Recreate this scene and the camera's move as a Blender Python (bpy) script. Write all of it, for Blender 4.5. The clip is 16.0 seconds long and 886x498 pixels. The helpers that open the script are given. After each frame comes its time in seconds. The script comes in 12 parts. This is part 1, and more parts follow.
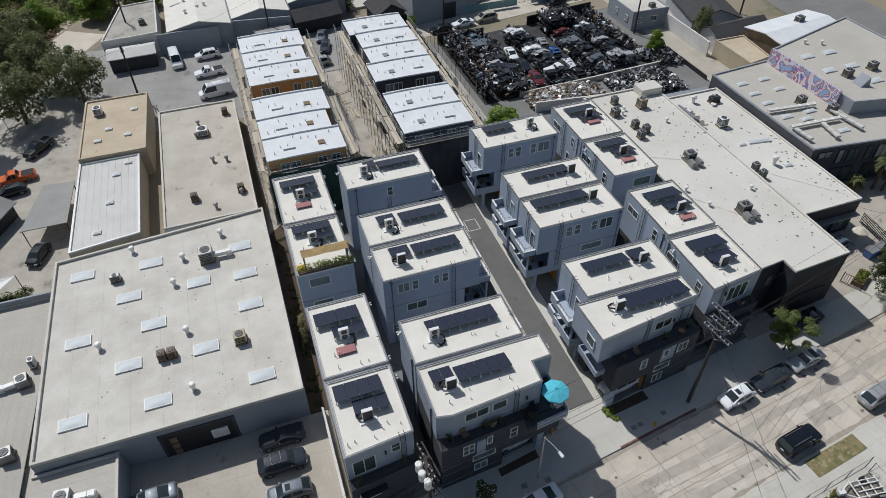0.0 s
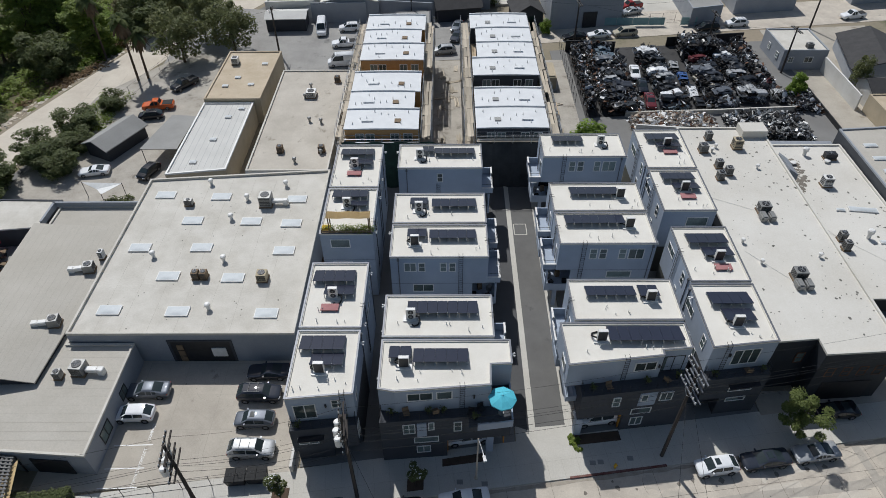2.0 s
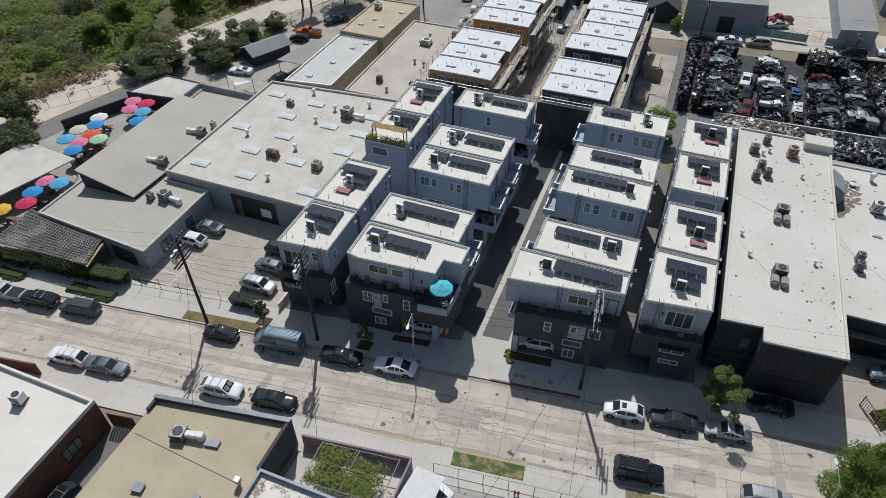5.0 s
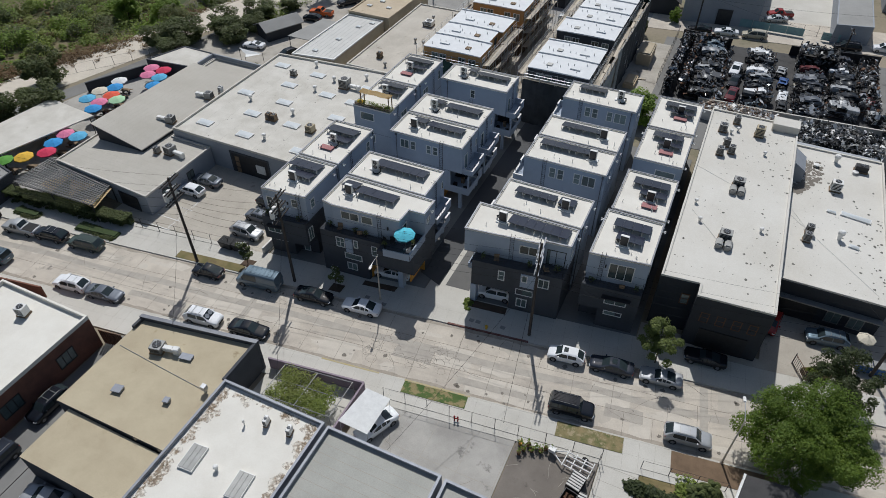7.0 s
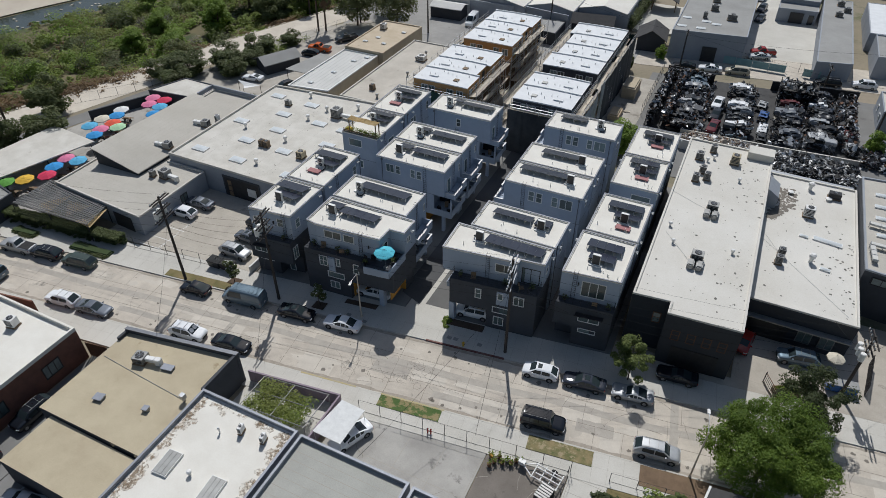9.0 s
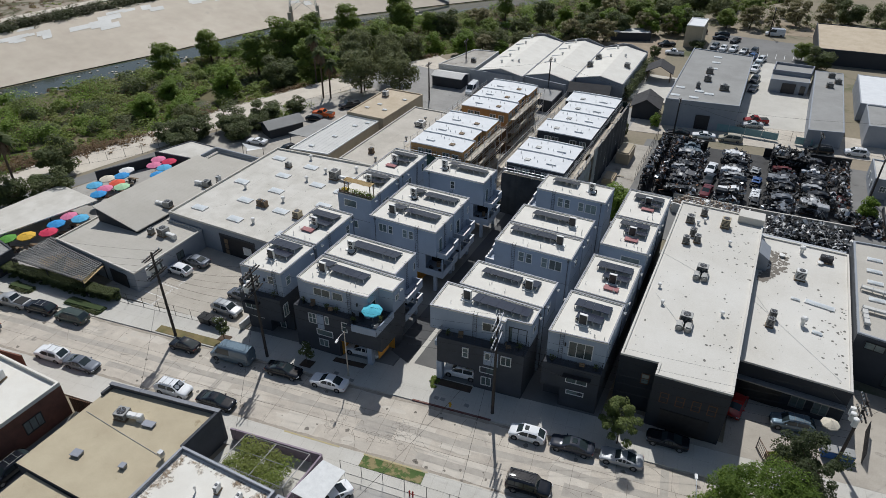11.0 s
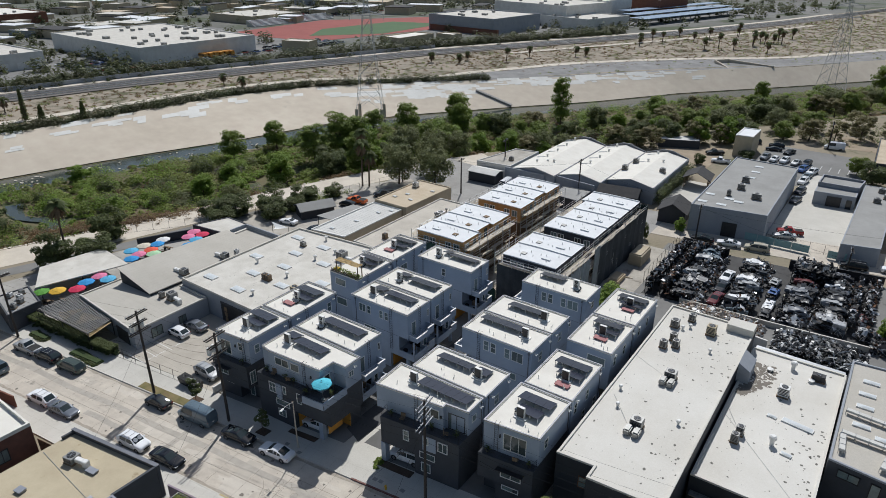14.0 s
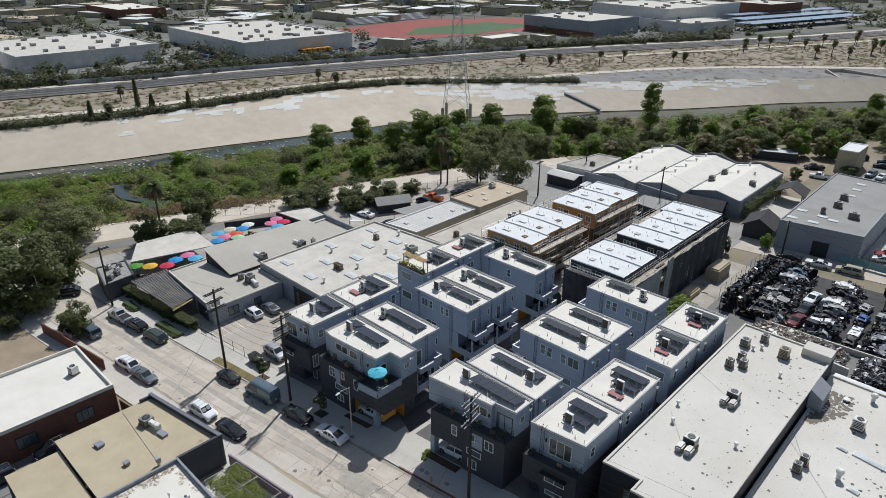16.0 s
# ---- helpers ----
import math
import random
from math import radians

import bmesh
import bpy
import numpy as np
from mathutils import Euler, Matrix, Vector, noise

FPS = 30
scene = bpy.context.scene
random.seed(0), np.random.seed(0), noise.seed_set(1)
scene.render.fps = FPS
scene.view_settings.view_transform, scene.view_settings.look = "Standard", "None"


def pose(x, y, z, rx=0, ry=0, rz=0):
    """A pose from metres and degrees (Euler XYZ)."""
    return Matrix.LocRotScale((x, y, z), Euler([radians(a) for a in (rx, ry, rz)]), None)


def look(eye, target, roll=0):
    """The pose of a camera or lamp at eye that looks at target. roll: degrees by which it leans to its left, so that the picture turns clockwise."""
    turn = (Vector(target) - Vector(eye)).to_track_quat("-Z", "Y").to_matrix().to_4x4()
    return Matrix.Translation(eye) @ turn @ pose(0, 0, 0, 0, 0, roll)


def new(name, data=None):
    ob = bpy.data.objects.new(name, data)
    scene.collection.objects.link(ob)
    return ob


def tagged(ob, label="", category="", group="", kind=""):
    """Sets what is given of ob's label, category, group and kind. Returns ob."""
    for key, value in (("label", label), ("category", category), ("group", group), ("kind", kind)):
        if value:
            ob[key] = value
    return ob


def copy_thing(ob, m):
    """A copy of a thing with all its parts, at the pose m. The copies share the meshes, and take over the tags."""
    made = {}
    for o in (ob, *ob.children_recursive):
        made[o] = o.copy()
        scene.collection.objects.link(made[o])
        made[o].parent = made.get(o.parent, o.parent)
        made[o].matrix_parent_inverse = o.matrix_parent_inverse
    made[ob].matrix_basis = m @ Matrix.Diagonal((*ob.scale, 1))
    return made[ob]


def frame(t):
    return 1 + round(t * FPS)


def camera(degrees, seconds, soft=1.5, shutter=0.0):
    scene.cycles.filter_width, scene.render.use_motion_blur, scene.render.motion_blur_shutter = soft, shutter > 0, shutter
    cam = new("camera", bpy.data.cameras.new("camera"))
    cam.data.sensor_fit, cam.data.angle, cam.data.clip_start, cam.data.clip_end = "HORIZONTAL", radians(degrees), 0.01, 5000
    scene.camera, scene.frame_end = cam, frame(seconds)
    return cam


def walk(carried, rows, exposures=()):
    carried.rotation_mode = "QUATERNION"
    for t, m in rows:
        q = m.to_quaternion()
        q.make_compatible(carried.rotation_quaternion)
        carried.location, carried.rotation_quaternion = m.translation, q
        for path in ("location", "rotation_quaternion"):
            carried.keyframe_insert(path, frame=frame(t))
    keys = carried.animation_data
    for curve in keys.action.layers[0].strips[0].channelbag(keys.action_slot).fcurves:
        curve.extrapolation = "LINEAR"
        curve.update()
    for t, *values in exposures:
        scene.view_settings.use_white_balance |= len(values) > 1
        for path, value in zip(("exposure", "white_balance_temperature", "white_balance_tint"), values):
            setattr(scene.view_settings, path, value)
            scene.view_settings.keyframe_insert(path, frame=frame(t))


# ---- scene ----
cam = camera(68.8, 16.0, soft=0.48)
METRES, EYE = 80.0, 59.0
ROWS = [
    (0.0, 0.0, 0.0, 0.0, 19.51, 47.05, 19.25),
    (0.5, 0.0424, 0.0132, -0.0178, 19.45, 47.02, 13.73),
    (1.0, 0.0889, 0.0279, -0.0334, 19.41, 47.03, 8.24),
    (1.5, 0.1375, 0.0428, -0.0465, 19.38, 47.04, 3.14),
    (2.0, 0.1848, 0.0579, -0.0615, 19.35, 47.05, -0.19),
    (2.5, 0.2307, 0.0727, -0.0802, 19.33, 47.06, -3.64),
    (3.0, 0.2749, 0.0878, -0.1021, 19.29, 47.09, -7.53),
    (3.5, 0.3184, 0.1035, -0.1256, 19.22, 47.1, -11.52),
    (4.0, 0.3632, 0.1202, -0.1499, 19.15, 47.14, -15.52),
    (6.5, 0.5508, 0.1881, -0.2438, 18.96, 47.25, -24.71),
    (7.0, 0.5725, 0.1963, -0.2541, 18.93, 47.36, -25.07),
    (7.5, 0.5899, 0.2029, -0.2614, 18.91, 47.8, -25.33),
    (8.0, 0.6037, 0.2088, -0.2673, 18.91, 48.69, -25.51),
    (8.5, 0.6145, 0.2139, -0.2717, 18.9, 49.64, -25.68),
    (9.0, 0.6234, 0.2186, -0.2743, 18.9, 50.85, -25.82),
    (11.5, 0.6696, 0.2409, -0.265, 18.94, 58.09, -27.34),
    (12.0, 0.6941, 0.2506, -0.2565, 18.94, 59.54, -28.36),
    (12.5, 0.7255, 0.2612, -0.2444, 18.94, 60.95, -30.13),
    (13.0, 0.7611, 0.2732, -0.2288, 18.92, 62.39, -31.99),
    (13.5, 0.798, 0.2853, -0.2104, 18.91, 63.83, -33.82),
    (14.0, 0.8318, 0.2965, -0.1937, 18.84, 65.04, -35.64),
    (14.5, 0.855, 0.3033, -0.1822, 18.78, 65.11, -37.47),
    (15.0, 0.8663, 0.3065, -0.1771, 18.71, 65.15, -39.49),
    (15.5, 0.8678, 0.3068, -0.1775, 18.66, 65.18, -41.7),
    (16.0, 0.8665, 0.3057, -0.1797, 18.62, 65.21, -43.93),
]
BASE = pose(0, 0, EYE) @ pose(0, 0, 0, -90, 0, 0) @ pose(0, 0, 0, 0, 0, -18.95)
walk(cam, [(t, BASE @ pose(METRES * x, METRES * y, METRES * z, 90 + pitch, roll, yaw)) for t, x, y, z, yaw, pitch, roll in ROWS], [(0.0, -0.07, 6320, 9), (2.0, -0.04, 6320, 9), (4.0, -0.02, 6320, 9), (6.5, -0.07, 6320, 9), (9.0, -0.06, 6320, 9), (12.5, 0.04, 6320, 9), (16.0, 0.1, 6320, 9)])

# ---- world and sun ----
SUN_DIR = Vector((0.43, -0.90, 0)).normalized() * math.cos(radians(53)) - Vector((0, 0, math.sin(radians(53))))
world = bpy.data.worlds.new("sky")
scene.world = world
world.use_nodes = True
wt = world.node_tree
sky = wt.nodes.new("ShaderNodeTexSky")
sky.sky_type, sky.sun_disc = "NISHITA", False
sky.sun_elevation = radians(53)
sky.sun_rotation = math.atan2(-SUN_DIR.x, -SUN_DIR.y)
sky.air_density, sky.dust_density = 1.2, 1.5
wt.nodes["Background"].inputs["Strength"].default_value = 0.059
wt.links.new(sky.outputs[0], wt.nodes["Background"].inputs["Color"])
sun = new("sun", bpy.data.lights.new("sun", "SUN"))
sun.data.energy, sun.data.angle, sun.data.color = 3.35, radians(0.55), (1.0, 0.985, 0.965)
sun.matrix_world = look((0, 0, 150), Vector((0, 0, 150)) + SUN_DIR)


# ---- materials ----
def rgb(c):
    return (c[0], c[1], c[2], 1.0)


def mat(name, c, c2=None, scale=0.6, rough=0.8, metal=0.0, bump=0.06, fine=18.0, spots=None, spot_scale=0.35, spot_cut=0.62, vary=0.0, streak=None, spec=0.5):
    """A surface with broad blotches (c to c2), fine grain, grain relief, and stains of colour spots."""
    m = bpy.data.materials.new(name)
    m.use_nodes = True
    n, l = m.node_tree.nodes, m.node_tree.links
    b = n["Principled BSDF"]
    b.inputs["Roughness"].default_value, b.inputs["Metallic"].default_value = rough, metal
    b.inputs["Specular IOR Level"].default_value = spec
    tc = n.new("ShaderNodeTexCoord")
    vec = tc.outputs["Object"]
    if streak:
        mp = n.new("ShaderNodeMapping")
        mp.inputs["Scale"].default_value = streak
        l.new(vec, mp.inputs[0])
        vec = mp.outputs[0]
    c2 = c2 or tuple(v * 0.8 for v in c)
    big = n.new("ShaderNodeTexNoise")
    big.inputs["Scale"].default_value, big.inputs["Detail"].default_value, big.inputs["Roughness"].default_value = scale, 6, 0.65
    l.new(vec, big.inputs["Vector"])
    ramp = n.new("ShaderNodeMapRange")
    ramp.inputs[1].default_value, ramp.inputs[2].default_value = 0.35, 0.68
    l.new(big.outputs["Fac"], ramp.inputs[0])
    mix = n.new("ShaderNodeMix")
    mix.data_type = "RGBA"
    mix.inputs[6].default_value, mix.inputs[7].default_value = rgb(c), rgb(c2)
    l.new(ramp.outputs[0], mix.inputs[0])
    col = mix.outputs[2]
    small = n.new("ShaderNodeTexNoise")
    small.inputs["Scale"].default_value, small.inputs["Detail"].default_value = fine, 4
    l.new(tc.outputs["Object"], small.inputs["Vector"])
    g = n.new("ShaderNodeMix")
    g.data_type, g.blend_type = "RGBA", "OVERLAY"
    g.inputs[0].default_value = 0.16
    l.new(col, g.inputs[6])
    l.new(small.outputs["Fac"], g.inputs[7])
    col = g.outputs[2]
    if spots:
        sn = n.new("ShaderNodeTexNoise")
        sn.inputs["Scale"].default_value, sn.inputs["Detail"].default_value, sn.inputs["Roughness"].default_value = spot_scale, 8, 0.7
        l.new(vec, sn.inputs["Vector"])
        sr = n.new("ShaderNodeMapRange")
        sr.inputs[1].default_value, sr.inputs[2].default_value = spot_cut, spot_cut + 0.08
        l.new(sn.outputs["Fac"], sr.inputs[0])
        sm = n.new("ShaderNodeMix")
        sm.data_type = "RGBA"
        sm.inputs[7].default_value = rgb(spots)
        l.new(sr.outputs[0], sm.inputs[0])
        l.new(col, sm.inputs[6])
        col = sm.outputs[2]
    if vary:
        oi = n.new("ShaderNodeObjectInfo")
        mr = n.new("ShaderNodeMapRange")
        mr.inputs[3].default_value, mr.inputs[4].default_value = 1 - vary, 1 + vary
        l.new(oi.outputs["Random"], mr.inputs[0])
        hs = n.new("ShaderNodeHueSaturation")
        l.new(mr.outputs[0], hs.inputs["Value"])
        l.new(col, hs.inputs["Color"])
        col = hs.outputs[0]
    l.new(col, b.inputs["Base Color"])
    if bump:
        bp = n.new("ShaderNodeBump")
        bp.inputs["Strength"].default_value, bp.inputs["Distance"].default_value = bump, 0.02
        l.new(small.outputs["Fac"], bp.inputs["Height"])
        l.new(bp.outputs[0], b.inputs["Normal"])
    return m


def leafy(name, c, c2, c3):
    """Leaves: colour differs from leaf to leaf and from clump to clump; some light goes through."""
    m = bpy.data.materials.new(name)
    m.use_nodes = True
    n, l = m.node_tree.nodes, m.node_tree.links
    b = n["Principled BSDF"]
    b.inputs["Roughness"].default_value = 0.6
    b.inputs["Specular IOR Level"].default_value = 0.25
    geo = n.new("ShaderNodeNewGeometry")
    tc = n.new("ShaderNodeTexCoord")
    big = n.new("ShaderNodeTexNoise")
    big.inputs["Scale"].default_value, big.inputs["Detail"].default_value = 0.12, 3
    l.new(tc.outputs["Object"], big.inputs["Vector"])
    r = n.new("ShaderNodeMapRange")
    r.inputs[1].default_value, r.inputs[2].default_value = 0.35, 0.65
    l.new(big.outputs["Fac"], r.inputs[0])
    m1, m2 = n.new("ShaderNodeMix"), n.new("ShaderNodeMix")
    m1.data_type = m2.data_type = "RGBA"
    m1.inputs[6].default_value, m1.inputs[7].default_value = rgb(c), rgb(c2)
    l.new(geo.outputs["Random Per Island"], m1.inputs[0])
    m2.inputs[7].default_value = rgb(c3)
    f = n.new("ShaderNodeMath")
    f.operation = "MULTIPLY"
    f.inputs[1].default_value = 0.6
    l.new(r.outputs[0], f.inputs[0])
    l.new(f.outputs[0], m2.inputs[0])
    l.new(m1.outputs[2], m2.inputs[6])
    l.new(m2.outputs[2], b.inputs["Base Color"])
    tr = n.new("ShaderNodeBsdfTranslucent")
    l.new(m2.outputs[2], tr.inputs["Color"])
    ms = n.new("ShaderNodeMixShader")
    ms.inputs[0].default_value = 0.42
    l.new(b.outputs[0], ms.inputs[1])
    l.new(tr.outputs[0], ms.inputs[2])
    l.new(ms.outputs[0], n["Material Output"].inputs[0])
    return m


def gloss(name, c, rough=0.25, metal=0.0, coat=0.0):
    m = mat(name, c, tuple(v * 0.9 for v in c), 1.5, rough, metal, 0.0)
    m.node_tree.nodes["Principled BSDF"].inputs["Coat Weight"].default_value = coat
    m.node_tree.nodes["Principled BSDF"].inputs["Coat Roughness"].default_value = 0.08
    return m


M = {}
M["roof_white"] = mat("cool_roof_coating", (0.75, 0.72, 0.65), (0.67, 0.635, 0.565), 0.35, 0.85, fine=9, spots=(0.55, 0.50, 0.42), spot_scale=0.5, spot_cut=0.70)
M["roof_ware"] = mat("aged_roof_coating", (0.63, 0.60, 0.54), (0.51, 0.48, 0.42), 0.35, 0.9, fine=6, spots=(0.42, 0.38, 0.31), spot_scale=0.3, spot_cut=0.64)
M["roof_long"] = mat("weathered_roof_coating", (0.55, 0.505, 0.435), (0.43, 0.39, 0.33), 0.22, 0.92, fine=6, spots=(0.30, 0.265, 0.215), spot_scale=0.3, spot_cut=0.60)
M["roof_stained"] = mat("stained_old_roof", (0.47, 0.44, 0.385), (0.31, 0.285, 0.245), 0.25, 0.95, fine=6, spots=(0.17, 0.155, 0.13), spot_scale=0.35, spot_cut=0.57)
M["roof_tan2"] = mat("pale_tan_roofing", (0.56, 0.47, 0.35), (0.46, 0.375, 0.265), 0.3, 0.95, fine=8, spots=(0.26, 0.21, 0.15), spot_scale=0.45, spot_cut=0.63)
M["roof_grey3"] = mat("mid_grey_cap_sheet", (0.41, 0.405, 0.365), (0.35, 0.345, 0.31), 0.3, 0.95, fine=9, spots=(0.30, 0.29, 0.25), spot_scale=0.5, spot_cut=0.64)
M["coping_pale"] = mat("pale_metal_coping", (0.27, 0.285, 0.32), (0.22, 0.23, 0.26), 1.0, 0.55, 0.2)
M["alley_tan"] = mat("tan_alley_paving", (0.45, 0.41, 0.345), (0.36, 0.325, 0.27), 0.25, 0.97, fine=6, spots=(0.22, 0.185, 0.14), spot_scale=0.2, spot_cut=0.6)
M["yard_brown"] = mat("brown_stained_asphalt", (0.205, 0.18, 0.155), (0.155, 0.135, 0.115), 0.35, 0.95, fine=10, spots=(0.10, 0.088, 0.075), spot_scale=0.4, spot_cut=0.6)
M["bare_earth"] = mat("bare_red_earth", (0.20, 0.135, 0.085), (0.13, 0.088, 0.055), 0.7, 1.0, fine=9, bump=0.5, spots=(0.28, 0.21, 0.12), spot_scale=0.8, spot_cut=0.62)
M["lot_pale"] = mat("brownish_lot_concrete", (0.49, 0.445, 0.375), (0.38, 0.34, 0.285), 0.2, 0.94, fine=9, spots=(0.22, 0.195, 0.165), spot_scale=0.35, spot_cut=0.62)
M["fore"] = mat("worn_forecourt_concrete", (0.47, 0.425, 0.36), (0.37, 0.33, 0.275), 0.2, 0.94, fine=9, spots=(0.20, 0.18, 0.15), spot_scale=0.3, spot_cut=0.6)
M["roof_bright"] = mat("new_white_membrane", (0.72, 0.73, 0.735), (0.64, 0.65, 0.655), 0.5, 0.75, fine=8, spots=(0.52, 0.52, 0.51), spot_scale=0.5, spot_cut=0.68)
M["roof_tan"] = mat("tan_roll_roofing", (0.50, 0.43, 0.30), (0.42, 0.35, 0.24), 0.3, 0.95, fine=10, spots=(0.33, 0.26, 0.16), spot_scale=0.4, spot_cut=0.64)
M["roof_grey"] = mat("grey_roll_roofing", (0.33, 0.325, 0.31), (0.27, 0.265, 0.25), 0.2, 0.95, fine=10, spots=(0.21, 0.20, 0.18), spot_scale=0.25, spot_cut=0.66)
M["roof_e"] = mat("patched_roof_coating", (0.66, 0.635, 0.58), (0.58, 0.55, 0.49), 0.10, 0.9, fine=7, spots=(0.47, 0.43, 0.36), spot_scale=0.3, spot_cut=0.68)
M["patch"] = mat("bitumen_patch", (0.12, 0.115, 0.10), (0.18, 0.17, 0.15), 2.0, 0.9)
M["coping"] = mat("grey_metal_coping", (0.17, 0.178, 0.20), (0.14, 0.146, 0.162), 1.0, 0.5, 0.3)
M["wall_pale"] = mat("blue_grey_stucco", (0.395, 0.45, 0.53), (0.33, 0.38, 0.455), 0.25, 0.9, fine=30, bump=0.3)
M["wall_dark"] = mat("charcoal_stucco", (0.070, 0.075, 0.085), (0.055, 0.058, 0.066), 0.4, 0.9, fine=30, bump=0.3)
M["wall_olive"] = mat("dark_olive_stucco", (0.10, 0.10, 0.085), (0.08, 0.08, 0.068), 0.4, 0.9, fine=30, bump=0.3)
M["wall_ware"] = mat("grey_painted_block", (0.33, 0.35, 0.38), (0.28, 0.30, 0.33), 0.3, 0.9, fine=12, bump=0.3)
M["wall_beige"] = mat("beige_stucco", (0.50, 0.42, 0.30), (0.42, 0.35, 0.25), 0.4, 0.9, fine=20)
M["wall_white"] = mat("white_painted_wall", (0.70, 0.69, 0.66), (0.60, 0.58, 0.54), 0.3, 0.85, fine=15)
M["wall_black"] = mat("black_painted_wall", (0.03, 0.035, 0.045), (0.024, 0.028, 0.036), 0.4, 0.7, fine=20)
M["concrete"] = mat("concrete_paving", (0.575, 0.55, 0.495), (0.49, 0.465, 0.41), 0.15, 0.92, fine=8, spots=(0.25, 0.23, 0.20), spot_scale=0.22, spot_cut=0.66)
M["road"] = mat("worn_concrete_road", (0.58, 0.52, 0.435), (0.43, 0.38, 0.32), 0.3, 0.92, fine=7, spots=(0.24, 0.22, 0.19), spot_scale=0.35, spot_cut=0.62)
M["asphalt"] = mat("asphalt", (0.10, 0.10, 0.10), (0.075, 0.075, 0.078), 0.2, 0.95, fine=20, bump=0.3)
M["asphalt_old"] = mat("old_grey_asphalt", (0.22, 0.215, 0.205), (0.17, 0.165, 0.155), 0.12, 0.95, fine=12, spots=(0.11, 0.105, 0.1), spot_scale=0.2, spot_cut=0.62)
M["dirt"] = mat("dry_dirt", (0.36, 0.29, 0.21), (0.26, 0.205, 0.145), 0.2, 1.0, fine=5, spots=(0.2, 0.16, 0.1), spot_scale=0.15, spot_cut=0.6)
M["site_dirt"] = mat("pale_site_dust", (0.46, 0.425, 0.37), (0.34, 0.31, 0.265), 0.3, 1.0, fine=5, spots=(0.22, 0.20, 0.17), spot_scale=0.3, spot_cut=0.58)
M["yard_pale"] = mat("worn_pale_asphalt", (0.34, 0.33, 0.31), (0.26, 0.25, 0.235), 0.2, 0.95, fine=9, spots=(0.17, 0.165, 0.155), spot_scale=0.25, spot_cut=0.6)
M["pale_dirt"] = mat("pale_gravel_track", (0.62, 0.56, 0.47), (0.52, 0.46, 0.38), 0.2, 1.0, fine=4)
M["bed"] = mat("river_bed_soil", (0.10, 0.095, 0.045), (0.19, 0.15, 0.085), 0.05, 1.0, fine=1.2, spots=(0.055, 0.075, 0.025), spot_scale=0.09, spot_cut=0.5)
M["scrubland"] = mat("dry_scrub_soil", (0.33, 0.28, 0.215), (0.22, 0.19, 0.145), 0.06, 1.0, fine=1.0, spots=(0.10, 0.095, 0.045), spot_scale=0.12, spot_cut=0.52)
M["rubble"] = mat("grey_rubble", (0.27, 0.265, 0.255), (0.17, 0.165, 0.16), 0.12, 0.95, fine=1.4, bump=0.5, spots=(0.36, 0.35, 0.33), spot_scale=0.35, spot_cut=0.6)
M["roof_grey2"] = mat("tan_grey_cap_sheet", (0.49, 0.46, 0.405), (0.43, 0.40, 0.345), 0.15, 0.95, fine=7, spots=(0.36, 0.33, 0.275), spot_scale=0.2, spot_cut=0.67)
M["levee"] = mat("stony_levee_slope", (0.30, 0.25, 0.18), (0.20, 0.165, 0.115), 0.15, 1.0, fine=1.6, spots=(0.40, 0.37, 0.31), spot_scale=0.5, spot_cut=0.62)
M["mulch"] = mat("dark_bark_mulch", (0.075, 0.05, 0.035), (0.11, 0.075, 0.05), 1.5, 1.0, fine=12, bump=0.6)
M["pane"] = mat("grey_green_window_pane", (0.14, 0.18, 0.175), (0.09, 0.115, 0.115), 0.9, 0.06, bump=0.0, vary=0.75)
M["lane_asphalt"] = mat("grey_lane_asphalt", (0.155, 0.152, 0.145), (0.125, 0.122, 0.117), 0.3, 0.95, fine=18, bump=0.3, spots=(0.10, 0.098, 0.095), spot_scale=0.4, spot_cut=0.62)
M["shingle"] = mat("dark_roof_shingle", (0.062, 0.060, 0.060), (0.045, 0.044, 0.045), 0.8, 0.95, fine=9)
M["ballast"] = mat("dark_track_ballast", (0.17, 0.155, 0.14), (0.12, 0.11, 0.10), 0.2, 1.0, fine=3)
M["half_dry"] = mat("half_dry_grass", (0.27, 0.21, 0.11), (0.095, 0.115, 0.04), 1.1, 1.0, fine=14, bump=0.5, spots=(0.33, 0.27, 0.165), spot_scale=1.3, spot_cut=0.53)
M["lot"] = mat("stained_lot_concrete", (0.42, 0.40, 0.365), (0.30, 0.285, 0.26), 0.25, 0.95, fine=9, spots=(0.19, 0.18, 0.165), spot_scale=0.4, spot_cut=0.6)
M["town"] = mat("town_ground", (0.19, 0.185, 0.17), (0.12, 0.12, 0.10), 0.012, 1.0, fine=0.4, spots=(0.07, 0.085, 0.045), spot_scale=0.02, spot_cut=0.5)
M["red_kerb"] = mat("red_kerb_paint", (0.14, 0.04, 0.033), (0.20, 0.12, 0.10), 1.5, 0.8)
M["yellow_kerb"] = mat("yellow_kerb_paint", (0.46, 0.37, 0.17), (0.42, 0.37, 0.26), 1.5, 0.8)
M["grime"] = mat("road_grime", (0.17, 0.15, 0.125), (0.22, 0.195, 0.165), 1.2, 0.95)
M["asphalt_seal"] = mat("faded_trench_asphalt", (0.45, 0.41, 0.352), (0.37, 0.335, 0.29), 0.8, 0.95, spots=(0.38, 0.35, 0.30), spot_scale=0.6, spot_cut=0.6)
M["roof_metal"] = mat("dull_white_sheet_roof", (0.61, 0.60, 0.565), (0.53, 0.52, 0.49), 0.4, 0.85, fine=8)
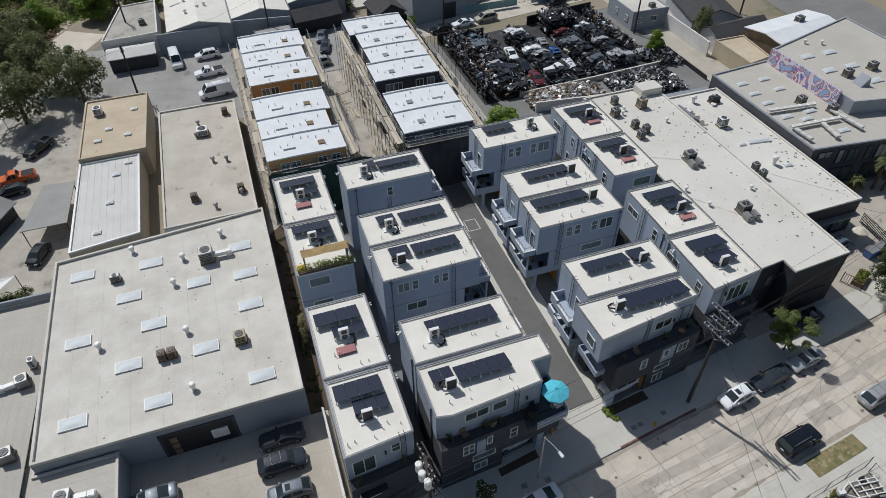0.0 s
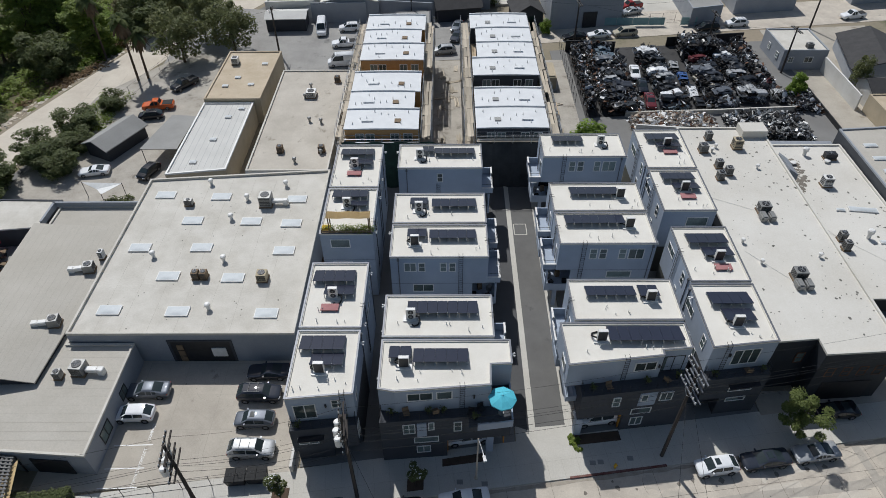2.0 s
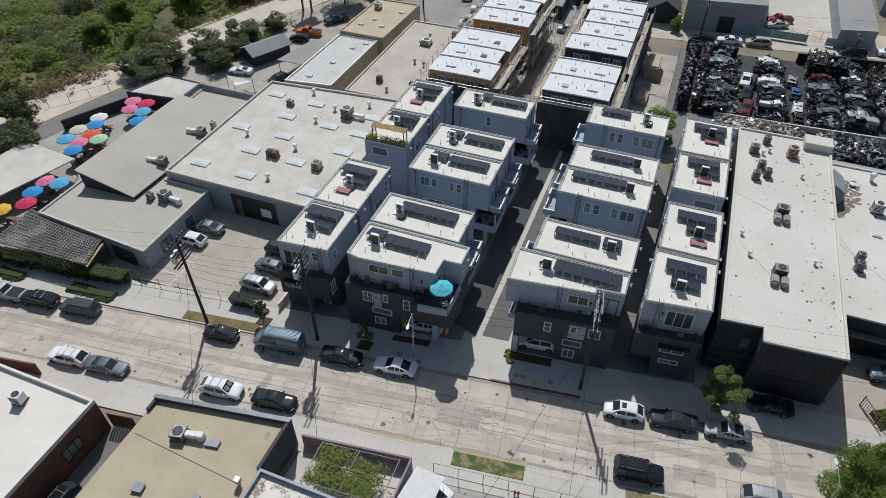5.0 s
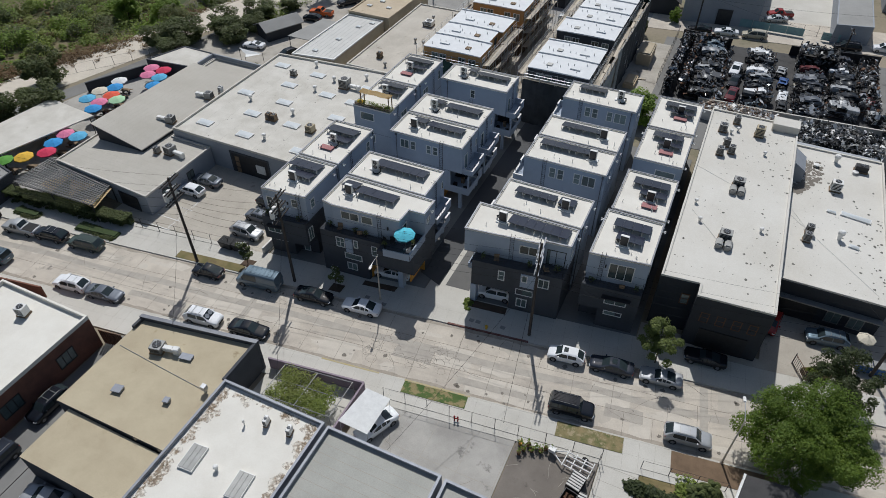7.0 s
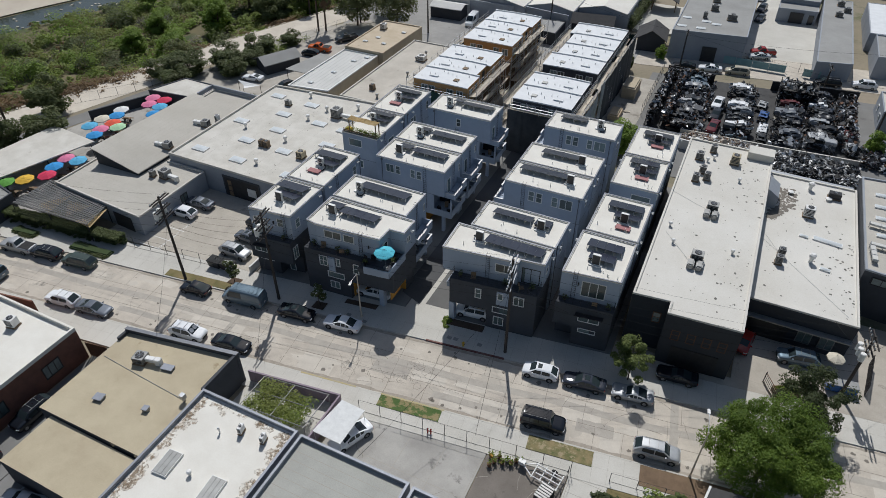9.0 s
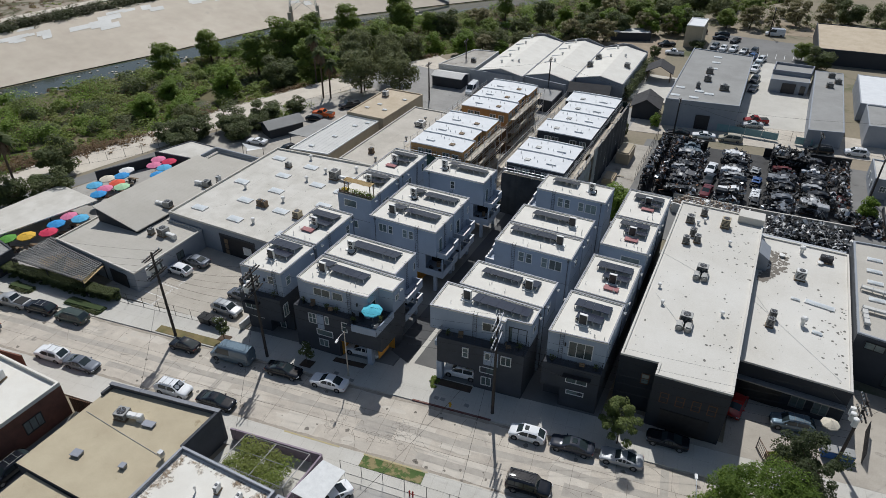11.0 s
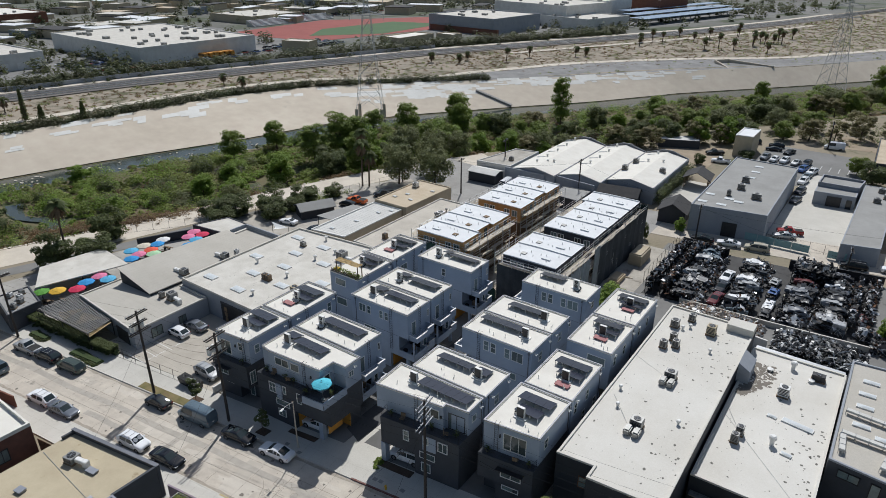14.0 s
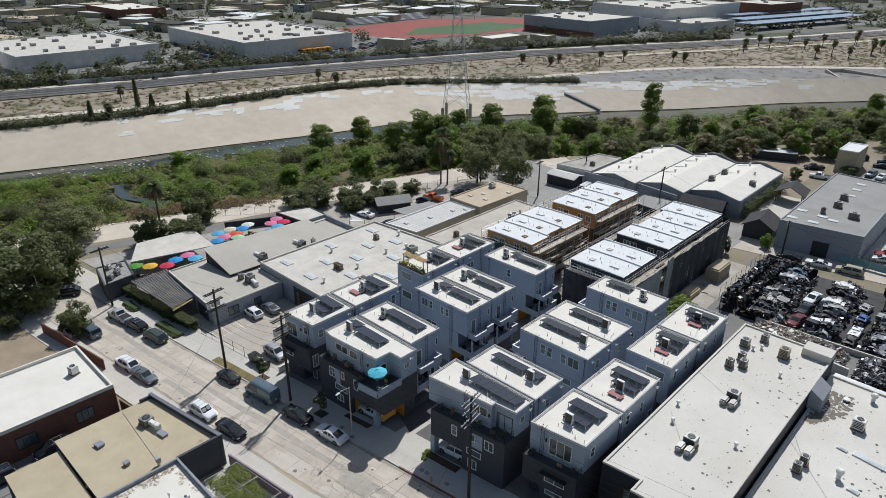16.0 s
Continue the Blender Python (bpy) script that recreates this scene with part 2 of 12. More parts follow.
M["ground"] = mat("ground_soil", (0.30, 0.25, 0.185), (0.20, 0.18, 0.12), 0.03, 1.0, fine=1.5, spots=(0.10, 0.11, 0.05), spot_scale=0.03, spot_cut=0.55)
M["bank"] = mat("sloped_bank_concrete", (0.60, 0.525, 0.425), (0.52, 0.45, 0.36), 0.03, 0.95, fine=0.25, spots=(0.45, 0.395, 0.325), spot_scale=0.04, spot_cut=0.62)
M["grass_dry"] = mat("dry_grass", (0.235, 0.18, 0.088), (0.135, 0.125, 0.048), 0.6, 1.0, fine=14, bump=0.6, spots=(0.15, 0.105, 0.062), spot_scale=0.5, spot_cut=0.55)
M["lawn"] = mat("short_green_lawn", (0.06, 0.115, 0.03), (0.11, 0.14, 0.045), 0.5, spots=(0.27, 0.22, 0.11), spot_scale=0.9, spot_cut=0.5, rough=1.0, fine=14, bump=0.6)
M["metal_grey"] = mat("grey_sheet_metal", (0.30, 0.30, 0.29), (0.24, 0.24, 0.23), 1.2, 0.5, 0.4, 0.05)
M["metal_dark"] = mat("dark_steel", (0.05, 0.05, 0.053), (0.035, 0.035, 0.038), 2, 0.5, 0.5, 0.05)
M["galv"] = mat("galvanised_steel", (0.52, 0.53, 0.54), (0.42, 0.43, 0.44), 1.5, 0.4, 0.6, 0.05)
M["white_metal"] = mat("white_painted_metal", (0.78, 0.77, 0.74), (0.66, 0.65, 0.62), 1.5, 0.5)
M["white_frame"] = mat("white_vinyl", (0.75, 0.75, 0.73), (0.70, 0.70, 0.68), 3, 0.4, bump=0)
M["panel"] = gloss("solar_panel_glass", (0.022, 0.026, 0.045), 0.28)
M["glass"] = gloss("dark_window_glass", (0.02, 0.025, 0.03), 0.06)
M["wood"] = mat("weathered_wood", (0.24, 0.17, 0.105), (0.17, 0.12, 0.075), 1.0, 0.85, streak=(1, 1, 0.15))
M["pole_wood"] = mat("dark_creosoted_pole", (0.06, 0.05, 0.044), (0.042, 0.036, 0.032), 1.0, 0.9, streak=(3, 3, 0.2))
M["ply"] = mat("orange_sheathing_board", (0.52, 0.30, 0.12), (0.42, 0.24, 0.10), 0.7, 0.85)
M["lumber"] = mat("raw_lumber", (0.55, 0.43, 0.29), (0.44, 0.34, 0.22), 0.6, 0.85)
M["green_net"] = mat("dark_green_netting", (0.02, 0.055, 0.042), (0.012, 0.03, 0.026), 0.8, 0.9, fine=40)
M["black_net"] = mat("black_scaffold_netting", (0.035, 0.04, 0.045), (0.06, 0.065, 0.07), 0.5, 0.9, fine=40)
M["brick"] = mat("red_brown_brick", (0.215, 0.092, 0.06), (0.15, 0.066, 0.046), 0.8, 0.9, fine=22, bump=0.5, spots=(0.30, 0.22, 0.17), spot_scale=0.5, spot_cut=0.66)
M["orange"] = mat("orange_painted_panel", (0.62, 0.29, 0.04), (0.55, 0.25, 0.035), 0.8, 0.7)
M["rubber"] = mat("black_rubber", (0.018, 0.018, 0.018), (0.025, 0.025, 0.025), 4, 0.85)
M["skylight"] = mat("milky_skylight_dome", (0.56, 0.59, 0.60), (0.50, 0.53, 0.54), 1.2, 0.5, bump=0, spec=0.3)
M["red_pad"] = mat("faded_red_roof_pad", (0.42, 0.20, 0.195), (0.34, 0.15, 0.15), 1.5, 0.9)
M["far_panel"] = mat("far_solar_glass", (0.24, 0.33, 0.46), (0.2, 0.29, 0.42), 0.3, 0.3)
M["shade"] = mat("tan_shade_cloth", (0.58, 0.43, 0.22), (0.50, 0.37, 0.19), 0.8, 0.9)
M["rust"] = mat("rusty_metal", (0.20, 0.105, 0.06), (0.11, 0.06, 0.04), 2, 0.85, 0.3)
M["mauve"] = mat("mauve_painted_block", (0.30, 0.24, 0.28), (0.25, 0.20, 0.235), 0.6, 0.9)
M["water"] = gloss("river_water", (0.05, 0.06, 0.05), 0.08)
M["bark"] = mat("tree_bark", (0.13, 0.095, 0.065), (0.085, 0.062, 0.045), 1.5, 0.95, bump=0.6)
M["leaf"] = leafy("leaf_green", (0.165, 0.23, 0.042), (0.30, 0.365, 0.08), (0.115, 0.155, 0.036))
M["leaf_bright"] = leafy("leaf_bright_green", (0.17, 0.265, 0.036), (0.30, 0.40, 0.068), (0.115, 0.185, 0.03))
M["leaf_dark"] = leafy("leaf_olive_dark", (0.09, 0.122, 0.042), (0.175, 0.205, 0.075), (0.11, 0.115, 0.055))
M["leaf_brush"] = leafy("brush_green_and_brown", (0.165, 0.235, 0.045), (0.31, 0.37, 0.085), (0.22, 0.20, 0.08))
M["leaf_grey"] = leafy("leaf_grey_green", (0.15, 0.175, 0.072), (0.26, 0.285, 0.125), (0.15, 0.145, 0.07))
M["leaf_street"] = leafy("street_tree_leaf", (0.13, 0.17, 0.05), (0.26, 0.30, 0.10), (0.10, 0.13, 0.04))
M["leaf_tan"] = leafy("leaf_yellow_brown", (0.22, 0.21, 0.095), (0.34, 0.31, 0.15), (0.18, 0.145, 0.085))
M["twigs"] = leafy("grey_bare_twigs", (0.20, 0.18, 0.155), (0.30, 0.275, 0.24), (0.16, 0.14, 0.12))


# ---- mesh helpers ----
def mesh(name, bm):
    me = bpy.data.meshes.new(name)
    bmesh.ops.recalc_face_normals(bm, faces=bm.faces)
    bm.to_mesh(me)
    bm.free()
    return me


def part(name, bm, material, parent=None, label=""):
    """Links a bmesh (or a mesh to share) as one mesh object under a thing."""
    me = bm if isinstance(bm, bpy.types.Mesh) else mesh(name, bm)
    if material and not me.materials:
        me.materials.append(material)
    ob = new(name, me)
    if parent:
        ob.parent = parent
    return tagged(ob, label)


def thing(name, label, category, group="", kind="", at=None):
    e = new(name)
    e.empty_display_size = 0.3
    if at is not None:
        e.matrix_basis = at
    return tagged(e, label, category, group, kind)


def setting(name, bm, material, label, category="structure"):
    return tagged(part(name, bm, material), label, category, "", "structure")


def box(bm, x0, y0, z0, x1, y1, z1, m=None):
    co = [(x, y, z) for z in (z0, z1) for y in (y0, y1) for x in (x0, x1)]
    v = [bm.verts.new(m @ Vector(c) if m else c) for c in co]
    for f in ((0, 2, 3, 1), (4, 5, 7, 6), (0, 1, 5, 4), (2, 6, 7, 3), (0, 4, 6, 2), (1, 3, 7, 5)):
        bm.faces.new([v[i] for i in f])
    return v


def prism(bm, pts, z0, z1):
    """An upright prism on a plan outline; z0 and z1 may be numbers or a function of x and y."""
    zb = z0 if callable(z0) else lambda x, y: z0
    zt = z1 if callable(z1) else lambda x, y: z1
    lo = [bm.verts.new((x, y, zb(x, y))) for x, y in pts]
    hi = [bm.verts.new((x, y, zt(x, y))) for x, y in pts]
    bm.faces.new(lo[::-1])
    bm.faces.new(hi)
    for i in range(len(pts)):
        j = (i + 1) % len(pts)
        bm.faces.new((lo[i], lo[j], hi[j], hi[i]))


def tube(bm, a, b, r, r2=None, sides=8, caps=True):
    a, b = Vector(a), Vector(b)
    r2 = r if r2 is None else r2
    q = (b - a).to_track_quat("Z", "Y").to_matrix()
    rings = [[bm.verts.new(p + q @ Vector((rr * math.cos(k * math.tau / sides), rr * math.sin(k * math.tau / sides), 0))) for k in range(sides)] for p, rr in ((a, r), (b, r2))]
    for k in range(sides):
        j = (k + 1) % sides
        bm.faces.new((rings[0][k], rings[0][j], rings[1][j], rings[1][k]))
    if caps:
        bm.faces.new(rings[0][::-1])
        bm.faces.new(rings[1])


def inset(pts, d):
    """A plan outline (counter-clockwise) moved inwards by d."""
    out, n = [], len(pts)
    for i in range(n):
        p, a, b = Vector(pts[i]), Vector(pts[i - 1]), Vector(pts[(i + 1) % n])
        e1, e2 = (p - a).normalized(), (b - p).normalized()
        n1, n2 = Vector((-e1.y, e1.x)), Vector((-e2.y, e2.x))
        k = (n1 + n2) / max(0.3, 1 + n1.dot(n2))
        out.append((p.x + k.x * d, p.y + k.y * d))
    return out


def rim(bm, pts, d, z0, z1):
    """A wall ring of thickness d inside a plan outline: a parapet."""
    q = inset(pts, d)
    n = len(pts)
    for i in range(n):
        j = (i + 1) % n
        prism(bm, [pts[i], pts[j], q[j], q[i]], z0, z1)


def rect(x0, y0, x1, y1):
    return [(x0, y0), (x1, y0), (x1, y1), (x0, y1)]


def nb():
    return bmesh.new()


SHARED = {}


def shared(key, make):
    """One mesh for alike pieces."""
    if key not in SHARED:
        b = nb()
        make(b)
        SHARED[key] = mesh(str(key[0]), b)
    return SHARED[key]


def placed(name, me, material, parent, m, label=""):
    ob = part(name, me, material, parent, label)
    ob.matrix_basis = m
    return ob

# ---- ground with the river channel ----
RU, RV = Vector((0.51, 0.86)).normalized(), Vector((-0.86, 0.51)).normalized()


def table(rows, s, k):
    if s <= rows[0][0]:
        return rows[0][k]
    for a, b in zip(rows, rows[1:]):
        if s <= b[0]:
            f = (s - a[0]) / (b[0] - a[0])
            return a[k] * (1 - f) + b[k] * f
    return rows[-1][k]


# along the river: near levee top, far water edge, far bank top, railway
RIVER = [
    (-4000, 60, 110, 130, 150), (-300, 60, 120, 140, 190), (-100, 72, 141, 162, 224), (-25, 80, 153, 176, 241), (7, 86, 162, 190, 252), (48, 97, 170, 208, 262),
    (85, 104, 181, 214, 270), (120, 105, 181, 208, 276), (162, 102, 177, 198, 285), (201, 98, 172, 190, 289), (251, 92, 171, 184, 293), (320, 84, 161, 171, 298),
    (400, 74, 152, 164, 306), (505, 60, 146, 160, 325), (690, 40, 140, 165, 372), (4000, 40, 140, 165, 1200),
]


# top edge of the rubble slope above the concrete, downstream
RUBBLE = [(125, 208.5), (145, 209), (163, 214), (191, 216), (221, 218), (258, 213), (296, 204), (328, 192), (345, 187), (600, 182)]


def road_line(s):
    """The near edge of the dirt road on the far bank."""
    f = min(1, max(0, (s - 95) / 60))
    return (table(RIVER, s, 3) + 13) * (1 - f) + (table(RUBBLE, s, 1) + 0.6) * f


def on_river(s, v, z):
    p = RU * s + RV * v
    return (p.x, p.y, z)


def strip(name, s0, s1, step, va, vb, za, zb, material, label, category, parts=1):
    """A band along the river between two offsets, each a function of s."""
    b = nb()
    prev = None
    s = s0
    while s <= s1 + 1e-6:
        row = [b.verts.new(on_river(s, va(s) + (vb(s) - va(s)) * k / parts, za + (zb - za) * k / parts)) for k in range(parts + 1)]
        if prev:
            for k in range(parts):
                b.faces.new((prev[k], row[k], row[k + 1], prev[k + 1]))
        prev = row
        s += step
    return setting(name, b, material, label, category)


b = nb()
prev = None
S_ROWS = [-4000, -1500, -600, -300] + [k * 12.5 - 200 for k in range(65)] + [700, 900, 1500, 4000]
for s in S_ROWS:
    near, wat, top, rail = (table(RIVER, s, k) for k in (1, 2, 3, 4))
    cols = [(-4000, 0), (-1000, 0), (-300, 0), (0, 0), (near, 0), (near + 9, -3.8), (near + 22, -4.6), (wat - 18, -4.7), (wat - 9, -5.6), (wat, -5.0), (top, 3), (top + 5, 3.2), (rail - 12, 3), (rail + 12, 3.2), (rail + 60, 3), (900, 3), (4000, 3)]
    row = [b.verts.new(on_river(s, v, z)) for v, z in cols]
    if prev:
        for k in range(len(cols) - 1):
            b.faces.new((prev[k], row[k], row[k + 1], prev[k + 1])).material_index = 4 if k == 4 else 1 if 4 < k <= 8 else (3 if 9 <= k <= 12 else (2 if k >= 13 else 0))
    prev = row
ground = setting("ground", b, M["ground"], "dry brown earth ground with a lowered river channel", "ground")
ground.data.materials.append(M["bed"])
ground.data.materials.append(M["town"])
ground.data.materials.append(M["scrubland"])
ground.data.materials.append(M["levee"])
R = lambda k, o=0.0: (lambda s: table(RIVER, s, k) + o)
strip("water", -200, 600, 12.5, R(2, -26), R(2, -0.6), -5.08, -5.08, M["water"], "shallow dark river water below a concrete bank", "water")
strip("concrete_bank", -200, 600, 12.5, R(2, -0.5), R(3, 0.3), -4.75, 3.2, M["bank"], "sloped tan concrete river bank with pale patches", "river bank", 8)
strip("river_path", -200, 112.5, 12.5, R(1, -9.8), R(1, -0.4), 0.03, 0.03, M["pale_dirt"], "pale gravel track along the river", "path")
strip("bike_path", -200, 112.5, 12.5, R(1, -15), R(1, -11.2), 0.04, 0.04, M["asphalt_old"], "grey asphalt cycle path beside the gravel track", "path")
strip("service_road", -200, 600, 12.5, road_line, lambda s: road_line(s) + 5.5, 3.5, 3.5, M["pale_dirt"], "pale dirt service road above the river bank", "road")
strip("rubble_bank", 125, 600, 12.5, R(3, 0.4), lambda s: table(RUBBLE, s, 1), 3.12, 3.5, M["rubble"], "dark grey rubble bank above the concrete slope", "river bank", 4)
strip("dirt_track", 212.5, 500, 12.5, R(4, -26), R(4, -21.5), 3.3, 3.3, M["pale_dirt"], "pale dirt track through dry scrub", "path")
strip("track_bed", -200, 600, 12.5, R(4, -9), R(4, 9), 3.4, 3.4, M["ballast"], "grey gravel track bed of the railway", "track bed")
strip("track_side_path", -200, 600, 12.5, R(4, 10), R(4, 15), 3.35, 3.35, M["pale_dirt"], "pale dirt road beside the railway", "road")

def bank_z(s, v):
    a, c = table(RIVER, s, 2) - 0.5, table(RIVER, s, 3) + 0.3
    return -4.75 + 7.95 * min(1, max(0, (v - a) / (c - a)))


t = thing("storm_outfall", "pale concrete storm drain outfall in the river bank", "outfall")
for nm, (sa, va), (sb, vb), za, zb in (("wing_wall", (293, 193), (288, 176), 5.0, 2.6), ("wing_wall", (301, 192), (312, 172), 5.0, 3.6), ("head_wall", (293, 193), (301, 192), 5.0, 5.0)):
    b = nb()
    lo, hi = Vector(on_river(sa, va, 0)), Vector(on_river(sb, vb, 0))
    side = Vector((-(hi - lo).y, (hi - lo).x, 0)).normalized() * 0.35
    co = [(lo - side, -3, za), (hi - side, -5, zb), (hi + side, -5, zb), (lo + side, -3, za)]
    v0 = [b.verts.new((p.x, p.y, z0)) for p, z0, z1 in co]
    v1 = [b.verts.new((p.x, p.y, z1)) for p, z0, z1 in co]
    b.faces.new(v0[::-1]), b.faces.new(v1)
    for k in range(4):
        b.faces.new((v0[k], v0[(k + 1) % 4], v1[(k + 1) % 4], v1[k]))
    part(nm, b, M["bank"], t)
b = nb()
prev = None
for k in range(9):
    sa, va = 153 + 10 * k / 8, 191.5 - 14.5 * k / 8
    zb = bank_z(sa, va)
    p, q = on_river(sa - 0.5, va - 0.6, 0), on_river(sa + 0.9, va + 0.8, 0)
    row = [b.verts.new((p[0], p[1], zb - 0.5)), b.verts.new((p[0], p[1], zb + 0.6)), b.verts.new((q[0], q[1], zb + 0.6)), b.verts.new((q[0], q[1], zb - 0.5))]
    if prev:
        for j in range(3):
            b.faces.new((prev[j], row[j], row[j + 1], prev[j + 1]))
    prev = row
setting("drain_wall", b, M["rubble"], "grey concrete side wall slanting down the river bank", "wall")

# ---- street in its own frame: e along it, n across it to the far side ----
SE, SO = Vector((0.991, 0.134)), Vector((0.0, 22.3))
SN = Vector((-0.134, 0.991))


def st(a, c):
    p = SO + SE * a + SN * c
    return (p.x, p.y)


def slab(name, pts, z0, z1, material, label, category="paving"):
    b = nb()
    prism(b, pts, z0, z1)
    return setting(name, b, material, label, category)


slab("road", [st(-75, -9.2), st(140, -9.2), st(140, 0), st(-75, 0)], -0.3, 0.02, M["road"], "worn tan concrete street with cracks and stains", "road")
slab("pavement_north", [st(-60, 0.15), st(140, 0.15), st(140, 4.6), st(-60, 4.6)], -0.3, 0.15, M["concrete"], "pale concrete pavement along the town houses", "pavement")
slab("kerb_north", [st(-60, 0.0), st(140, 0.0), st(140, 0.14), st(-60, 0.14)], -0.3, 0.16, M["concrete"], "concrete kerb", "kerb")
slab("pavement_south", [st(-60, -13.0), st(140, -13.0), st(140, -9.35), st(-60, -9.35)], -0.3, 0.15, M["concrete"], "pale concrete pavement on the shop side", "pavement")
slab("kerb_south", [st(-60, -9.34), st(140, -9.34), st(140, -9.2), st(-60, -9.2)], -0.3, 0.16, M["concrete"], "concrete kerb", "kerb")
slab("car_park", [(-25, 24.0), (0.6, 26.8), (0.6, 40.2), (-25, 40.2)], -0.2, 0.165, M["lot_pale"], "grey concrete car park in front of the warehouse", "car park")
# Passage ground takes the dark mulch colour to stand for the gap's shade.
slab("side_passage", [(-1.15, 40.3), (0.75, 40.3), (0.75, 72.0), (-1.15, 70.2)], -0.2, 0.1, M["mulch"], "narrow passage between warehouse and town houses, coloured dark for its shade", "passage")
slab("lane_paving", [(22.4, 27.5), (28.9, 28.6), (28.9, 73), (22.4, 73)], -0.2, 0.155, M["concrete"], "pale concrete strips at the edges of the lane", "lane")
slab("lane", [(24.5, 31.6), (27.6, 31.9), (27.6, 72.8), (24.5, 72.8)], -0.2, 0.17, M["lane_asphalt"], "grey asphalt lane between the town houses", "lane")
slab("lane_west", [(20.6, 32.4), (23.85, 31.2), (23.85, 72.8), (20.6, 72.8)], -0.2, 0.168, M["asphalt"], "dark asphalt drive along the garages", "lane")
slab("house_plot", [(0.8, 27.2), (22.3, 29.4), (22.3, 73), (0.8, 73)], -0.2, 0.14, M["asphalt_old"], "grey paving round the town houses", "paving")
slab("house_plot_2", [(29, 30.5), (48.2, 32.6), (48.2, 73), (29, 73)], -0.2, 0.14, M["asphalt_old"], "grey paving round the town houses", "paving")
slab("forecourt", [(48.3, 33.0), (100, 39.5), (100, 52), (61.6, 52), (61.6, 36), (48.3, 36)], -0.2, 0.165, M["fore"], "worn tan concrete forecourt before the dark workshop", "forecourt")
slab("back_street", [(28, 119.5), (28, 131.5), (240, 160), (240, 148)], -0.2, 0.06, M["road"], "pale concrete back street behind the scrapyard", "road")
slab("back_yard", [(-40, 102), (14, 102), (14, 132), (-40, 140)], -0.2, 0.05, M["yard_pale"], "grey asphalt yard behind the roofs", "yard")
slab("back_alley", [(10, 113), (31, 114), (31, 134), (10, 132)], -0.2, 0.07, M["yard_pale"], "grey asphalt yard behind the new houses", "yard")
slab("building_site", [(-1, 71), (38, 72), (38, 113), (-1, 113)], -0.2, 0.09, M["site_dirt"], "bare pale earth of the building site", "building site")
slab("scrapyard_ground", [(36, 76), (81, 78), (81, 121), (36, 117)], -0.2, 0.08, M["asphalt_old"], "oil-stained dark ground of the scrapyard", "yard")
slab("side_alley", [(81, 80), (90, 80), (99, 108), (104, 128), (81, 126)], -0.2, 0.085, M["alley_tan"], "tan concrete alley beside the scrapyard", "alley")
slab("west_yard", [(-52, 63), (-25, 70), (-25, 112), (-36, 118), (-48, 100)], -0.2, 0.06, M["site_dirt"], "bare earth yard with parked trucks", "yard")
slab("patio_paving", [(-62, 20), (-38, 23), (-38, 64), (-52, 64)], -0.2, 0.07, M["lot"], "grey concrete paving of the restaurant patio", "patio")
slab("south_lot", [(24.2, -30), (40.2, -30), (40.2, 14.8), (24.2, 12.6)], -0.2, 0.1, M["lot"], "stained grey concrete lot behind a wire fence", "yard")
slab("south_yard", [(40.3, -30), (48.5, -30), (48.5, 16.0), (40.3, 14.9)], -0.2, 0.1, M["yard_brown"], "brown stained asphalt yard with a trailer", "yard")
slab("south_path", [(48.6, -30), (52.4, -30), (52.4, 16.6), (48.6, 16.0)], -0.2, 0.12, M["concrete"], "pale concrete drive", "drive")
slab("front_garden", [(52.5, -30), (66, -30), (66, 18.3), (52.5, 16.6)], -0.2, 0.1, M["grass_dry"], "dry brown front garden", "garden")
slab("corner_side_street", [(66.1, -30), (90, -30), (90, 21.6), (66.1, 18.4)], -0.2, 0.11, M["concrete"], "pale concrete beside the corner tree", "pavement")
slab("rear_yard", [(-2.1, -40), (11.7, -40), (11.7, -3.0), (-2.1, -3.0)], -0.2, 0.09, M["asphalt_old"], "grey yard behind the tan shop", "yard")
slab("alley_south", [(-7.2, -40), (-2.2, -40), (-2.2, 8.6), (-7.2, 8.0)], -0.2, 0.09, M["asphalt_old"], "grey alley between the brick building and the tan roof", "alley")
for name, pts, m, lab in (
    ("verge_pole", [st(-10.2, 0.2), st(-0.4, 0.2), st(-0.4, 1.5), st(-10.2, 1.5)], "grass_dry", "dry yellow grass verge round a pole"),
    ("verge_south", [st(25.6, -10.9), st(32.8, -10.9), st(32.8, -9.4), st(25.6, -9.4)], "lawn", "small green lawn strip by the kerb"),
    ("verge_south", [st(42.5, -11.2), st(49.3, -11.2), st(49.3, -9.4), st(42.5, -9.4)], "half_dry", "half dry lawn strip by the kerb"),
    ("verge_south", [st(54, -11.8), st(64, -11.8), st(64, -9.4), st(54, -9.4)], "bare_earth", "bare brown verge by the kerb"),
    ("tree_pit", [(11.5, 24.6), (13.1, 24.8), (13.1, 26.1), (11.5, 25.9)], "mulch", "dark brown earth square round a small tree"),
    ("tree_pit", [(-1.4, 23.5), (0.2, 23.7), (0.2, 25.0), (-1.4, 24.8)], "mulch", "dark brown earth square round a small tree"),
    ("planting_bed", [(28.0, 29.5), (33.1, 30.1), (33.0, 31.2), (28.0, 30.6)], "mulch", "dark planting bed before a town house"),
    ("planting_bed", [(14.9, 27.2), (19.2, 27.8), (19.2, 28.7), (14.9, 28.0)], "mulch", "dark planting bed before a garage"),
):
    slab(name, pts, 0.0, 0.19, M[m], lab, "verge")

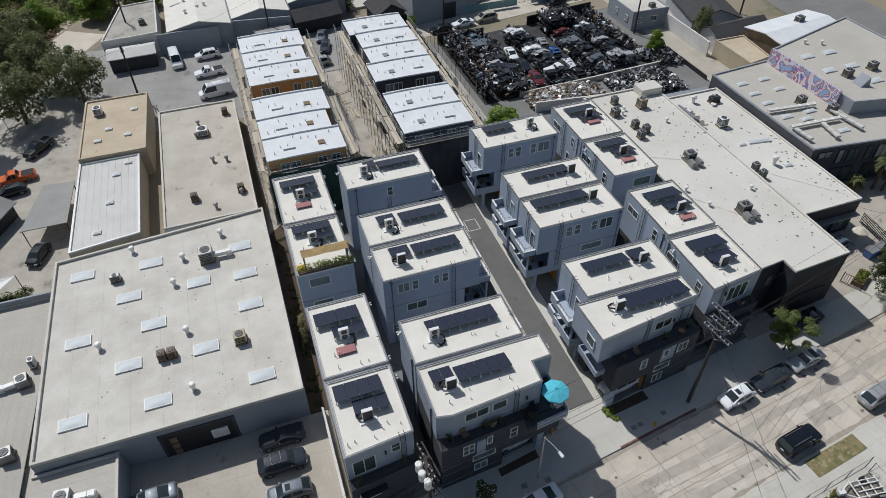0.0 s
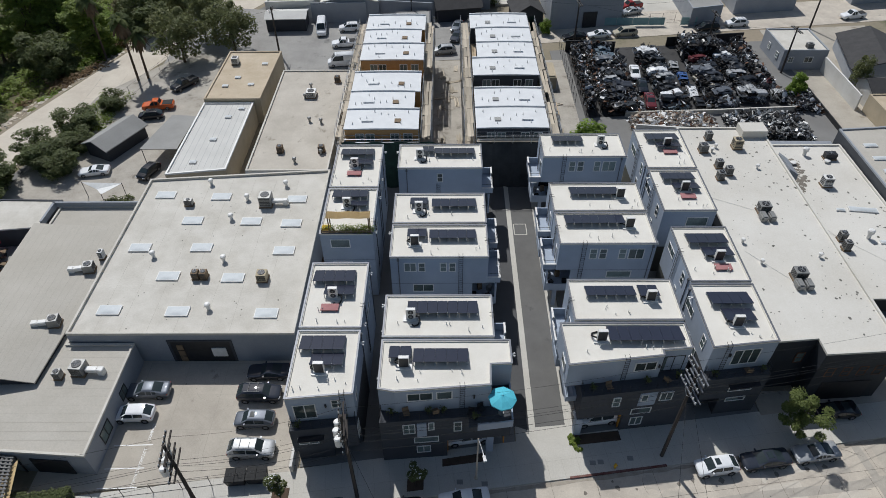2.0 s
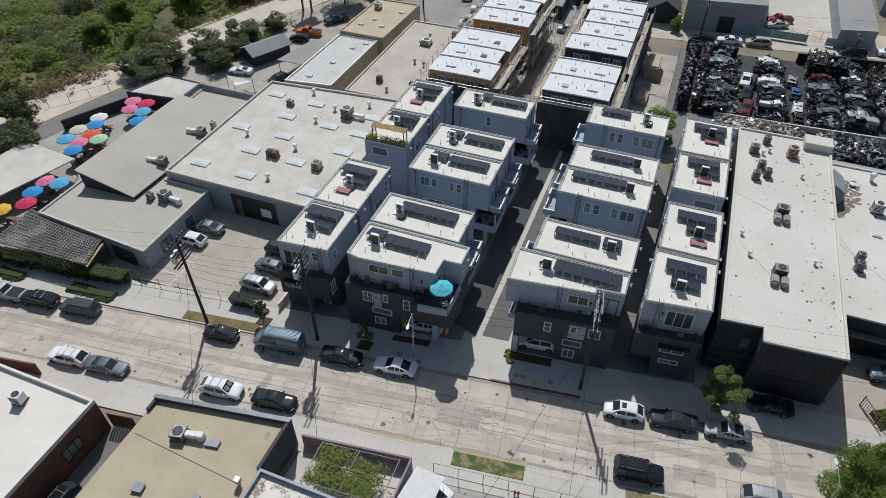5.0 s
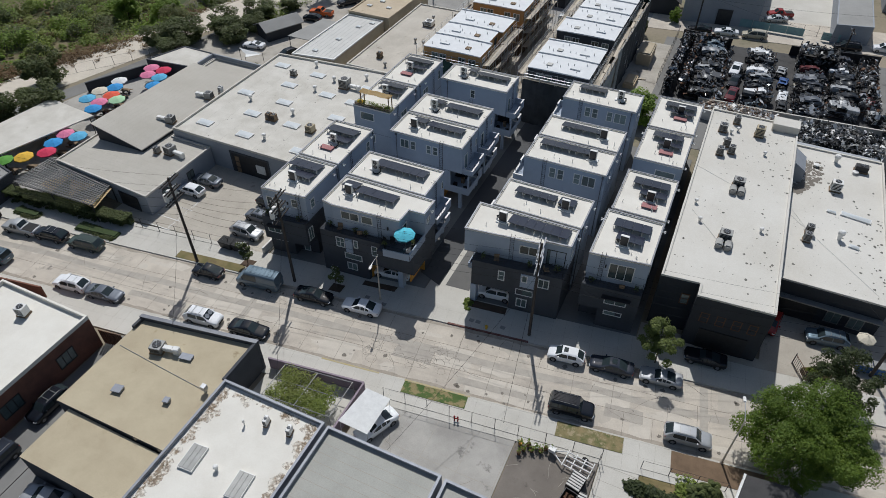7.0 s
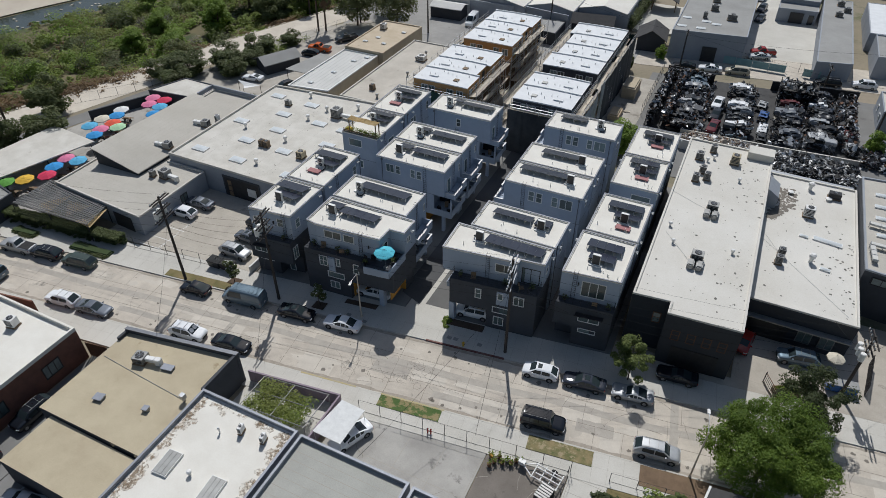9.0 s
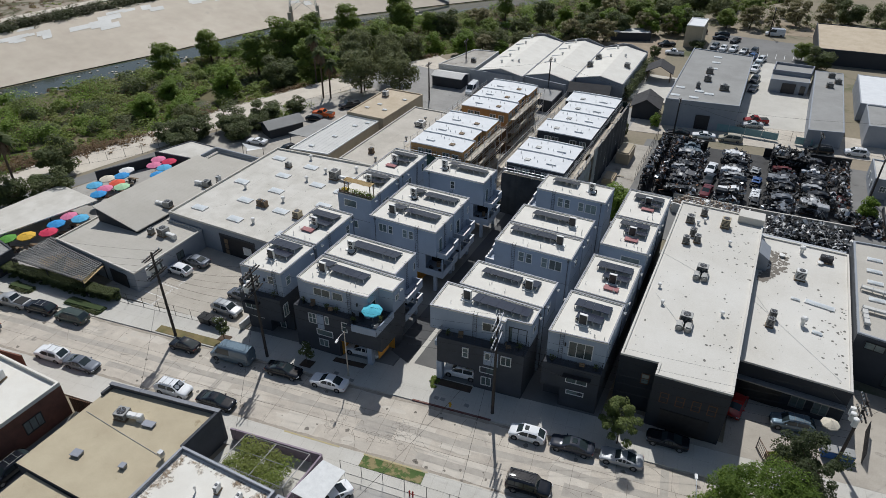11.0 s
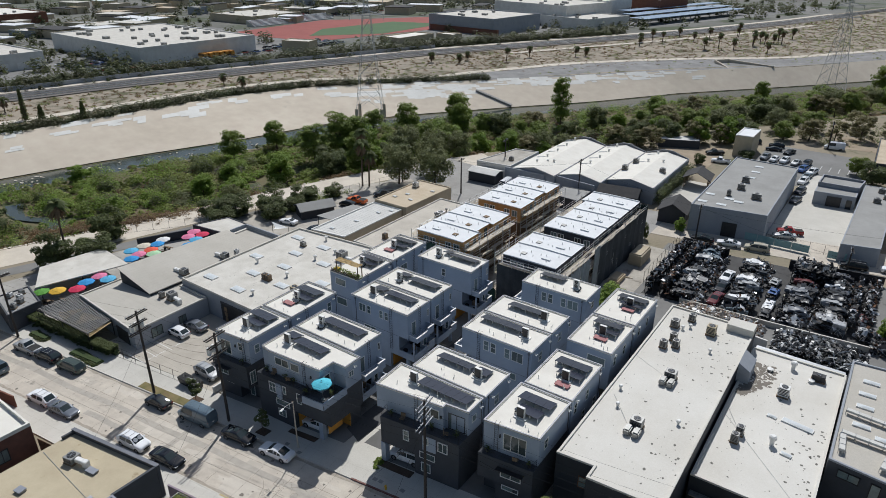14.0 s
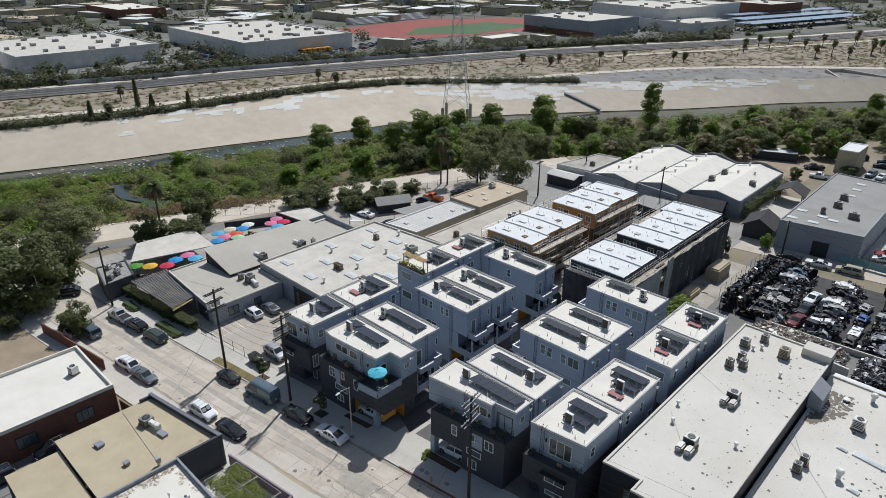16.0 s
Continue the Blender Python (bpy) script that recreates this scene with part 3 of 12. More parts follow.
# ---- buildings ----
def block(name, label, pts, ztop, wall, roof, parapet=0.35, thick=0.25, z0=0.0, cop=None, drop=0.25, category="building"):
    """A flat-roofed building: wall body, roof sheet sunk behind a parapet, coping on top."""
    t = thing(name, label, category)
    b = nb()
    prism(b, pts, z0, ztop - drop)
    part("wall", b, M[wall], t)
    b = nb()
    prism(b, inset(pts, thick), ztop - drop - 0.02, ztop - drop + 0.02)
    part("roof", b, M[roof], t)
    b = nb()
    rim(b, pts, thick, ztop - drop, ztop)
    part("parapet", b, M[cop or wall], t)
    return t


UNITS = {}


def unit(key, pts, z, lower, split, lowmat="wall_pale", label="three-storey blue-grey stucco town house with a white flat roof"):
    """A town house: lower storeys as boxes, pale top storey on the outline pts, coping, white roof."""
    t = thing("town_house", label, "house", "town houses along the lane")
    for q in lower:
        b = nb()
        if len(q) == 6:
            box(b, *q)
        else:
            prism(b, q[0], q[1], q[2])
        part("lower_wall", b, M[lowmat], t, "dark lower storey wall" if lowmat != "wall_pale" else "")
    b = nb()
    prism(b, pts, split, z - 0.28)
    part("upper_wall", b, M["wall_pale"], t)
    b = nb()
    prism(b, inset(pts, 0.2), z - 0.30, z - 0.2)
    part("roof", b, M["roof_white"], t, "white coated flat roof")
    b = nb()
    rim(b, pts, 0.2, z - 0.28, z - 0.06)
    part("parapet", b, M["roof_white"], t)
    b = nb()
    rim(b, inset(pts, -0.05), 0.17, z - 0.06, z)
    part("coping", b, M["coping"], t, "dark metal coping")
    b = nb()
    rim(b, inset(pts, -0.015), 0.06, split + 0.0, split + 0.05)
    part("joint_strip", b, M["coping"], t)
    UNITS[key] = t
    return t


def lane_unit(key, y0, y1, side):
    """A house on the lane: garage recess below, a corner loggia above it, the top storey over all. side 1: lane on its +x side."""
    m = (lambda x: x) if side > 0 else (lambda x: 48.1 - x)

    def bx(x0, a, z0, x1, c, z1):
        return (min(m(x0), m(x1)), a, z0, max(m(x0), m(x1)), c, z1)

    low = [bx(9.1, y0, 0, 16.6, y1, 2.75), bx(19.55, y0, 0, 20.0, y0 + 0.45, 2.75), bx(19.55, y1 - 0.45, 0, 20.0, y1, 2.75),
           bx(9.1, y0, 2.75, 17.4, y1, 6.2), bx(17.4, y0 + 3.2, 2.75, 20.0, y1, 6.2), bx(17.4, y0, 2.75, 21.1, y0 + 3.2, 3.05),
           bx(17.4, y0, 3.05, 21.1, y0 + 0.12, 3.85), bx(20.98, y0 + 0.12, 3.05, 21.1, y0 + 3.2, 3.85), bx(17.4, y0, 3.85, 18.3, y0 + 0.14, 6.2), bx(20.9, y0, 3.85, 21.1, y0 + 0.2, 6.0)]
    t = unit(key, rect(min(m(9.1), m(20)), y0, max(m(9.1), m(20)), y1), 10.4, low, 6.2)
    b = nb()
    box(b, *bx(16.6, y0 + 0.5, 0.1, 16.66, y1 - 0.5, 2.5))
    part("garage_door", b, M["orange"], t, "orange panelled garage door")
    # Dark pane added on the back wall so the loggia looks more shaded.
    b = nb()
    box(b, *bx(17.7, y0 + 3.12, 3.1, 19.7, y0 + 3.19, 5.5))
    part("loggia_door", b, M["glass"], t, "dark pane added to deepen the shade of a loggia")
    for k, (dx, dy, h) in enumerate(((18.6, 1.1, 0.5), (19.3, 2.2, 0.8), (20.2, 0.9, 0.45), (20.4, 1.9, 0.75))):
        placed("storage_box", shared(("storage_box", h), lambda q: box(q, -0.25, -0.22, 0, 0.25, 0.22, h)), M[("metal_dark", "wood", "rubber", "metal_grey")[k]], t, pose(m(dx), y0 + dy, 3.05, 0, 0, 14 * k), "dark box in a loggia")
    # balconies over the lane
    for z, ya, yb, out in ((6.25, y0 + 0.3, y0 + 4.4, 21.5), (3.1, y0 + 3.3, y1 - 0.2, 21.0)):
        bal = nb()
        box(bal, *bx(20.0, ya, z - 0.25, out, yb, z))
        box(bal, *bx(out - 0.15, ya, z, out, yb, z + 0.55))
        box(bal, *bx(20.0, ya, z, out - 0.15, ya + 0.14, z + 0.55))
        box(bal, *bx(out - 0.15, yb - 1.4, z + 0.55, out, yb, z + 1.0))
        box(bal, *bx(20.0, yb - 0.14, z, out - 0.15, yb, z + 1.0))
        p = part("balcony", bal, M["wall_pale"], t, "stucco balcony over the lane")
        c = nb()
        box(c, *bx(out - 0.19, ya - 0.03, z + 0.55, out + 0.03, yb - 1.4, z + 0.6))
        box(c, *bx(20.0, ya - 0.03, z + 0.55, out - 0.19, ya + 0.17, z + 0.6))
        box(c, *bx(out - 0.19, yb - 1.44, z + 1.0, out + 0.03, yb + 0.03, z + 1.05))
        part("balcony_cap", c, M["white_metal"], p, "white cap of the balcony wall")
        r = nb()
        for k in range(5):
            y = ya + 0.1 + (yb - 1.5 - ya) * k / 4
            tube(r, (m(out - 0.08), y, z + 0.6), (m(out - 0.08), y, z + 1.1), 0.02, sides=4)
        tube(r, (m(out - 0.08), ya + 0.1, z + 1.1), (m(out - 0.08), yb - 1.4, z + 1.1), 0.025, sides=4)
        tube(r, (m(20.1), ya + 0.1, z + 1.1), (m(out - 0.08), ya + 0.1, z + 1.1), 0.025, sides=4)
        part("balcony_rail", r, M["metal_dark"], p, "thin dark metal rail")
    return t


unit("A1", [(0.8, 28.2), (6.9, 28.8), (6.9, 36.1), (0.8, 36.1)], 10.4,
     [([(0.8, 27.2), (6.9, 27.9), (6.9, 36.08), (0.8, 36.08)], 3.0, 6.6), ([(0.8, 28.0), (4.2, 28.4), (4.2, 36.08), (0.8, 36.08)], 0, 3.0), ([(4.2, 29.6), (6.9, 29.9), (6.9, 36.08), (4.2, 36.08)], 0, 3.0)], 6.6, "wall_dark")
for key, ya, yb in (("A2", 36.5, 45.6), ("A3", 50.4, 58.8), ("A4", 59.2, 68.4)):
    unit(key, rect(0.8, ya, 6.9, yb), 10.4, [(0.82, ya, 0, 6.88, yb, 6.2)], 6.2)
B1_TOP = [(9.1, 29.3), (10.6, 29.0), (19.4, 29.7), (19.5, 32.0), (21.5, 32.1), (21.5, 34.9), (9.1, 34.9)]
unit("B1", B1_TOP, 10.4,
     [([(9.1, 27.9), (15.4, 28.4), (15.4, 34.9), (9.1, 34.9)], 0, 6.9), ([(15.4, 28.4), (21.5, 28.9), (21.5, 34.9), (15.4, 34.9)], 3.0, 6.9),
      ([(15.4, 33.0), (21.0, 33.0), (21.0, 34.9), (15.4, 34.9)], 0, 3.0), ([(19.3, 28.9), (19.9, 28.95), (19.9, 29.5), (19.3, 29.45)], 0, 3.0), ([(17.4, 27.4), (21.5, 27.9), (21.5, 28.9), (17.4, 28.4)], 6.3, 6.9)], 6.9, "wall_dark")
lane_unit("B2", 35.3, 40.8, 1)
lane_unit("B3", 46.5, 51.9, 1)
lane_unit("B4", 52.3, 57.8, 1)
lane_unit("B5", 63.1, 68.5, 1)
C1_TOP = [(26.8, 31.9), (36.0, 33.0), (36.0, 33.6), (38.9, 33.9), (38.9, 37.0), (26.6, 37.0)]
unit("C1", C1_TOP, 10.4,
     [([(28.3, 30.7), (38.9, 32.0), (38.9, 37.0), (28.3, 37.0)], 3.0, 6.9), ([(33.0, 31.3), (38.9, 32.0), (38.9, 37.0), (33.0, 37.0)], 0, 3.0),
      ([(28.3, 35.5), (33.0, 35.5), (33.0, 37.0), (28.3, 37.0)], 0, 3.0), ([(28.3, 30.7), (28.9, 30.8), (28.9, 31.5), (28.3, 31.4)], 0, 3.0)], 6.9, "wall_dark")
lane_unit("C2", 37.4, 43.0, -1)
lane_unit("C3", 48.6, 54.0, -1)
lane_unit("C4", 54.4, 59.8, -1)
lane_unit("C5", 65.5, 70.9, -1)
unit("D1", [(40.9, 34.0), (47.5, 34.8), (47.5, 42.4), (40.9, 42.4)], 10.3,
     [([(40.9, 32.9), (47.5, 33.7), (47.5, 42.38), (40.9, 42.38)], 3.0, 6.4), ([(43.2, 33.2), (47.5, 33.7), (47.5, 42.38), (43.2, 42.38)], 0, 3.0), ([(40.9, 34.5), (43.2, 34.8), (43.2, 42.38), (40.9, 42.38)], 0, 3.0)], 6.4, "wall_dark")
for key, ya, yb in (("D2", 42.8, 51.5), ("D3", 54.5, 62.7), ("D4", 63.1, 72.1)):
    unit(key, rect(41.2, ya, 47.5, yb), 10.3, [(41.22, ya, 0, 47.48, yb, 4.4)], 4.4, "wall_olive")

warehouse = block("warehouse", "long low warehouse with a pale coated roof and skylights", [(-26.2, 40.2), (-1.2, 40.2), (-1.2, 70.3), (-26.2, 68.2)], 5.0, "wall_ware", "roof_ware", drop=0.35, cop="roof_ware")
workshop = block("workshop", "dark two-storey workshop with a pale patched roof", [(48.8, 36.5), (53.0, 36.9), (53.0, 34.9), (61.0, 35.4), (61.0, 76.2), (48.8, 76.2)], 8.0, "wall_black", "roof_e", cop="roof_e")
annex = block("workshop_annex", "lower workshop wing with a stained pale roof", [(61.3, 44.5), (73.1, 44.6), (73.1, 75.3), (61.3, 75.3)], 5.6, "wall_black", "roof_e", cop="roof_e")
studio = block("studio_building", "grey flat-roofed studio building with ducts on its roof", [(73.3, 54.2), (90.5, 52.2), (90.5, 78.7), (73.3, 77.2)], 7.0, "wall_dark", "roof_grey2", cop="wall_ware")
studio2 = block("studio_building", "grey flat-roofed studio building with a painted parapet", [(84.8, 60.0), (106, 56), (106, 84), (84.8, 78)], 9.0, "wall_ware", "roof_grey2", cop="wall_ware")
lowhouse = block("restaurant", "low grey restaurant building with a flat roof", [(-37.6, 27.6), (-19.0, 26.4), (-19.0, 40.0), (-26.3, 40.0), (-26.3, 64.0), (-37.6, 64.0)], 3.6, "wall_ware", "roof_grey2", cop="roof_ware")
long_roof = block("long_building", "long low building with a stained grey-white roof", [(-13.8, 71.2), (-1.8, 71.2), (-1.8, 101.5), (-13.8, 101.5)], 4.2, "wall_white", "roof_long", cop="roof_ware")
tan_a = block("tan_building", "beige building with a tan roof", [(-25, 90.6), (-15.6, 90.6), (-15.2, 107.8), (-24.8, 107.8)], 4.8, "wall_beige", "roof_tan2", cop="roof_tan2")
tan_b = block("white_roof_building", "beige building with a white metal roof", [(-25.2, 70.4), (-16.7, 71.6), (-16.7, 90.4), (-25.0, 90.4)], 4.2, "wall_beige", "roof_metal", cop="white_metal")
tan_roof = block("tan_shop", "flat-roofed shop with a tan roof and grey parapets", [(-2.3, -2.9), (11.4, -2.7), (11.6, 11.4), (-2.3, 9.0)], 4.2, "wall_dark", "roof_tan", cop="roof_tan", drop=0.03, thick=0.1)
b = nb()
prism(b, [(-2.35, 8.7), (11.65, 11.1), (11.65, 11.5), (-2.35, 9.05)], 0, 4.75)
part("front_parapet", b, M["wall_dark"], tan_roof, "dark front wall rising above the roof")
b = nb()
prism(b, [(-2.4, 8.65), (11.7, 11.05), (11.7, 11.55), (-2.4, 9.1)], 4.75, 4.83)
part("coping", b, M["coping"], tan_roof, "grey metal coping")
b = nb()
prism(b, [(11.35, 5.9), (11.68, 5.9), (11.68, 11.05), (11.35, 11.0)], 4.1, 4.75)
part("side_parapet", b, M["wall_dark"], tan_roof)
b = nb()
prism(b, [(-2.35, 7.4), (-2.05, 7.45), (-2.05, 8.75), (-2.35, 8.7)], 4.1, 4.6)
part("side_parapet", b, M["wall_dark"], tan_roof)
tan_roof2 = block("tan_shop", "lower rear wing with a tan roof", [(-0.8, -8.7), (11.4, -8.7), (11.4, -2.95), (-0.8, -2.95)], 3.7, "wall_dark", "roof_tan", cop="roof_tan", drop=0.03, thick=0.1)
white_shop = block("white_roof_shop", "flat-roofed shop with a stained white roof", [(11.8, -30), (23.7, -30), (23.7, 5.9), (11.8, 5.9)], 5.0, "wall_ware", "roof_white", cop="coping_pale", drop=0.5)
grey_shop = block("grey_roof_shop", "flat-roofed shop with a grey roof", [(24.1, -30), (36.1, -30), (36.1, 5.8), (24.1, 5.8)], 4.9, "wall_ware", "roof_grey3", cop="coping_pale", drop=0.5)
block("grey_roof_shop", "side wing with a brownish grey roof and parapets", [(36.5, -30), (44.2, -30), (44.0, 5.6), (36.5, 5.7)], 4.8, "wall_ware", "roof_grey3", cop="coping_pale", drop=0.5)
brick_shop = block("brick_building", "red-brown brick building with a white roof", [(-21, -30), (-7.5, -30), (-7.5, 6.2), (-21, 6.2)], 5.0, "brick", "roof_white", cop="roof_white", drop=0.5)
grey_hall = block("grey_hall", "large grey hall with a flat roof", [(37.0, 126.6), (52.4, 128.8), (51.9, 169.2), (36.4, 170.2)], 6.4, "wall_ware", "roof_grey", cop="wall_ware")
yard_office = block("yard_office", "grey flat-roofed yard office", [(78.4, 108.7), (86.7, 108.6), (86.7, 118.1), (78.3, 118.1)], 4.0, "wall_ware", "roof_ware", cop="wall_ware")
b_tower = block("small_tower", "small pale two-storey block with a white roof", [(30.6, 193.4), (35.6, 193.8), (35.6, 204.5), (30.6, 204.2)], 6.6, "wall_beige", "roof_bright", cop="white_metal")

# ---- windows, rails, ladders of the town houses ----
def window(parent, face, a0, a1, z0, z1, plane, bars=1, frame_mat="white_frame", slope=0.0):
    """A framed window on a wall. face S: looks to -y at y = plane; E / W: looks to +x / -x at x = plane. slope turns it about z."""
    w, h = round(abs(a1 - a0), 2), round(z1 - z0, 2)

    d = 0.1

    def fr(b):
        loops = []
        for y in (-0.06, 0.05):
            for q in ((0, 0, w, h), (d, d, w - d, h - d)):
                loops.append([b.verts.new((q[i], y, q[j])) for i, j in ((0, 1), (2, 1), (2, 3), (0, 3))])
        fo, fi, bo, bi = loops
        for k in range(4):
            j = (k + 1) % 4
            b.faces.new((fo[k], fo[j], fi[j], fi[k])), b.faces.new((fo[k], bo[k], bo[j], fo[j])), b.faces.new((fi[k], fi[j], bi[j], bi[k]))

    def mul(b):
        box(b, -d * 0.4, -0.055, d, d * 0.4, 0.05, h - d)

    def pn(b):
        box(b, 0.05, -0.015, 0.05, w - 0.05, 0.03, h - 0.05)

    a = {"S": 0, "E": 90, "W": -90}[face] + slope
    at = pose(min(a0, a1), plane, z0, 0, 0, a) if face == "S" else pose(plane, min(a0, a1) if face == "E" else max(a0, a1), z0, 0, 0, a)
    f = placed("window", shared(("window_frame", w, h, bars, frame_mat), fr), M[frame_mat], parent, at)
    placed("pane", shared(("window_pane", w, h), pn), M["pane"], f, Matrix())
    for k in range(bars):
        placed("mullion", shared(("mullion", h, frame_mat), mul), M[frame_mat], f, pose(w * (k + 1) / (bars + 1), 0, 0))
    if 1.15 < h < 2.0 and 0.7 < w < 1.3:
        def sash(b):
            box(b, d, -0.05, h * 0.52 - 0.03, w - d, 0.05, h * 0.52 + 0.03)
        placed("sash_rail", shared(("sash_rail", w, h, frame_mat), sash), M[frame_mat], f, Matrix())
    return f


def rail(parent, pts, z, h=1.0, name="railing"):
    b = nb()
    for (x0, y0), (x1, y1) in zip(pts, pts[1:]):
        n = max(2, int(math.hypot(x1 - x0, y1 - y0) / 0.9) + 1)
        for k in range(n):
            f = k / (n - 1)
            tube(b, (x0 + (x1 - x0) * f, y0 + (y1 - y0) * f, z), (x0 + (x1 - x0) * f, y0 + (y1 - y0) * f, z + h), 0.022, sides=4)
        for g in (0.33, 0.66, 1.0):
            tube(b, (x0, y0, z + h * g), (x1, y1, z + h * g), 0.018, sides=4)
    return part(name, b, M["metal_dark"], parent, "thin dark metal rail")


def ladder(parent, x, y, z0, z1, ang=0):
    def mk(b):
        h = z1 - z0
        for sx in (-0.22, 0.22):
            tube(b, (sx, -0.15, 0), (sx, -0.15, h), 0.025, sides=5)
            tube(b, (sx, -0.15, h), (sx, 0.35, h + 0.05), 0.025, sides=5)
        k = 0.2
        while k < h:
            tube(b, (-0.22, -0.15, k), (0.22, -0.15, k), 0.018, sides=4)
            k += 0.3
    placed("ladder", shared(("ladder", round(z1 - z0, 2)), mk), M["metal_dark"], parent, pose(x, y, z0, 0, 0, ang), "black metal roof ladder")


U = UNITS
S5 = math.degrees(math.atan2(0.6, 6.1))
window(U["A1"], "S", 1.3, 3.4, 7.0, 9.2, 28.25, 1, slope=S5)
window(U["A1"], "S", 4.8, 5.7, 8.3, 9.6, 28.6, 0, slope=S5)
window(U["A1"], "S", 1.4, 3.3, 4.2, 5.4, 27.27, 1, slope=S5)
window(U["A1"], "S", 1.3, 3.4, 2.2, 2.9, 28.05, 0, slope=S5)
window(U["A1"], "S", 4.7, 5.6, 0.2, 2.4, 29.65, 0, slope=S5)
window(U["A1"], "E", 29.6, 30.5, 7.9, 9.3, 6.9, 0)
window(U["A1"], "E", 28.3, 29.3, 3.6, 5.6, 6.9, 1)
rail(U["A1"], [(0.9, 28.2), (0.9, 27.3), (6.8, 27.98), (6.8, 28.7)], 6.6)
ladder(U["A1"], 5.9, 28.68, 6.6, 10.5, S5)
window(U["A2"], "E", 40.5, 42.6, 7.0, 8.0, 6.9, 1)
window(U["A2"], "E", 43.4, 44.3, 7.8, 9.4, 6.9, 0)
ladder(U["A2"], 6.9, 39.3, 3.0, 10.5, 90)
window(U["A3"], "S", 1.9, 4.2, 8.2, 9.5, 50.4, 0)
window(U["A3"], "S", 1.9, 4.2, 4.6, 6.0, 50.4, 0)
window(U["A3"], "E", 53.6, 55.4, 7.5, 8.7, 6.9, 1)
ladder(U["A3"], 6.9, 52.6, 3.0, 10.5, 90)
window(U["A4"], "E", 61.0, 62.8, 7.5, 8.7, 6.9, 1)
window(U["A4"], "E", 66.5, 67.3, 7.8, 9.4, 6.9, 0)
ladder(U["A4"], 6.9, 64.6, 3.0, 10.5, 90)
S4 = 4.6
window(U["B1"], "S", 11.7, 14.1, 8.6, 9.8, 29.09, 1, slope=S4)
window(U["B1"], "S", 14.4, 15.9, 8.6, 9.8, 29.3, 0, slope=S4)
window(U["B1"], "S", 11.2, 12.4, 4.7, 6.3, 28.07, 1, slope=S4)
window(U["B1"], "S", 13.6, 14.2, 5.1, 6.4, 28.26, 0, slope=S4)
window(U["B1"], "S", 16.0, 16.8, 4.6, 6.2, 28.45, 0, slope=S4)
window(U["B1"], "S", 12.2, 14.6, 3.0, 4.0, 28.15, 0, slope=S4)
window(U["B1"], "S", 12.4, 13.8, 1.2, 2.4, 28.16, 1, slope=S4)
window(U["B1"], "E", 32.6, 33.5, 8.4, 9.3, 21.5, 1)
window(U["B1"], "E", 30.2, 31.3, 6.95, 9.2, 19.46, 0)
b = nb()
prism(b, [(12.55, 28.02), (13.45, 28.09), (13.45, 28.4), (12.55, 28.4)], 4.2, 6.4)
part("pale_panel", b, M["wall_pale"], U["B1"], "pale panel between dark windows")
rail(U["B1"], [(9.2, 29.2), (9.2, 28.0), (17.4, 28.65)], 6.9)
b = nb()
for q in ([(18.2, 27.46), (21.5, 27.86), (21.5, 28.01), (18.2, 27.61)], [(21.38, 28.02), (21.53, 28.02), (21.53, 32.1), (21.38, 32.1)]):
    prism(b, q, 6.25, 7.28)
part("terrace_wall", b, M["wall_pale"], U["B1"], "low pale terrace wall")
ladder(U["B1"], 16.8, 29.5, 6.9, 10.5, S4)
b = nb()
box(b, 15.42, 28.9, 0.15, 15.5, 33, 2.9), box(b, 15.42, 32.9, 0.15, 20.9, 32.98, 2.9), box(b, 20.9, 28.95, 1.6, 20.98, 31.4, 3.0)
part("garage_lining", b, M["orange"], U["B1"], "orange garage lining")
b = nb()
box(b, 19.25, 28.85, 0, 19.95, 29.55, 3.0)
part("garage_post", b, M["wall_pale"], U["B1"], "pale stucco post")
for key in ("B2", "B3", "B4", "B5"):
    y0 = {"B2": 35.3, "B3": 46.5, "B4": 52.3, "B5": 63.1}[key]
    t = U[key]
    window(t, "E", y0 + 0.9, y0 + 1.9, 6.3, 8.7, 20.0, 0)
    window(t, "E", y0 + 3.6, y0 + 4.4, 3.2, 5.3, 20.0, 0)
    window(t, "E", y0 + 4.6, y0 + 5.1, 8.0, 9.2, 20.0, 0)
    ladder(t, 20.0, y0 + 2.7, 6.3, 10.5, 90)
window(U["B5"], "S", 14.1, 14.9, 8.1, 9.5, 63.1, 0)
for x0, x1, z0, z1 in ((10.6, 12.0, 8.1, 9.5), (12.2, 13.0, 8.1, 9.5), (14.6, 15.4, 8.1, 9.5), (15.6, 16.4, 8.1, 9.5), (11.5, 13.9, 4.9, 6.1), (9.7, 10.7, 2.0, 3.3)):
    window(U["B3"], "S", x0, x1, z0, z1, 46.5, 1 if x1 - x0 > 1.2 else 0, "white_frame")
ladder(U["B3"], 16.95, 46.5, 3.6, 10.5)
ladder(U["B5"], 14.3, 63.1, 2.6, 7.8)
S6 = math.degrees(math.atan2(1.1, 9.2))
window(U["C1"], "S", 33.3, 35.5, 8.3, 9.6, 32.64, 1, slope=S6)
window(U["C1"], "S", 36.3, 38.5, 7.0, 9.3, 33.64, 1, "metal_dark", S6)
window(U["C1"], "S", 31.5, 32.3, 4.7, 6.2, 31.05, 0, slope=S6)
window(U["C1"], "S", 34.3, 35.0, 5.2, 6.3, 31.34, 0, slope=S6)
window(U["C1"], "S", 36.2, 37.5, 4.9, 6.3, 31.62, 1, slope=S6)
window(U["C1"], "S", 33.7, 35.8, 2.9, 3.9, 31.38, 0, slope=S6)
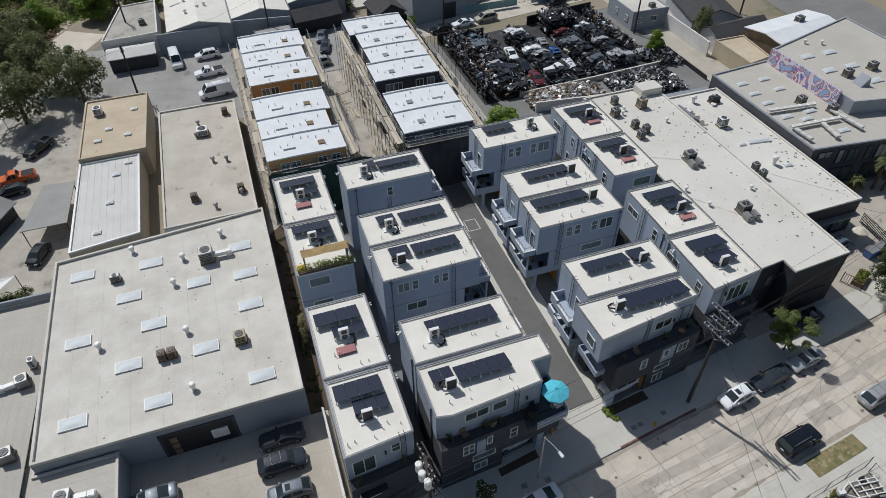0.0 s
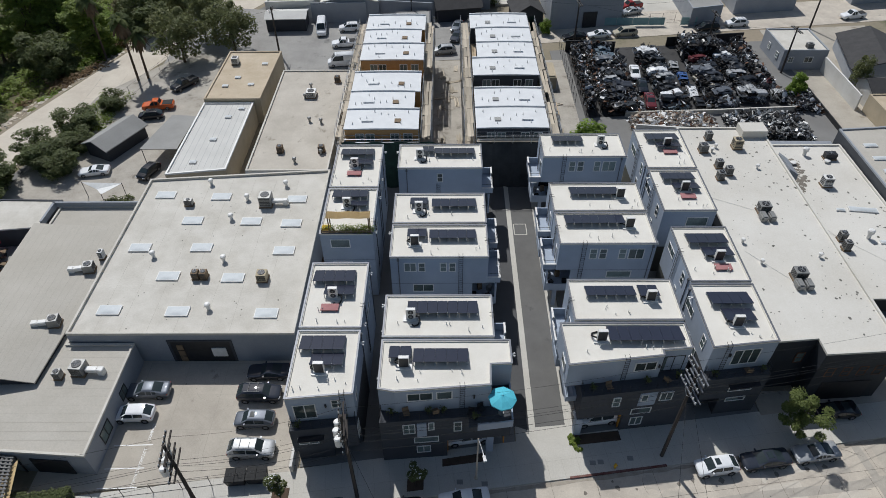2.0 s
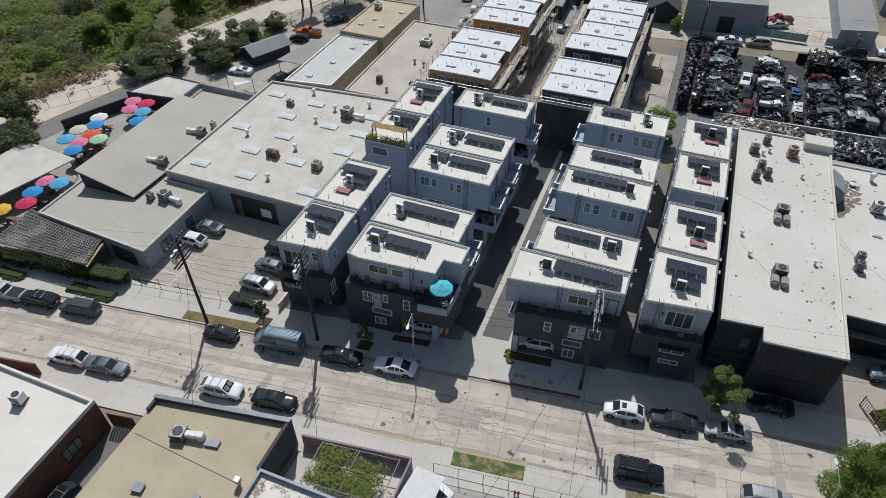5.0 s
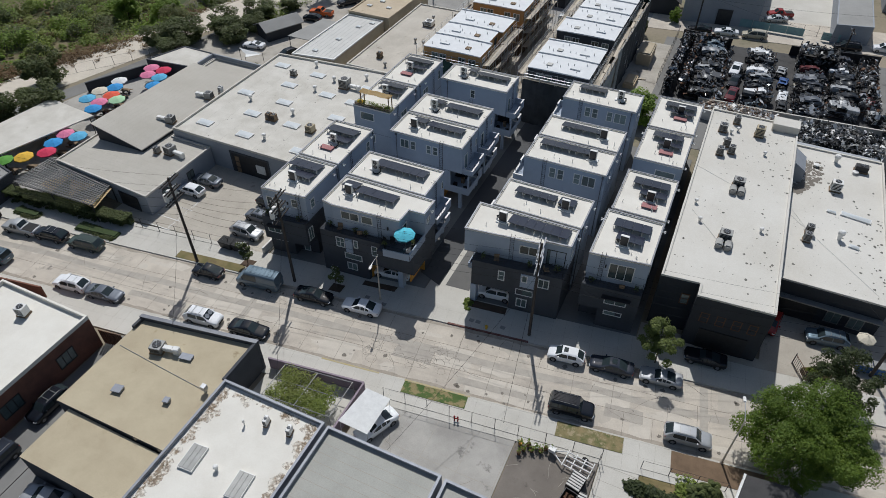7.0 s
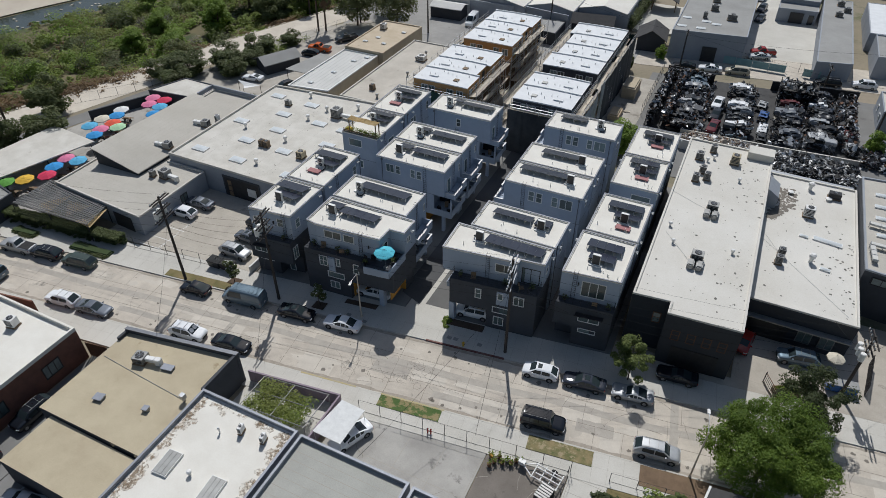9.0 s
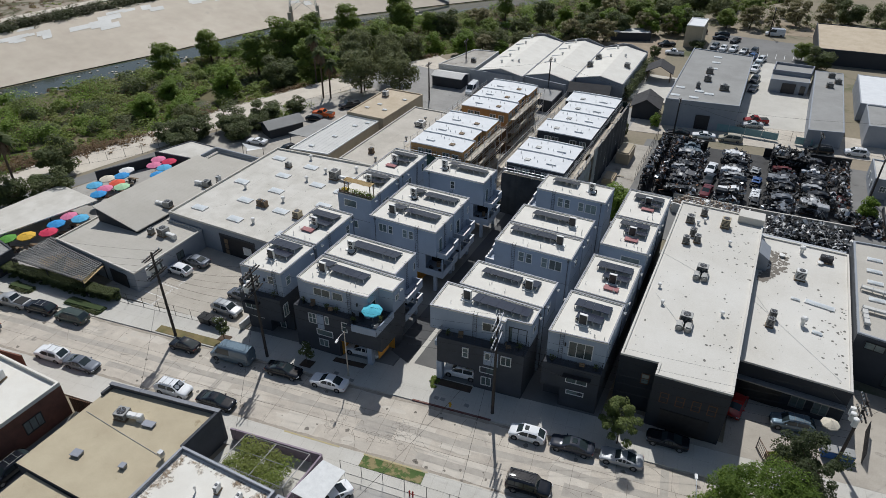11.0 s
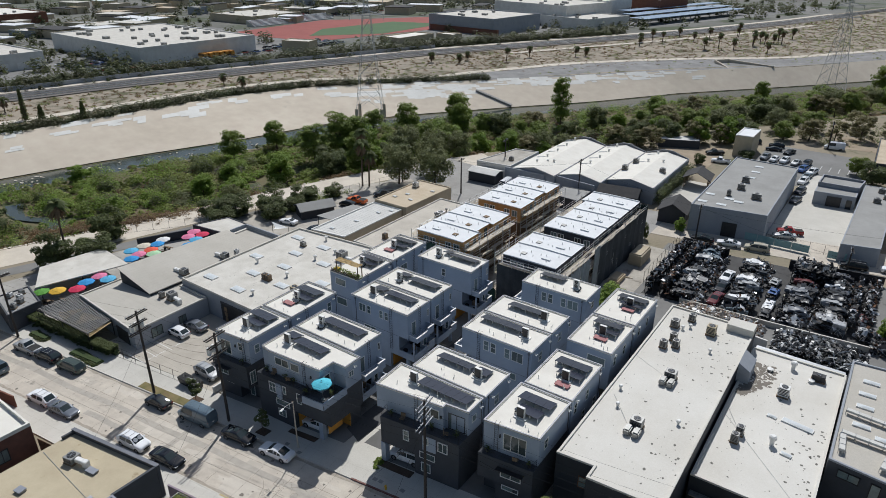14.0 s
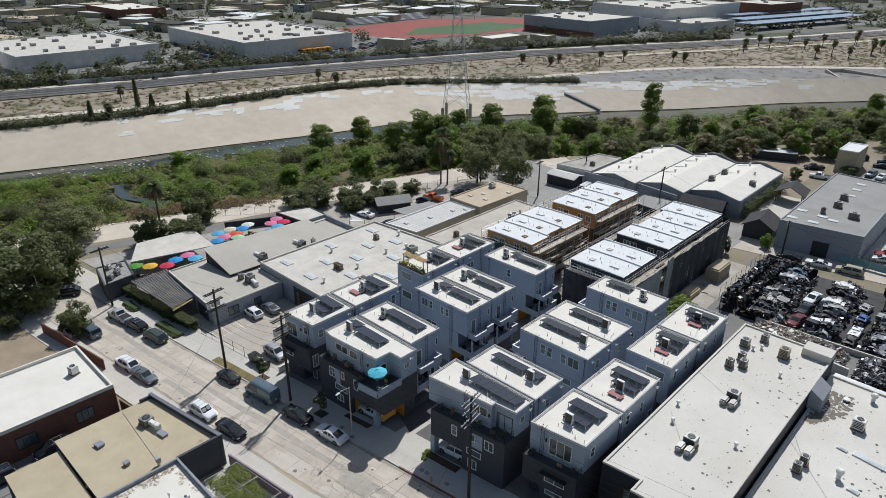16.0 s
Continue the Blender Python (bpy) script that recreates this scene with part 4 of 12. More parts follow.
window(U["C1"], "S", 33.9, 35.2, 0.9, 2.3, 31.4, 1, slope=S6)
b = nb()
prism(b, [(34.15, 31.38), (35.9, 31.6), (35.9, 31.9), (34.15, 31.7)], 4.3, 6.4)
part("pale_panel", b, M["wall_pale"], U["C1"], "pale panel between dark windows")
rail(U["C1"], [(28.4, 31.9), (28.4, 30.8), (35.6, 31.7)], 6.9)
rail(U["C1"], [(35.6, 31.7), (38.8, 32.05), (38.8, 33.7)], 6.9, 1.0)
ladder(U["C1"], 32.4, 32.6, 6.9, 10.5, S6)
b = nb()
box(b, 32.9, 31.6, 0.15, 32.99, 35.5, 2.9), box(b, 29, 35.4, 0.15, 32.9, 35.49, 2.9)
part("garage_lining", b, M["orange"], U["C1"], "orange garage lining")
b = nb()
box(b, 28.25, 30.65, 0, 28.95, 31.45, 3.0)
part("garage_post", b, M["wall_pale"], U["C1"], "pale stucco post")
b = nb()
prism(b, [(27.2, 32.2), (28.3, 32.3), (28.3, 36.0), (27.2, 36.0)], 3.9, 4.1)
rim(b, [(27.2, 32.2), (28.3, 32.3), (28.3, 36.0), (27.2, 36.0)], 0.12, 4.1, 4.7)
part("balcony", b, M["wall_pale"], U["C1"], "pale stucco balcony over the lane")
window(U["C1"], "W", 32.9, 34.4, 7.8, 9.2, 26.72, 0)
window(U["C1"], "E", 34.6, 35.5, 8.3, 9.3, 38.9, 0)
for key in ("C2", "C3", "C4", "C5"):
    y0 = {"C2": 37.4, "C3": 48.6, "C4": 54.4, "C5": 65.5}[key]
    t = U[key]
    window(t, "W", y0 + 0.9, y0 + 1.9, 6.3, 8.7, 28.1, 0)
    window(t, "W", y0 + 3.6, y0 + 4.4, 3.2, 5.3, 28.1, 0)
    ladder(t, 28.1, y0 + 2.7, 6.3, 10.5, -90)
    window(t, "E", y0 + 2.0, y0 + 3.0, 7.8, 9.2, 39.0, 0)
for key, y in (("C3", 48.6), ("C5", 65.5)):
    for x0, x1 in ((31.6, 32.5), (32.7, 33.6), (34.9, 35.8), (36.0, 37.8)):
        window(U[key], "S", x0, x1, 8.0, 9.6, y, 1 if x1 - x0 > 1.2 else 0)
    ladder(U[key], 30.9, y, 3.8, 10.5)
    window(U[key], "S", 34.0, 36.9, 5.0, 6.1, y, 0)
S7 = 6.9
window(U["D1"], "S", 43.3, 46.1, 7.1, 9.4, 34.3, 2, slope=S7)
window(U["D1"], "S", 43.7, 46.2, 4.1, 5.3, 33.24, 1, slope=S7)
window(U["D1"], "S", 43.9, 46.0, 2.3, 3.0, 33.29, 0, slope=S7)
ladder(U["D1"], 42.5, 34.2, 6.4, 10.4, S7)
rail(U["D1"], [(41.0, 33.9), (41.0, 33.0), (47.4, 33.78), (47.4, 34.7)], 6.4)
window(U["D1"], "E", 36.0, 36.9, 7.8, 9.2, 47.5, 0)
for y in (43.5, 46.8):
    window(U["D2"], "E", y, y + 0.9, 7.6, 9.2, 47.5, 0)
    window(U["D2"], "E", y + 2.6, y + 3.5, 4.9, 6.5, 47.5, 0)
    window(U["D4"], "E", y + 21, y + 21.9, 7.6, 9.2, 47.5, 0)
    window(U["D3"], "E", y + 12, y + 12.9, 7.6, 9.2, 47.5, 0)
window(U["D3"], "S", 44.2, 46.8, 7.8, 9.2, 54.5, 0)
for key, y0 in (("D1", 34.0), ("D2", 42.8), ("D3", 54.5), ("D4", 63.1)):
    x = 40.9 if key == "D1" else 41.2
    window(U[key], "W", y0 + 1.6, y0 + 2.5, 7.7, 9.4, x, 0)
    window(U[key], "W", y0 + 5.6, y0 + 7.8, 7.9, 9.0, x, 1)
    window(U[key], "W", y0 + 2.6, y0 + 3.3, 5.2, 6.4, x, 0)
    if key != "D1":
        ladder(U[key], x, y0 + 4.6, 3.0, 10.4, -90)
for key, x, y in (("A1", 4.1, 27.35), ("D1", 45.6, 33.35)):
    b = nb()
    prism(b, [(x - 2.6, y - 0.7), (x - 0.2, y - 0.42), (x - 0.2, y + 0.2), (x - 2.6, y)] if key == "A1" else [(x - 2.2, y - 0.9), (x + 1.0, y - 0.5), (x + 1.0, y + 0.1), (x - 2.2, y - 0.25)], 5.45, 5.52)
    part("window_awning", b, M["metal_dark"], U[key], "dark slatted window awning")


# ---- solar arrays, condensers, vents on the roofs ----
def solar(x0, x1, yf, yn, z=10.14, drop=0.0):
    """Panels in a row, raised at the near edge yn, low at the far edge yf."""
    n = max(2, round((x1 - x0) / 1.05))
    t = thing("solar_array", "tilted row of dark blue-black solar panels on a white roof", "solar panels", "solar arrays on the roofs", at=pose(x0, yn, z))
    w, L = (x1 - x0) / n, yf - yn
    tilt = math.degrees(math.atan2(-0.42, L))

    def pan(b):
        box(b, 0.012, 0, -0.02, w - 0.012, math.hypot(L, 0.42), 0.02)

    for k in range(n):
        placed("panel", shared(("solar_panel", round(w, 3), round(L, 2)), pan), M["panel"], t, pose(k * w, 0, 0.7 - drop, tilt, 0, 0))
    def leg_near(b):
        tube(b, (0, 0, 0), (0, 0, 0.64), 0.07, 0.02, 6)

    def leg_far(b):
        tube(b, (0, 0, 0), (0, 0, 0.28), 0.08, 0.025, 6)

    for k in range(n + 1):
        x = min(max(k * w, 0.06), n * w - 0.06)
        placed("near_leg", shared(("near_leg",), leg_near), M["galv"], t, pose(x, 0.12, 0))
        placed("far_leg", shared(("far_leg",), leg_far), M["white_metal"], t, pose(x, L - 0.12, 0))
    b = nb()
    box(b, 0, 0.1, 0.60, n * w, 0.15, 0.65)
    part("rail", b, M["galv"], t)
    return t


def condenser_parts(t, fans=True):
    b = nb()
    box(b, -0.48, -0.18, 0.22, 0.48, 0.18, 1.58)
    bmesh.ops.bevel(b, geom=b.edges[:], offset=0.02, segments=1, affect="EDGES")
    part("casing", b, M["white_metal"], t)
    b = nb()
    box(b, -0.43, 0.181, 0.28, 0.43, 0.2, 1.52)
    part("coil", b, M["metal_dark"], t, "black finned coil")
    for z in (0.58, 1.22):
        b = nb()
        tube(b, (0, -0.18, z), (0, -0.205, z), 0.28, sides=20)
        p = part("fan", b, M["metal_dark"], t, "dark round fan opening")
        g = nb()
        tube(g, (0, -0.206, z), (0, -0.215, z), 0.09, sides=10)
        for k in range(4):
            a = k * math.pi / 4
            tube(g, (-0.27 * math.cos(a), -0.212, z - 0.27 * math.sin(a)), (0.27 * math.cos(a), -0.212, z + 0.27 * math.sin(a)), 0.012, sides=4)
        part("fan_grille", g, M["metal_grey"], p)
    b = nb()
    box(b, -0.75, -0.4, 0.0, 0.75, 0.4, 0.2)
    part("base", b, M["white_metal"], t, "white raised base")
    b = nb()
    for a, c in (((0.5, 0, 0.5), (0.78, -0.1, 0.58)), ((0.78, -0.1, 0.58), (0.9, -0.45, 0.3)), ((0.9, -0.45, 0.3), (0.75, -0.85, 0.16)), ((0.75, -0.85, 0.16), (0.3, -1.0, 0.14)), ((0.3, -1.0, 0.14), (0.1, -0.85, 0.3))):
        tube(b, a, c, 0.085, sides=6)
    part("pipe", b, M["rubber"], t, "black insulated pipe")
    b = nb()
    tube(b, (0.1, -0.85, 0), (0.1, -0.85, 0.28), 0.16, 0.12, 8)
    part("pipe_hood", b, M["white_metal"], t)


COND = thing("condenser", "white twin-fan air conditioning unit on a roof", "air conditioner", "condensers on the roofs", at=pose(11.8, 37.7, 10.14))
condenser_parts(COND)
for x, y, a in ((12.1, 54.5, 0), (11.9, 65.4, 0), (11.4, 31.8, 180), (11.8, 48.6, 180), (3.6, 31.2, 180), (3.7, 40.6, 0), (3.5, 55.3, 0), (3.6, 63.4, 0), (30.3, 34.9, 180),
                (36.2, 40.1, 180), (36.4, 51.5, 180), (36.4, 57.0, 180), (36.0, 68.4, 0), (44.0, 36.8, 180), (45.0, 46.1, 180), (44.6, 58.4, 180), (44.8, 67.9, 180)):
    copy_thing(COND, pose(x, y, 10.04 if x > 40 else 10.14, 0, 0, a))
for x, y in ((3.5, 39.2), (3.6, 62.1), (45.2, 45.0), (44.8, 57.3), (45.0, 66.8)):
    t = thing("roof_pad", "faded red equipment platform on a white roof", "platform", at=pose(x, y, 10.04 if x > 40 else 10.14))
    b = nb()
    box(b, -0.9, -0.55, 0.25, 0.9, 0.35, 0.33)
    part("top", b, M["red_pad"], t)
    b = nb()
    for sx in (-0.8, 0.7):
        box(b, sx, -0.5, 0, sx + 0.1, 0.3, 0.25)
    part("bearer", b, M["red_pad"], t)
for q in ((1.3, 5.6, 35.4, 33.4), (2.6, 5.7, 33.3, 31.6), (1.3, 5.7, 44.4, 42.4), (2.7, 5.8, 42.2, 40.5), (1.5, 5.8, 58.4, 56.6), (3.6, 5.9, 56.3, 54.9), (1.5, 5.8, 67.4, 65.5), (2.8, 5.8, 65.0, 63.4),
          (9.9, 12.0, 34.1, 32.4), (12.2, 17.4, 33.8, 31.9), (11.4, 18.5, 39.9, 37.9), (13.4, 18.7, 51.0, 49.1), (10.9, 13.1, 51.2, 49.4), (13.6, 18.9, 56.7, 54.7), (11.0, 13.1, 56.9, 55.2),
          (13.8, 19.1, 67.5, 65.7), (12.2, 13.7, 67.9, 66.2), (31.0, 38.2, 36.5, 34.4), (29.7, 34.8, 42.0, 40.3), (35.2, 37.2, 42.1, 40.2), (29.1, 36.0, 53.5, 51.6), (30.4, 36.3, 58.9, 57.0),
          (29.6, 33.7, 70.3, 68.5)):
    solar(*q)
for q in ((42.2, 46.4, 41.2, 39.2), (43.0, 46.0, 38.9, 37.0), (42.4, 46.8, 50.3, 48.3), (43.6, 46.8, 48.0, 46.3), (42.4, 46.4, 62.0, 60.1), (43.4, 46.5, 59.8, 58.2), (42.4, 46.7, 71.0, 69.0), (43.4, 46.6, 68.8, 67.2)):
    solar(*q, z=10.04)


def vent_mesh(b):
    tube(b, (0, 0, 0), (0, 0, 0.12), 0.14, 0.06, 8)
    tube(b, (0, 0, 0.1), (0, 0, 0.5), 0.045, sides=7)


rng = random.Random(5)
VENT = tagged(part("vent_pipe", shared(("vent_pipe",), vent_mesh), M["white_metal"]), "small white vent pipe on a roof", "vent pipe", "vent pipes on the roofs")
VENT.matrix_basis = pose(2.0, 29.5, 10.1)
for x0, x1, y0, y1 in [(1.3, 6.4, 29, 30.5), (1.3, 6.4, 37, 39), (1.3, 6.4, 60, 62), (1.3, 6.4, 53.5, 54.5), (10, 18.5, 30, 31.3), (10, 19, 36, 37.2), (10, 19, 47, 48.4), (10, 19, 53, 54.2), (10, 19, 63.7, 65.2),
                       (28.5, 38, 33.4, 34.2), (29.5, 38.5, 38, 39.4), (29, 38.5, 49.4, 51), (29, 38.5, 55, 56.4), (29, 38.5, 66.2, 68), (41.8, 47, 35, 36.4), (42, 47, 43.5, 45), (42, 47, 55.2, 57), (42, 47, 63.8, 66.5)]:
    for k in range(5):
        m = pose(rng.uniform(x0, x1), rng.uniform(y0, y1), 10.0 if x0 > 40 else 10.1, 0, 0, rng.uniform(0, 90))
        copy_thing(VENT, m @ Matrix.Diagonal((1, 1, rng.uniform(0.7, 1.3), 1)))

# ---- vehicles ----
PAINT = {
    "white": (0.84, 0.85, 0.86), "black": (0.010, 0.0125, 0.018), "dark": (0.034, 0.040, 0.055), "grey": (0.14, 0.155, 0.18), "silver": (0.42, 0.43, 0.44),
    "bluegrey": (0.13, 0.18, 0.22), "green": (0.055, 0.075, 0.065), "red": (0.32, 0.025, 0.02), "orange": (0.65, 0.13, 0.03), "cream": (0.50, 0.46, 0.36), "blue": (0.05, 0.13, 0.36), "maroon": (0.13, 0.02, 0.025),
}
for k, c in PAINT.items():
    M["paint_" + k] = gloss("car_paint_" + k, c, 0.45, 0.3 if k in ("silver", "grey", "bluegrey") else 0.0, 1.0)
    pb = M["paint_" + k].node_tree.nodes["Principled BSDF"]
    pb.inputs["Specular IOR Level"].default_value, pb.inputs["Coat Roughness"].default_value = 0.04, 0.03
M["car_glass"] = gloss("tinted_car_glass", (0.03, 0.042, 0.046), 0.03)
M["tyre"] = M["rubber"]
M["rim"] = mat("alloy_rim", (0.35, 0.35, 0.36), (0.25, 0.25, 0.26), 3, 0.4, 0.7, 0)
M["lamp_clear"] = gloss("clear_lamp_lens", (0.62, 0.65, 0.68), 0.12)
M["lamp_red"] = gloss("red_lamp_lens", (0.35, 0.01, 0.01), 0.15)

# per kind: length, width, belt height, roof height, hood height, x of: screen base, roof front, roof rear, rear base (fractions), tail height
KINDS = {
    "sedan": (4.85, 1.84, 0.94, 1.45, 0.90, 0.265, 0.44, 0.66, 0.87, 1.00),
    "hatch": (4.15, 1.76, 1.00, 1.54, 0.96, 0.20, 0.37, 0.80, 0.975, 1.02),
    "suv": (4.70, 1.88, 1.08, 1.70, 1.04, 0.23, 0.37, 0.84, 0.98, 1.10),
    "jeep": (4.8, 1.94, 1.18, 1.88, 1.12, 0.27, 0.345, 0.94, 0.985, 1.18),
    "wagon": (5.0, 1.92, 1.02, 1.72, 0.96, 0.19, 0.34, 0.89, 0.985, 1.04),
    "van": (5.9, 2.04, 1.32, 2.45, 1.15, 0.13, 0.26, 0.965, 0.992, 1.32),
    "pickup": (5.5, 1.94, 1.10, 1.80, 1.05, 0.27, 0.37, 0.55, 0.61, 1.08),
    "sports": (4.6, 1.88, 0.88, 1.27, 0.84, 0.33, 0.47, 0.62, 0.86, 0.92),
    "beetle": (4.1, 1.74, 0.96, 1.49, 0.88, 0.25, 0.40, 0.60, 0.93, 0.90),
}


def car_body(b, kind):
    """The lower body: a loft with a rounded nose and tail, a shoulder line and a crowned bonnet."""
    L, W, belt, roof, hood, fs, f1, f2, fr, tail = KINDS[kind]
    rd = 1.35 if kind == "beetle" else 1.0
    st_ = [(0.0, 0.60, 0.42, hood * 0.66), (0.008, 0.78, 0.34, hood * 0.76), (0.028, 0.90, 0.27, hood * 0.86), (0.065 * rd, 0.965, 0.23, hood * 0.925), (0.12 * rd, 0.99, 0.2, hood * 0.965), (fs * 0.8, 1.0, 0.2, hood), (fs, 1.0, 0.2, belt),
           (0.40, 0.99, 0.2, belt + 0.005), (0.52, 0.99, 0.2, belt + 0.01), (0.66, 0.995, 0.2, belt + 0.02), (min(fr, 0.90) - 0.04, 1.0, 0.2, (belt + tail) / 2 + 0.02), (min(fr, 0.90), 1.0, 0.22, tail + 0.01),
           (0.945, 0.975, 0.25, tail), (0.975, 0.925, 0.30, tail * 0.965), (0.992, 0.82, 0.36, tail * 0.90), (1.0, 0.66, 0.44, tail * 0.82)]
    rings = []
    for f, w, z0, z1 in st_:
        x, hw, h = (f - 0.5) * L, W / 2 * w, z1 - z0
        sec = [(0.90 * hw, z0), (0.985 * hw, z0 + 0.16 * h), (hw, z0 + 0.55 * h), (0.985 * hw, z0 + 0.80 * h), (0.945 * hw, z0 + 0.93 * h), (0.86 * hw, z1), (0.55 * hw, z1 + 0.025), (0.2 * hw, z1 + 0.038)]
        rings.append([b.verts.new((x, y, z)) for y, z in sec + [(-y, z) for y, z in sec[::-1]]])
    n = len(rings[0])
    for r0, r1 in zip(rings, rings[1:]):
        for k in range(n):
            b.faces.new((r0[k], r1[k], r1[(k + 1) % n], r0[(k + 1) % n]))
    b.faces.new(rings[0]), b.faces.new(rings[-1][::-1])


def cabin(kind):
    """The upper body as one smooth grid, split into its painted shell and its panes."""
    L, W, belt, roof, hood, fs, f1, f2, fr, tail = KINDS[kind]
    boxy = kind in ("van", "jeep")
    hw = W / 2 * (0.945 if boxy else 0.925)
    fb = f1 + (f2 - f1) * (0.35 if kind in ("pickup", "sports") else 0.40)
    xs = sorted({round(v, 4) for v in [fs, fs + (f1 - fs) * 0.35, fs + (f1 - fs) * 0.7, f1, f1 + 0.025, fb - 0.012, fb + 0.012, (fb + f2) / 2, (fb + f2) / 2 + (0.018 if not boxy else 0.03), f2 - 0.02, f2, f2 + (fr - f2) * 0.4, f2 + (fr - f2) * 0.75, fr]})
    sink = 0.03

    def top(f):
        if f < f1:
            u = (f - fs) / (f1 - fs)
            return (roof - 0.05 - belt + sink) * (u ** 0.92 + 0.10 * u * (1 - u))
        if f <= f2:
            u = (f - f1) / (f2 - f1)
            return roof - belt + sink - 0.05 + 0.05 * (1 - (2 * u - 0.9) ** 2 / 1.21) - 0.02 * u
        u = (fr - f) / (fr - f2)
        base = tail - belt
        return base + (roof - 0.07 - belt - base + sink) * (u ** 0.85 + (0.32 if kind == "beetle" else 0.06) * u * (1 - u))

    H = roof - belt
    lean = 0.10 if boxy else 0.20
    sec = [(1.0, 0.0, 0), (1 - lean * 0.42, 0.45, 0), (1 - lean * 0.80, 0.80, 0), (0.92 - lean, 0.925, 1), (0.78 - lean * 0.8, 0.972, 1), (0.40, 0.995, 2), (0.0, 1.0, 2)]
    grid = []
    for f in xs:
        h = max(0.02, top(f))
        k = min(1, h / H)
        row = []
        for wy, wz, _ in sec:
            w_ = 1 - (1 - wy) * (k if wz < 0.9 else 1.0) if wz < 0.9 else wy
            row.append(((f - 0.5) * L, hw * w_ * (1 - 0.05 * max(0, f - 0.6)), belt - sink + h * wz))
        grid.append(row)
    out = {"shell": nb(), "windscreen": nb(), "rear_window": nb(), "side_window": nb(), "side_window_2": nb()}

    def quad(key, cs):
        b = out[key]
        b.faces.new([b.verts.new(c) for c in cs])

    for i in range(len(xs) - 1):
        fm = (xs[i] + xs[i + 1]) / 2
        for j in range(len(sec) - 1):
            band = "side" if j < 2 else "edge" if j < 4 else "top"
            key = "shell"
            if fm < f1:
                key = "windscreen" if band == "top" or (j == 3) else "side_window" if band == "side" and fm > fs + (f1 - fs) * 0.5 else "shell"
            elif fm > f2:
                key = "rear_window" if (band == "top" or j == 3) and kind not in ("van",) and fm < f2 + (fr - f2) * 0.93 else "shell"
                if band == "side" and kind in ("sedan", "sports", "beetle") and fm < f2 + (fr - f2) * 0.35:
                    key = "side_window"
            elif band == "side" and not (abs(fm - fb) < 0.013) and not (kind == "van" and fm > fb):
                pc = (fb + f2) / 2
                key = "shell" if (pc < fm < pc + 0.03 and boxy) or fm > f2 - 0.02 else "side_window"
            for s in (1, -1):
                k2 = key if key != "side_window" or s > 0 else "side_window_2"
                q = [grid[i][j], grid[i + 1][j], grid[i + 1][j + 1], grid[i][j + 1]]
                quad(k2, [(x, y * s, z) for x, y, z in (q if s > 0 else q[::-1])])
    made = {}
    for key, b in out.items():
        bmesh.ops.remove_doubles(b, verts=b.verts[:], dist=0.001)
        bmesh.ops.dissolve_degenerate(b, edges=b.edges[:], dist=0.0005)
        made[key] = smooth(mesh(key, b)) if b.faces else None
    return made


def frustum(b, lo, hi, z0, z1):
    """lo, hi: (x0, x1, half width front, half width rear)."""
    v = [b.verts.new(c) for c in ((lo[0], -lo[2], z0), (lo[1], -lo[3], z0), (lo[1], lo[3], z0), (lo[0], lo[2], z0), (hi[0], -hi[2], z1), (hi[1], -hi[3], z1), (hi[1], hi[3], z1), (hi[0], hi[2], z1))]
    for f in ((0, 1, 5, 4), (1, 2, 6, 5), (2, 3, 7, 6), (3, 0, 4, 7), (4, 5, 6, 7), (3, 2, 1, 0)):
        b.faces.new([v[i] for i in f])


def smooth(me):
    for p in me.polygons:
        p.use_smooth = True
    me.set_sharp_from_angle(angle=radians(38))
    return me


CABINS = {}


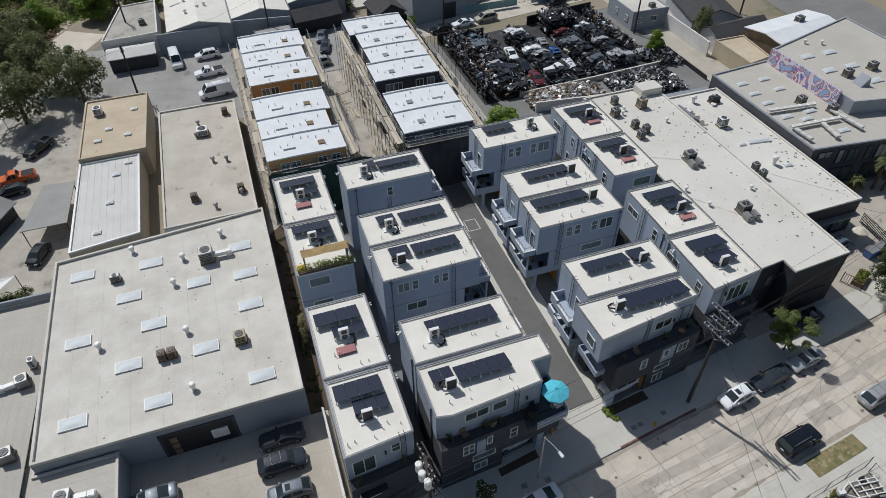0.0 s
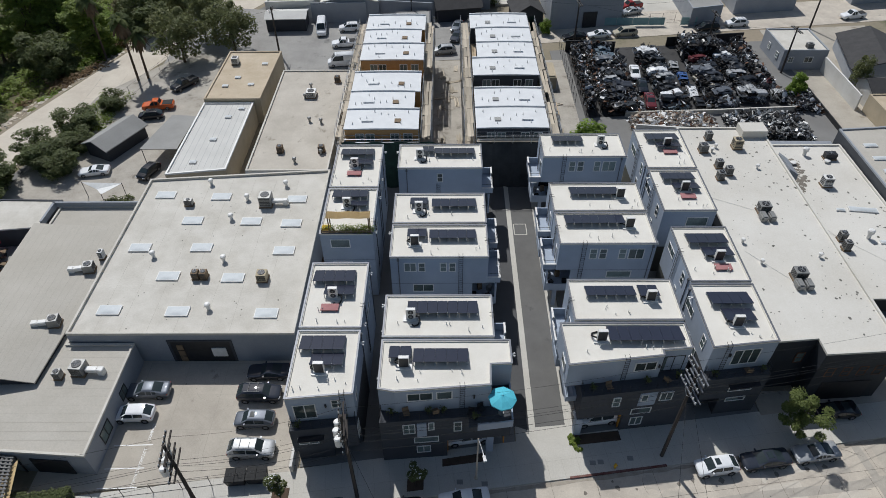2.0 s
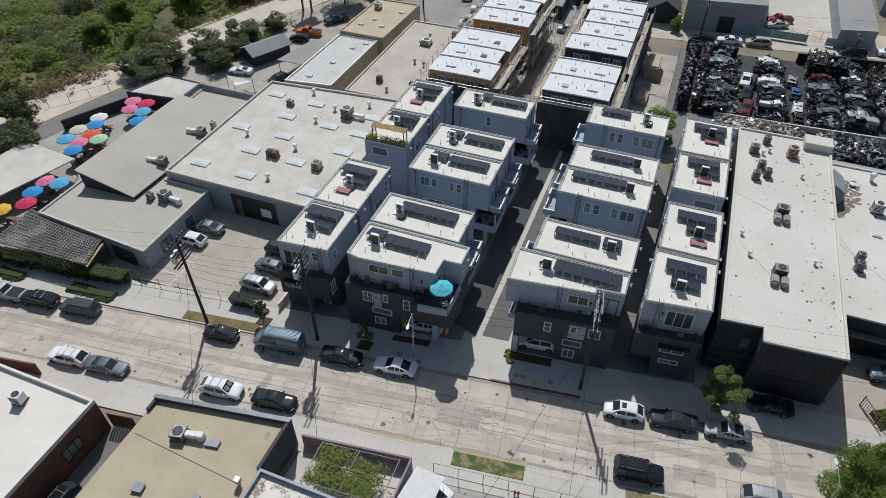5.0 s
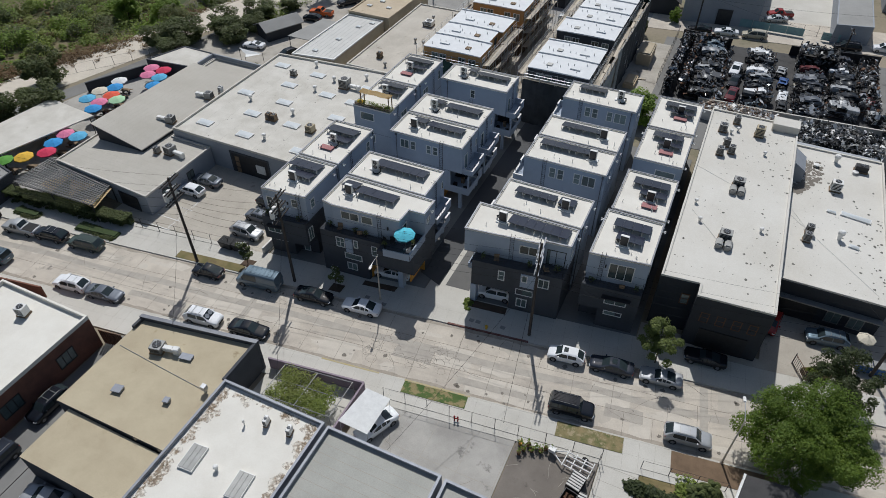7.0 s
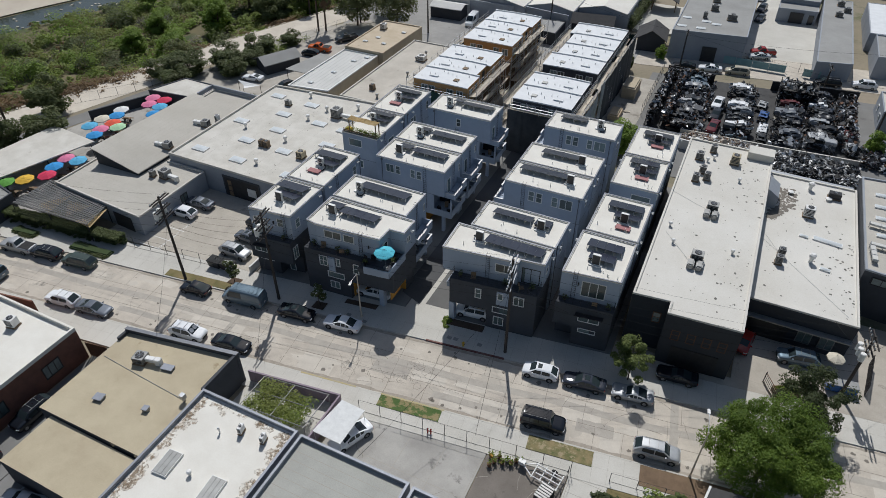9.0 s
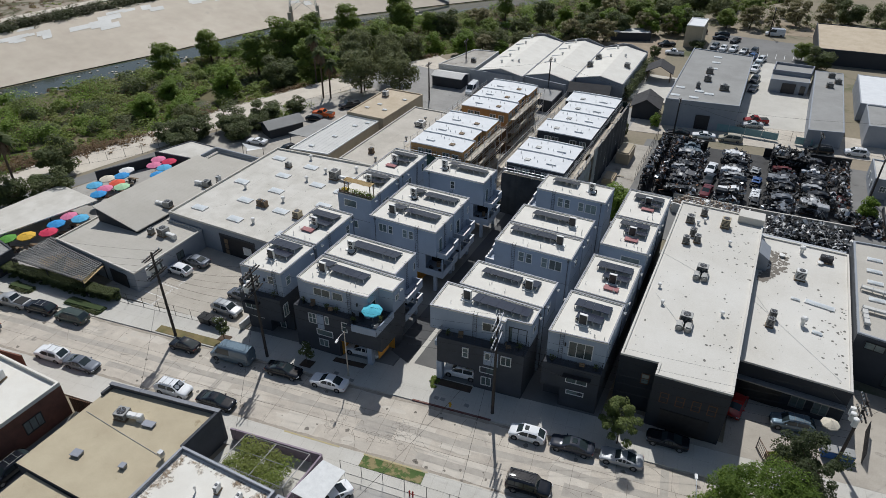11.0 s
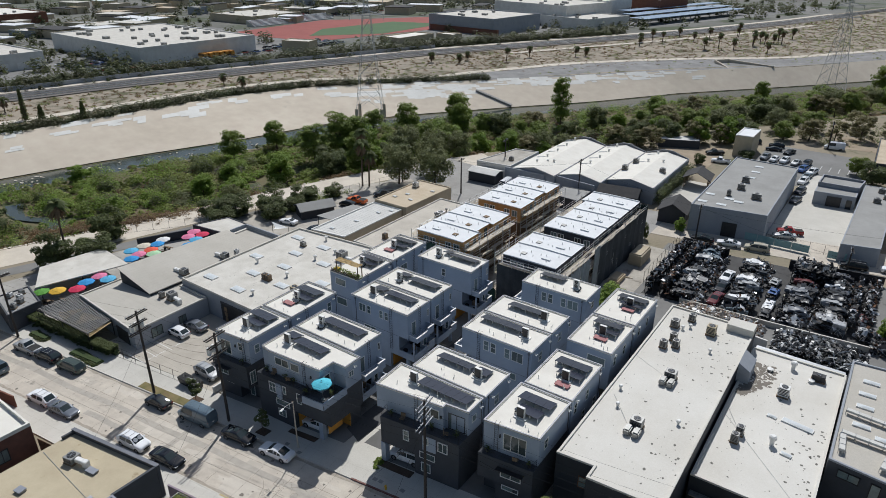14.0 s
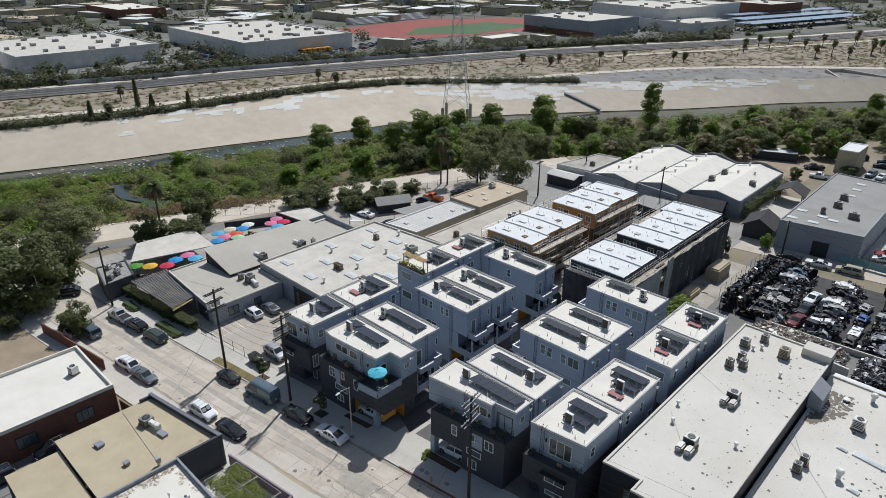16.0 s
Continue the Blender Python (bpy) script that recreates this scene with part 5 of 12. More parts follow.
def car(kind, paint, x, y, ang, label, z=0.16, scale=1.0, roof_paint=None, sunroof=False, sunshade=False):
    L, W, belt, roof, hood, fs, f1, f2, fr, tail = KINDS[kind]
    X = lambda f: (f - 0.5) * L
    t = thing("car" if kind not in ("van", "pickup") else kind, label, "car" if kind not in ("van", "pickup") else kind, "parked vehicles", at=pose(x, y, z, 0, 0, ang) @ Matrix.Scale(scale, 4))
    part("body", smooth(shared(("body", kind, paint), lambda b: car_body(b, kind))), M["paint_" + paint], t)
    if kind not in CABINS:
        CABINS[kind] = cabin(kind)
    rp = roof_paint or paint
    for key, me in CABINS[kind].items():
        if me is None:
            continue
        if key == "shell":
            if (kind, rp) not in CABINS:
                CABINS[kind, rp] = me.copy()
                CABINS[kind, rp].materials.append(M["paint_" + rp])
            part("roof", CABINS[kind, rp], None, t)
        else:
            part(key.replace("_2", ""), me, M["car_glass"], t, "dark tinted glass")
    hw = W / 2 * 0.925
    if kind == "pickup":
        def bed(b):
            box(b, X(0.64), -W * 0.40, tail - 0.02, X(0.965), W * 0.40, tail + 0.05)
        part("load_bed", shared(("bed", kind), bed), M["rubber"], t, "dark open load bed")
    if kind in ("jeep", "wagon", "suv"):
        def bars(b):
            for s in (1, -1):
                tube(b, (X(f1 + 0.06), s * hw * 0.66, roof + 0.02), (X(f2 - 0.05), s * hw * 0.66, roof + 0.02), 0.022, sides=5)
                for f in (f1 + 0.07, (f1 + f2) / 2, f2 - 0.06):
                    tube(b, (X(f), s * hw * 0.66, roof - 0.05), (X(f), s * hw * 0.66, roof + 0.02), 0.018, sides=4)
            if kind == "suv":
                for f in (f1 + 0.13, f2 - 0.14):
                    tube(b, (X(f), -hw * 0.66, roof + 0.03), (X(f), hw * 0.66, roof + 0.03), 0.022, sides=5)
        part("roof_rack", shared(("rails", kind), bars), M["metal_grey"], t)
    if kind in ("van", "jeep"):
        def ribs(b):
            for k in range(-3, 4):
                tube(b, (X(f1 + 0.06), k * hw * 0.19, roof - 0.028), (X(f2 - 0.03), k * hw * 0.19, roof - 0.04), 0.03, sides=6)
        part("roof_ribs", shared(("ribs", kind, rp), ribs), M["paint_" + rp], t)
    if sunroof:
        def sr(b):
            frustum(b, (X(f1 + 0.05), X(f1 + 0.17), hw * 0.42, hw * 0.42), (X(f1 + 0.055), X(f1 + 0.165), hw * 0.40, hw * 0.40), roof - 0.03, roof + 0.012)
        part("sunroof", shared(("sunroof", kind), sr), M["car_glass"], t, "dark glass sunroof")
    if sunshade:
        def sh(b):
            for s in (1, -1):
                m = Matrix.Translation((X(fs + (f1 - fs) * 0.5), s * hw * 0.36, belt + (roof - belt) * 0.56)) @ pose(0, 0, 0, 0, -math.degrees(math.atan2(roof - belt, (f1 - fs) * L)), 0)
                tube(b, m @ Vector((0, 0, 0.0)), m @ Vector((0, 0, 0.03)), 0.28, sides=14)
        part("sun_shade", shared(("sun_shade", kind), sh), M["galv"], t, "silver sun shade behind the windscreen")

    def tyre(b):
        tube(b, (0, -0.11, 0), (0, 0.11, 0), 0.33, sides=16)

    def rim_(b):
        tube(b, (0, -0.118, 0), (0, 0.118, 0), 0.2, sides=12)
        for k in range(5):
            a = k * math.tau / 5
            tube(b, (0.05 * math.cos(a), 0, 0.05 * math.sin(a)), (0.25 * math.cos(a), 0, 0.25 * math.sin(a)), 0.12, sides=4)

    def arch(b):
        tube(b, (0, -0.1, 0), (0, 0.1, 0), 0.395, sides=18)

    near = y < 60
    for fx in (0.175, 0.795):
        for s in (1, -1):
            if near:
                placed("wheel_arch", shared(("wheel_arch",), arch), M["rubber"], t, pose(X(fx), s * (W / 2 - 0.094), 0.35))
            w = placed("wheel", shared(("tyre",), tyre), M["tyre"], t, pose(X(fx), s * (W / 2 - 0.095), 0.33))
            placed("rim", shared(("rim",), rim_), M["rim"], w, Matrix())

    def lamp(b):
        box(b, -0.09, -0.17, -0.06, 0.07, 0.17, 0.06)

    for s in (1, -1):
        placed("headlight", shared(("lamp", 1), lamp), M["lamp_clear"], t, pose(X(0.026), s * W * 0.36, hood * 0.73, 0, -22, -s * 22))
        placed("tail_light", shared(("lamp", 2), lamp), M["lamp_red"], t, pose(X(0.975), s * W * 0.37, tail * 0.82, 0, 10, s * 16))

    def grille(b):
        box(b, X(0) - 0.02, -W * 0.24, 0.42, X(0) + 0.1, W * 0.24, hood * 0.60)

    if near:
        part("grille", shared(("grille", kind), grille), M["rubber"], t, "black front grille")

    def plate(b):
        box(b, X(1) - 0.06, -0.17, tail * 0.62, X(1) + 0.025, 0.17, tail * 0.62 + 0.14)

    if near:
        part("plate", shared(("plate", kind), plate), M["white_frame"], t, "blank pale plate")

    def mir(b):
        box(b, -0.07, -0.1, -0.05, 0.06, 0.1, 0.07)
    for s in (1, -1) if near else ():
        placed("mirror", shared(("mirror", paint), mir), M["paint_" + paint], t, pose(X(fs) + 0.42, s * (W / 2 + 0.05), belt + 0.04))
    return t


R8 = 7.7
for kind, paint, x, y, ang, lab, z in (
    ("beetle", "black", -4.0, 20.6, R8, "small black rounded hatchback parked at the kerb", 0.02),
    ("van", "bluegrey", 3.1, 21.9, R8, "blue-grey panel van parked at the kerb", 0.02),
    ("sedan", "black", 10.7, 22.7, R8 + 180, "black saloon car parked at the kerb", 0.02),
    ("sedan", "white", 17.0, 23.6, R8, "white saloon car parked at the kerb", 0.02),
    ("hatch", "white", 41.7, 27.0, R8 + 0, "white hatchback parked at the kerb", 0.02),
    ("sedan", "dark", 46.7, 27.7, R8, "dark grey saloon car parked at the kerb", 0.02),
    ("sports", "silver", 52.0, 28.5, R8, "silver convertible with a black top at the kerb", 0.02),
    ("sports", "black", 56.0, 33.2, 6, "black sports car in the shade of the workshop", 0.17),
    ("suv", "bluegrey", 68.3, 42.0, 9, "blue-grey saloon car on the forecourt", 0.17),
    ("hatch", "red", 62.3, 42.0, 80, "red car at the workshop corner", 0.17),
    ("pickup", "silver", -33.0, 16.4, R8 + 180 - 180, "silver pickup truck with an empty bed", 0.02),
    ("suv", "black", -28.0, 17.1, R8, "black off-road car parked at the kerb", 0.02),
    ("wagon", "green", -22.4, 17.8, R8, "dark green estate car parked at the kerb", 0.02),
    ("jeep", "bluegrey", -31.4, 10.9, R8, "grey-green off-road car in the street", 0.02),
    ("suv", "white", -18.0, 11.5, R8, "white off-road car parked on the far kerb", 0.02),
    ("sedan", "grey", -13.0, 12.0, R8 + 180, "grey saloon car parked on the shop side", 0.02),
    ("suv", "white", 0.7, 14.1, R8 + 180, "white family car parked on the shop side", 0.02),
    ("sedan", "black", 6.8, 14.9, R8 + 180, "glossy black saloon car on the shop side", 0.02),
    ("jeep", "black", 44.2, 20.6, R8 + 180, "black boxy off-road car by a lawn strip", 0.02),
    ("suv", "silver", 55.9, 22.2, R8 + 180, "silver off-road car by a bare verge", 0.02),
    ("sedan", "grey", -17.0, 35.8, 3, "dark silver saloon car in the car park", 0.17),
    ("hatch", "white", -17.4, 32.9, 2, "white hatchback in the car park", 0.17),
    ("sports", "dark", -4.4, 38.3, 2, "dark blue coupe in the shade of the warehouse wall", 0.17),
    ("suv", "dark", -4.8, 35.4, 180, "black car with roof rails in the car park", 0.17),
    ("hatch", "grey", -4.6, 32.2, 0, "blue-grey crossover car in the car park", 0.17),
    ("suv", "silver", -4.2, 28.8, 180, "pale silver off-road car in the car park", 0.17),
    ("sedan", "white", 17.6, 30.4, 8, "white saloon car inside an open garage", 0.14),
    ("suv", "white", 30.9, 32.6, 8, "white car inside an open garage", 0.14),
    ("sports", "white", -39.0, 76.2, 10, "white open sports car in the west yard", 0.08),
    ("hatch", "black", -30.5, 76.0, 70, "black car at the carport", 0.08),
    ("pickup", "black", -33.0, 103.2, 55, "black pickup truck in the west yard", 0.08),
    ("pickup", "orange", -35.4, 95.6, 8, "orange pickup truck in the west yard", 0.08),
    ("hatch", "black", -35.6, 92.3, 10, "black hatchback beside an orange truck", 0.08),
    ("van", "white", -10.9, 126.5, 96, "white van parked in the back yard", 0.06),
    ("pickup", "white", -5.2, 119.7, 8, "white work truck in the back yard", 0.06),
    ("suv", "white", -5.0, 127.0, 8, "white car in the back yard", 0.06),
    ("van", "white", -4.7, 111.6, 8, "white box van behind the long building", 0.06),
    ("suv", "silver", 14.9, 116.3, 8, "silver car behind the building site", 0.08),
    ("sedan", "dark", 17.4, 122.6, 75, "dark car behind the building site", 0.08),
    ("sedan", "grey", 17.6, 127.5, 75, "grey car behind the building site", 0.08),
    ("sedan", "black", 41.6, 122.2, 8, "black saloon car on the back street", 0.07),
    ("sedan", "white", 46.9, 123.1, 8, "white saloon car on the back street", 0.07),
    ("wagon", "cream", 52.4, 124.0, 8, "cream minivan on the back street", 0.07),
    ("wagon", "black", 70.0, 126.2, 8, "black car on the back street", 0.07),
    ("suv", "white", 76.8, 128.2, 8, "white car on the back street", 0.07),
    ("pickup", "white", 103.0, 131.8, 12, "white pickup truck on the back street", 0.07),
    ("suv", "black", -48.5, 13.0, 60, "black car at the street end", 0.02),
    ("sedan", "black", -51.0, 9.8, 50, "black car in tree shade", 0.02),
    ("sedan", "white", -34.5, 8.2, 15, "white car under a street tree", 0.02),
    ("suv", "black", -5.8, -2.5, 90, "black car in the alley by the brick wall", 0.1),
    ("jeep", "dark", -5.0, -9.6, 90, "dark car in the alley by the brick wall", 0.1),
    ("sedan", "silver", 2.4, -9.9, 12, "grey car in the yard behind the tan shop", 0.1),
    ("sedan", "white", 26.7, 10.0, 66, "old white saloon half under a white canopy", 0.11),
    ("sedan", "white", 50.7, 106.7, 84, "white car in the scrapyard lane", 0.09),
    ("sedan", "maroon", 51.2, 96.3, 84, "maroon car in the scrapyard lane", 0.09),
    ("sedan", "black", 51.0, 101.6, 84, "black car in the scrapyard lane", 0.09),
    ("pickup", "red", 56.4, 137.6, 20, "red pickup truck beside the grey hall", 0.06),
    ("sedan", "silver", 55.8, 134.6, 20, "silver car beside the grey hall", 0.06),
    ("suv", "dark", 53.6, 168.2, 80, "dark car at the grey hall wall", 0.06),
    ("sedan", "dark", 53.8, 160.5, 80, "dark car beside the grey hall", 0.06),
    ("van", "white", 55.3, 219.3, 8, "white van at the far car park", 0.06),
    ("suv", "grey", 39.7, 195.6, 80, "grey car in the far car park", 0.06),
    ("hatch", "white", 42.4, 194.8, 80, "white car in the far car park", 0.06),
    ("suv", "white", 45.2, 195.2, 80, "white car in the far car park", 0.06),
    ("sedan", "silver", 48.3, 194.9, 80, "silver car in the far car park", 0.06),
    ("suv", "dark", 51.0, 195.6, 80, "dark blue car in the far car park", 0.06),
    ("suv", "blue", 51.0, 189.0, 75, "blue car in the far car park", 0.06),
    ("suv", "white", 53.6, 187.6, 75, "white off-road car in the far car park", 0.06),
    ("suv", "white", 52.9, 177.6, 80, "white car at the rear of the grey hall", 0.06),
    ("sedan", "bluegrey", 53.0, 182.6, 80, "blue-grey car at the rear of the grey hall", 0.06),
    ("sedan", "black", 40.0, 206.6, 10, "black car in the far car park", 0.06),
    ("sedan", "black", 44.7, 205.6, 70, "black saloon car in the far car park", 0.06),
    ("suv", "black", 33, 212, 10, "black car by a far fence", 0.06),
    ("pickup", "black", 26.0, 191.4, 35, "dark pickup truck on bare earth", 0.06),
    ("pickup", "white", 29.8, 183.6, 10, "white car on bare earth", 0.06),
    ("suv", "black", 40, 211, 10, "black car by a far fence", 0.06),
):
    car(kind, paint, x, y, ang, lab, z, sunroof=(x, y) in ((41.7, 27.0), (10.7, 22.7), (-4.6, 32.2), (46.7, 27.7)), sunshade=(x, y) == (0.7, 14.1))

# ---- warehouse roof, low roofs and their machines ----
def skylight(x, y, z, w=1.9, d=1.05, ang=0.0):
    t = thing("skylight", "white domed skylight on a pale roof", "skylight", "skylights on the warehouse roof", at=pose(x, y, z, 0, 0, ang))

    def curb(b):
        box(b, -w / 2, -d / 2, 0, w / 2, d / 2, 0.18)

    def dome(b):
        n, k = 8, 5
        g = [[b.verts.new((w * 0.47 * (2 * i / n - 1), d * 0.46 * (2 * j / k - 1), 0.185 + 0.11 * (1 - (2 * i / n - 1) ** 2) * (1 - (2 * j / k - 1) ** 2))) for j in range(k + 1)] for i in range(n + 1)]
        for i in range(n):
            for j in range(k):
                b.faces.new((g[i][j], g[i + 1][j], g[i + 1][j + 1], g[i][j + 1]))
    placed("curb", shared(("curb", w, d), curb), M["white_metal"], t, Matrix())
    placed("dome", smooth(shared(("dome", w, d), dome)), M["skylight"], t, Matrix())


for x, y in ((-22.8, 43.8), (-15.0, 43.6), (-4.9, 43.3), (-17.8, 49.2), (-10.0, 48.9), (-22.9, 54.2), (-15.2, 54.2), (-4.8, 53.6), (-17.8, 59.4), (-10.1, 59.2), (-4.8, 58.8), (-23.0, 64.8), (-15.3, 64.4), (-4.9, 63.8)):
    skylight(x, y, 4.67, 2.6, 1.42)
for x, y in ((-20.6, 79.5), (-19.9, 86.0), (-22.0, 73.5), (-21.0, 98), (-17.3, 103), (-22.5, 95), (-18.2, 95.5), (-18.3, 88.6)):
    skylight(x, y, 4.6 if y > 91 else 4.0, 1.0, 0.7)
for x, y, w, d, h in ((2.4, 0.6, 0.95, 0.8, 0.4), (7.9, 1.6, 0.55, 0.55, 0.5), (5.9, 6.7, 1.3, 0.7, 0.35)):
    t = thing("roof_hatch", "small grey boxed hatch on a tan roof", "roof hatch", at=pose(x, y, 4.05, 0, 0, 10))
    b = nb()
    box(b, -w / 2, -d / 2, 0, w / 2, d / 2, h)
    part("curb", b, M["metal_grey"], t)
    b = nb()
    box(b, -w / 2 - 0.06, -d / 2 - 0.06, h, w / 2 + 0.06, d / 2 + 0.06, h + 0.09)
    bmesh.ops.bevel(b, geom=b.edges[:], offset=0.025, segments=2, affect="EDGES")
    part("lid", b, M["coping_pale"], t, "pale grey metal lid")


def mushroom(x, y, z, h=0.9, r=0.32, name="roof_vent", m="white_metal", lab="pale round roof vent"):
    def mk(b):
        tube(b, (0, 0, 0), (0, 0, h * 0.7), r * 0.6, sides=12)
        tube(b, (0, 0, h * 0.55), (0, 0, h * 0.62), r * 0.7, r, 12)
        tube(b, (0, 0, h * 0.62), (0, 0, h * 0.9), r, r, 12)
        tube(b, (0, 0, h * 0.9), (0, 0, h), r, r * 0.6, 12)
    ob = tagged(part(name, shared((name, h, r, m), mk), M[m]), lab, "roof vent", "roof vents")
    ob.matrix_basis = pose(x, y, z)


for x, y in ((-17.4, 67.2), (-6.9, 66.8), (-11.6, 63.8), (-11.8, 51.8), (-11.6, 44.0), (-12.8, 59.7), (-20.7, 52.6)):
    mushroom(x, y, 4.67, 1.0, 0.34)
for x, y in ((-8.4, 92.0), (-7.9, 95.5), (-3.8, 98), (-6.5, 84.6), (-4.6, 84.2), (-3.4, 75.6), (-7.0, 73.5)):
    mushroom(x, y, 3.97, 0.9, 0.3, m="metal_grey", lab="grey round roof vent")
for x, y in ((53.0, 71.2), (57.1, 66.3), (54.1, 57.5), (50.2, 51.5), (58.2, 49.0), (51.2, 48.0), (52.2, 70.2)):
    mushroom(x, y, 7.77, 0.7, 0.25)
for x, y, h in ((66.9, 72.8, 1.3), (67.6, 54.9, 1.4), (64.4, 70.6, 0.4), (69.4, 71.0, 0.4)):
    mushroom(x, y, 5.37, h, 0.42, lab="white turbine roof vent")


def ac_box(x, y, z, w=1.1, d=1.1, h=1.0, m="metal_grey", lab="grey boxed air conditioning unit on a roof", ang=0.0, duct=None, legs=True):
    """A packaged unit: casing on a frame, fan on top, louvred sides, perhaps a duct."""
    t = thing("air_conditioner", lab, "air conditioner", "packaged roof units", at=pose(x, y, z, 0, 0, ang))
    b = nb()
    box(b, -w / 2, -d / 2, 0.2, w / 2, d / 2, 0.2 + h)
    bmesh.ops.bevel(b, geom=b.edges[:], offset=0.04, segments=1, affect="EDGES")
    part("casing", b, M[m], t)
    b = nb()
    tube(b, (0, 0, 0.2 + h), (0, 0, 0.26 + h), min(w, d) * 0.36, sides=16)
    f = part("fan", b, M["metal_dark"], t, "dark round fan")
    b = nb()
    for k in range(3):
        a = k * math.pi / 3
        c, s_ = math.cos(a) * min(w, d) * 0.36, math.sin(a) * min(w, d) * 0.36
        tube(b, (-c, -s_, 0.275 + h), (c, s_, 0.275 + h), 0.02, sides=4)
    part("fan_guard", b, M["galv"], f)
    b = nb()
    for k in range(5):
        zz = 0.3 + h * (0.1 + 0.16 * k)
        box(b, -w * 0.42, -d / 2 - 0.015, zz, w * 0.42, -d / 2 + 0.005, zz + h * 0.09)
        box(b, -w / 2 - 0.015, -d * 0.42, zz, -w / 2 + 0.005, d * 0.42, zz + h * 0.09)
    part("louvre", b, M["metal_dark"], t, "dark louvres")
    b = nb()
    box(b, -w * 0.55, -d * 0.55, 0, w * 0.55, d * 0.55, 0.2)
    part("base_frame", b, M["wood"], t)
    if duct:
        b = nb()
        L = duct
        box(b, w / 2, -0.3, 0.35, w / 2 + L * 0.6, 0.3, 0.85)
        box(b, w / 2 + L * 0.6, -0.32, 0, w / 2 + L * 0.6 + 0.7, 0.32, 0.9)
        bmesh.ops.bevel(b, geom=b.edges[:], offset=0.06, segments=2, affect="EDGES")
        part("duct", b, M["white_metal"], t, "pale sheet metal duct")
    return t


ac_box(-14.4, 49.0, 4.67, 0.8, 0.9, 0.9, "wood", "rusty brown twin air unit on a roof")
ac_box(-13.4, 49.0, 4.67, 0.8, 0.9, 0.9, "wood", "rusty brown twin air unit on a roof")
ac_box(-6.4, 48.7, 4.67, 1.2, 1.2, 1.0, "roof_tan", "tan boxed air unit on a roof")
ac_box(-19.2, 62.7, 4.67, 1.1, 0.7, 0.8)
ac_box(-8.8, 62.8, 4.67, 1.6, 1.6, 1.5, "metal_grey", "large grey air unit with a white duct", 0, 2.4)
ac_box(-23.4, 36.3, 3.37, 1.4, 1.4, 1.2, "metal_grey", "grey air unit with a bent duct", -5, 2.2)
ac_box(-25.4, 35.6, 3.37, 0.8, 0.8, 0.9)
ac_box(-7.4, 92.6, 3.97, 1.6, 1.6, 0.9, "white_metal", "pale round-topped air unit")
for x, y, m in ((-3.6, 97.5, "wood"), (-9.6, 76.2, "wood"), (-3.4, 76.2, "wood")):
    ac_box(x, y, 3.97, 0.9, 0.9, 0.9, m, "rusty brown air unit on a stained roof")
ac_box(-22.6, 103.2, 4.57, 1.2, 1.2, 1.1, "white_metal", "pale boxed air unit on a tan roof")
for x, y, w, lab in ((52.6, 73.4, 0.9, "small"), (51.4, 64.0, 0.9, "small"), (52.8, 65.0, 0.9, "small"), (52.0, 66.6, 0.9, "small"), (51.0, 70.4, 1.1, "grey"), (55.9, 71.2, 1.2, "tan")):
    ac_box(x, y, 7.77, w, w, 1.0 if w < 1.2 else 1.3, "metal_grey" if lab != "tan" else "roof_tan", f"{lab} boxed air unit on the workshop roof")
for x, y in ((54.6, 56.4), (54.4, 44.9)):
    ac_box(x, y + 0.8, 7.77, 1.4, 1.2, 1.1, "metal_grey", "grey air unit with two white ducts")
    for dx in (-0.5, 0.5):
        b = nb()
        box(b, x + dx - 0.4, y - 1.3, 7.77, x + dx + 0.4, y + 0.1, 8.6)
        bmesh.ops.bevel(b, geom=b.edges[:], offset=0.15, segments=2, affect="EDGES")
        tagged(part("roof_duct", b, M["metal_grey"]), "bent grey metal duct beside an air unit", "duct", "roof ducts")
for x, y in ((64.1, 54.6), (63.9, 52.9)):
    ac_box(x, y, 5.37, 0.85, 0.85, 1.1, "metal_grey", "small round-topped air unit on the wing roof")
ac_box(66.9, 65.6, 5.37, 1.3, 1.1, 1.3, "white_metal", "white louvred unit on the wing roof")
ac_box(70.1, 71.9, 5.37, 1.6, 1.0, 0.8, "metal_dark", "dark squat exhaust unit on the wing roof")
for x, y, w, d in ((69.5, 60.3, 3.6, 0.9), (66.6, 60.3, 1.1, 0.5), (69.3, 54.0, 1.2, 0.6)):
    skylight(x, y, 5.37, w, d, -8)
b = nb()
prism(b, [(61.05, 65.4), (62.6, 65.6), (62.6, 69.4), (61.05, 69.3)], 5.36, lambda x, y: 8.3 if x < 62 else 7.2)
tagged(part("roof_hatch", b, M["wall_ware"]), "grey stair housing between two roofs", "roof hatch")
b = nb()
box(b, 57.4, 73.6, 7.8, 61.0, 76.0, 8.9)
bmesh.ops.bevel(b, geom=b.edges[:], offset=0.03, segments=1, affect="EDGES")
tagged(part("roof_housing", b, M["roof_e"]), "pale block housing at the roof edge", "roof housing")
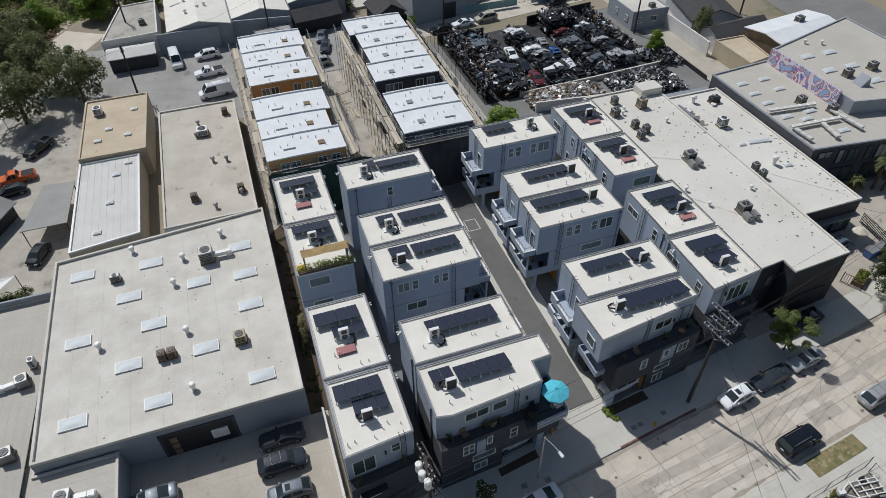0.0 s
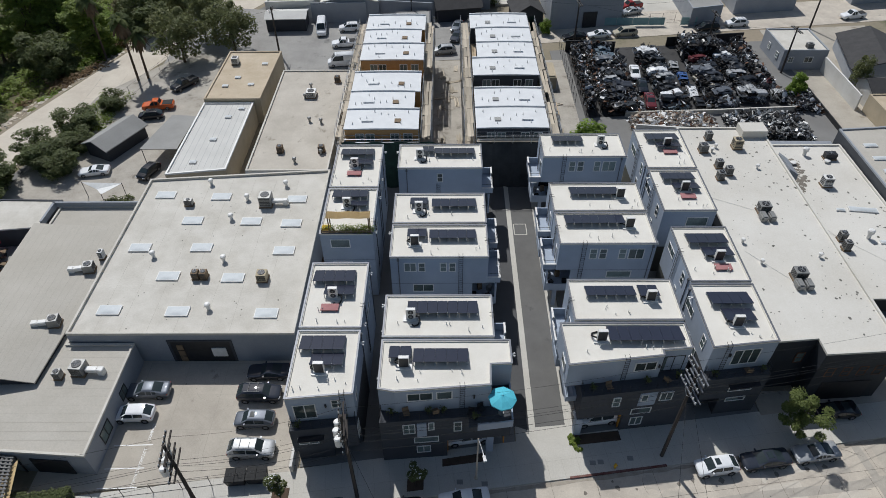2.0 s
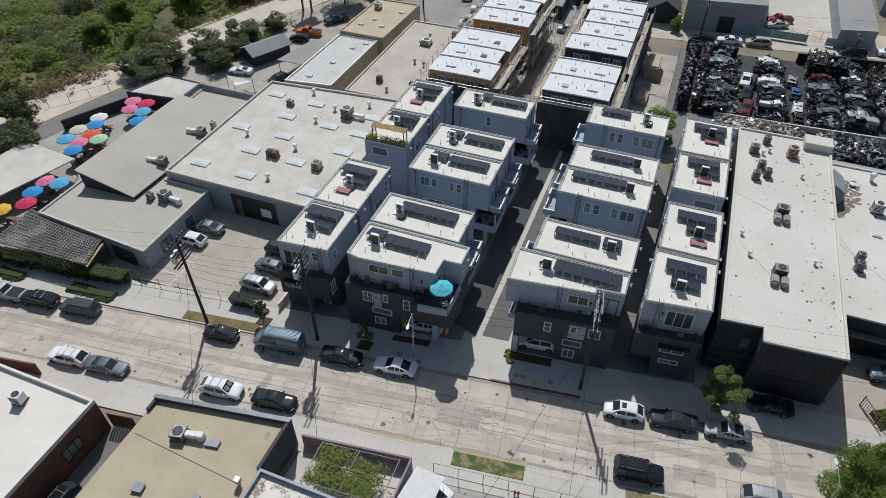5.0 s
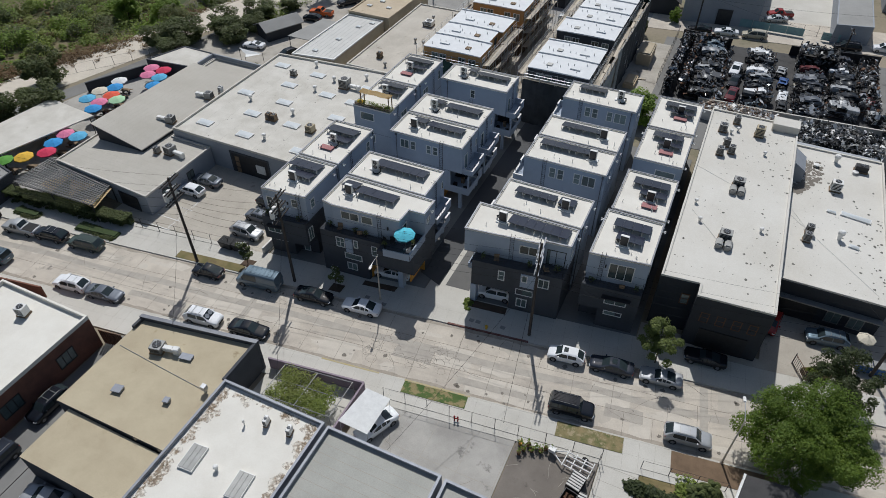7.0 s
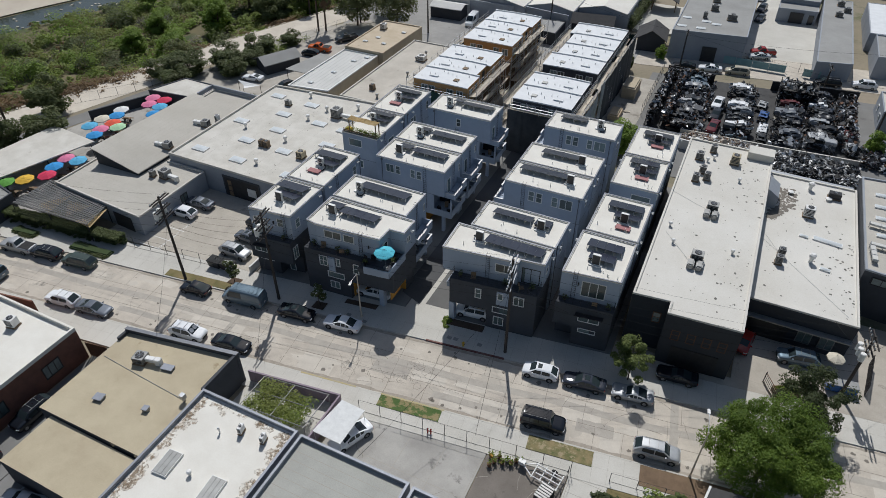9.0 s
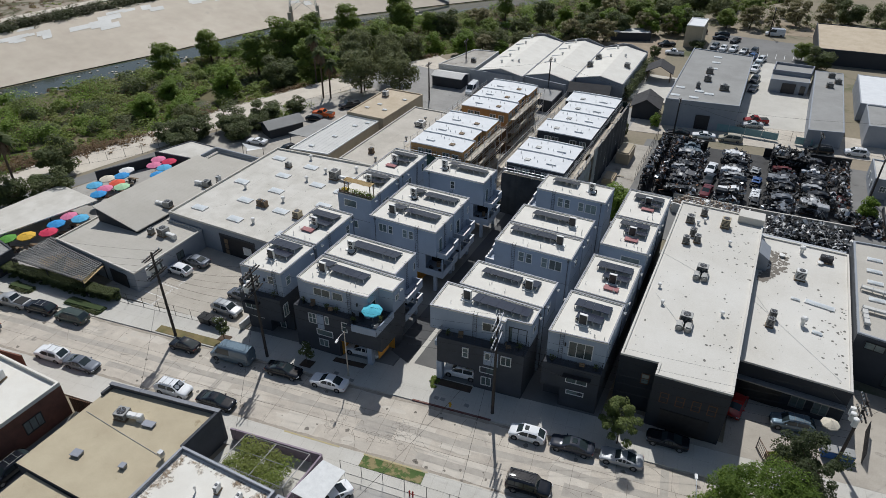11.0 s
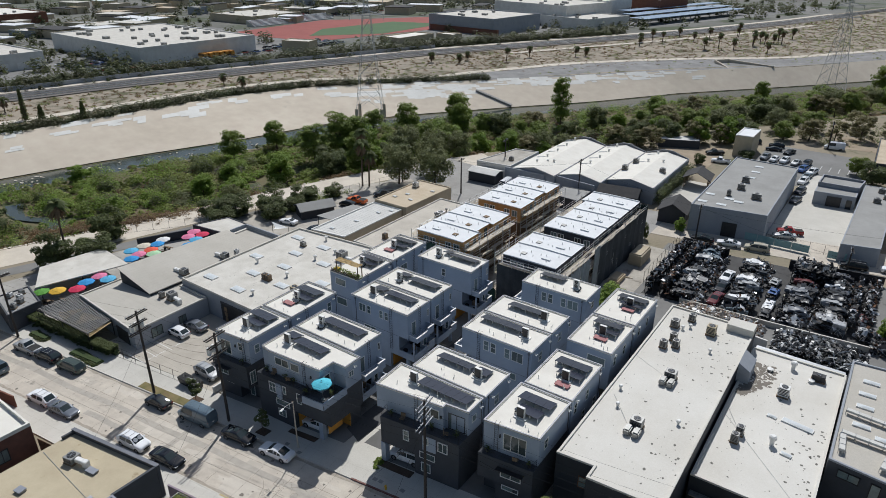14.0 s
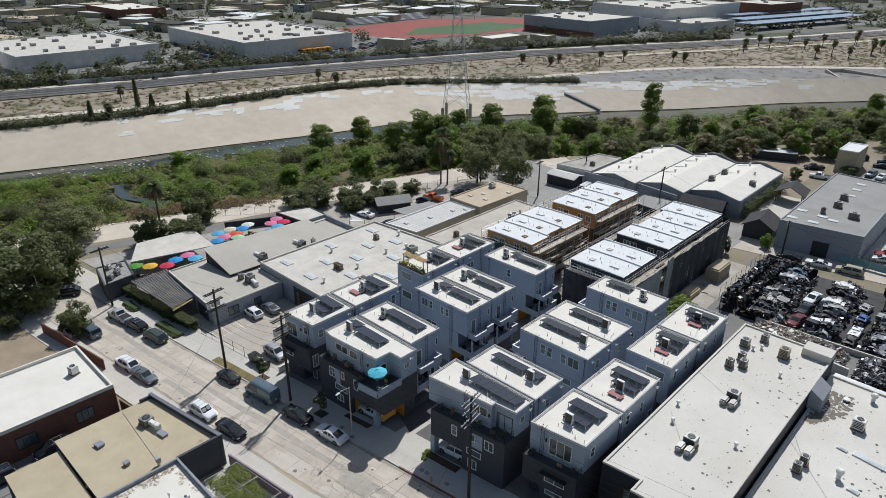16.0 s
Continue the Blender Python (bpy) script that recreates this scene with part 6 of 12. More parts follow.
# dark patches scattered on the two pale roofs
rng = random.Random(3)
bp = nb()
for k in range(150):
    if k < 80:
        x, y, z = rng.uniform(49.5, 60.6), rng.uniform(37.5, 75), 7.776
        if rng.random() < 0.75:
            x, y = rng.uniform(56.5, 60.6), rng.choice((rng.uniform(37.5, 50), rng.uniform(58, 74)))
    else:
        x, y, z = rng.uniform(62.5, 72.6), rng.uniform(45.3, 74), 5.376
        if rng.random() < 0.65:
            x, y = 72.6 - abs(rng.gauss(0, 1.8)), rng.uniform(45.3, 62)
    r = rng.uniform(0.05, 0.2)
    vs = [bp.verts.new((x + r * rng.uniform(0.6, 1.3) * math.cos(a * 0.9), y + r * rng.uniform(0.6, 1.5) * math.sin(a * 0.9), z)) for a in range(7)]
    bp.faces.new(vs)
tagged(part("roof_patches", bp, M["patch"]), "dark tar patches scattered on pale roofs", "tar patches", kind="stuff")

# raised tilted roof of the restaurant: high at its front west corner
TILT = [(-36.2, 34.6, 6.1), (-27.5, 34.8, 3.85), (-26.5, 58.6, 3.95), (-38.6, 59.4, 4.1)]


def on_tilt(f, g, dz=0.0):
    """A point of the tilted roof: f from west to east, g from front to back."""
    (a, b_, c, d) = (Vector(q) for q in TILT)
    p = a.lerp(b_, f).lerp(d.lerp(c, f), g)
    return (p.x, p.y, p.z + dz)


t = thing("pitched_roof", "raised grey-tan tilted roof over the restaurant", "roof")
# Black on this body stands for the shade under the raised corner.
b = nb()
lo = [b.verts.new((x, y, 3.35)) for x, y, z in TILT]
hi = [b.verts.new((x, y, z - 0.02)) for x, y, z in TILT]
b.faces.new(lo[::-1])
for i in range(4):
    j = (i + 1) % 4
    b.faces.new((lo[i], lo[j], hi[j], hi[i]))
part("roof_body", b, M["wall_black"], t, "wall under the raised roof, coloured black for the shade there")
b = nb()
N = 10
top = [[b.verts.new(on_tilt(-0.03 + 1.05 * i / N, -0.012 + 1.02 * j / N, 0.14)) for j in range(N + 1)] for i in range(N + 1)]
bot = [[b.verts.new(on_tilt(-0.03 + 1.05 * i / N, -0.012 + 1.02 * j / N, 0.0)) for j in range(N + 1)] for i in range(N + 1)]
for i in range(N):
    for j in range(N):
        b.faces.new((top[i][j], top[i + 1][j], top[i + 1][j + 1], top[i][j + 1]))
        b.faces.new((bot[i][j], bot[i][j + 1], bot[i + 1][j + 1], bot[i + 1][j]))
for i in range(N):
    b.faces.new((bot[i][0], bot[i + 1][0], top[i + 1][0], top[i][0])), b.faces.new((top[i][N], top[i + 1][N], bot[i + 1][N], bot[i][N]))
    b.faces.new((top[0][i], top[0][i + 1], bot[0][i + 1], bot[0][i])), b.faces.new((bot[N][i], bot[N][i + 1], top[N][i + 1], top[N][i]))
part("roofing", b, M["roof_grey2"], t)
for x, y, z in ((-28.4, 42.2, 4.15), (-28.0, 50.8, 4.1)):
    ac_box(x, y, z, 1.2, 1.2, 1.0, "metal_grey", "grey air unit with a sheet metal hood", 190, 1.8)
ac_box(-27.3, 53.0, 4.1, 0.6, 0.8, 1.1, "white_metal", "pale boxed unit at the roof edge")
for x0, y0, x1, y1 in ((-38.4, 59.9, -38.1, 64.0), (-38.4, 63.8, -26.4, 64.05)):
    b = nb()
    box(b, x0, y0, 3.5, x1, y1, 4.3)
    part("rear_parapet", b, M["wall_ware"], lowhouse, "grey parapet of the rear roof")

# near roofs
ac_box(2.5, 6.3, 4.2, 1.35, 1.35, 0.75, "metal_grey", "low grey air unit with a beige duct on a tan roof", 12, 1.9)
ac_box(-14.5, 3.6, 4.55, 1.1, 1.0, 1.1, "white_metal", "pale air unit on a white roof", 12)
for x, y in ((18.6, 3.6), (21.2, 3.7)):
    ac_box(x, y, 4.55, 0.4, 0.8, 0.8, "white_metal", "small white split unit on a stained roof", 10)
mushroom(17.3, -2.2, 4.52, 0.7, 0.24)
mushroom(16.7, 2.6, 4.52, 0.9, 0.12)
for x, y in ((14.6, -2.2), (20.2, -2.6)):
    t = thing("roof_light", "glazed roof light with white bars on a stained roof", "roof light", at=pose(x, y, 4.52, 0, 0, 4))
    b = nb()
    box(b, -0.8, -1.3, 0, 0.8, 1.3, 0.25)
    part("curb", b, M["white_metal"], t)
    for k in range(3):
        b = nb()
        box(b, -0.72 + k * 0.49, -1.22, 0.25, -0.26 + k * 0.49, 1.22, 0.29)
        part("pane", b, M["metal_grey"], t)
b = nb()
for k in range(4):
    tube(b, (10.6, 4.0 + k * 0.12, 4.2), (10.6, 4.0 + k * 0.12, 5.0), 0.04, sides=5)
box(b, 10.35, 3.9, 4.7, 10.85, 4.4, 5.3)
tube(b, (-1.8, 5.0, 4.23), (4.0, 4.6, 4.23), 0.03, sides=4)
tube(b, (4.0, 4.6, 4.23), (10.6, 4.2, 4.23), 0.03, sides=4)
tagged(part("roof_conduit", b, M["galv"]), "thin conduit with upright pipes on a tan roof", "conduit")
# studio roof: skylights and ducts
for x, y in ((75.4, 71.8), (79.6, 71.9), (75.2, 68.6), (79.8, 68.5), (75.2, 65.6), (75.2, 61.4), (79.6, 61.5), (77.6, 59.9), (80.4, 55.6)):
    skylight(x + 0.5, y + 1.2, 6.77, 1.9, 0.8, 0)
for x, y in ((88.7, 74.1), (93.2, 74.1), (93.1, 69.1), (88.6, 69.1), (93.0, 64.1)):
    skylight(x, y, 8.77, 2.3, 1.2, 0)
for pts in ([(73.4, 63.2), (81.1, 62.4)], [(73.4, 58.4), (81.7, 58.0)], [(82.2, 60.2), (82.8, 54.7)], [(78.4, 57.8), (77.8, 54.0)], [(73.6, 57.9), (73.8, 54.8)]):
    t = thing("roof_duct", "long thin sheet metal duct on low supports", "duct", "roof ducts")
    (xa, ya), (xb, yb) = ((px_ + 0.5, py_ + 1.2) for px_, py_ in pts)
    d = Vector((xb - xa, yb - ya, 0)).normalized()
    nrm = Vector((-d.y, d.x, 0)) * 0.3
    b = nb()
    prism(b, [(xa - nrm.x, ya - nrm.y), (xb - nrm.x, yb - nrm.y), (xb + nrm.x, yb + nrm.y), (xa + nrm.x, ya + nrm.y)], 7.15, 7.45)
    bmesh.ops.bevel(b, geom=b.edges[:], offset=0.03, segments=1, affect="EDGES")
    part("trunk", b, M["roof_metal"], t)
    steps = max(3, int(math.hypot(xb - xa, yb - ya) / 1.2))
    b = nb()
    for k in range(steps + 1):
        c = Vector((xa, ya, 0)).lerp(Vector((xb, yb, 0)), k / steps)
        for sg in (1, -1):
            tube(b, (c.x + sg * nrm.x * 1.05, c.y + sg * nrm.y * 1.05, 6.75), (c.x + sg * nrm.x * 1.05, c.y + sg * nrm.y * 1.05, 7.46), 0.03, sides=4)
        tube(b, (c.x + nrm.x * 1.05, c.y + nrm.y * 1.05, 7.47), (c.x - nrm.x * 1.05, c.y - nrm.y * 1.05, 7.47), 0.03, sides=4)
    part("support", b, M["galv"], t)
for x, y in ((80.5, 65.2), (83.2, 61.6), (95.4, 67.3), (90.0, 66.8)):
    ac_box(x, y, 6.77 if x < 84.5 else 8.77, 1.3, 1.1, 1.0, "metal_grey", "grey air unit among ducts on a studio roof", 5)
for x, y in ((91.8, 78.1), (94.2, 76.9)):
    mushroom(x, y, 8.77, 0.8, 0.3)
t = thing("roof_hood", "wedge-shaped grey roof hood with a glazed face", "roof hood")
b = nb()
q = [b.verts.new(v) for v in ((89.2, 63.2, 8.76), (91.0, 63.2, 8.76), (91.0, 65.0, 8.76), (89.2, 65.0, 8.76), (90.6, 63.2, 10.2), (90.6, 65.0, 10.2))]
for f in ((0, 3, 2, 1), (0, 1, 4), (3, 5, 2), (1, 2, 5, 4), (0, 4, 5, 3)):
    b.faces.new([q[i] for i in f])
part("casing", b, M["wall_ware"], t)
# painted parapet
def mural_paint():
    m = mat("mural_paint", (0.6, 0.6, 0.6), None, 1.0, 0.8)
    n, l = m.node_tree.nodes, m.node_tree.links
    tc, wv, rp = n.new("ShaderNodeTexCoord"), n.new("ShaderNodeTexWave"), n.new("ShaderNodeValToRGB")
    wv.inputs["Scale"].default_value, wv.inputs["Distortion"].default_value, wv.inputs["Detail"].default_value, wv.inputs["Detail Scale"].default_value = 0.62, 9, 1.5, 0.9
    rp.color_ramp.interpolation = "CONSTANT"
    cols = ((0, (0.30, 0.42, 0.66, 1)), (0.2, (0.03, 0.03, 0.05, 1)), (0.27, (0.68, 0.22, 0.10, 1)), (0.42, (0.70, 0.68, 0.66, 1)), (0.52, (0.04, 0.04, 0.07, 1)), (0.58, (0.10, 0.24, 0.58, 1)), (0.74, (0.62, 0.16, 0.30, 1)), (0.88, (0.66, 0.66, 0.68, 1)))
    els = rp.color_ramp.elements
    while len(els) < len(cols):
        els.new(0.5)
    for el, (p, c) in zip(els, cols):
        el.position, el.color = p, c
    l.new(tc.outputs["Object"], wv.inputs["Vector"])
    l.new(wv.outputs["Fac"], rp.inputs["Fac"])
    l.new(rp.outputs["Color"], n["Principled BSDF"].inputs["Base Color"])
    return m


b = nb()
prism(b, [(84.4, 62.4), (84.7, 62.4), (84.7, 77.6), (84.4, 77.6)], 6.7, 9.45)
tagged(part("mural_wall", b, mural_paint()), "low parapet wall painted with bright swirls", "mural wall")
# long duct-like curb and pipes on the workshop roofs
b = nb()
for a, c in (((48.9, 60), (54.5, 57)), ((54.6, 44), (50, 50)), ((61.8, 57.5), (72, 46)), ((61.8, 59), (64, 55))):
    tube(b, (a[0], a[1], 7.82 if a[0] < 61 else 5.42), (c[0], c[1], 7.82 if a[0] < 61 else 5.42), 0.014, sides=4)
tagged(part("roof_conduit", b, M["galv"]), "thin conduits across the pale roofs", "conduit")
# warehouse front: door frame and dark doorway panel, neighbouring wall joints
t = warehouse
b = nb()
box(b, -15.5, 40.12, 0.17, -15.2, 40.26, 3.6), box(b, -8.6, 40.12, 0.17, -8.3, 40.26, 3.6), box(b, -15.5, 40.1, 3.6, -8.3, 40.3, 3.9)
part("door_frame", b, M["wall_dark"], t)
# Flat panel on the wall, dark as the shaded inside of the doorway.
b = nb()
box(b, -15.2, 40.15, 0.17, -8.6, 40.18, 3.6)
part("door_opening", b, M["metal_dark"], t, "flat dark panel standing for the shaded loading doorway")
b = nb()
for k in range(3):
    box(b, -14.6, 40.05 + 0.0, 0.3 + k * 1.0, -13.9, 40.14, 1.1 + k * 1.0)
part("door_shelf", b, M["wood"], t)
b = nb()
box(b, -10.8, 40.02, 1.2, -9.2, 40.13, 2.6)
part("door_sign", b, M["white_metal"], t, "white board beside a loading door")

# ---- plants ----
def leaves_mesh(name, centres, normals, size, rs):
    """Pointed leaf sprays, one triangle each, facing roughly along the given normals."""
    n = len(centres)
    c = np.asarray(centres, float)
    nr = np.asarray(normals, float) + rs.normal(0, 0.6, (n, 3))
    nr /= np.linalg.norm(nr, axis=1)[:, None] + 1e-9
    t = np.cross(nr, rs.normal(0, 1, (n, 3)))
    t /= np.linalg.norm(t, axis=1)[:, None] + 1e-9
    u = np.cross(nr, t)
    s = (size * rs.uniform(0.5, 1.4, n))[:, None]
    w = rs.uniform(0.4, 0.72, (n, 1))
    verts = np.stack([c - t * s, c + t * s * 0.6 + u * s * w, c + t * s * 0.7 - u * s * w], 1).reshape(-1, 3)
    me = bpy.data.meshes.new(name)
    me.from_pydata(verts.tolist(), [], np.arange(n * 3).reshape(-1, 3).tolist())
    return me


def crown_points(rs, rad, h, lobes, n, z0, lo=0.2, hi=0.38):
    """Places on the shells of many lobes inside an egg-shaped crown, with gaps between the lobes."""
    cs, ns = [], []
    L = []
    for k in range(lobes):
        a, f = rs.uniform(0, math.tau), math.sqrt(rs.uniform(0, 1)) * (1.0 - hi * 0.8)
        zz = rs.uniform(0.03, 0.95)
        w = math.sin(math.pi * (0.2 + 0.66 * zz)) ** 0.8
        L.append((math.cos(a) * f * rad * w, math.sin(a) * f * rad * w, z0 + zz * h, rad * rs.uniform(lo, hi)))
    per = n // lobes
    for x, y, z, r in L:
        d = rs.normal(0, 1, (per, 3))
        d[:, 2] = d[:, 2] * 0.9 + 0.25
        d /= np.linalg.norm(d, axis=1)[:, None]
        rr = r * rs.uniform(0.62, 1.06, per)[:, None]
        cs.append(np.array([x, y, z]) + d * rr * np.array([1, 1, 0.78]))
        ns.append(d + np.array([0, 0, 0.9]))
    return np.concatenate(cs), np.concatenate(ns), L


def tree_proto(seed, h, rad, trunk, n, size, leaf, name="tree", label="leafy green tree", lobes=16, z0=None, lo=0.2, hi=0.38):
    rs = np.random.RandomState(seed)
    z0 = h * 0.25 if z0 is None else z0
    cs, ns, L = crown_points(rs, rad, h - z0 - rad * 0.25, lobes, n, z0, lo, hi)
    t = thing(name, label, "tree", at=pose(0, 0, -200))
    b = nb()
    top = Vector((rs.uniform(-0.4, 0.4), rs.uniform(-0.4, 0.4), z0 + (h - z0) * 0.35))
    mid = Vector((top.x * 0.3, top.y * 0.3, z0 * 0.7))
    tube(b, (0, 0, -0.3), mid, trunk, trunk * 0.75, 8)
    tube(b, mid, top, trunk * 0.75, trunk * 0.45, 8)
    for x, y, z, r in L[:9]:
        f = rs.uniform(0.3, 1.0)
        tube(b, mid.lerp(top, f), (x, y, z), trunk * 0.36, trunk * 0.1, 6)
    part("trunk", b, M["bark"], t, "brown branching trunk")
    me = leaves_mesh("crown", cs, ns, size, rs)
    me.materials.append(M[leaf])
    part("crown", me, None, t)
    return t


PROTO = {
    "round": tree_proto(1, 10, 5.0, 0.28, 7400, 0.27, "leaf", label="tall green tree with a rounded crown on the river bank", lobes=40, lo=0.16, hi=0.36),
    "bright": tree_proto(2, 9, 4.6, 0.25, 7400, 0.27, "leaf_bright", label="bright green bushy tree on the river bank", lobes=38, z0=0.8, lo=0.16, hi=0.36),
    "dark": tree_proto(3, 8, 4.6, 0.25, 7200, 0.25, "leaf_dark", label="dark olive-green tree by the levee", lobes=38, z0=0.8, lo=0.16, hi=0.36),
    "tall": tree_proto(4, 17, 4.6, 0.35, 8000, 0.30, "leaf", label="tall narrow green tree in the river bed", lobes=40, z0=3.0, lo=0.18, hi=0.40),
    "bush": tree_proto(6, 3.4, 2.6, 0.12, 2600, 0.19, "leaf_dark", "bush", "dark green shrub in a far yard", lobes=12, z0=0.2),
    "grey": tree_proto(7, 9, 4.8, 0.25, 5600, 0.23, "leaf_grey", label="thin grey-green eucalyptus tree", lobes=36, z0=1.6, lo=0.14, hi=0.33),
    "tan": tree_proto(8, 10, 4.0, 0.2, 4600, 0.24, "leaf_tan", label="thin tree with yellow-brown leaves by the river", lobes=34, z0=1.4, lo=0.14, hi=0.32),
}


def plant(kind, x, y, z, h, w=None, ang=0.0, label="", name=""):
    base = {"round": (10, 5.0), "bright": (9, 4.6), "dark": (8, 4.6), "tall": (17, 4.6), "bush": (3.4, 2.6), "grey": (9, 4.8), "tan": (10, 4.0)}[kind]
    sh = h / base[0]
    sw = (w / 2 / base[1]) if w else sh
    ob = copy_thing(PROTO[kind], pose(x, y, z, 0, 0, ang) @ Matrix.Diagonal((sw, sw, sh, 1)))
    if label:
        ob["label"] = label
    if name:
        ob.name = name
    return ob


rng = random.Random(11)
for x, y, h, w in ((-101, 109, 9.9, 9.5), (-99, 125, 10.2, 9.5), (-91, 165, 7.5, 8.5), (-79, 171, 10.6, 10.5), (-66, 186, 13.5, 12.5), (-62, 181, 11, 10), (-2, 179, 11, 11), (-10, 246, 9, 12), (17, 304, 9, 8),
                   (9, 230, 9.3, 13), (40, 305, 9.4, 14), (60, 356, 12.7, 13), (-29, 178, 9.2, 10), (72, 372, 10, 14), (27, 259, 10.7, 14)):
    plant("round", x, y, -4, h * 1.05, w * 1.1, rng.uniform(0, 360))
for x, y, h, w in ((-72, 103, 9.2, 11), (-70, 85, 7.1, 11), (-81, 83, 6.4, 9), (-121, 69, 5, 9), (-38, 157, 9.3, 10), (-64, 132, 13, 11), (-85, 95, 6, 8)):
    plant("bright", x, y, -4, h, w, rng.uniform(0, 360))
for x, y, h, w in ((-73, 128, 16.5, 13), (-69, 133, 15, 11), (-57, 121, 14.5, 11), (-78, 122, 13, 11), (-36, 211, 19.5, 9)):
    plant("tall", x, y, -4, h, w, rng.uniform(0, 360))
for x, y, h, w in ((-70, 21, 9.5, 13), (-80, 22, 8, 12), (-75, 26, 7, 11), (-50, 133, 14, 12), (-46, 143, 11, 11), (-30, 162, 10, 10), (0, 209, 8, 11), (19, 242, 10, 15), (3, 216, 8.5, 11), (-36, 113, 12, 12.5), (-27, 117, 11.5, 12), (-42, 136, 13, 11), (-33, 124, 12, 11), (-55, 140, 12, 12), (-40, 147, 11, 11)):
    plant("grey", x, y, -3 if y > 125 else 0, h, w, rng.uniform(0, 360))
for x, y, h, w in ((-46.2, 88, 5.2, 9), (-48.3, 79.5, 5.8, 9.5), (-53, 72.5, 6.2, 10.5), (-57, 69, 5.0, 8.5), (-51, 67, 4.6, 8), (-61.5, 113, 9.2, 11), (-43.2, 95.5, 3.8, 6), (-56, 40, 6.2, 10), (-64, 47.5, 8, 9.5), (-60, 34, 7.5, 9), 
                   (-48, 7, 14, 17), (-57, 3, 13, 15), (-55, 14, 10, 12), (-66, 12, 9, 12), (-70, 2, 12, 14), (-44.5, 76.5, 4.5, 8), (-44, 83, 4, 7), (-66, 117, 9, 12), (-47, 126, 9, 11)):
    plant("dark", x, y, 0 if x > -60 or y < 60 else -3.5, h, w, rng.uniform(0, 360))
# more trees standing in the river bed and along the levee
for k in range(28):
    s_ = rng.uniform(70, 250)
    near_, wat_ = table(RIVER, s_, 1), table(RIVER, s_, 2)
    f_ = rng.uniform(0.05, 0.6)
    v_ = near_ + 2 + f_ * (wat_ - 20 - near_)
    x_, y_, _q = on_river(s_, v_, 0)
    h_ = rng.uniform(4.5, 9.5)
    if -82 < x_ < -48 and 66 < y_ < 114:
        continue
    if x_ < -80 and y_ < 110:
        h_ *= 0.6
    plant(("round", "bright", "dark", "tan", "round")[k % 5], x_, y_, -3.9 if f_ > 0.2 else -2.5, h_, h_ * rng.uniform(0.95, 1.35), rng.uniform(0, 360))
for k in range(26):
    s_ = rng.uniform(150, 330)
    v_ = table(RIVER, s_, 1) + rng.uniform(-3, 20)
    x_, y_, _q = on_river(s_, v_, 0)
    h_ = rng.uniform(6, 11)
    plant(("grey", "tan", "round", "tan", "dark", "bright")[k % 6], x_, y_, -1.5, h_, h_ * rng.uniform(1.0, 1.4), rng.uniform(0, 360))
for k in range(24):
    s_ = rng.uniform(118, 205)
    v_ = table(RIVER, s_, 1) - rng.uniform(1, 15)
    x_, y_, _q = on_river(s_, v_, 0)
    h_ = rng.uniform(5, 9.5)
    plant(("grey", "dark", "tan", "bright")[k % 4], x_, y_, 0, h_, h_ * rng.uniform(1.0, 1.35), rng.uniform(0, 360))
# trees along the far side yards and the river fence
for x_, y_, h_ in ((40, 222, 7), (47, 226, 8), (54, 231, 7), (61, 236, 9), (69, 240, 8), (77, 246, 9), (86, 250, 8), (95, 256, 10), (88, 236, 7), (97, 240, 8), (104, 232, 7), (101, 222, 6), (24, 205, 7), (17, 200, 8), (29, 214, 8), (36, 232, 9), (108, 246, 9), (58, 247, 8), (72, 256, 9), (46, 240, 8), (64, 194, 6), (25, 178, 4)):
    plant(("grey", "tan", "round", "dark")[int(x_ + y_) % 4], x_, y_, 0, h_, h_ * rng.uniform(1.0, 1.35), rng.uniform(0, 360))
plant("dark", -33, 9.6, 0.1, 6.2, 6.4, 20, "small dark street tree at the kerb")
plant("dark", -43, 2, 0, 4.2, 6, 40, "dark bush behind a red fence")
M["leaf_gate"] = leafy("gate_tree_leaf", (0.05, 0.07, 0.028), (0.10, 0.125, 0.05), (0.045, 0.055, 0.024))
tree_proto(41, 8.0, 4.4, 0.2, 15000, 0.13, "leaf_gate", label="dark leafy tree by the forecourt gate", lobes=60, z0=1.5, lo=0.1, hi=0.24).matrix_basis = pose(69.4, 33.0, 0.1, 0, 0, 60)
tree_proto(31, 6.2, 3.1, 0.1, 7000, 0.13, "leaf_street", label="small light green street tree before the workshop", lobes=30, z0=1.7, lo=0.12, hi=0.26).matrix_basis = pose(51, 30.6, 0.15)
for seed_, x_, y_ in ((33, -0.6, 24.2), (34, 12.3, 25.3)):
    ft = tree_proto(seed_, 3.8, 1.35, 0.06, 4200, 0.095, "leaf_dark", label="small white-flowering street tree", lobes=12, z0=1.3)
    ft.matrix_basis = pose(x_, y_, 0.19)
    rs = np.random.RandomState(seed_)
    cs_, ns_, _l = crown_points(rs, 1.4, 2.2, 12, 96, 1.4)
    me = leaves_mesh("blossom", cs_, ns_, 0.1, rs)
    me.materials.append(M["white_frame"])
    part("blossom", me, None, ft, "white blossom clusters")
plant("bright", 37.6, 80.5, 0.1, 6.4, 8.4, 30, "bright green tree behind the town houses")
plant("bright", 77.4, 98.6, 0.1, 5.0, 4.6, 100, "light green tree at the scrapyard fence")
plant("bright", 36.0, 124.8, 0.1, 3.4, 3.4, 10, "light green shrub by a dark house")
plant("dark", 31, 116, 0.1, 4.2, 2.0, 10, "thin street tree by a blue bin")
plant("grey", 88.6, 99.8, 0.1, 8.2, 4.6, 50, "green tree behind a white wall")
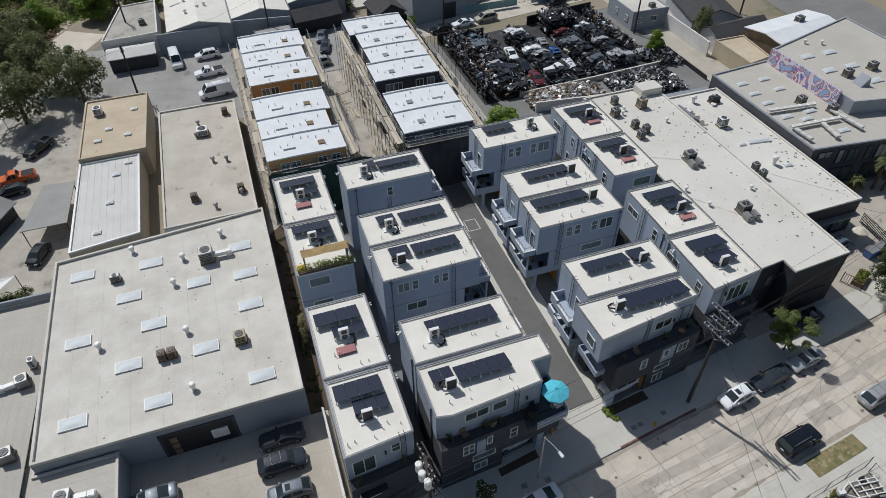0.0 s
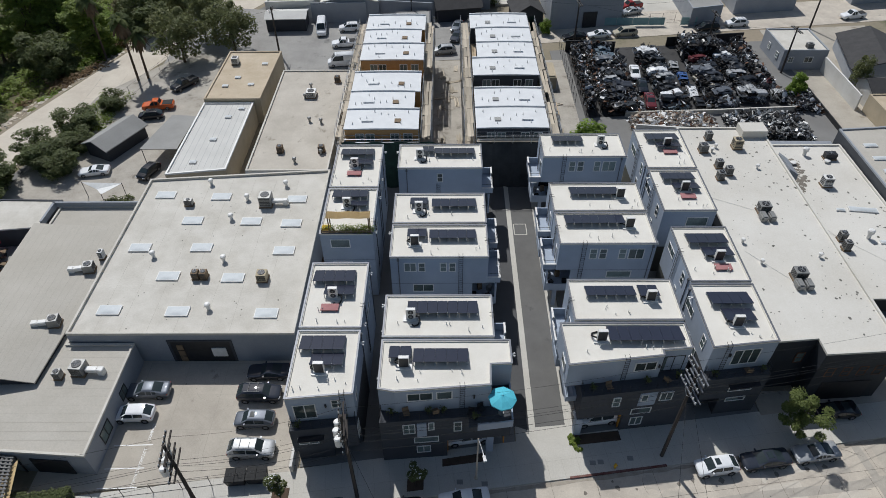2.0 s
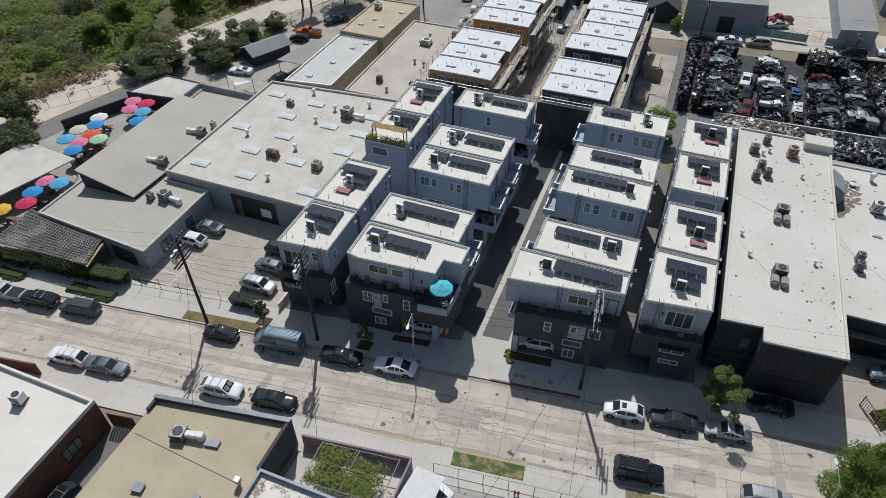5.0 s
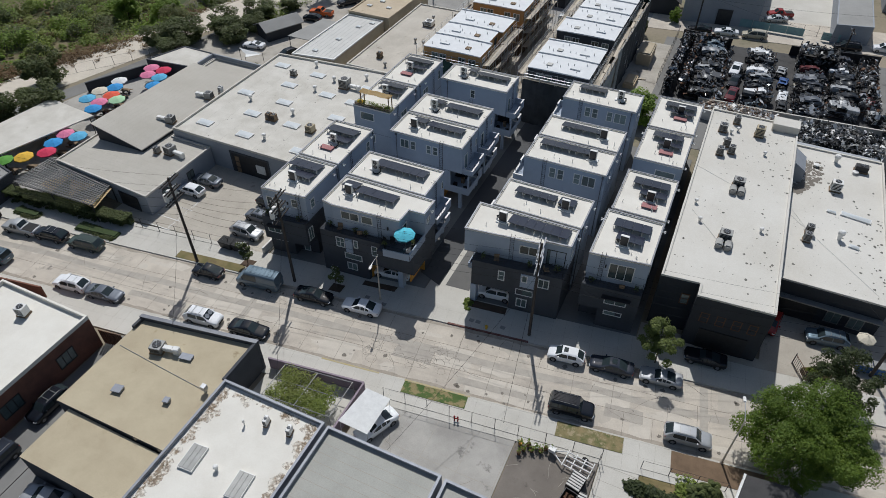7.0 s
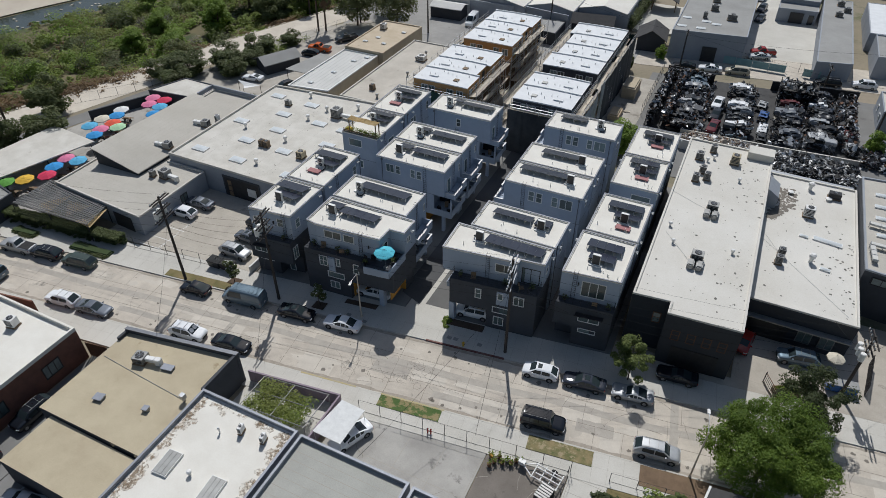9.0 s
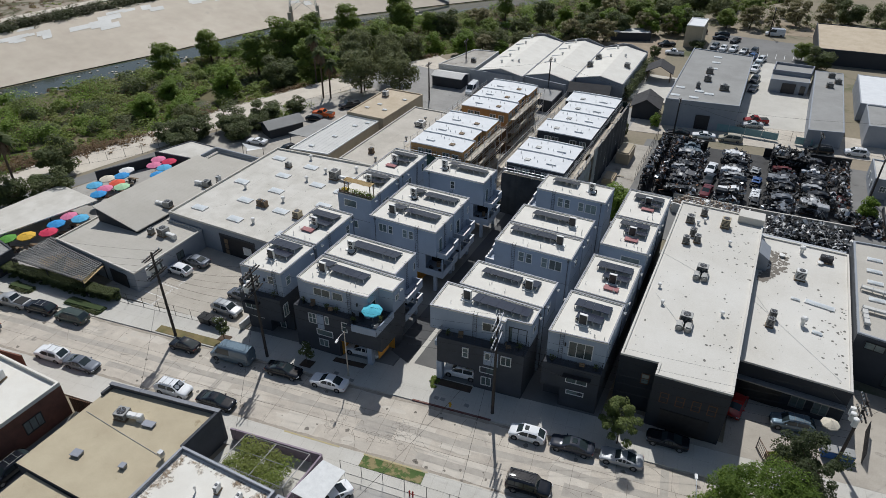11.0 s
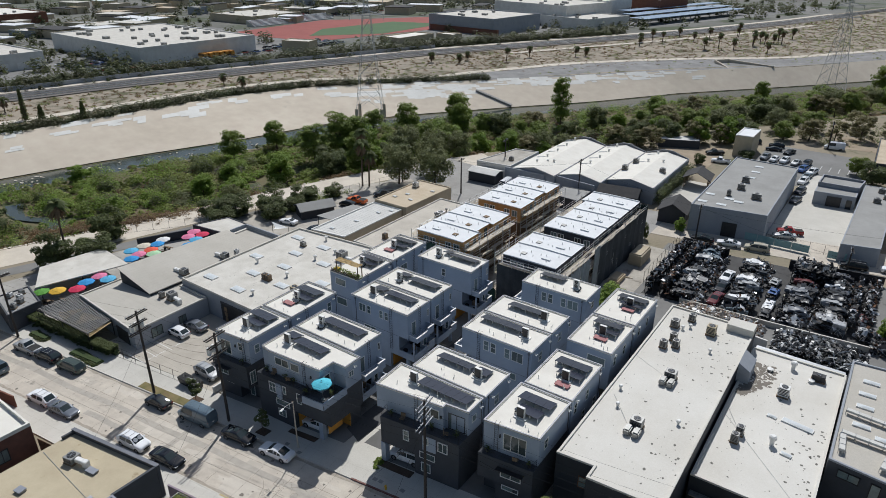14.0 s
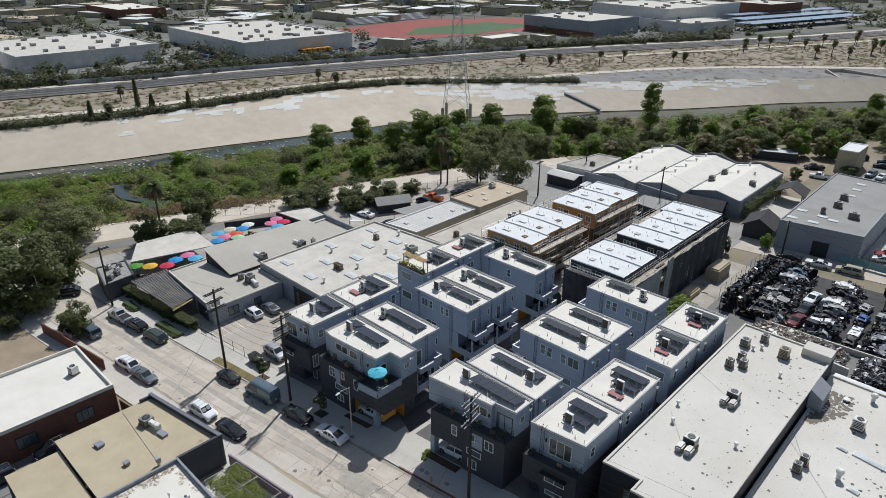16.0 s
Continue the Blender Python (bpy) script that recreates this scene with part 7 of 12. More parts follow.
plant("dark", 68.2, 186.5, 0.1, 7, 9.5, 50, "dark tree at the far car park")
plant("grey", -60.5, 77.5, -1.0, 6.4, 7.5, 40, "grey-green shrub by the cycle path")
plant("bush", 31, 206, 0, 4, 7, 50)
plant("bush", 35, 192, 0, 3.2, 6, 10)
M["leaf_corner"] = leafy("corner_tree_leaf", (0.105, 0.175, 0.024), (0.20, 0.275, 0.043), (0.055, 0.10, 0.016))
big = tree_proto(21, 10.6, 6.7, 0.32, 70000, 0.115, "leaf_corner", label="large bright green spreading tree over the street corner", lobes=95, z0=1.8, lo=0.11, hi=0.24)
big.matrix_basis = pose(65.4, 23.5, 0.1, 0, 0, 30)
for key in PROTO:
    o = PROTO[key]
    for c in list(o.children):
        bpy.data.objects.remove(c)
    bpy.data.objects.remove(o)


def palm(x, y, z, h, r=2.0, label="tall palm tree with a ragged crown"):
    rs = random.Random(int(x * 7 + y))
    t = thing("palm_tree", label, "palm tree", "palm trees", at=pose(x, y, z))

    def tr(b):
        tube(b, (0, 0, -0.2), (0.15, 0, h * 0.6), 0.24, 0.2, 8)
        tube(b, (0.15, 0, h * 0.6), (0.3, 0.1, h - 0.5), 0.2, 0.26, 8)
    b = nb()
    tr(b)
    part("trunk", b, M["bark"], t, "grey-brown palm trunk")

    def fronds(up, n, rr):
        b = nb()
        for k in range(n):
            a, e = rs.uniform(0, math.tau), rs.uniform(*up)
            prev = None
            for j in range(5):
                f = j / 4
                d = rr * f * math.cos(e)
                zz = h - 0.4 + rr * f * math.sin(e) - 0.7 * rr * f * f
                wd = 0.19 * rr * math.sin(math.pi * min(1, f * 0.9 + 0.1)) + 0.02
                c = Vector((0.3 + d * math.cos(a), 0.1 + d * math.sin(a), zz))
                s = Vector((-math.sin(a), math.cos(a), 0)) * wd
                row = [b.verts.new(c - s - Vector((0, 0, wd * 0.6))), b.verts.new(c), b.verts.new(c + s - Vector((0, 0, wd * 0.6)))]
                if prev:
                    b.faces.new((prev[0], row[0], row[1], prev[1])), b.faces.new((prev[1], row[1], row[2], prev[2]))
                prev = row
        return b
    part("crown", fronds((0.0, 1.25), 38, r), M["leaf_dark"], t, "green fan-shaped fronds")
    part("dead_fronds", fronds((-1.3, -0.4), 30, r * 0.85), M["dead"], t, "hanging dry brown fronds")


M["dead"] = mat("dry_brown_fronds", (0.19, 0.13, 0.075), (0.12, 0.085, 0.05), 2, 0.95)
for x, y, z, h in ((-42.5, 105.5, 0, 12.5), (-41, 106.5, 0, 9.5), (-54, 118, -2, 13), (-60.5, 36.5, 0, 13), ):
    palm(x, y, z, h, 2.7)
for x, y, h in ((83.4, 50.4, 5.2), (84.4, 49.6, 4.2), (79.4, 50.8, 3.0)):
    palm(x, y, 0.17, h, 1.7, "small green palm before the studio building")
for x, y in ((57.4, 16.0), (58.6, 17.0)):
    palm(x, y, 0.1, 1.7, 1.3, "low fan palm in a dry front garden")
rs_ = random.Random(8)
for s, v in ((158, 255), (170, 246), (178, 253), (196, 242), (214, 249), (239, 241), (245, 240), (310, 274), (313, 277), (325, 280), (322, 267), (353, 286), (347, 266), (323, 232), (326, 235), (363, 269), (335, 233), (393, 274), (390, 270), (341, 227),
             (362, 232), (366, 236), (380, 243), (347, 208), (385, 237), (386, 232), (391, 239), (376, 236), (50, 229), (57, 224), (-29, 210), (-28, 180), (300, 262), (404, 250), (412, 246)):
    x, y, z = on_river(s, v, 3.0)
    palm(x, y, z, rs_.uniform(5.5, 9.5) if s > 280 else rs_.uniform(4.5, 7), rs_.uniform(2.1, 2.7), "shaggy palm tree on the dry bank")
for x, y, h in ((-177, 81.2, 10.5), (-174.9, 85.6, 4.5), (-164.6, 95.1, 5.5), (-171.2, 62.4, 6.0)):
    b = nb()
    tube(b, (x, y, 3), (x, y, 3 + h), 0.75, 0.3, 8)
    ob = thing("cypress_tree", "dark narrow cypress on the far bank", "tree")
    part("trunk", b, M["bark"], ob)
    rs = np.random.RandomState(int(h * 10))
    n = 900
    zz, a = rs.uniform(0.3, h + 0.6, n), rs.uniform(0, math.tau, n)
    rr = 1.15 * np.clip(1.05 - zz / (h + 0.6), 0.05, 1) ** 0.5 * rs.uniform(0.7, 1.1, n)
    cs = np.stack([x + rr * np.cos(a), y + rr * np.sin(a), 3 + zz], 1)
    me = leaves_mesh("crown", cs, np.stack([np.cos(a), np.sin(a), 0 * a + 0.3], 1), 0.3, rs)
    me.materials.append(M["leaf_dark"])
    part("crown", me, None, ob)


# river brush, bank scrub, hedges: uncountable growth
def scrub(name, label, pts, heights, per, size, leaf, spread=1.3, seed=0, category="bushes"):
    rs = np.random.RandomState(seed)
    pts, heights = np.asarray(pts, float), np.asarray(heights, float)
    k = len(pts)
    idx = np.repeat(np.arange(k), per)
    n = len(idx)
    d = rs.normal(0, 1, (n, 3))
    d[:, 2] = np.abs(d[:, 2])
    d /= np.linalg.norm(d, axis=1)[:, None]
    hh = heights[idx][:, None]
    c = pts[idx] + d * np.concatenate([hh * spread, hh * spread, hh], 1) * rs.uniform(0.55, 1.05, (n, 1))
    me = leaves_mesh(name, c, d + np.array([0, 0, 1.3]), size, rs)
    me.materials.append(M[leaf])
    return tagged(part(name, me, None), label, category, kind="stuff")


rs = np.random.RandomState(31)
groups = {"leaf_brush": ([], []), "leaf_bright": ([], []), "leaf": ([], []), "leaf_dark": ([], []), "dead2": ([], [])}
M["leaf_bank"] = leafy("leaf_dark_bank_growth", (0.065, 0.085, 0.034), (0.13, 0.15, 0.06), (0.10, 0.085, 0.05))
M["dead2"] = leafy("dry_reeds", (0.19, 0.12, 0.06), (0.28, 0.19, 0.09), (0.13, 0.085, 0.05))
STREAM = [(-78, 33), (-82, 35.8), (-85.8, 38.7), (-88.5, 42.1), (-90.4, 45.2), (-92.2, 48.2), (-95, 49.8), (-98.4, 49), (-101, 47.2), (-105, 45.6), (-110, 46.5), (-116, 49)]
for k in range(7600):
    s = rs.uniform(-110, 480) if k % 3 else rs.uniform(-60, 150)
    near, wat = table(RIVER, s, 1), table(RIVER, s, 2)
    f = rs.uniform(0, 1)
    v = near + 1 + f * (wat - 17 - near)
    z = -3.9 if v > near + 9 else -3.8 * (v - near) / 9
    x, y, _ = on_river(s, v, 0)
    nz = noise.noise(Vector((x * 0.045, y * 0.045, 3.1)))
    nz2 = noise.noise(Vector((x * 0.15, y * 0.15, 9.0)))
    nz3 = noise.noise(Vector((x * 0.085, y * 0.085, 2.0)))
    reed = f < 0.17 and nz2 > 0.02
    if min(math.hypot(x - px_, y - py_) for px_, py_ in STREAM) < 3.2:
        continue
    if nz < -0.6 or (f < 0.17 and not reed and rs.uniform() < 0.75):
        continue
    h = max(0.45, 0.95 + 2.3 * nz2 + 0.9 * nz) * rs.uniform(0.75, 1.25)
    key = "dead2" if (reed and nz3 < 0.1) or rs.uniform() < 0.05 else ("leaf_bright" if nz3 > 0.24 else "leaf_dark" if nz3 < -0.32 else "leaf" if nz2 > 0.28 else "leaf_brush")
    groups[key][0].append((x, y, z - 0.2))
    groups[key][1].append(h)
for i, key in enumerate(groups):
    scrub("river_brush", {"leaf_brush": "low mixed green and brown brush in the river bed", "leaf": "dense green shrubs in the river bed", "leaf_bright": "bright green willow brush in the river bed", "leaf_dark": "dark olive shrubs in the river bed", "dead2": "dry brown reeds along the levee"}[key],
          *groups[key], 66, 0.31, key, 1.3, 40 + i)
A, B_, Cc, D = ([], []), ([], []), ([], []), ([], [])
for k in range(6500):
    s = rs.uniform(-120, 620)
    top, rail = table(RIVER, s, 3), table(RIVER, s, 4)
    u = rs.uniform()
    if u < 0.34 and s < 165:
        tgt, v, h = A, top + abs(rs.normal(0, 3.4)) + 1, rs.uniform(1.0, 3.6)
    elif u < 0.62:
        tgt, v, h = B_, rs.uniform(top + 18 if s > 150 else top + 9, rail - 11), rs.uniform(0.3, 1.1)
    elif u < 0.9 and s < 330:
        tgt, v, h = Cc, rail + 21 + rs.normal(0, 3.2), rs.uniform(1.6, 7.0)
    else:
        tgt, v, h = D, rs.uniform(top + 2, rail - 10), rs.uniform(0.5, 1.2)
    x, y, _ = on_river(s, v, 0)
    tgt[0].append((x, y, 3.0)), tgt[1].append(h)
scrub("bank_shrubs", "dark green shrubs along the top of the far bank", *A, 76, 0.40, "leaf_bank", 0.85, 51)
scrub("dry_scrub", "low dry brown scrub on the far bank", *B_, 24, 0.33, "dead2", 1.4, 52)
scrub("hedge_row", "dark green hedge beside the railway", *Cc, 62, 0.62, "leaf_bank", 0.6, 53)
scrub("bank_scrub", "grey-green scrub on the far bank", *D, 30, 0.32, "leaf_brush", 1.2, 54)
for lf, n_, sd in (("leaf_bright", 46, 3), ("leaf", 46, 4), ("leaf_dark", 40, 5)):
    rr = np.random.RandomState(sd)
    q, hq = [], []
    for k in range(n_):
        s_ = rr.uniform(-70, 260)
        near, wat = table(RIVER, s_, 1), table(RIVER, s_, 2)
        x, y, _ = on_river(s_, near + 6 + rr.uniform(0, 1) * (wat - 24 - near), 0)
        q.append((x, y, -3.6)), hq.append(rr.uniform(1.8, 4.2))
    scrub("willow_clumps", "rounded willow clumps standing in the river bed", q, hq, 480, 0.24, lf, 0.85, 80 + sd)
b = nb()
prev = None
for k, (x, y) in enumerate(STREAM):
    w = 1.7 + 0.5 * math.sin(k * 1.3)
    d_ = (Vector(STREAM[min(k + 1, len(STREAM) - 1)]) - Vector(STREAM[max(k - 1, 0)])).normalized()
    row = (b.verts.new((x - w * d_.y, y + w * d_.x, -4.25)), b.verts.new((x + w * d_.y, y - w * d_.x, -4.25)))
    if prev:
        b.faces.new((prev[0], row[0], row[1], prev[1]))
    prev = row
setting("side_stream", b, M["water"], "narrow dark side stream between river brush", "water")
rr = random.Random(4)
b = nb()
for k in range(1500):
    s_ = rr.uniform(-45, 130) if k % 2 else rr.uniform(-40, 8)
    dv = rr.uniform(0, 9)
    x, y, _ = on_river(s_, table(RIVER, s_, 1) + dv, 0)
    r = rr.uniform(0.12, 0.42)
    m = pose(x, y, -3.8 * dv / 9 + 0.02, rr.uniform(-20, 20), rr.uniform(-20, 20), rr.uniform(0, 360))
    box(b, -r, -r * 0.7, -r * 0.4, r, r * 0.7, r * 0.4, m)
tagged(part("levee_stones", b, M["pale_dirt"]), "loose pale stones on the levee slope", "stones", kind="stuff")
rr = random.Random(14)
b = nb()
for k in range(420):
    s_ = rr.uniform(-60, 150)
    wat = table(RIVER, s_, 2)
    x, y, _ = on_river(s_, wat - rr.uniform(4, 22), 0)
    r = rr.uniform(0.15, 0.5)
    box(b, -r, -r * 0.7, -0.5, r, r * 0.7, r * 0.3, pose(x, y, -5.05, rr.uniform(-15, 15), rr.uniform(-15, 15), rr.uniform(0, 360)))
tagged(part("river_stones", b, M["pale_dirt"]), "pale stones standing in shallow water", "stones", kind="stuff")
# rounded bushes that stand out of the river brush
for lf, lab, n, seed_ in (("leaf_bright", "rounded bright green bushes in the river bed", 16, 301), ("leaf", "rounded green bushes in the river bed", 15, 302), ("leaf_dark", "rounded dark olive bushes in the river bed", 15, 303)):
    r2 = np.random.RandomState(seed_)
    q, hq = [], []
    for _ in range(n):
        s = r2.uniform(-70, 260)
        near, wat = table(RIVER, s, 1), table(RIVER, s, 2)
        x, y, _z = on_river(s, near + 9 + r2.uniform(0.05, 0.95) * (wat - 26 - near), 0)
        if min(math.hypot(x - px_, y - py_) for px_, py_ in STREAM) < 5:
            continue
        R_ = r2.uniform(2.2, 4.6)
        for _ in range(4):
            q.append((x + r2.normal(0, R_ * 0.35), y + r2.normal(0, R_ * 0.35), -3.7)), hq.append(R_ * r2.uniform(0.7, 1.1))
    scrub("river_bushes", lab, q, hq, 220, 0.28, lf, 0.6, seed_)
scrub("bare_bush", "grey leafless bush in the river bed", [(-90.5, 98.2, -3.8), (-92.5, 96.5, -3.8), (-89, 101, -3.8), (-71, 93, -3.6)], [3.2, 2.4, 2.6, 2.2], 420, 0.16, "twigs", 0.9, 311)
# dry reeds and grey shrubs between the cycle path and the river bed, understorey at the far car park
q, hq = [], []
for k in range(240):
    f = rs.uniform()
    q.append((-80 + 19 * f + rs.normal(0, 1.6), 38 + 33 * f + rs.normal(0, 1.4), -0.6)), hq.append(rs.uniform(0.7, 1.9))
scrub("river_reeds", "dry red-brown reeds beside the cycle path", q, hq, 60, 0.22, "dead2", 0.8, 91)
q, hq = [], []
for k in range(360):
    q.append((rs.uniform(26, 112), rs.uniform(222, 262), -1.4 if rs.uniform() < 0.5 else -0.6)), hq.append(rs.uniform(0.8, 2.6))
scrub("understorey", "grey-green scrub beneath trees by the river", q, hq, 44, 0.4, "leaf_grey", 1.3, 92)
scrub("passage_shrub", "yellow-green shrub in a narrow passage", [(0.15 + rs.normal(0, 0.12), 50.6 + rs.normal(0, 0.8), rs.uniform(0.4, 3.4)) for _ in range(34)], [0.35] * 34, 40, 0.12, "leaf_tan", 1.1, 93, "plants")
scrub("passage_plants", "dark weeds along a narrow passage", [(rs.uniform(-0.7, 0.6), rs.uniform(41, 69), 0.1) for _ in range(60)], [0.3] * 60, 26, 0.13, "leaf_dark", 1.1, 94, "plants")
# clipped hedge at the restaurant and small beds
pts, hs = [], []
for k in range(950):
    f = rs.uniform()
    o = rs.uniform(-0.75, 0.75)
    pts.append((-41.3 + 21.1 * f, 20.75 + 2.6 * f + o, 1.7 if rs.uniform() < 0.6 else rs.uniform(0.2, 1.6))), hs.append(0.28)
scrub("hedge", "clipped dark green hedge before the restaurant pergola", pts, hs, 66, 0.14, "leaf_dark", 1.0, 61, "hedge")
for nm, lab, x0, y0, x1, y1, n, h, lf in (("ground_cover", "low dark planting on the pavement verge", -37.5, 18.6, -33.5, 19.9, 90, 0.35, "leaf_dark"), ("ground_cover", "low dark planting on the pavement verge", -26.5, 19.9, -20.2, 21.2, 120, 0.35, "leaf_dark"),
                                          ("shrub_bed", "low green shrubs in a bed before a town house", 27.9, 29.0, 28.9, 30.6, 16, 0.25, "leaf"), ("vine_garden", "green vines over a pergola frame", 15.2, 8.0, 21.2, 11.2, 80, 0.8, "leaf_brush"),
                                          ("clipped_shrubs", "row of round clipped green shrubs", 51.7, 14.4, 56.6, 15.1, 60, 0.55, "leaf_gate"), ("garden_plants", "feathery green plants in a dry garden", 56.4, 15.6, 59.6, 17.4, 40, 0.75, "leaf"),
                                          ("yard_hedge", "green hedge beside the gabled hall", 25.5, 138, 26.3, 166, 150, 1.3, "leaf_dark"), ("wall_shrubs", "green shrubs at the levee fence", -34.5, 66, -31, 70, 30, 0.9, "leaf_dark"),
                                          ("wall_shrubs", "shrubs along the west yard wall", -47, 88, -42, 100, 40, 1.0, "leaf")):
    q = [(rs.uniform(x0, x1), rs.uniform(y0, y1), 1.9 if nm == "vine_garden" else rs.uniform(0.2, 3.0) if nm == "yard_hedge" else 0.15) for _ in range(n)]
    scrub(nm, lab, q, [h * rs.uniform(0.7, 1.2) for _ in q], 90 if nm == "vine_garden" else 44, 0.12 if nm == "vine_garden" else 0.2 if h > 0.5 else 0.13, lf, 1.1, 70 + n, "plants")

# ---- railway, pylons and the town beyond the river ----
for o, n in ((-4.5, 0), (0.5, 1), (4.5, 2)):
    t = thing("railway_track", "steel rails on dark sleepers in grey gravel", "railway track", "railway tracks")
    for side in (-0.72, 0.72):
        b = nb()
        prev = None
        s = -380
        while s <= 1400:
            q = [on_river(s, table(RIVER, s, 4) + o + side + d, z) for d, z in ((-0.07, 3.42), (-0.07, 3.62), (0.07, 3.62), (0.07, 3.42))]
            row = [b.verts.new(c) for c in q]
            if prev:
                for k in range(3):
                    b.faces.new((prev[k], row[k], row[k + 1], prev[k + 1]))
            prev = row
            s += 20
        part("rail", b, M["galv"], t)
    b = nb()
    prev = None
    s = -380
    while s <= 1400:
        row = [b.verts.new(on_river(s, table(RIVER, s, 4) + o + d, 3.46)) for d in (-1.3, 1.3)]
        if prev:
            b.faces.new((prev[0], row[0], row[1], prev[1]))
        prev = row
        s += 20
    part("sleeper_bed", b, M["ballast"], t, "dark sleepers and ballast")


def pylon(x, y, z, h, ang):
    t = thing("transmission_tower", "grey steel lattice power pylon", "pylon", "lattice pylons", at=pose(x, y, z, 0, 0, ang))
    W = lambda f: 4.2 * (1 - f) ** 1.3 + 0.7 if f < 0.75 else 0.75
    b = nb()
    lev = [0, 0.14, 0.27, 0.39, 0.5, 0.6, 0.7, 0.8, 0.9, 1.0]
    for sx in (1, -1):
        for sy in (1, -1):
            for f0, f1 in zip(lev, lev[1:]):
                tube(b, (sx * W(f0), sy * W(f0), f0 * h), (sx * W(f1), sy * W(f1), f1 * h), 0.09, sides=4)
    part("tower_frame", b, M["galv"], t)
    b = nb()
    for f0, f1 in zip(lev, lev[1:]):
        a, c = W(f0), W(f1)
        for k in range(4):
            r = Matrix.Rotation(k * math.pi / 2, 3, "Z")
            p = [r @ Vector(v) for v in ((-a, -a, f0 * h), (a, -a, f0 * h), (-c, -c, f1 * h), (c, -c, f1 * h))]
            tube(b, p[0], p[3], 0.05, sides=4), tube(b, p[1], p[2], 0.05, sides=4), tube(b, p[2], p[3], 0.05, sides=4)
    part("bracing", b, M["galv"], t)
    for f in (0.72, 0.83, 0.94):
        b = nb()
        for s in (1, -1):
            for sy in (1, -1):
                tube(b, (0, sy * 0.7, f * h), (s * 6.5, 0, f * h + 0.3), 0.1, sides=4), tube(b, (0, sy * 0.7, f * h + 1.6), (s * 6.5, 0, f * h + 0.3), 0.08, sides=4)
            tube(b, (s * 6.3, 0, f * h + 0.2), (s * 6.3, 0, f * h - 1.6), 0.12, sides=5)
        part("cross_arm", b, M["galv"], t)
    for sx in (1, -1):
        for sy in (1, -1):
            b = nb()
            tube(b, (sx * 4.9, sy * 4.9, -5), (sx * 4.9, sy * 4.9, 0.6), 0.7, 0.6, 8)
            part("footing", b, M["bank"], t)


pylon(-101.5, 175.5, 0.5, 48, 35)
pylon(39, 345.5, -4, 46, 35)


def far_block(name, label, x0, y0, x1, y1, h, wall, roof, ang=0.0, units=0, seed=0, z=3.0, doors=0):
    """A distant flat-roofed building with roof machines; x0..y1 about its own middle when turned."""
    cx, cy = (x0 + x1) / 2, (y0 + y1) / 2
    t = block(name, label, [((Matrix.Rotation(radians(ang), 2) @ Vector((x - cx, y - cy)))[0] + cx, (Matrix.Rotation(radians(ang), 2) @ Vector((x - cx, y - cy)))[1] + cy) for x, y in rect(x0, y0, x1, y1)], z + h, wall, roof, z0=z, drop=0.6, thick=0.5)
    r = random.Random(seed)
    rot = Matrix.Translation((cx, cy, 0)) @ Matrix.Rotation(radians(ang), 4, "Z")
    b = nb()
    for k in range(units):
        x, y = r.uniform(x0 + 4, x1 - 4) - cx, r.uniform(y0 + 4, y1 - 4) - cy
        w = r.uniform(1.0, 2.0)
        box(b, x - w, y - w * 0.7, z + h - 0.6, x + w, y + w * 0.7, z + h + 0.7, rot)
    if units:
        tagged(part("rooftop_units", b, M["metal_grey"], t), "grey machines on a distant roof", kind="stuff")
    for k in range(doors):
        b = nb()
        y = (y0 - cy) + (y1 - y0) * (k + 0.5) / doors
        box(b, (x1 - cx) - 0.05, y - 1.8, z, (x1 - cx) + 0.06, y + 1.8, z + 3.6, rot)
        part("dock_door", b, M["white_metal"], t)
    return t


far_block("distant_warehouse", "large white warehouse across the river", -349, 172, -248, 242, 9, "wall_white", "roof_ware", -3, 30, 4, doors=0)
far_block("distant_warehouse", "long white warehouse with dock doors across the river", -362, 72, -287, 140, 8, "wall_white", "roof_ware", 0, 22, 5, doors=9)
far_block("distant_warehouse", "long white warehouse with dock doors across the river", -380, -40, -300, 60, 8, "wall_white", "roof_ware", 4, 14, 6, doors=9)
t = far_block("school_building", "dark grey school hall with a brick base", -228, 384, -168, 440, 11, "wall_ware", "roof_ware", -6, 8, 7)
far_block("school_building", "brown brick base of the school hall", -229, 383, -167, 384.5, 4, "brick", "brick", -6, 0, 7)
far_block("school_building", "pale grey school block", -176, 452, -124, 500, 8, "wall_white", "roof_ware", -15, 6, 8)
far_block("school_building", "pale school block with tall windows", -225, 470, -150, 530, 15, "wall_white", "roof_ware", -12, 8, 9)
far_block("school_building", "pale school block with tall windows", -210, 550, -160, 600, 13, "wall_white", "roof_ware", -12, 6, 10)
far_block("school_building", "brown brick school wing in the distance", -170, 610, -128, 660, 12, "brick", "roof_ware", -12, 2, 10)
far_block("field_house", "small pale sports building", -212, 312, -196, 345, 3.6, "wall_beige", "roof_white", -4, 0, 11)
far_block("field_house", "small pale sports building", -194, 346, -180, 356, 3.6, "wall_beige", "roof_white", -4, 0, 12)
far_block("distant_hall", "long beige hall beyond the stadium", -412, 330, -360, 382, 6, "wall_beige", "roof_ware", 0, 3, 13)
far_block("distant_hall", "brown brick factory block", -575, 205, -505, 245, 8, "brick", "roof_white", 0, 3, 14)
slab("running_track", [(-330, 282), (-248, 288), (-222, 412), (-285, 462), (-340, 385)], 2.9, 3.12, mat("red_running_track", (0.30, 0.075, 0.06), (0.25, 0.06, 0.05), 0.1, 0.9), "red running track round a field", "sports track")
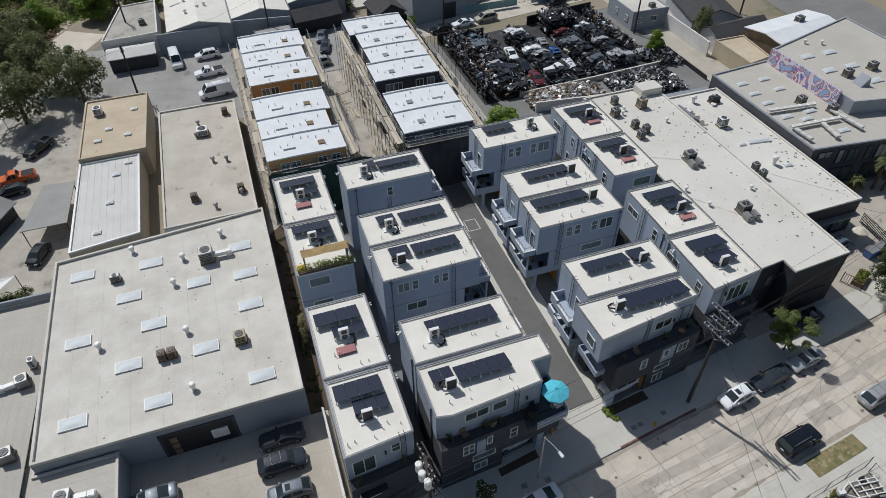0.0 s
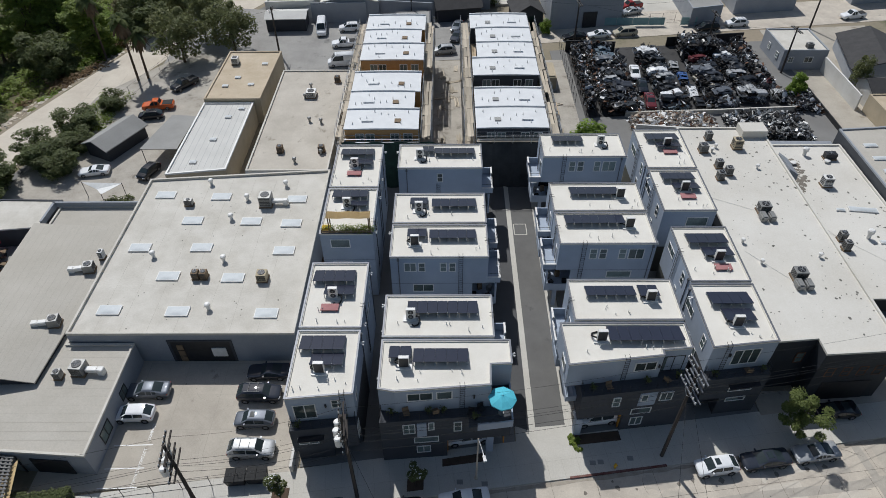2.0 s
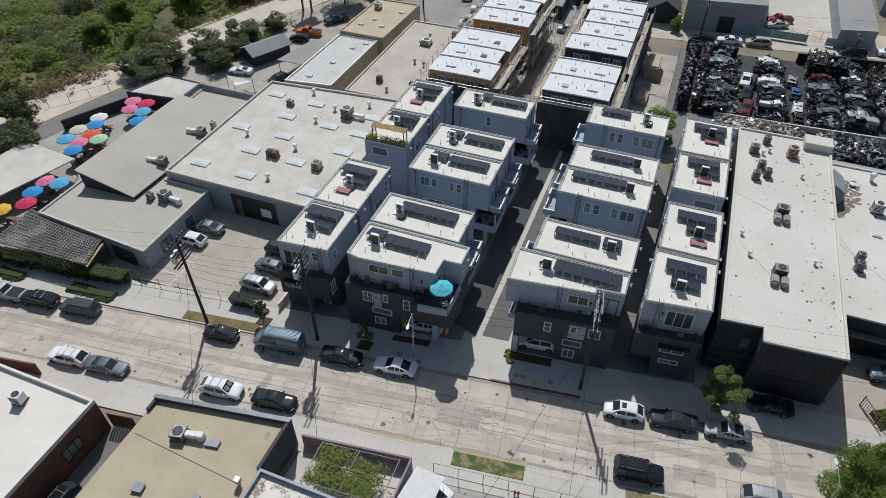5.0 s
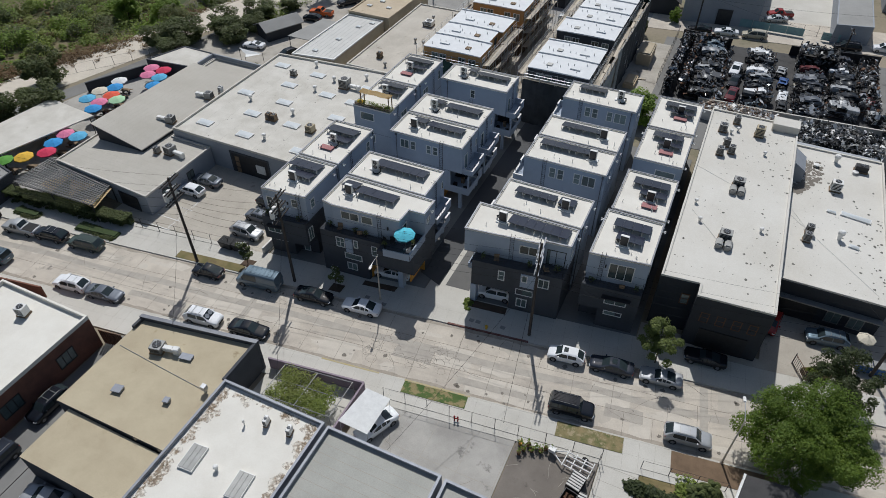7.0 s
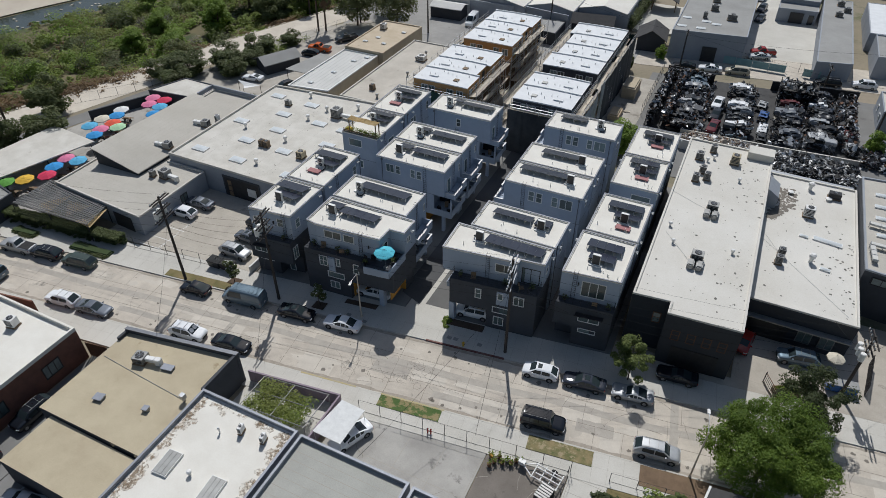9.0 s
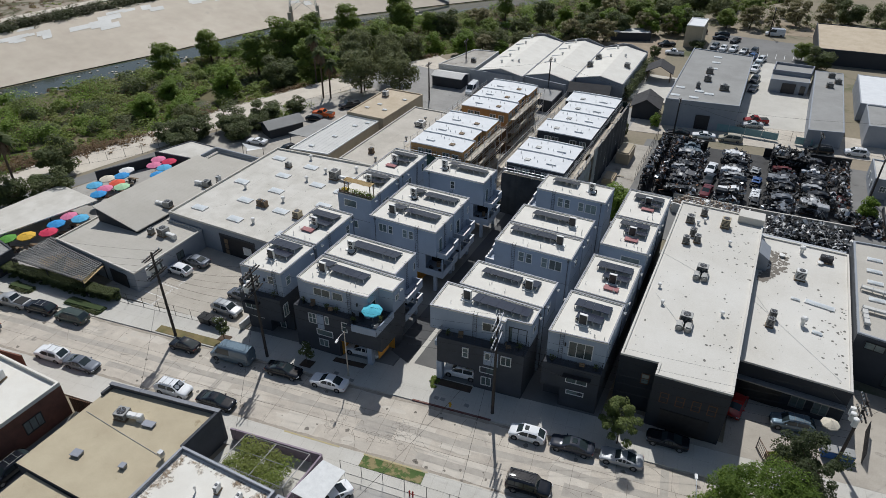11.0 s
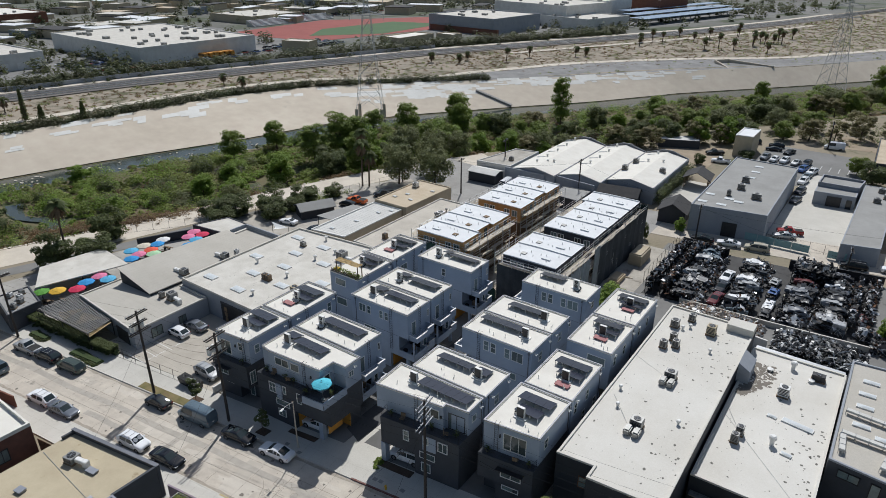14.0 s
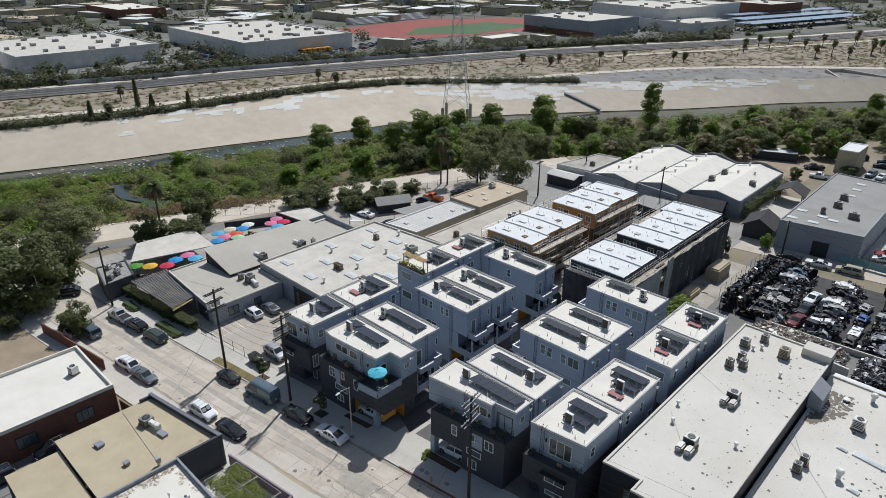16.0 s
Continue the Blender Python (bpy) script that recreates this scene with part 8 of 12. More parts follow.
slab("sports_field", [(-272, 306), (-240, 346), (-243, 424), (-286, 412), (-294, 340)], 2.9, 3.16, mat("sports_turf", (0.05, 0.11, 0.04), (0.07, 0.13, 0.05), 0.05, 0.9), "green sports field", "sports field")
slab("far_car_park", [(-245, 60), (-232, 250), (-255, 300), (-380, 300), (-380, 60)], 2.9, 3.06, M["asphalt_old"], "grey asphalt car park round distant warehouses", "car park")
slab("school_yard", [(-150, 370), (-60, 520), (-10, 760), (-60, 800), (-230, 560), (-230, 375)], 2.9, 3.07, M["asphalt_old"], "grey asphalt grounds of the school", "yard")
t = thing("grandstand", "silver metal grandstand beside the track", "grandstand")
for k in range(6):
    b = nb()
    box(b, -344 - k * 1.6, 318, 3, -342.4 - k * 1.6, 402, 3.8 + k * 0.7)
    part("bench", b, M["galv"], t)
for k, (s, wd) in enumerate(((0, 15), (19, 15), (40, 12))):
    t = thing("solar_canopy", "car park canopy roofed with blue solar panels", "solar canopy", "solar canopies")
    b = nb()
    dx, dy = 0.26, 0.965
    x0, y0 = -108 - s * 0.9, 500 + s * 1.5
    q = [(x0, y0), (x0 + 150 * dx, y0 + 150 * dy), (x0 + 150 * dx - wd * dy, y0 + 150 * dy + wd * dx), (x0 - wd * dy, y0 + wd * dx)]
    prism(b, q, 8.0, 8.4)
    part("panel_roof", b, M["far_panel"], t, "pale blue panel roof")
    for j in range(10):
        b = nb()
        tube(b, (x0 + j * 15 * dx - wd / 2 * dy, y0 + j * 15 * dy + wd / 2 * dx, 3), (x0 + j * 15 * dx - wd / 2 * dy, y0 + j * 15 * dy + wd / 2 * dx, 8), 0.25, sides=6)
        part("post", b, M["galv"], t)
# small blocks and trees out to the far distance
rng = random.Random(77)
cells = []
for k in range(900):
    d, a = rng.uniform(330, 1150), rng.uniform(97, 170)
    x, y = 60 + d * math.cos(radians(a)), -10 + d * math.sin(radians(a))
    s, v = RU.x * x + RU.y * y, RV.x * x + RV.y * y
    if v < table(RIVER, s, 4) + 45:
        continue
    if -395 < x < -225 and 40 < y < 310 or -345 < x < -165 and 270 < y < 470 or -245 < x < -40 and 370 < y < 800 and v < table(RIVER, s, 4) + 160:
        continue
    if any(abs(x - cx) < 26 and abs(y - cy) < 26 for cx, cy in cells):
        continue
    cells.append((x, y))
for k, (x, y) in enumerate(cells[:64]):
    w, d, h = rng.uniform(9, 30), rng.uniform(8, 18), rng.uniform(3.5, 7)
    block("distant_building", rng.choice(("pale low building in the distance", "white-roofed low building in the distance", "grey low building in the distance")), [(x + (dx * math.cos(0.3) - dy * math.sin(0.3)), y + (dx * math.sin(0.3) + dy * math.cos(0.3))) for dx, dy in rect(-w / 2, -d / 2, w / 2, d / 2)],
          3 + h, rng.choice(("wall_white", "wall_beige", "wall_ware", "wall_beige")), rng.choice(("roof_ware", "roof_grey", "roof_bright", "roof_tan", "roof_ware")), z0=3.0, drop=0.4, thick=0.4)
rs = np.random.RandomState(9)
pts, hs = [], []
for k in range(3600):
    d, a = rs.uniform(260, 1200), rs.uniform(94, 172)
    x, y = 60 + d * math.cos(radians(a)), -10 + d * math.sin(radians(a))
    s, v = RU.x * x + RU.y * y, RV.x * x + RV.y * y
    if v < table(RIVER, s, 4) + 24 or (-350 < x < -228 and 168 < y < 246) or (-364 < x < -284 and 68 < y < 142) or (-345 < x < -215 and 280 < y < 470):
        continue
    nz = noise.noise(Vector((x * 0.012, y * 0.012, 7.7)))
    if nz < -0.1 and k % 3:
        continue
    pts.append((x, y, 3.2)), hs.append(rs.uniform(2.4, 8.5))
scrub("distant_trees", "dark green trees of the town in the distance", pts, hs, 60, 1.1, "leaf_bank", 0.6, 91, "trees")
# low roofs of the town between the trees
rr = random.Random(29)
town, tops = nb(), {"roof_ware": nb(), "roof_bright": nb(), "shingle": nb(), "roof_tan2": nb()}
for k in range(420):
    d, a = rr.uniform(420, 1250), rr.uniform(97, 168)
    x, y = 60 + d * math.cos(radians(a)), -10 + d * math.sin(radians(a))
    s, v = RU.x * x + RU.y * y, RV.x * x + RV.y * y
    if v < table(RIVER, s, 4) + 60 or -395 < x < -225 and 40 < y < 310 or -345 < x < -165 and 270 < y < 470 or -245 < x < -20 and 370 < y < 820 and v < table(RIVER, s, 4) + 170:
        continue
    w, dd, h, m_ = rr.uniform(5, 16), rr.uniform(5, 10), rr.uniform(3, 6), pose(x, y, 3.0, 0, 0, rr.choice((17, 107)) + rr.uniform(-4, 4))
    box(town, -w, -dd, 0, w, dd, h, m_)
    box(tops[rr.choice(list(tops))], -w - 0.4, -dd - 0.4, h, w + 0.4, dd + 0.4, h + 0.5, m_)
tagged(part("town_walls", town, M["wall_beige"]), "walls of low town buildings in the far distance", "distant town", kind="stuff")
for k, q in tops.items():
    tagged(part("town_roofs", q, M[k]), "flat roofs of low town buildings in the far distance", "distant town", kind="stuff")
# painted retaining wall along the railway
b = nb()
for k in range(40):
    p0, p1 = on_river(-60 + k * 6, table(RIVER, -60 + k * 6, 4) + 15, 0), on_river(-54 + k * 6, table(RIVER, -54 + k * 6, 4) + 15, 0)
    n_ = Vector((p1[1] - p0[1], p0[0] - p1[0])).normalized() * 0.3
    prism(b, [(p0[0], p0[1]), (p1[0], p1[1]), (p1[0] + n_.x, p1[1] + n_.y), (p0[0] + n_.x, p0[1] + n_.y)], 2.5, 5.2)
setting("wall_railway", b, M["wall_ware"], "grey retaining wall along the railway", "wall")

# rows of parked cars far off
m = mat("distant_car_paint", (0.5, 0.5, 0.5), None, 1.0, 0.35)
nn, ll = m.node_tree.nodes, m.node_tree.links
gi, cr = nn.new("ShaderNodeNewGeometry"), nn.new("ShaderNodeValToRGB")
cr.color_ramp.interpolation = "CONSTANT"
for p_, c_ in ((0.3, (0.40, 0.41, 0.42, 1)), (0.5, (0.03, 0.033, 0.04, 1)), (0.72, (0.14, 0.15, 0.17, 1)), (0.84, (0.28, 0.03, 0.03, 1)), (0.9, (0.06, 0.12, 0.28, 1))):
    cr.color_ramp.elements.new(p_).color = c_
cr.color_ramp.elements[0].color = (0.74, 0.75, 0.76, 1)
cr.color_ramp.elements[-1].color = (0.7, 0.7, 0.7, 1)
ll.new(gi.outputs["Random Per Island"], cr.inputs["Fac"])
ll.new(cr.outputs["Color"], nn["Principled BSDF"].inputs["Base Color"])
b, b2 = nb(), nb()
for xa, xb, ya, yb, gap in ((-284, -244, 145, 168, 6.2), (-243, -234, 152, 246, 6.4), (-250, -226, 250, 298, 6.0), (-430, -352, 400, 480, 6.5)):
    y = ya
    while y < yb:
        x = xa
        while x < xb:
            if rng.random() < 0.72:
                at = pose(x, y + rng.uniform(-0.4, 0.4), 3.08, 0, 0, 90 + rng.uniform(-4, 4))
                box(b, -2.2, -0.88, 0.3, 2.2, 0.88, 0.92, at)
                box(b2, -1.3, -0.75, 0.92, 1.0, 0.75, 1.42, at)
            x += 2.7
        y += gap
tagged(part("distant_cars", b, m), "rows of small parked cars across the river", "cars", kind="stuff")
tagged(part("distant_car_cabins", b2, M["glass"]), "dark glazed cabins of far parked cars", "cars", kind="stuff")
for k in range(6):
    x, y = -247.7 + 0.5 * k, 203 + 3.1 * k
    t = thing("school_bus", "orange bus parked beside a distant warehouse", "bus", "parked buses", at=pose(x, y, 3.08, 0, 0, 10))
    b = nb()
    box(b, -4.2, -1.2, 0.5, 4.2, 1.2, 2.9)
    bmesh.ops.bevel(b, geom=b.edges[:], offset=0.2, segments=2, affect="EDGES")
    part("body", b, M["orange"], t)
    b = nb()
    box(b, -3.9, -1.22, 1.7, 3.4, 1.22, 2.3)
    part("window_band", b, M["glass"], t, "dark window band")

# ---- gabled hall, grey hall and yards behind the building site ----
def gable_roof(name, label, x0, x1, y0, y1, eave, ridge, wall, roof, over=0.4, along="y", ang=0.0, posts=False):
    """A building with a pitched roof, ridge along y (or x); posts: an open shelter on posts and beams."""
    cx, cy = (x0 + x1) / 2, (y0 + y1) / 2
    t = thing(name, label, "building", at=pose(cx, cy, 0, 0, 0, ang + (90 if along == "x" else 0)))
    w, d = (x1 - x0, y1 - y0) if along == "y" else (y1 - y0, x1 - x0)
    b = nb()
    sec = [(-w / 2, 0), (w / 2, 0), (w / 2, eave), (0, ridge), (-w / 2, eave)]
    f = [b.verts.new((x, -d / 2, z)) for x, z in sec]
    r = [b.verts.new((x, d / 2, z)) for x, z in sec]
    b.faces.new(f), b.faces.new(r[::-1])
    for i in range(5):
        j = (i + 1) % 5
        b.faces.new((f[i], r[i], r[j], f[j]))
    if posts:
        b.free()
        for sx in (-1, 1):
            for q in (-1, 0, 1):
                b = nb()
                box(b, sx * (w / 2 - 0.2) - 0.12, q * (d / 2 - 0.3) - 0.12, 0, sx * (w / 2 - 0.2) + 0.12, q * (d / 2 - 0.3) + 0.12, eave - 0.2)
                part("post", b, M[wall], t)
            b = nb()
            box(b, sx * (w / 2 - 0.2) - 0.1, -d / 2, eave - 0.2, sx * (w / 2 - 0.2) + 0.1, d / 2, eave + 0.05)
            part("beam", b, M[wall], t)
    else:
        part("wall", b, M[wall], t)
    k = (ridge - eave) / (w / 2)
    for s in (1, -1):
        b = nb()
        q = [(0, ridge + 0.05), (s * (w / 2 + over), eave - over * k + 0.05), (s * (w / 2 + over), eave - over * k + 0.2), (0, ridge + 0.2)]
        f = [b.verts.new((x, -d / 2 - over, z)) for x, z in q]
        r = [b.verts.new((x, d / 2 + over, z)) for x, z in q]
        b.faces.new(f), b.faces.new(r[::-1])
        for i in range(4):
            j = (i + 1) % 4
            b.faces.new((f[i], r[i], r[j], f[j]))
        part("roof_slope", b, M[roof], t)
    return t


def bow_hall(x0, x1, y0, y1):
    t = gable_roof("gabled_hall", "low hall with a broad white gabled roof", x0, x1, y0, y1, 4.1, 5.4, "wall_ware", "roof_white", 0.05, "y", 0.5)
    w, d = x1 - x0, y1 - y0
    b = nb()
    sec = [(-w / 2, 4.2), (-w * 0.1, 5.75), (w * 0.1, 5.75), (w / 2, 4.2)]
    for (xa, za), (xb, zb) in zip(sec, sec[1:]):
        v = [b.verts.new((x, d / 2 + o, z + h)) for x, z in ((xa, za), (xb, zb)) for o in (0.07, 0.4) for h in (-0.9, 0.35)]
        for f in ((0, 1, 5, 4), (2, 6, 7, 3), (1, 3, 7, 5), (0, 4, 6, 2), (0, 2, 3, 1), (4, 5, 7, 6)):
            b.faces.new([v[q] for q in f])
    part("rear_parapet", b, M["coping"], t, "grey parapet along the rear gable")
    b = nb()
    box(b, w / 2 - 0.25, -d / 2, 4.15, w / 2 + 0.02, d / 2, 4.45)
    part("valley_gutter", b, M["coping"], t)


bow_hall(-11.6, 0.85, 131.6, 165.6)
bow_hall(0.95, 12.8, 133.6, 166.2)
bow_hall(12.9, 25.0, 137.4, 166.4)
for x, y in ((-8.6, 164.0), (-8.0, 157.1), (-7.6, 150.3), (-7.5, 143.8), (-7.4, 137.5), (-5.0, 139.1), (-3.6, 140.1), (4.4, 164.8), (4.5, 158.5), (4.8, 151.4), (4.8, 145.1), (16.8, 164.4), (17.0, 155.8), (20.6, 157.5)):
    mushroom(x, y, 4.75, 1.2, 0.33, lab="pale roof vent on a white gabled roof")
    if y > 142:
        t = thing("roof_duct", "pale sheet metal duct lying on a white roof", "duct", at=pose(x - 1.6, y - 0.3, 4.55, 0, -10, 6))
        b = nb()
        tube(b, (-1.2, 0, 0.22), (1.2, 0, 0.22), 0.24, sides=10)
        part("duct", b, M["white_metal"], t)
for x, y in ((13.9, 146.9), (14.2, 154.2), (22.9, 150.0)):
    ac_box(x, y, 4.55, 1.4, 1.2, 1.1, "metal_grey", "grey air unit on a white gabled roof", 4)
block("lean_to", "low flat roof with dark walls before the white hall", [(4.6, 122.4), (12.2, 121.6), (12.0, 130.2), (4.6, 129.4)], 3.0, "wall_black", "roof_grey", drop=0.1)
block("carport_shed", "long dark open-fronted shed with a pale roof", [(8.8, 189.6), (20.4, 194.4), (18.6, 200.2), (7.4, 195.0)], 2.6, "wall_black", "roof_metal", drop=0.06)
b = nb()
prism(b, [(-13.5, 130.9), (-1.8, 131.1), (-1.3, 132.6), (12.4, 130.6), (12.4, 130.9), (-1.5, 132.95), (-2.0, 131.4), (-13.5, 131.2)], 0, 4.3)
setting("yard_wall", b, M["wall_ware"], "grey wall before the gabled hall", "wall")
gable_roof("dark_house", "dark house with a pitched grey roof", 29.4, 35.4, 128.0, 135.0, 3.0, 4.8, "wall_black", "shingle", 0.5, "y", 6)
gable_roof("dark_house", "dark timber house with a low pitched roof", 13.0, 22.5, 131.2, 136.6, 2.9, 4.3, "wall_black", "shingle", 0.4, "x", 9)
gable_roof("open_shelter", "grey pitched shelter roof over a terrace", 27.2, 33.4, 154.5, 160.5, 3.2, 4.8, "wood", "shingle", 0.5, "y", 6, True)
slab("terrace", [(26.4, 139), (35.6, 140), (35.6, 160.5), (26.4, 160.5)], -0.2, 0.5, M["concrete"], "pale terrace before an open shelter", "terrace")
gable_roof("timber_shed", "dark timber shed with a grey pitched roof", -40.4, -35.8, 79.9, 87.9, 2.3, 3.3, "wall_black", "roof_grey", 0.45, "y", -26)
gable_roof("back_shed", "dark shed with a pale metal roof", -22.5, -14.3, 126.6, 131.2, 2.7, 3.3, "wall_black", "roof_metal", 0.3, "x", 2)
gable_roof("workshop_house", "grey house with a pitched roof behind the alley", 90.6, 100.6, 101.8, 116.5, 3.0, 4.9, "wall_ware", "shingle", 0.4, "y", -14)
gable_roof("workshop_house", "brown timber house with a low white roof", 94, 110, 85.6, 94.4, 4.9, 5.5, "wood", "roof_bright", 0.4, "x", 8)
gable_roof("workshop_house", "white house with a long grey shingle roof", 88.0, 100.5, 94.6, 99.4, 3.3, 4.5, "wall_white", "shingle", 0.4, "x", 4)
block("yard_annex", "low tan building between alley and house", [(87.2, 83.5), (92.4, 84.6), (93.4, 93.6), (87.2, 93.6)], 3.4, "wall_beige", "roof_tan2")
block("brown_roof_building", "low building with a rusty brown roof", [(107.2, 66), (122, 67), (122, 82.5), (107.2, 81.0)], 4.6, "wall_beige", "shingle", drop=0.05)
slab("back_street", [(113.5, 60), (135, 60), (135, 130), (116, 130), (112.8, 84)], -0.2, 0.06, M["asphalt_old"], "grey back street behind the houses", "road")
ac_box(103.5, 91.2, 5.35, 1.5, 1.2, 1.0, "metal_grey", "grey air unit on a white roof", 8)
for xx, yy, aa, kk, pp in ((118.5, 88.5, 100, "pickup", "white"),):
    car(kk, pp, xx, yy, aa, f"{pp} vehicle parked on the back street", 0.06)
block("rear_building", "low pale building behind the yard", [(-23.6, 132.4), (-13.2, 133.2), (-13.4, 150), (-20.5, 149)], 4.0, "wall_white", "roof_stained")
ac_box(-16.0, 138.5, 3.8, 1.2, 1.0, 0.9, "metal_grey", "grey air unit on a stained roof", 5)
yard_shop = block("yard_workshop", "low grey workshop with a roller door in the far yard", [(57.3, 161.8), (66.3, 162.4), (66.3, 166.4), (57.3, 166.2)], 3.4, "wall_ware", "roof_grey", drop=0.05)
b = nb()
prism(b, [(60.2, 161.9), (63.4, 162.1), (63.4, 162.0), (60.2, 161.8)], 0.1, 2.7)
part("roller_door", b, M["metal_dark"], yard_shop, "dark roller door")
b = nb()
prism(b, [(64.5, 162.17), (65.7, 162.25), (65.7, 162.17), (64.5, 162.09)], 0.1, 2.4)
part("entry_door", b, M["glass"], yard_shop, "dark glazed door")
block("yard_workshop", "higher rear part of the grey workshop", [(57.3, 166.5), (66.3, 166.7), (67.0, 174.2), (57.5, 174.0)], 4.5, "wall_ware", "roof_grey", cop="coping_pale", drop=0.6)
yard_wing = block("yard_wing", "long low grey building beside the far yard", [(66.7, 128.0), (73.6, 129.6), (73.8, 172.6), (67.2, 172.2)], 4.0, "wall_ware", "roof_grey", drop=0.1)
for x, y in ((71.0, 168), (72.4, 163.5), (70.6, 159.5)):
    ac_box(x, y, 3.85, 1.5, 1.2, 1.0, "metal_grey", "pale air unit on the long yard building", 3)
block("tan_hall", "tan-roofed hall at the far yard", [(67.4, 193), (98, 196), (98, 226), (66.6, 224)], 4.5, "wall_black", "roof_tan2")
block("metal_roof_sheds", "sheds with a patched pale metal roof", [(77, 150), (104, 152), (104, 174), (77, 173)], 4.2, "wall_ware", "roof_bright", drop=0.1)
block("street_building", "grey building on the back street", [(78, 134), (92, 136), (92, 149), (78, 148)], 4.8, "wall_ware", "roof_grey")
block("street_building", "grey building on the back street", [(106, 139), (130, 142), (130, 160), (106, 157)], 4.8, "wall_ware", "roof_ware")
slab("far_yard", [(52.2, 128.5), (67.2, 130.5), (67.2, 188), (52.4, 187)], -0.2, 0.055, M["concrete"], "pale concrete yard beside the grey hall", "yard")
slab("far_parking", [(36.8, 174), (52.2, 174), (52.4, 187), (66, 188), (66, 212), (38, 214)], -0.2, 0.05, M["asphalt_old"], "dark asphalt car park with white lines", "car park")
slab("dirt_yard", [(8, 172), (28, 174), (28, 200), (6, 196)], -0.2, 0.06, M["dirt"], "bare tan earth yard", "yard")
slab("river_meadow", [(56, 222), (84, 224), (84, 240), (56, 238)], -0.2, 0.04, M["dirt"], "bare tan earth by the river", "ground patch")
for k in range(11):
    b = nb()
    x = 38.4 + k * 2.35
    box(b, x, 192.5, 0.055, x + 0.12, 197.5, 0.062)
    setting("parking_line", b, M["white_frame"], "white painted parking line", "marking")
for x, y, w in ((43.2, 150.1, 1.6), (43.6, 143.8, 1.6), (48.0, 138.8, 2.0), (42.3, 137.7, 0.9)):
    ac_box(x, y, 6.12, w, 1.3 if w > 1 else 0.8, 1.2, "metal_grey", "grey air unit on the grey hall", 5)
for x, y in ((43.4, 164.5), (43.6, 159.5), (43.6, 154.0), (38.6, 136.1), (38.4, 130.3), (45.3, 134.3), (43.0, 135.2), (42.5, 130.4)):
    skylight(x, y, 6.12, 2.0, 1.2, 3)
# garage opening and green gate at the grey hall
b = nb()
prism(b, [(44.0, 127.57), (47.0, 128.0), (47.0, 127.84), (44.0, 127.41)], 0.1, 3.4)
part("loading_door", b, M["metal_dark"], grey_hall, "dark loading door")
window(yard_office, "S", 82.6, 84.2, 1.5, 2.7, 108.6)
window(yard_office, "S", 79.6, 80.6, 1.5, 2.7, 108.63)
for y in (110.3, 114.2):
    window(yard_office, "W", y, y + 1.0, 1.5, 2.7, 78.3)
ac_box(83.6, 110.2, 3.55, 1.2, 1.0, 0.9, "metal_grey", "small grey air unit on the yard office")

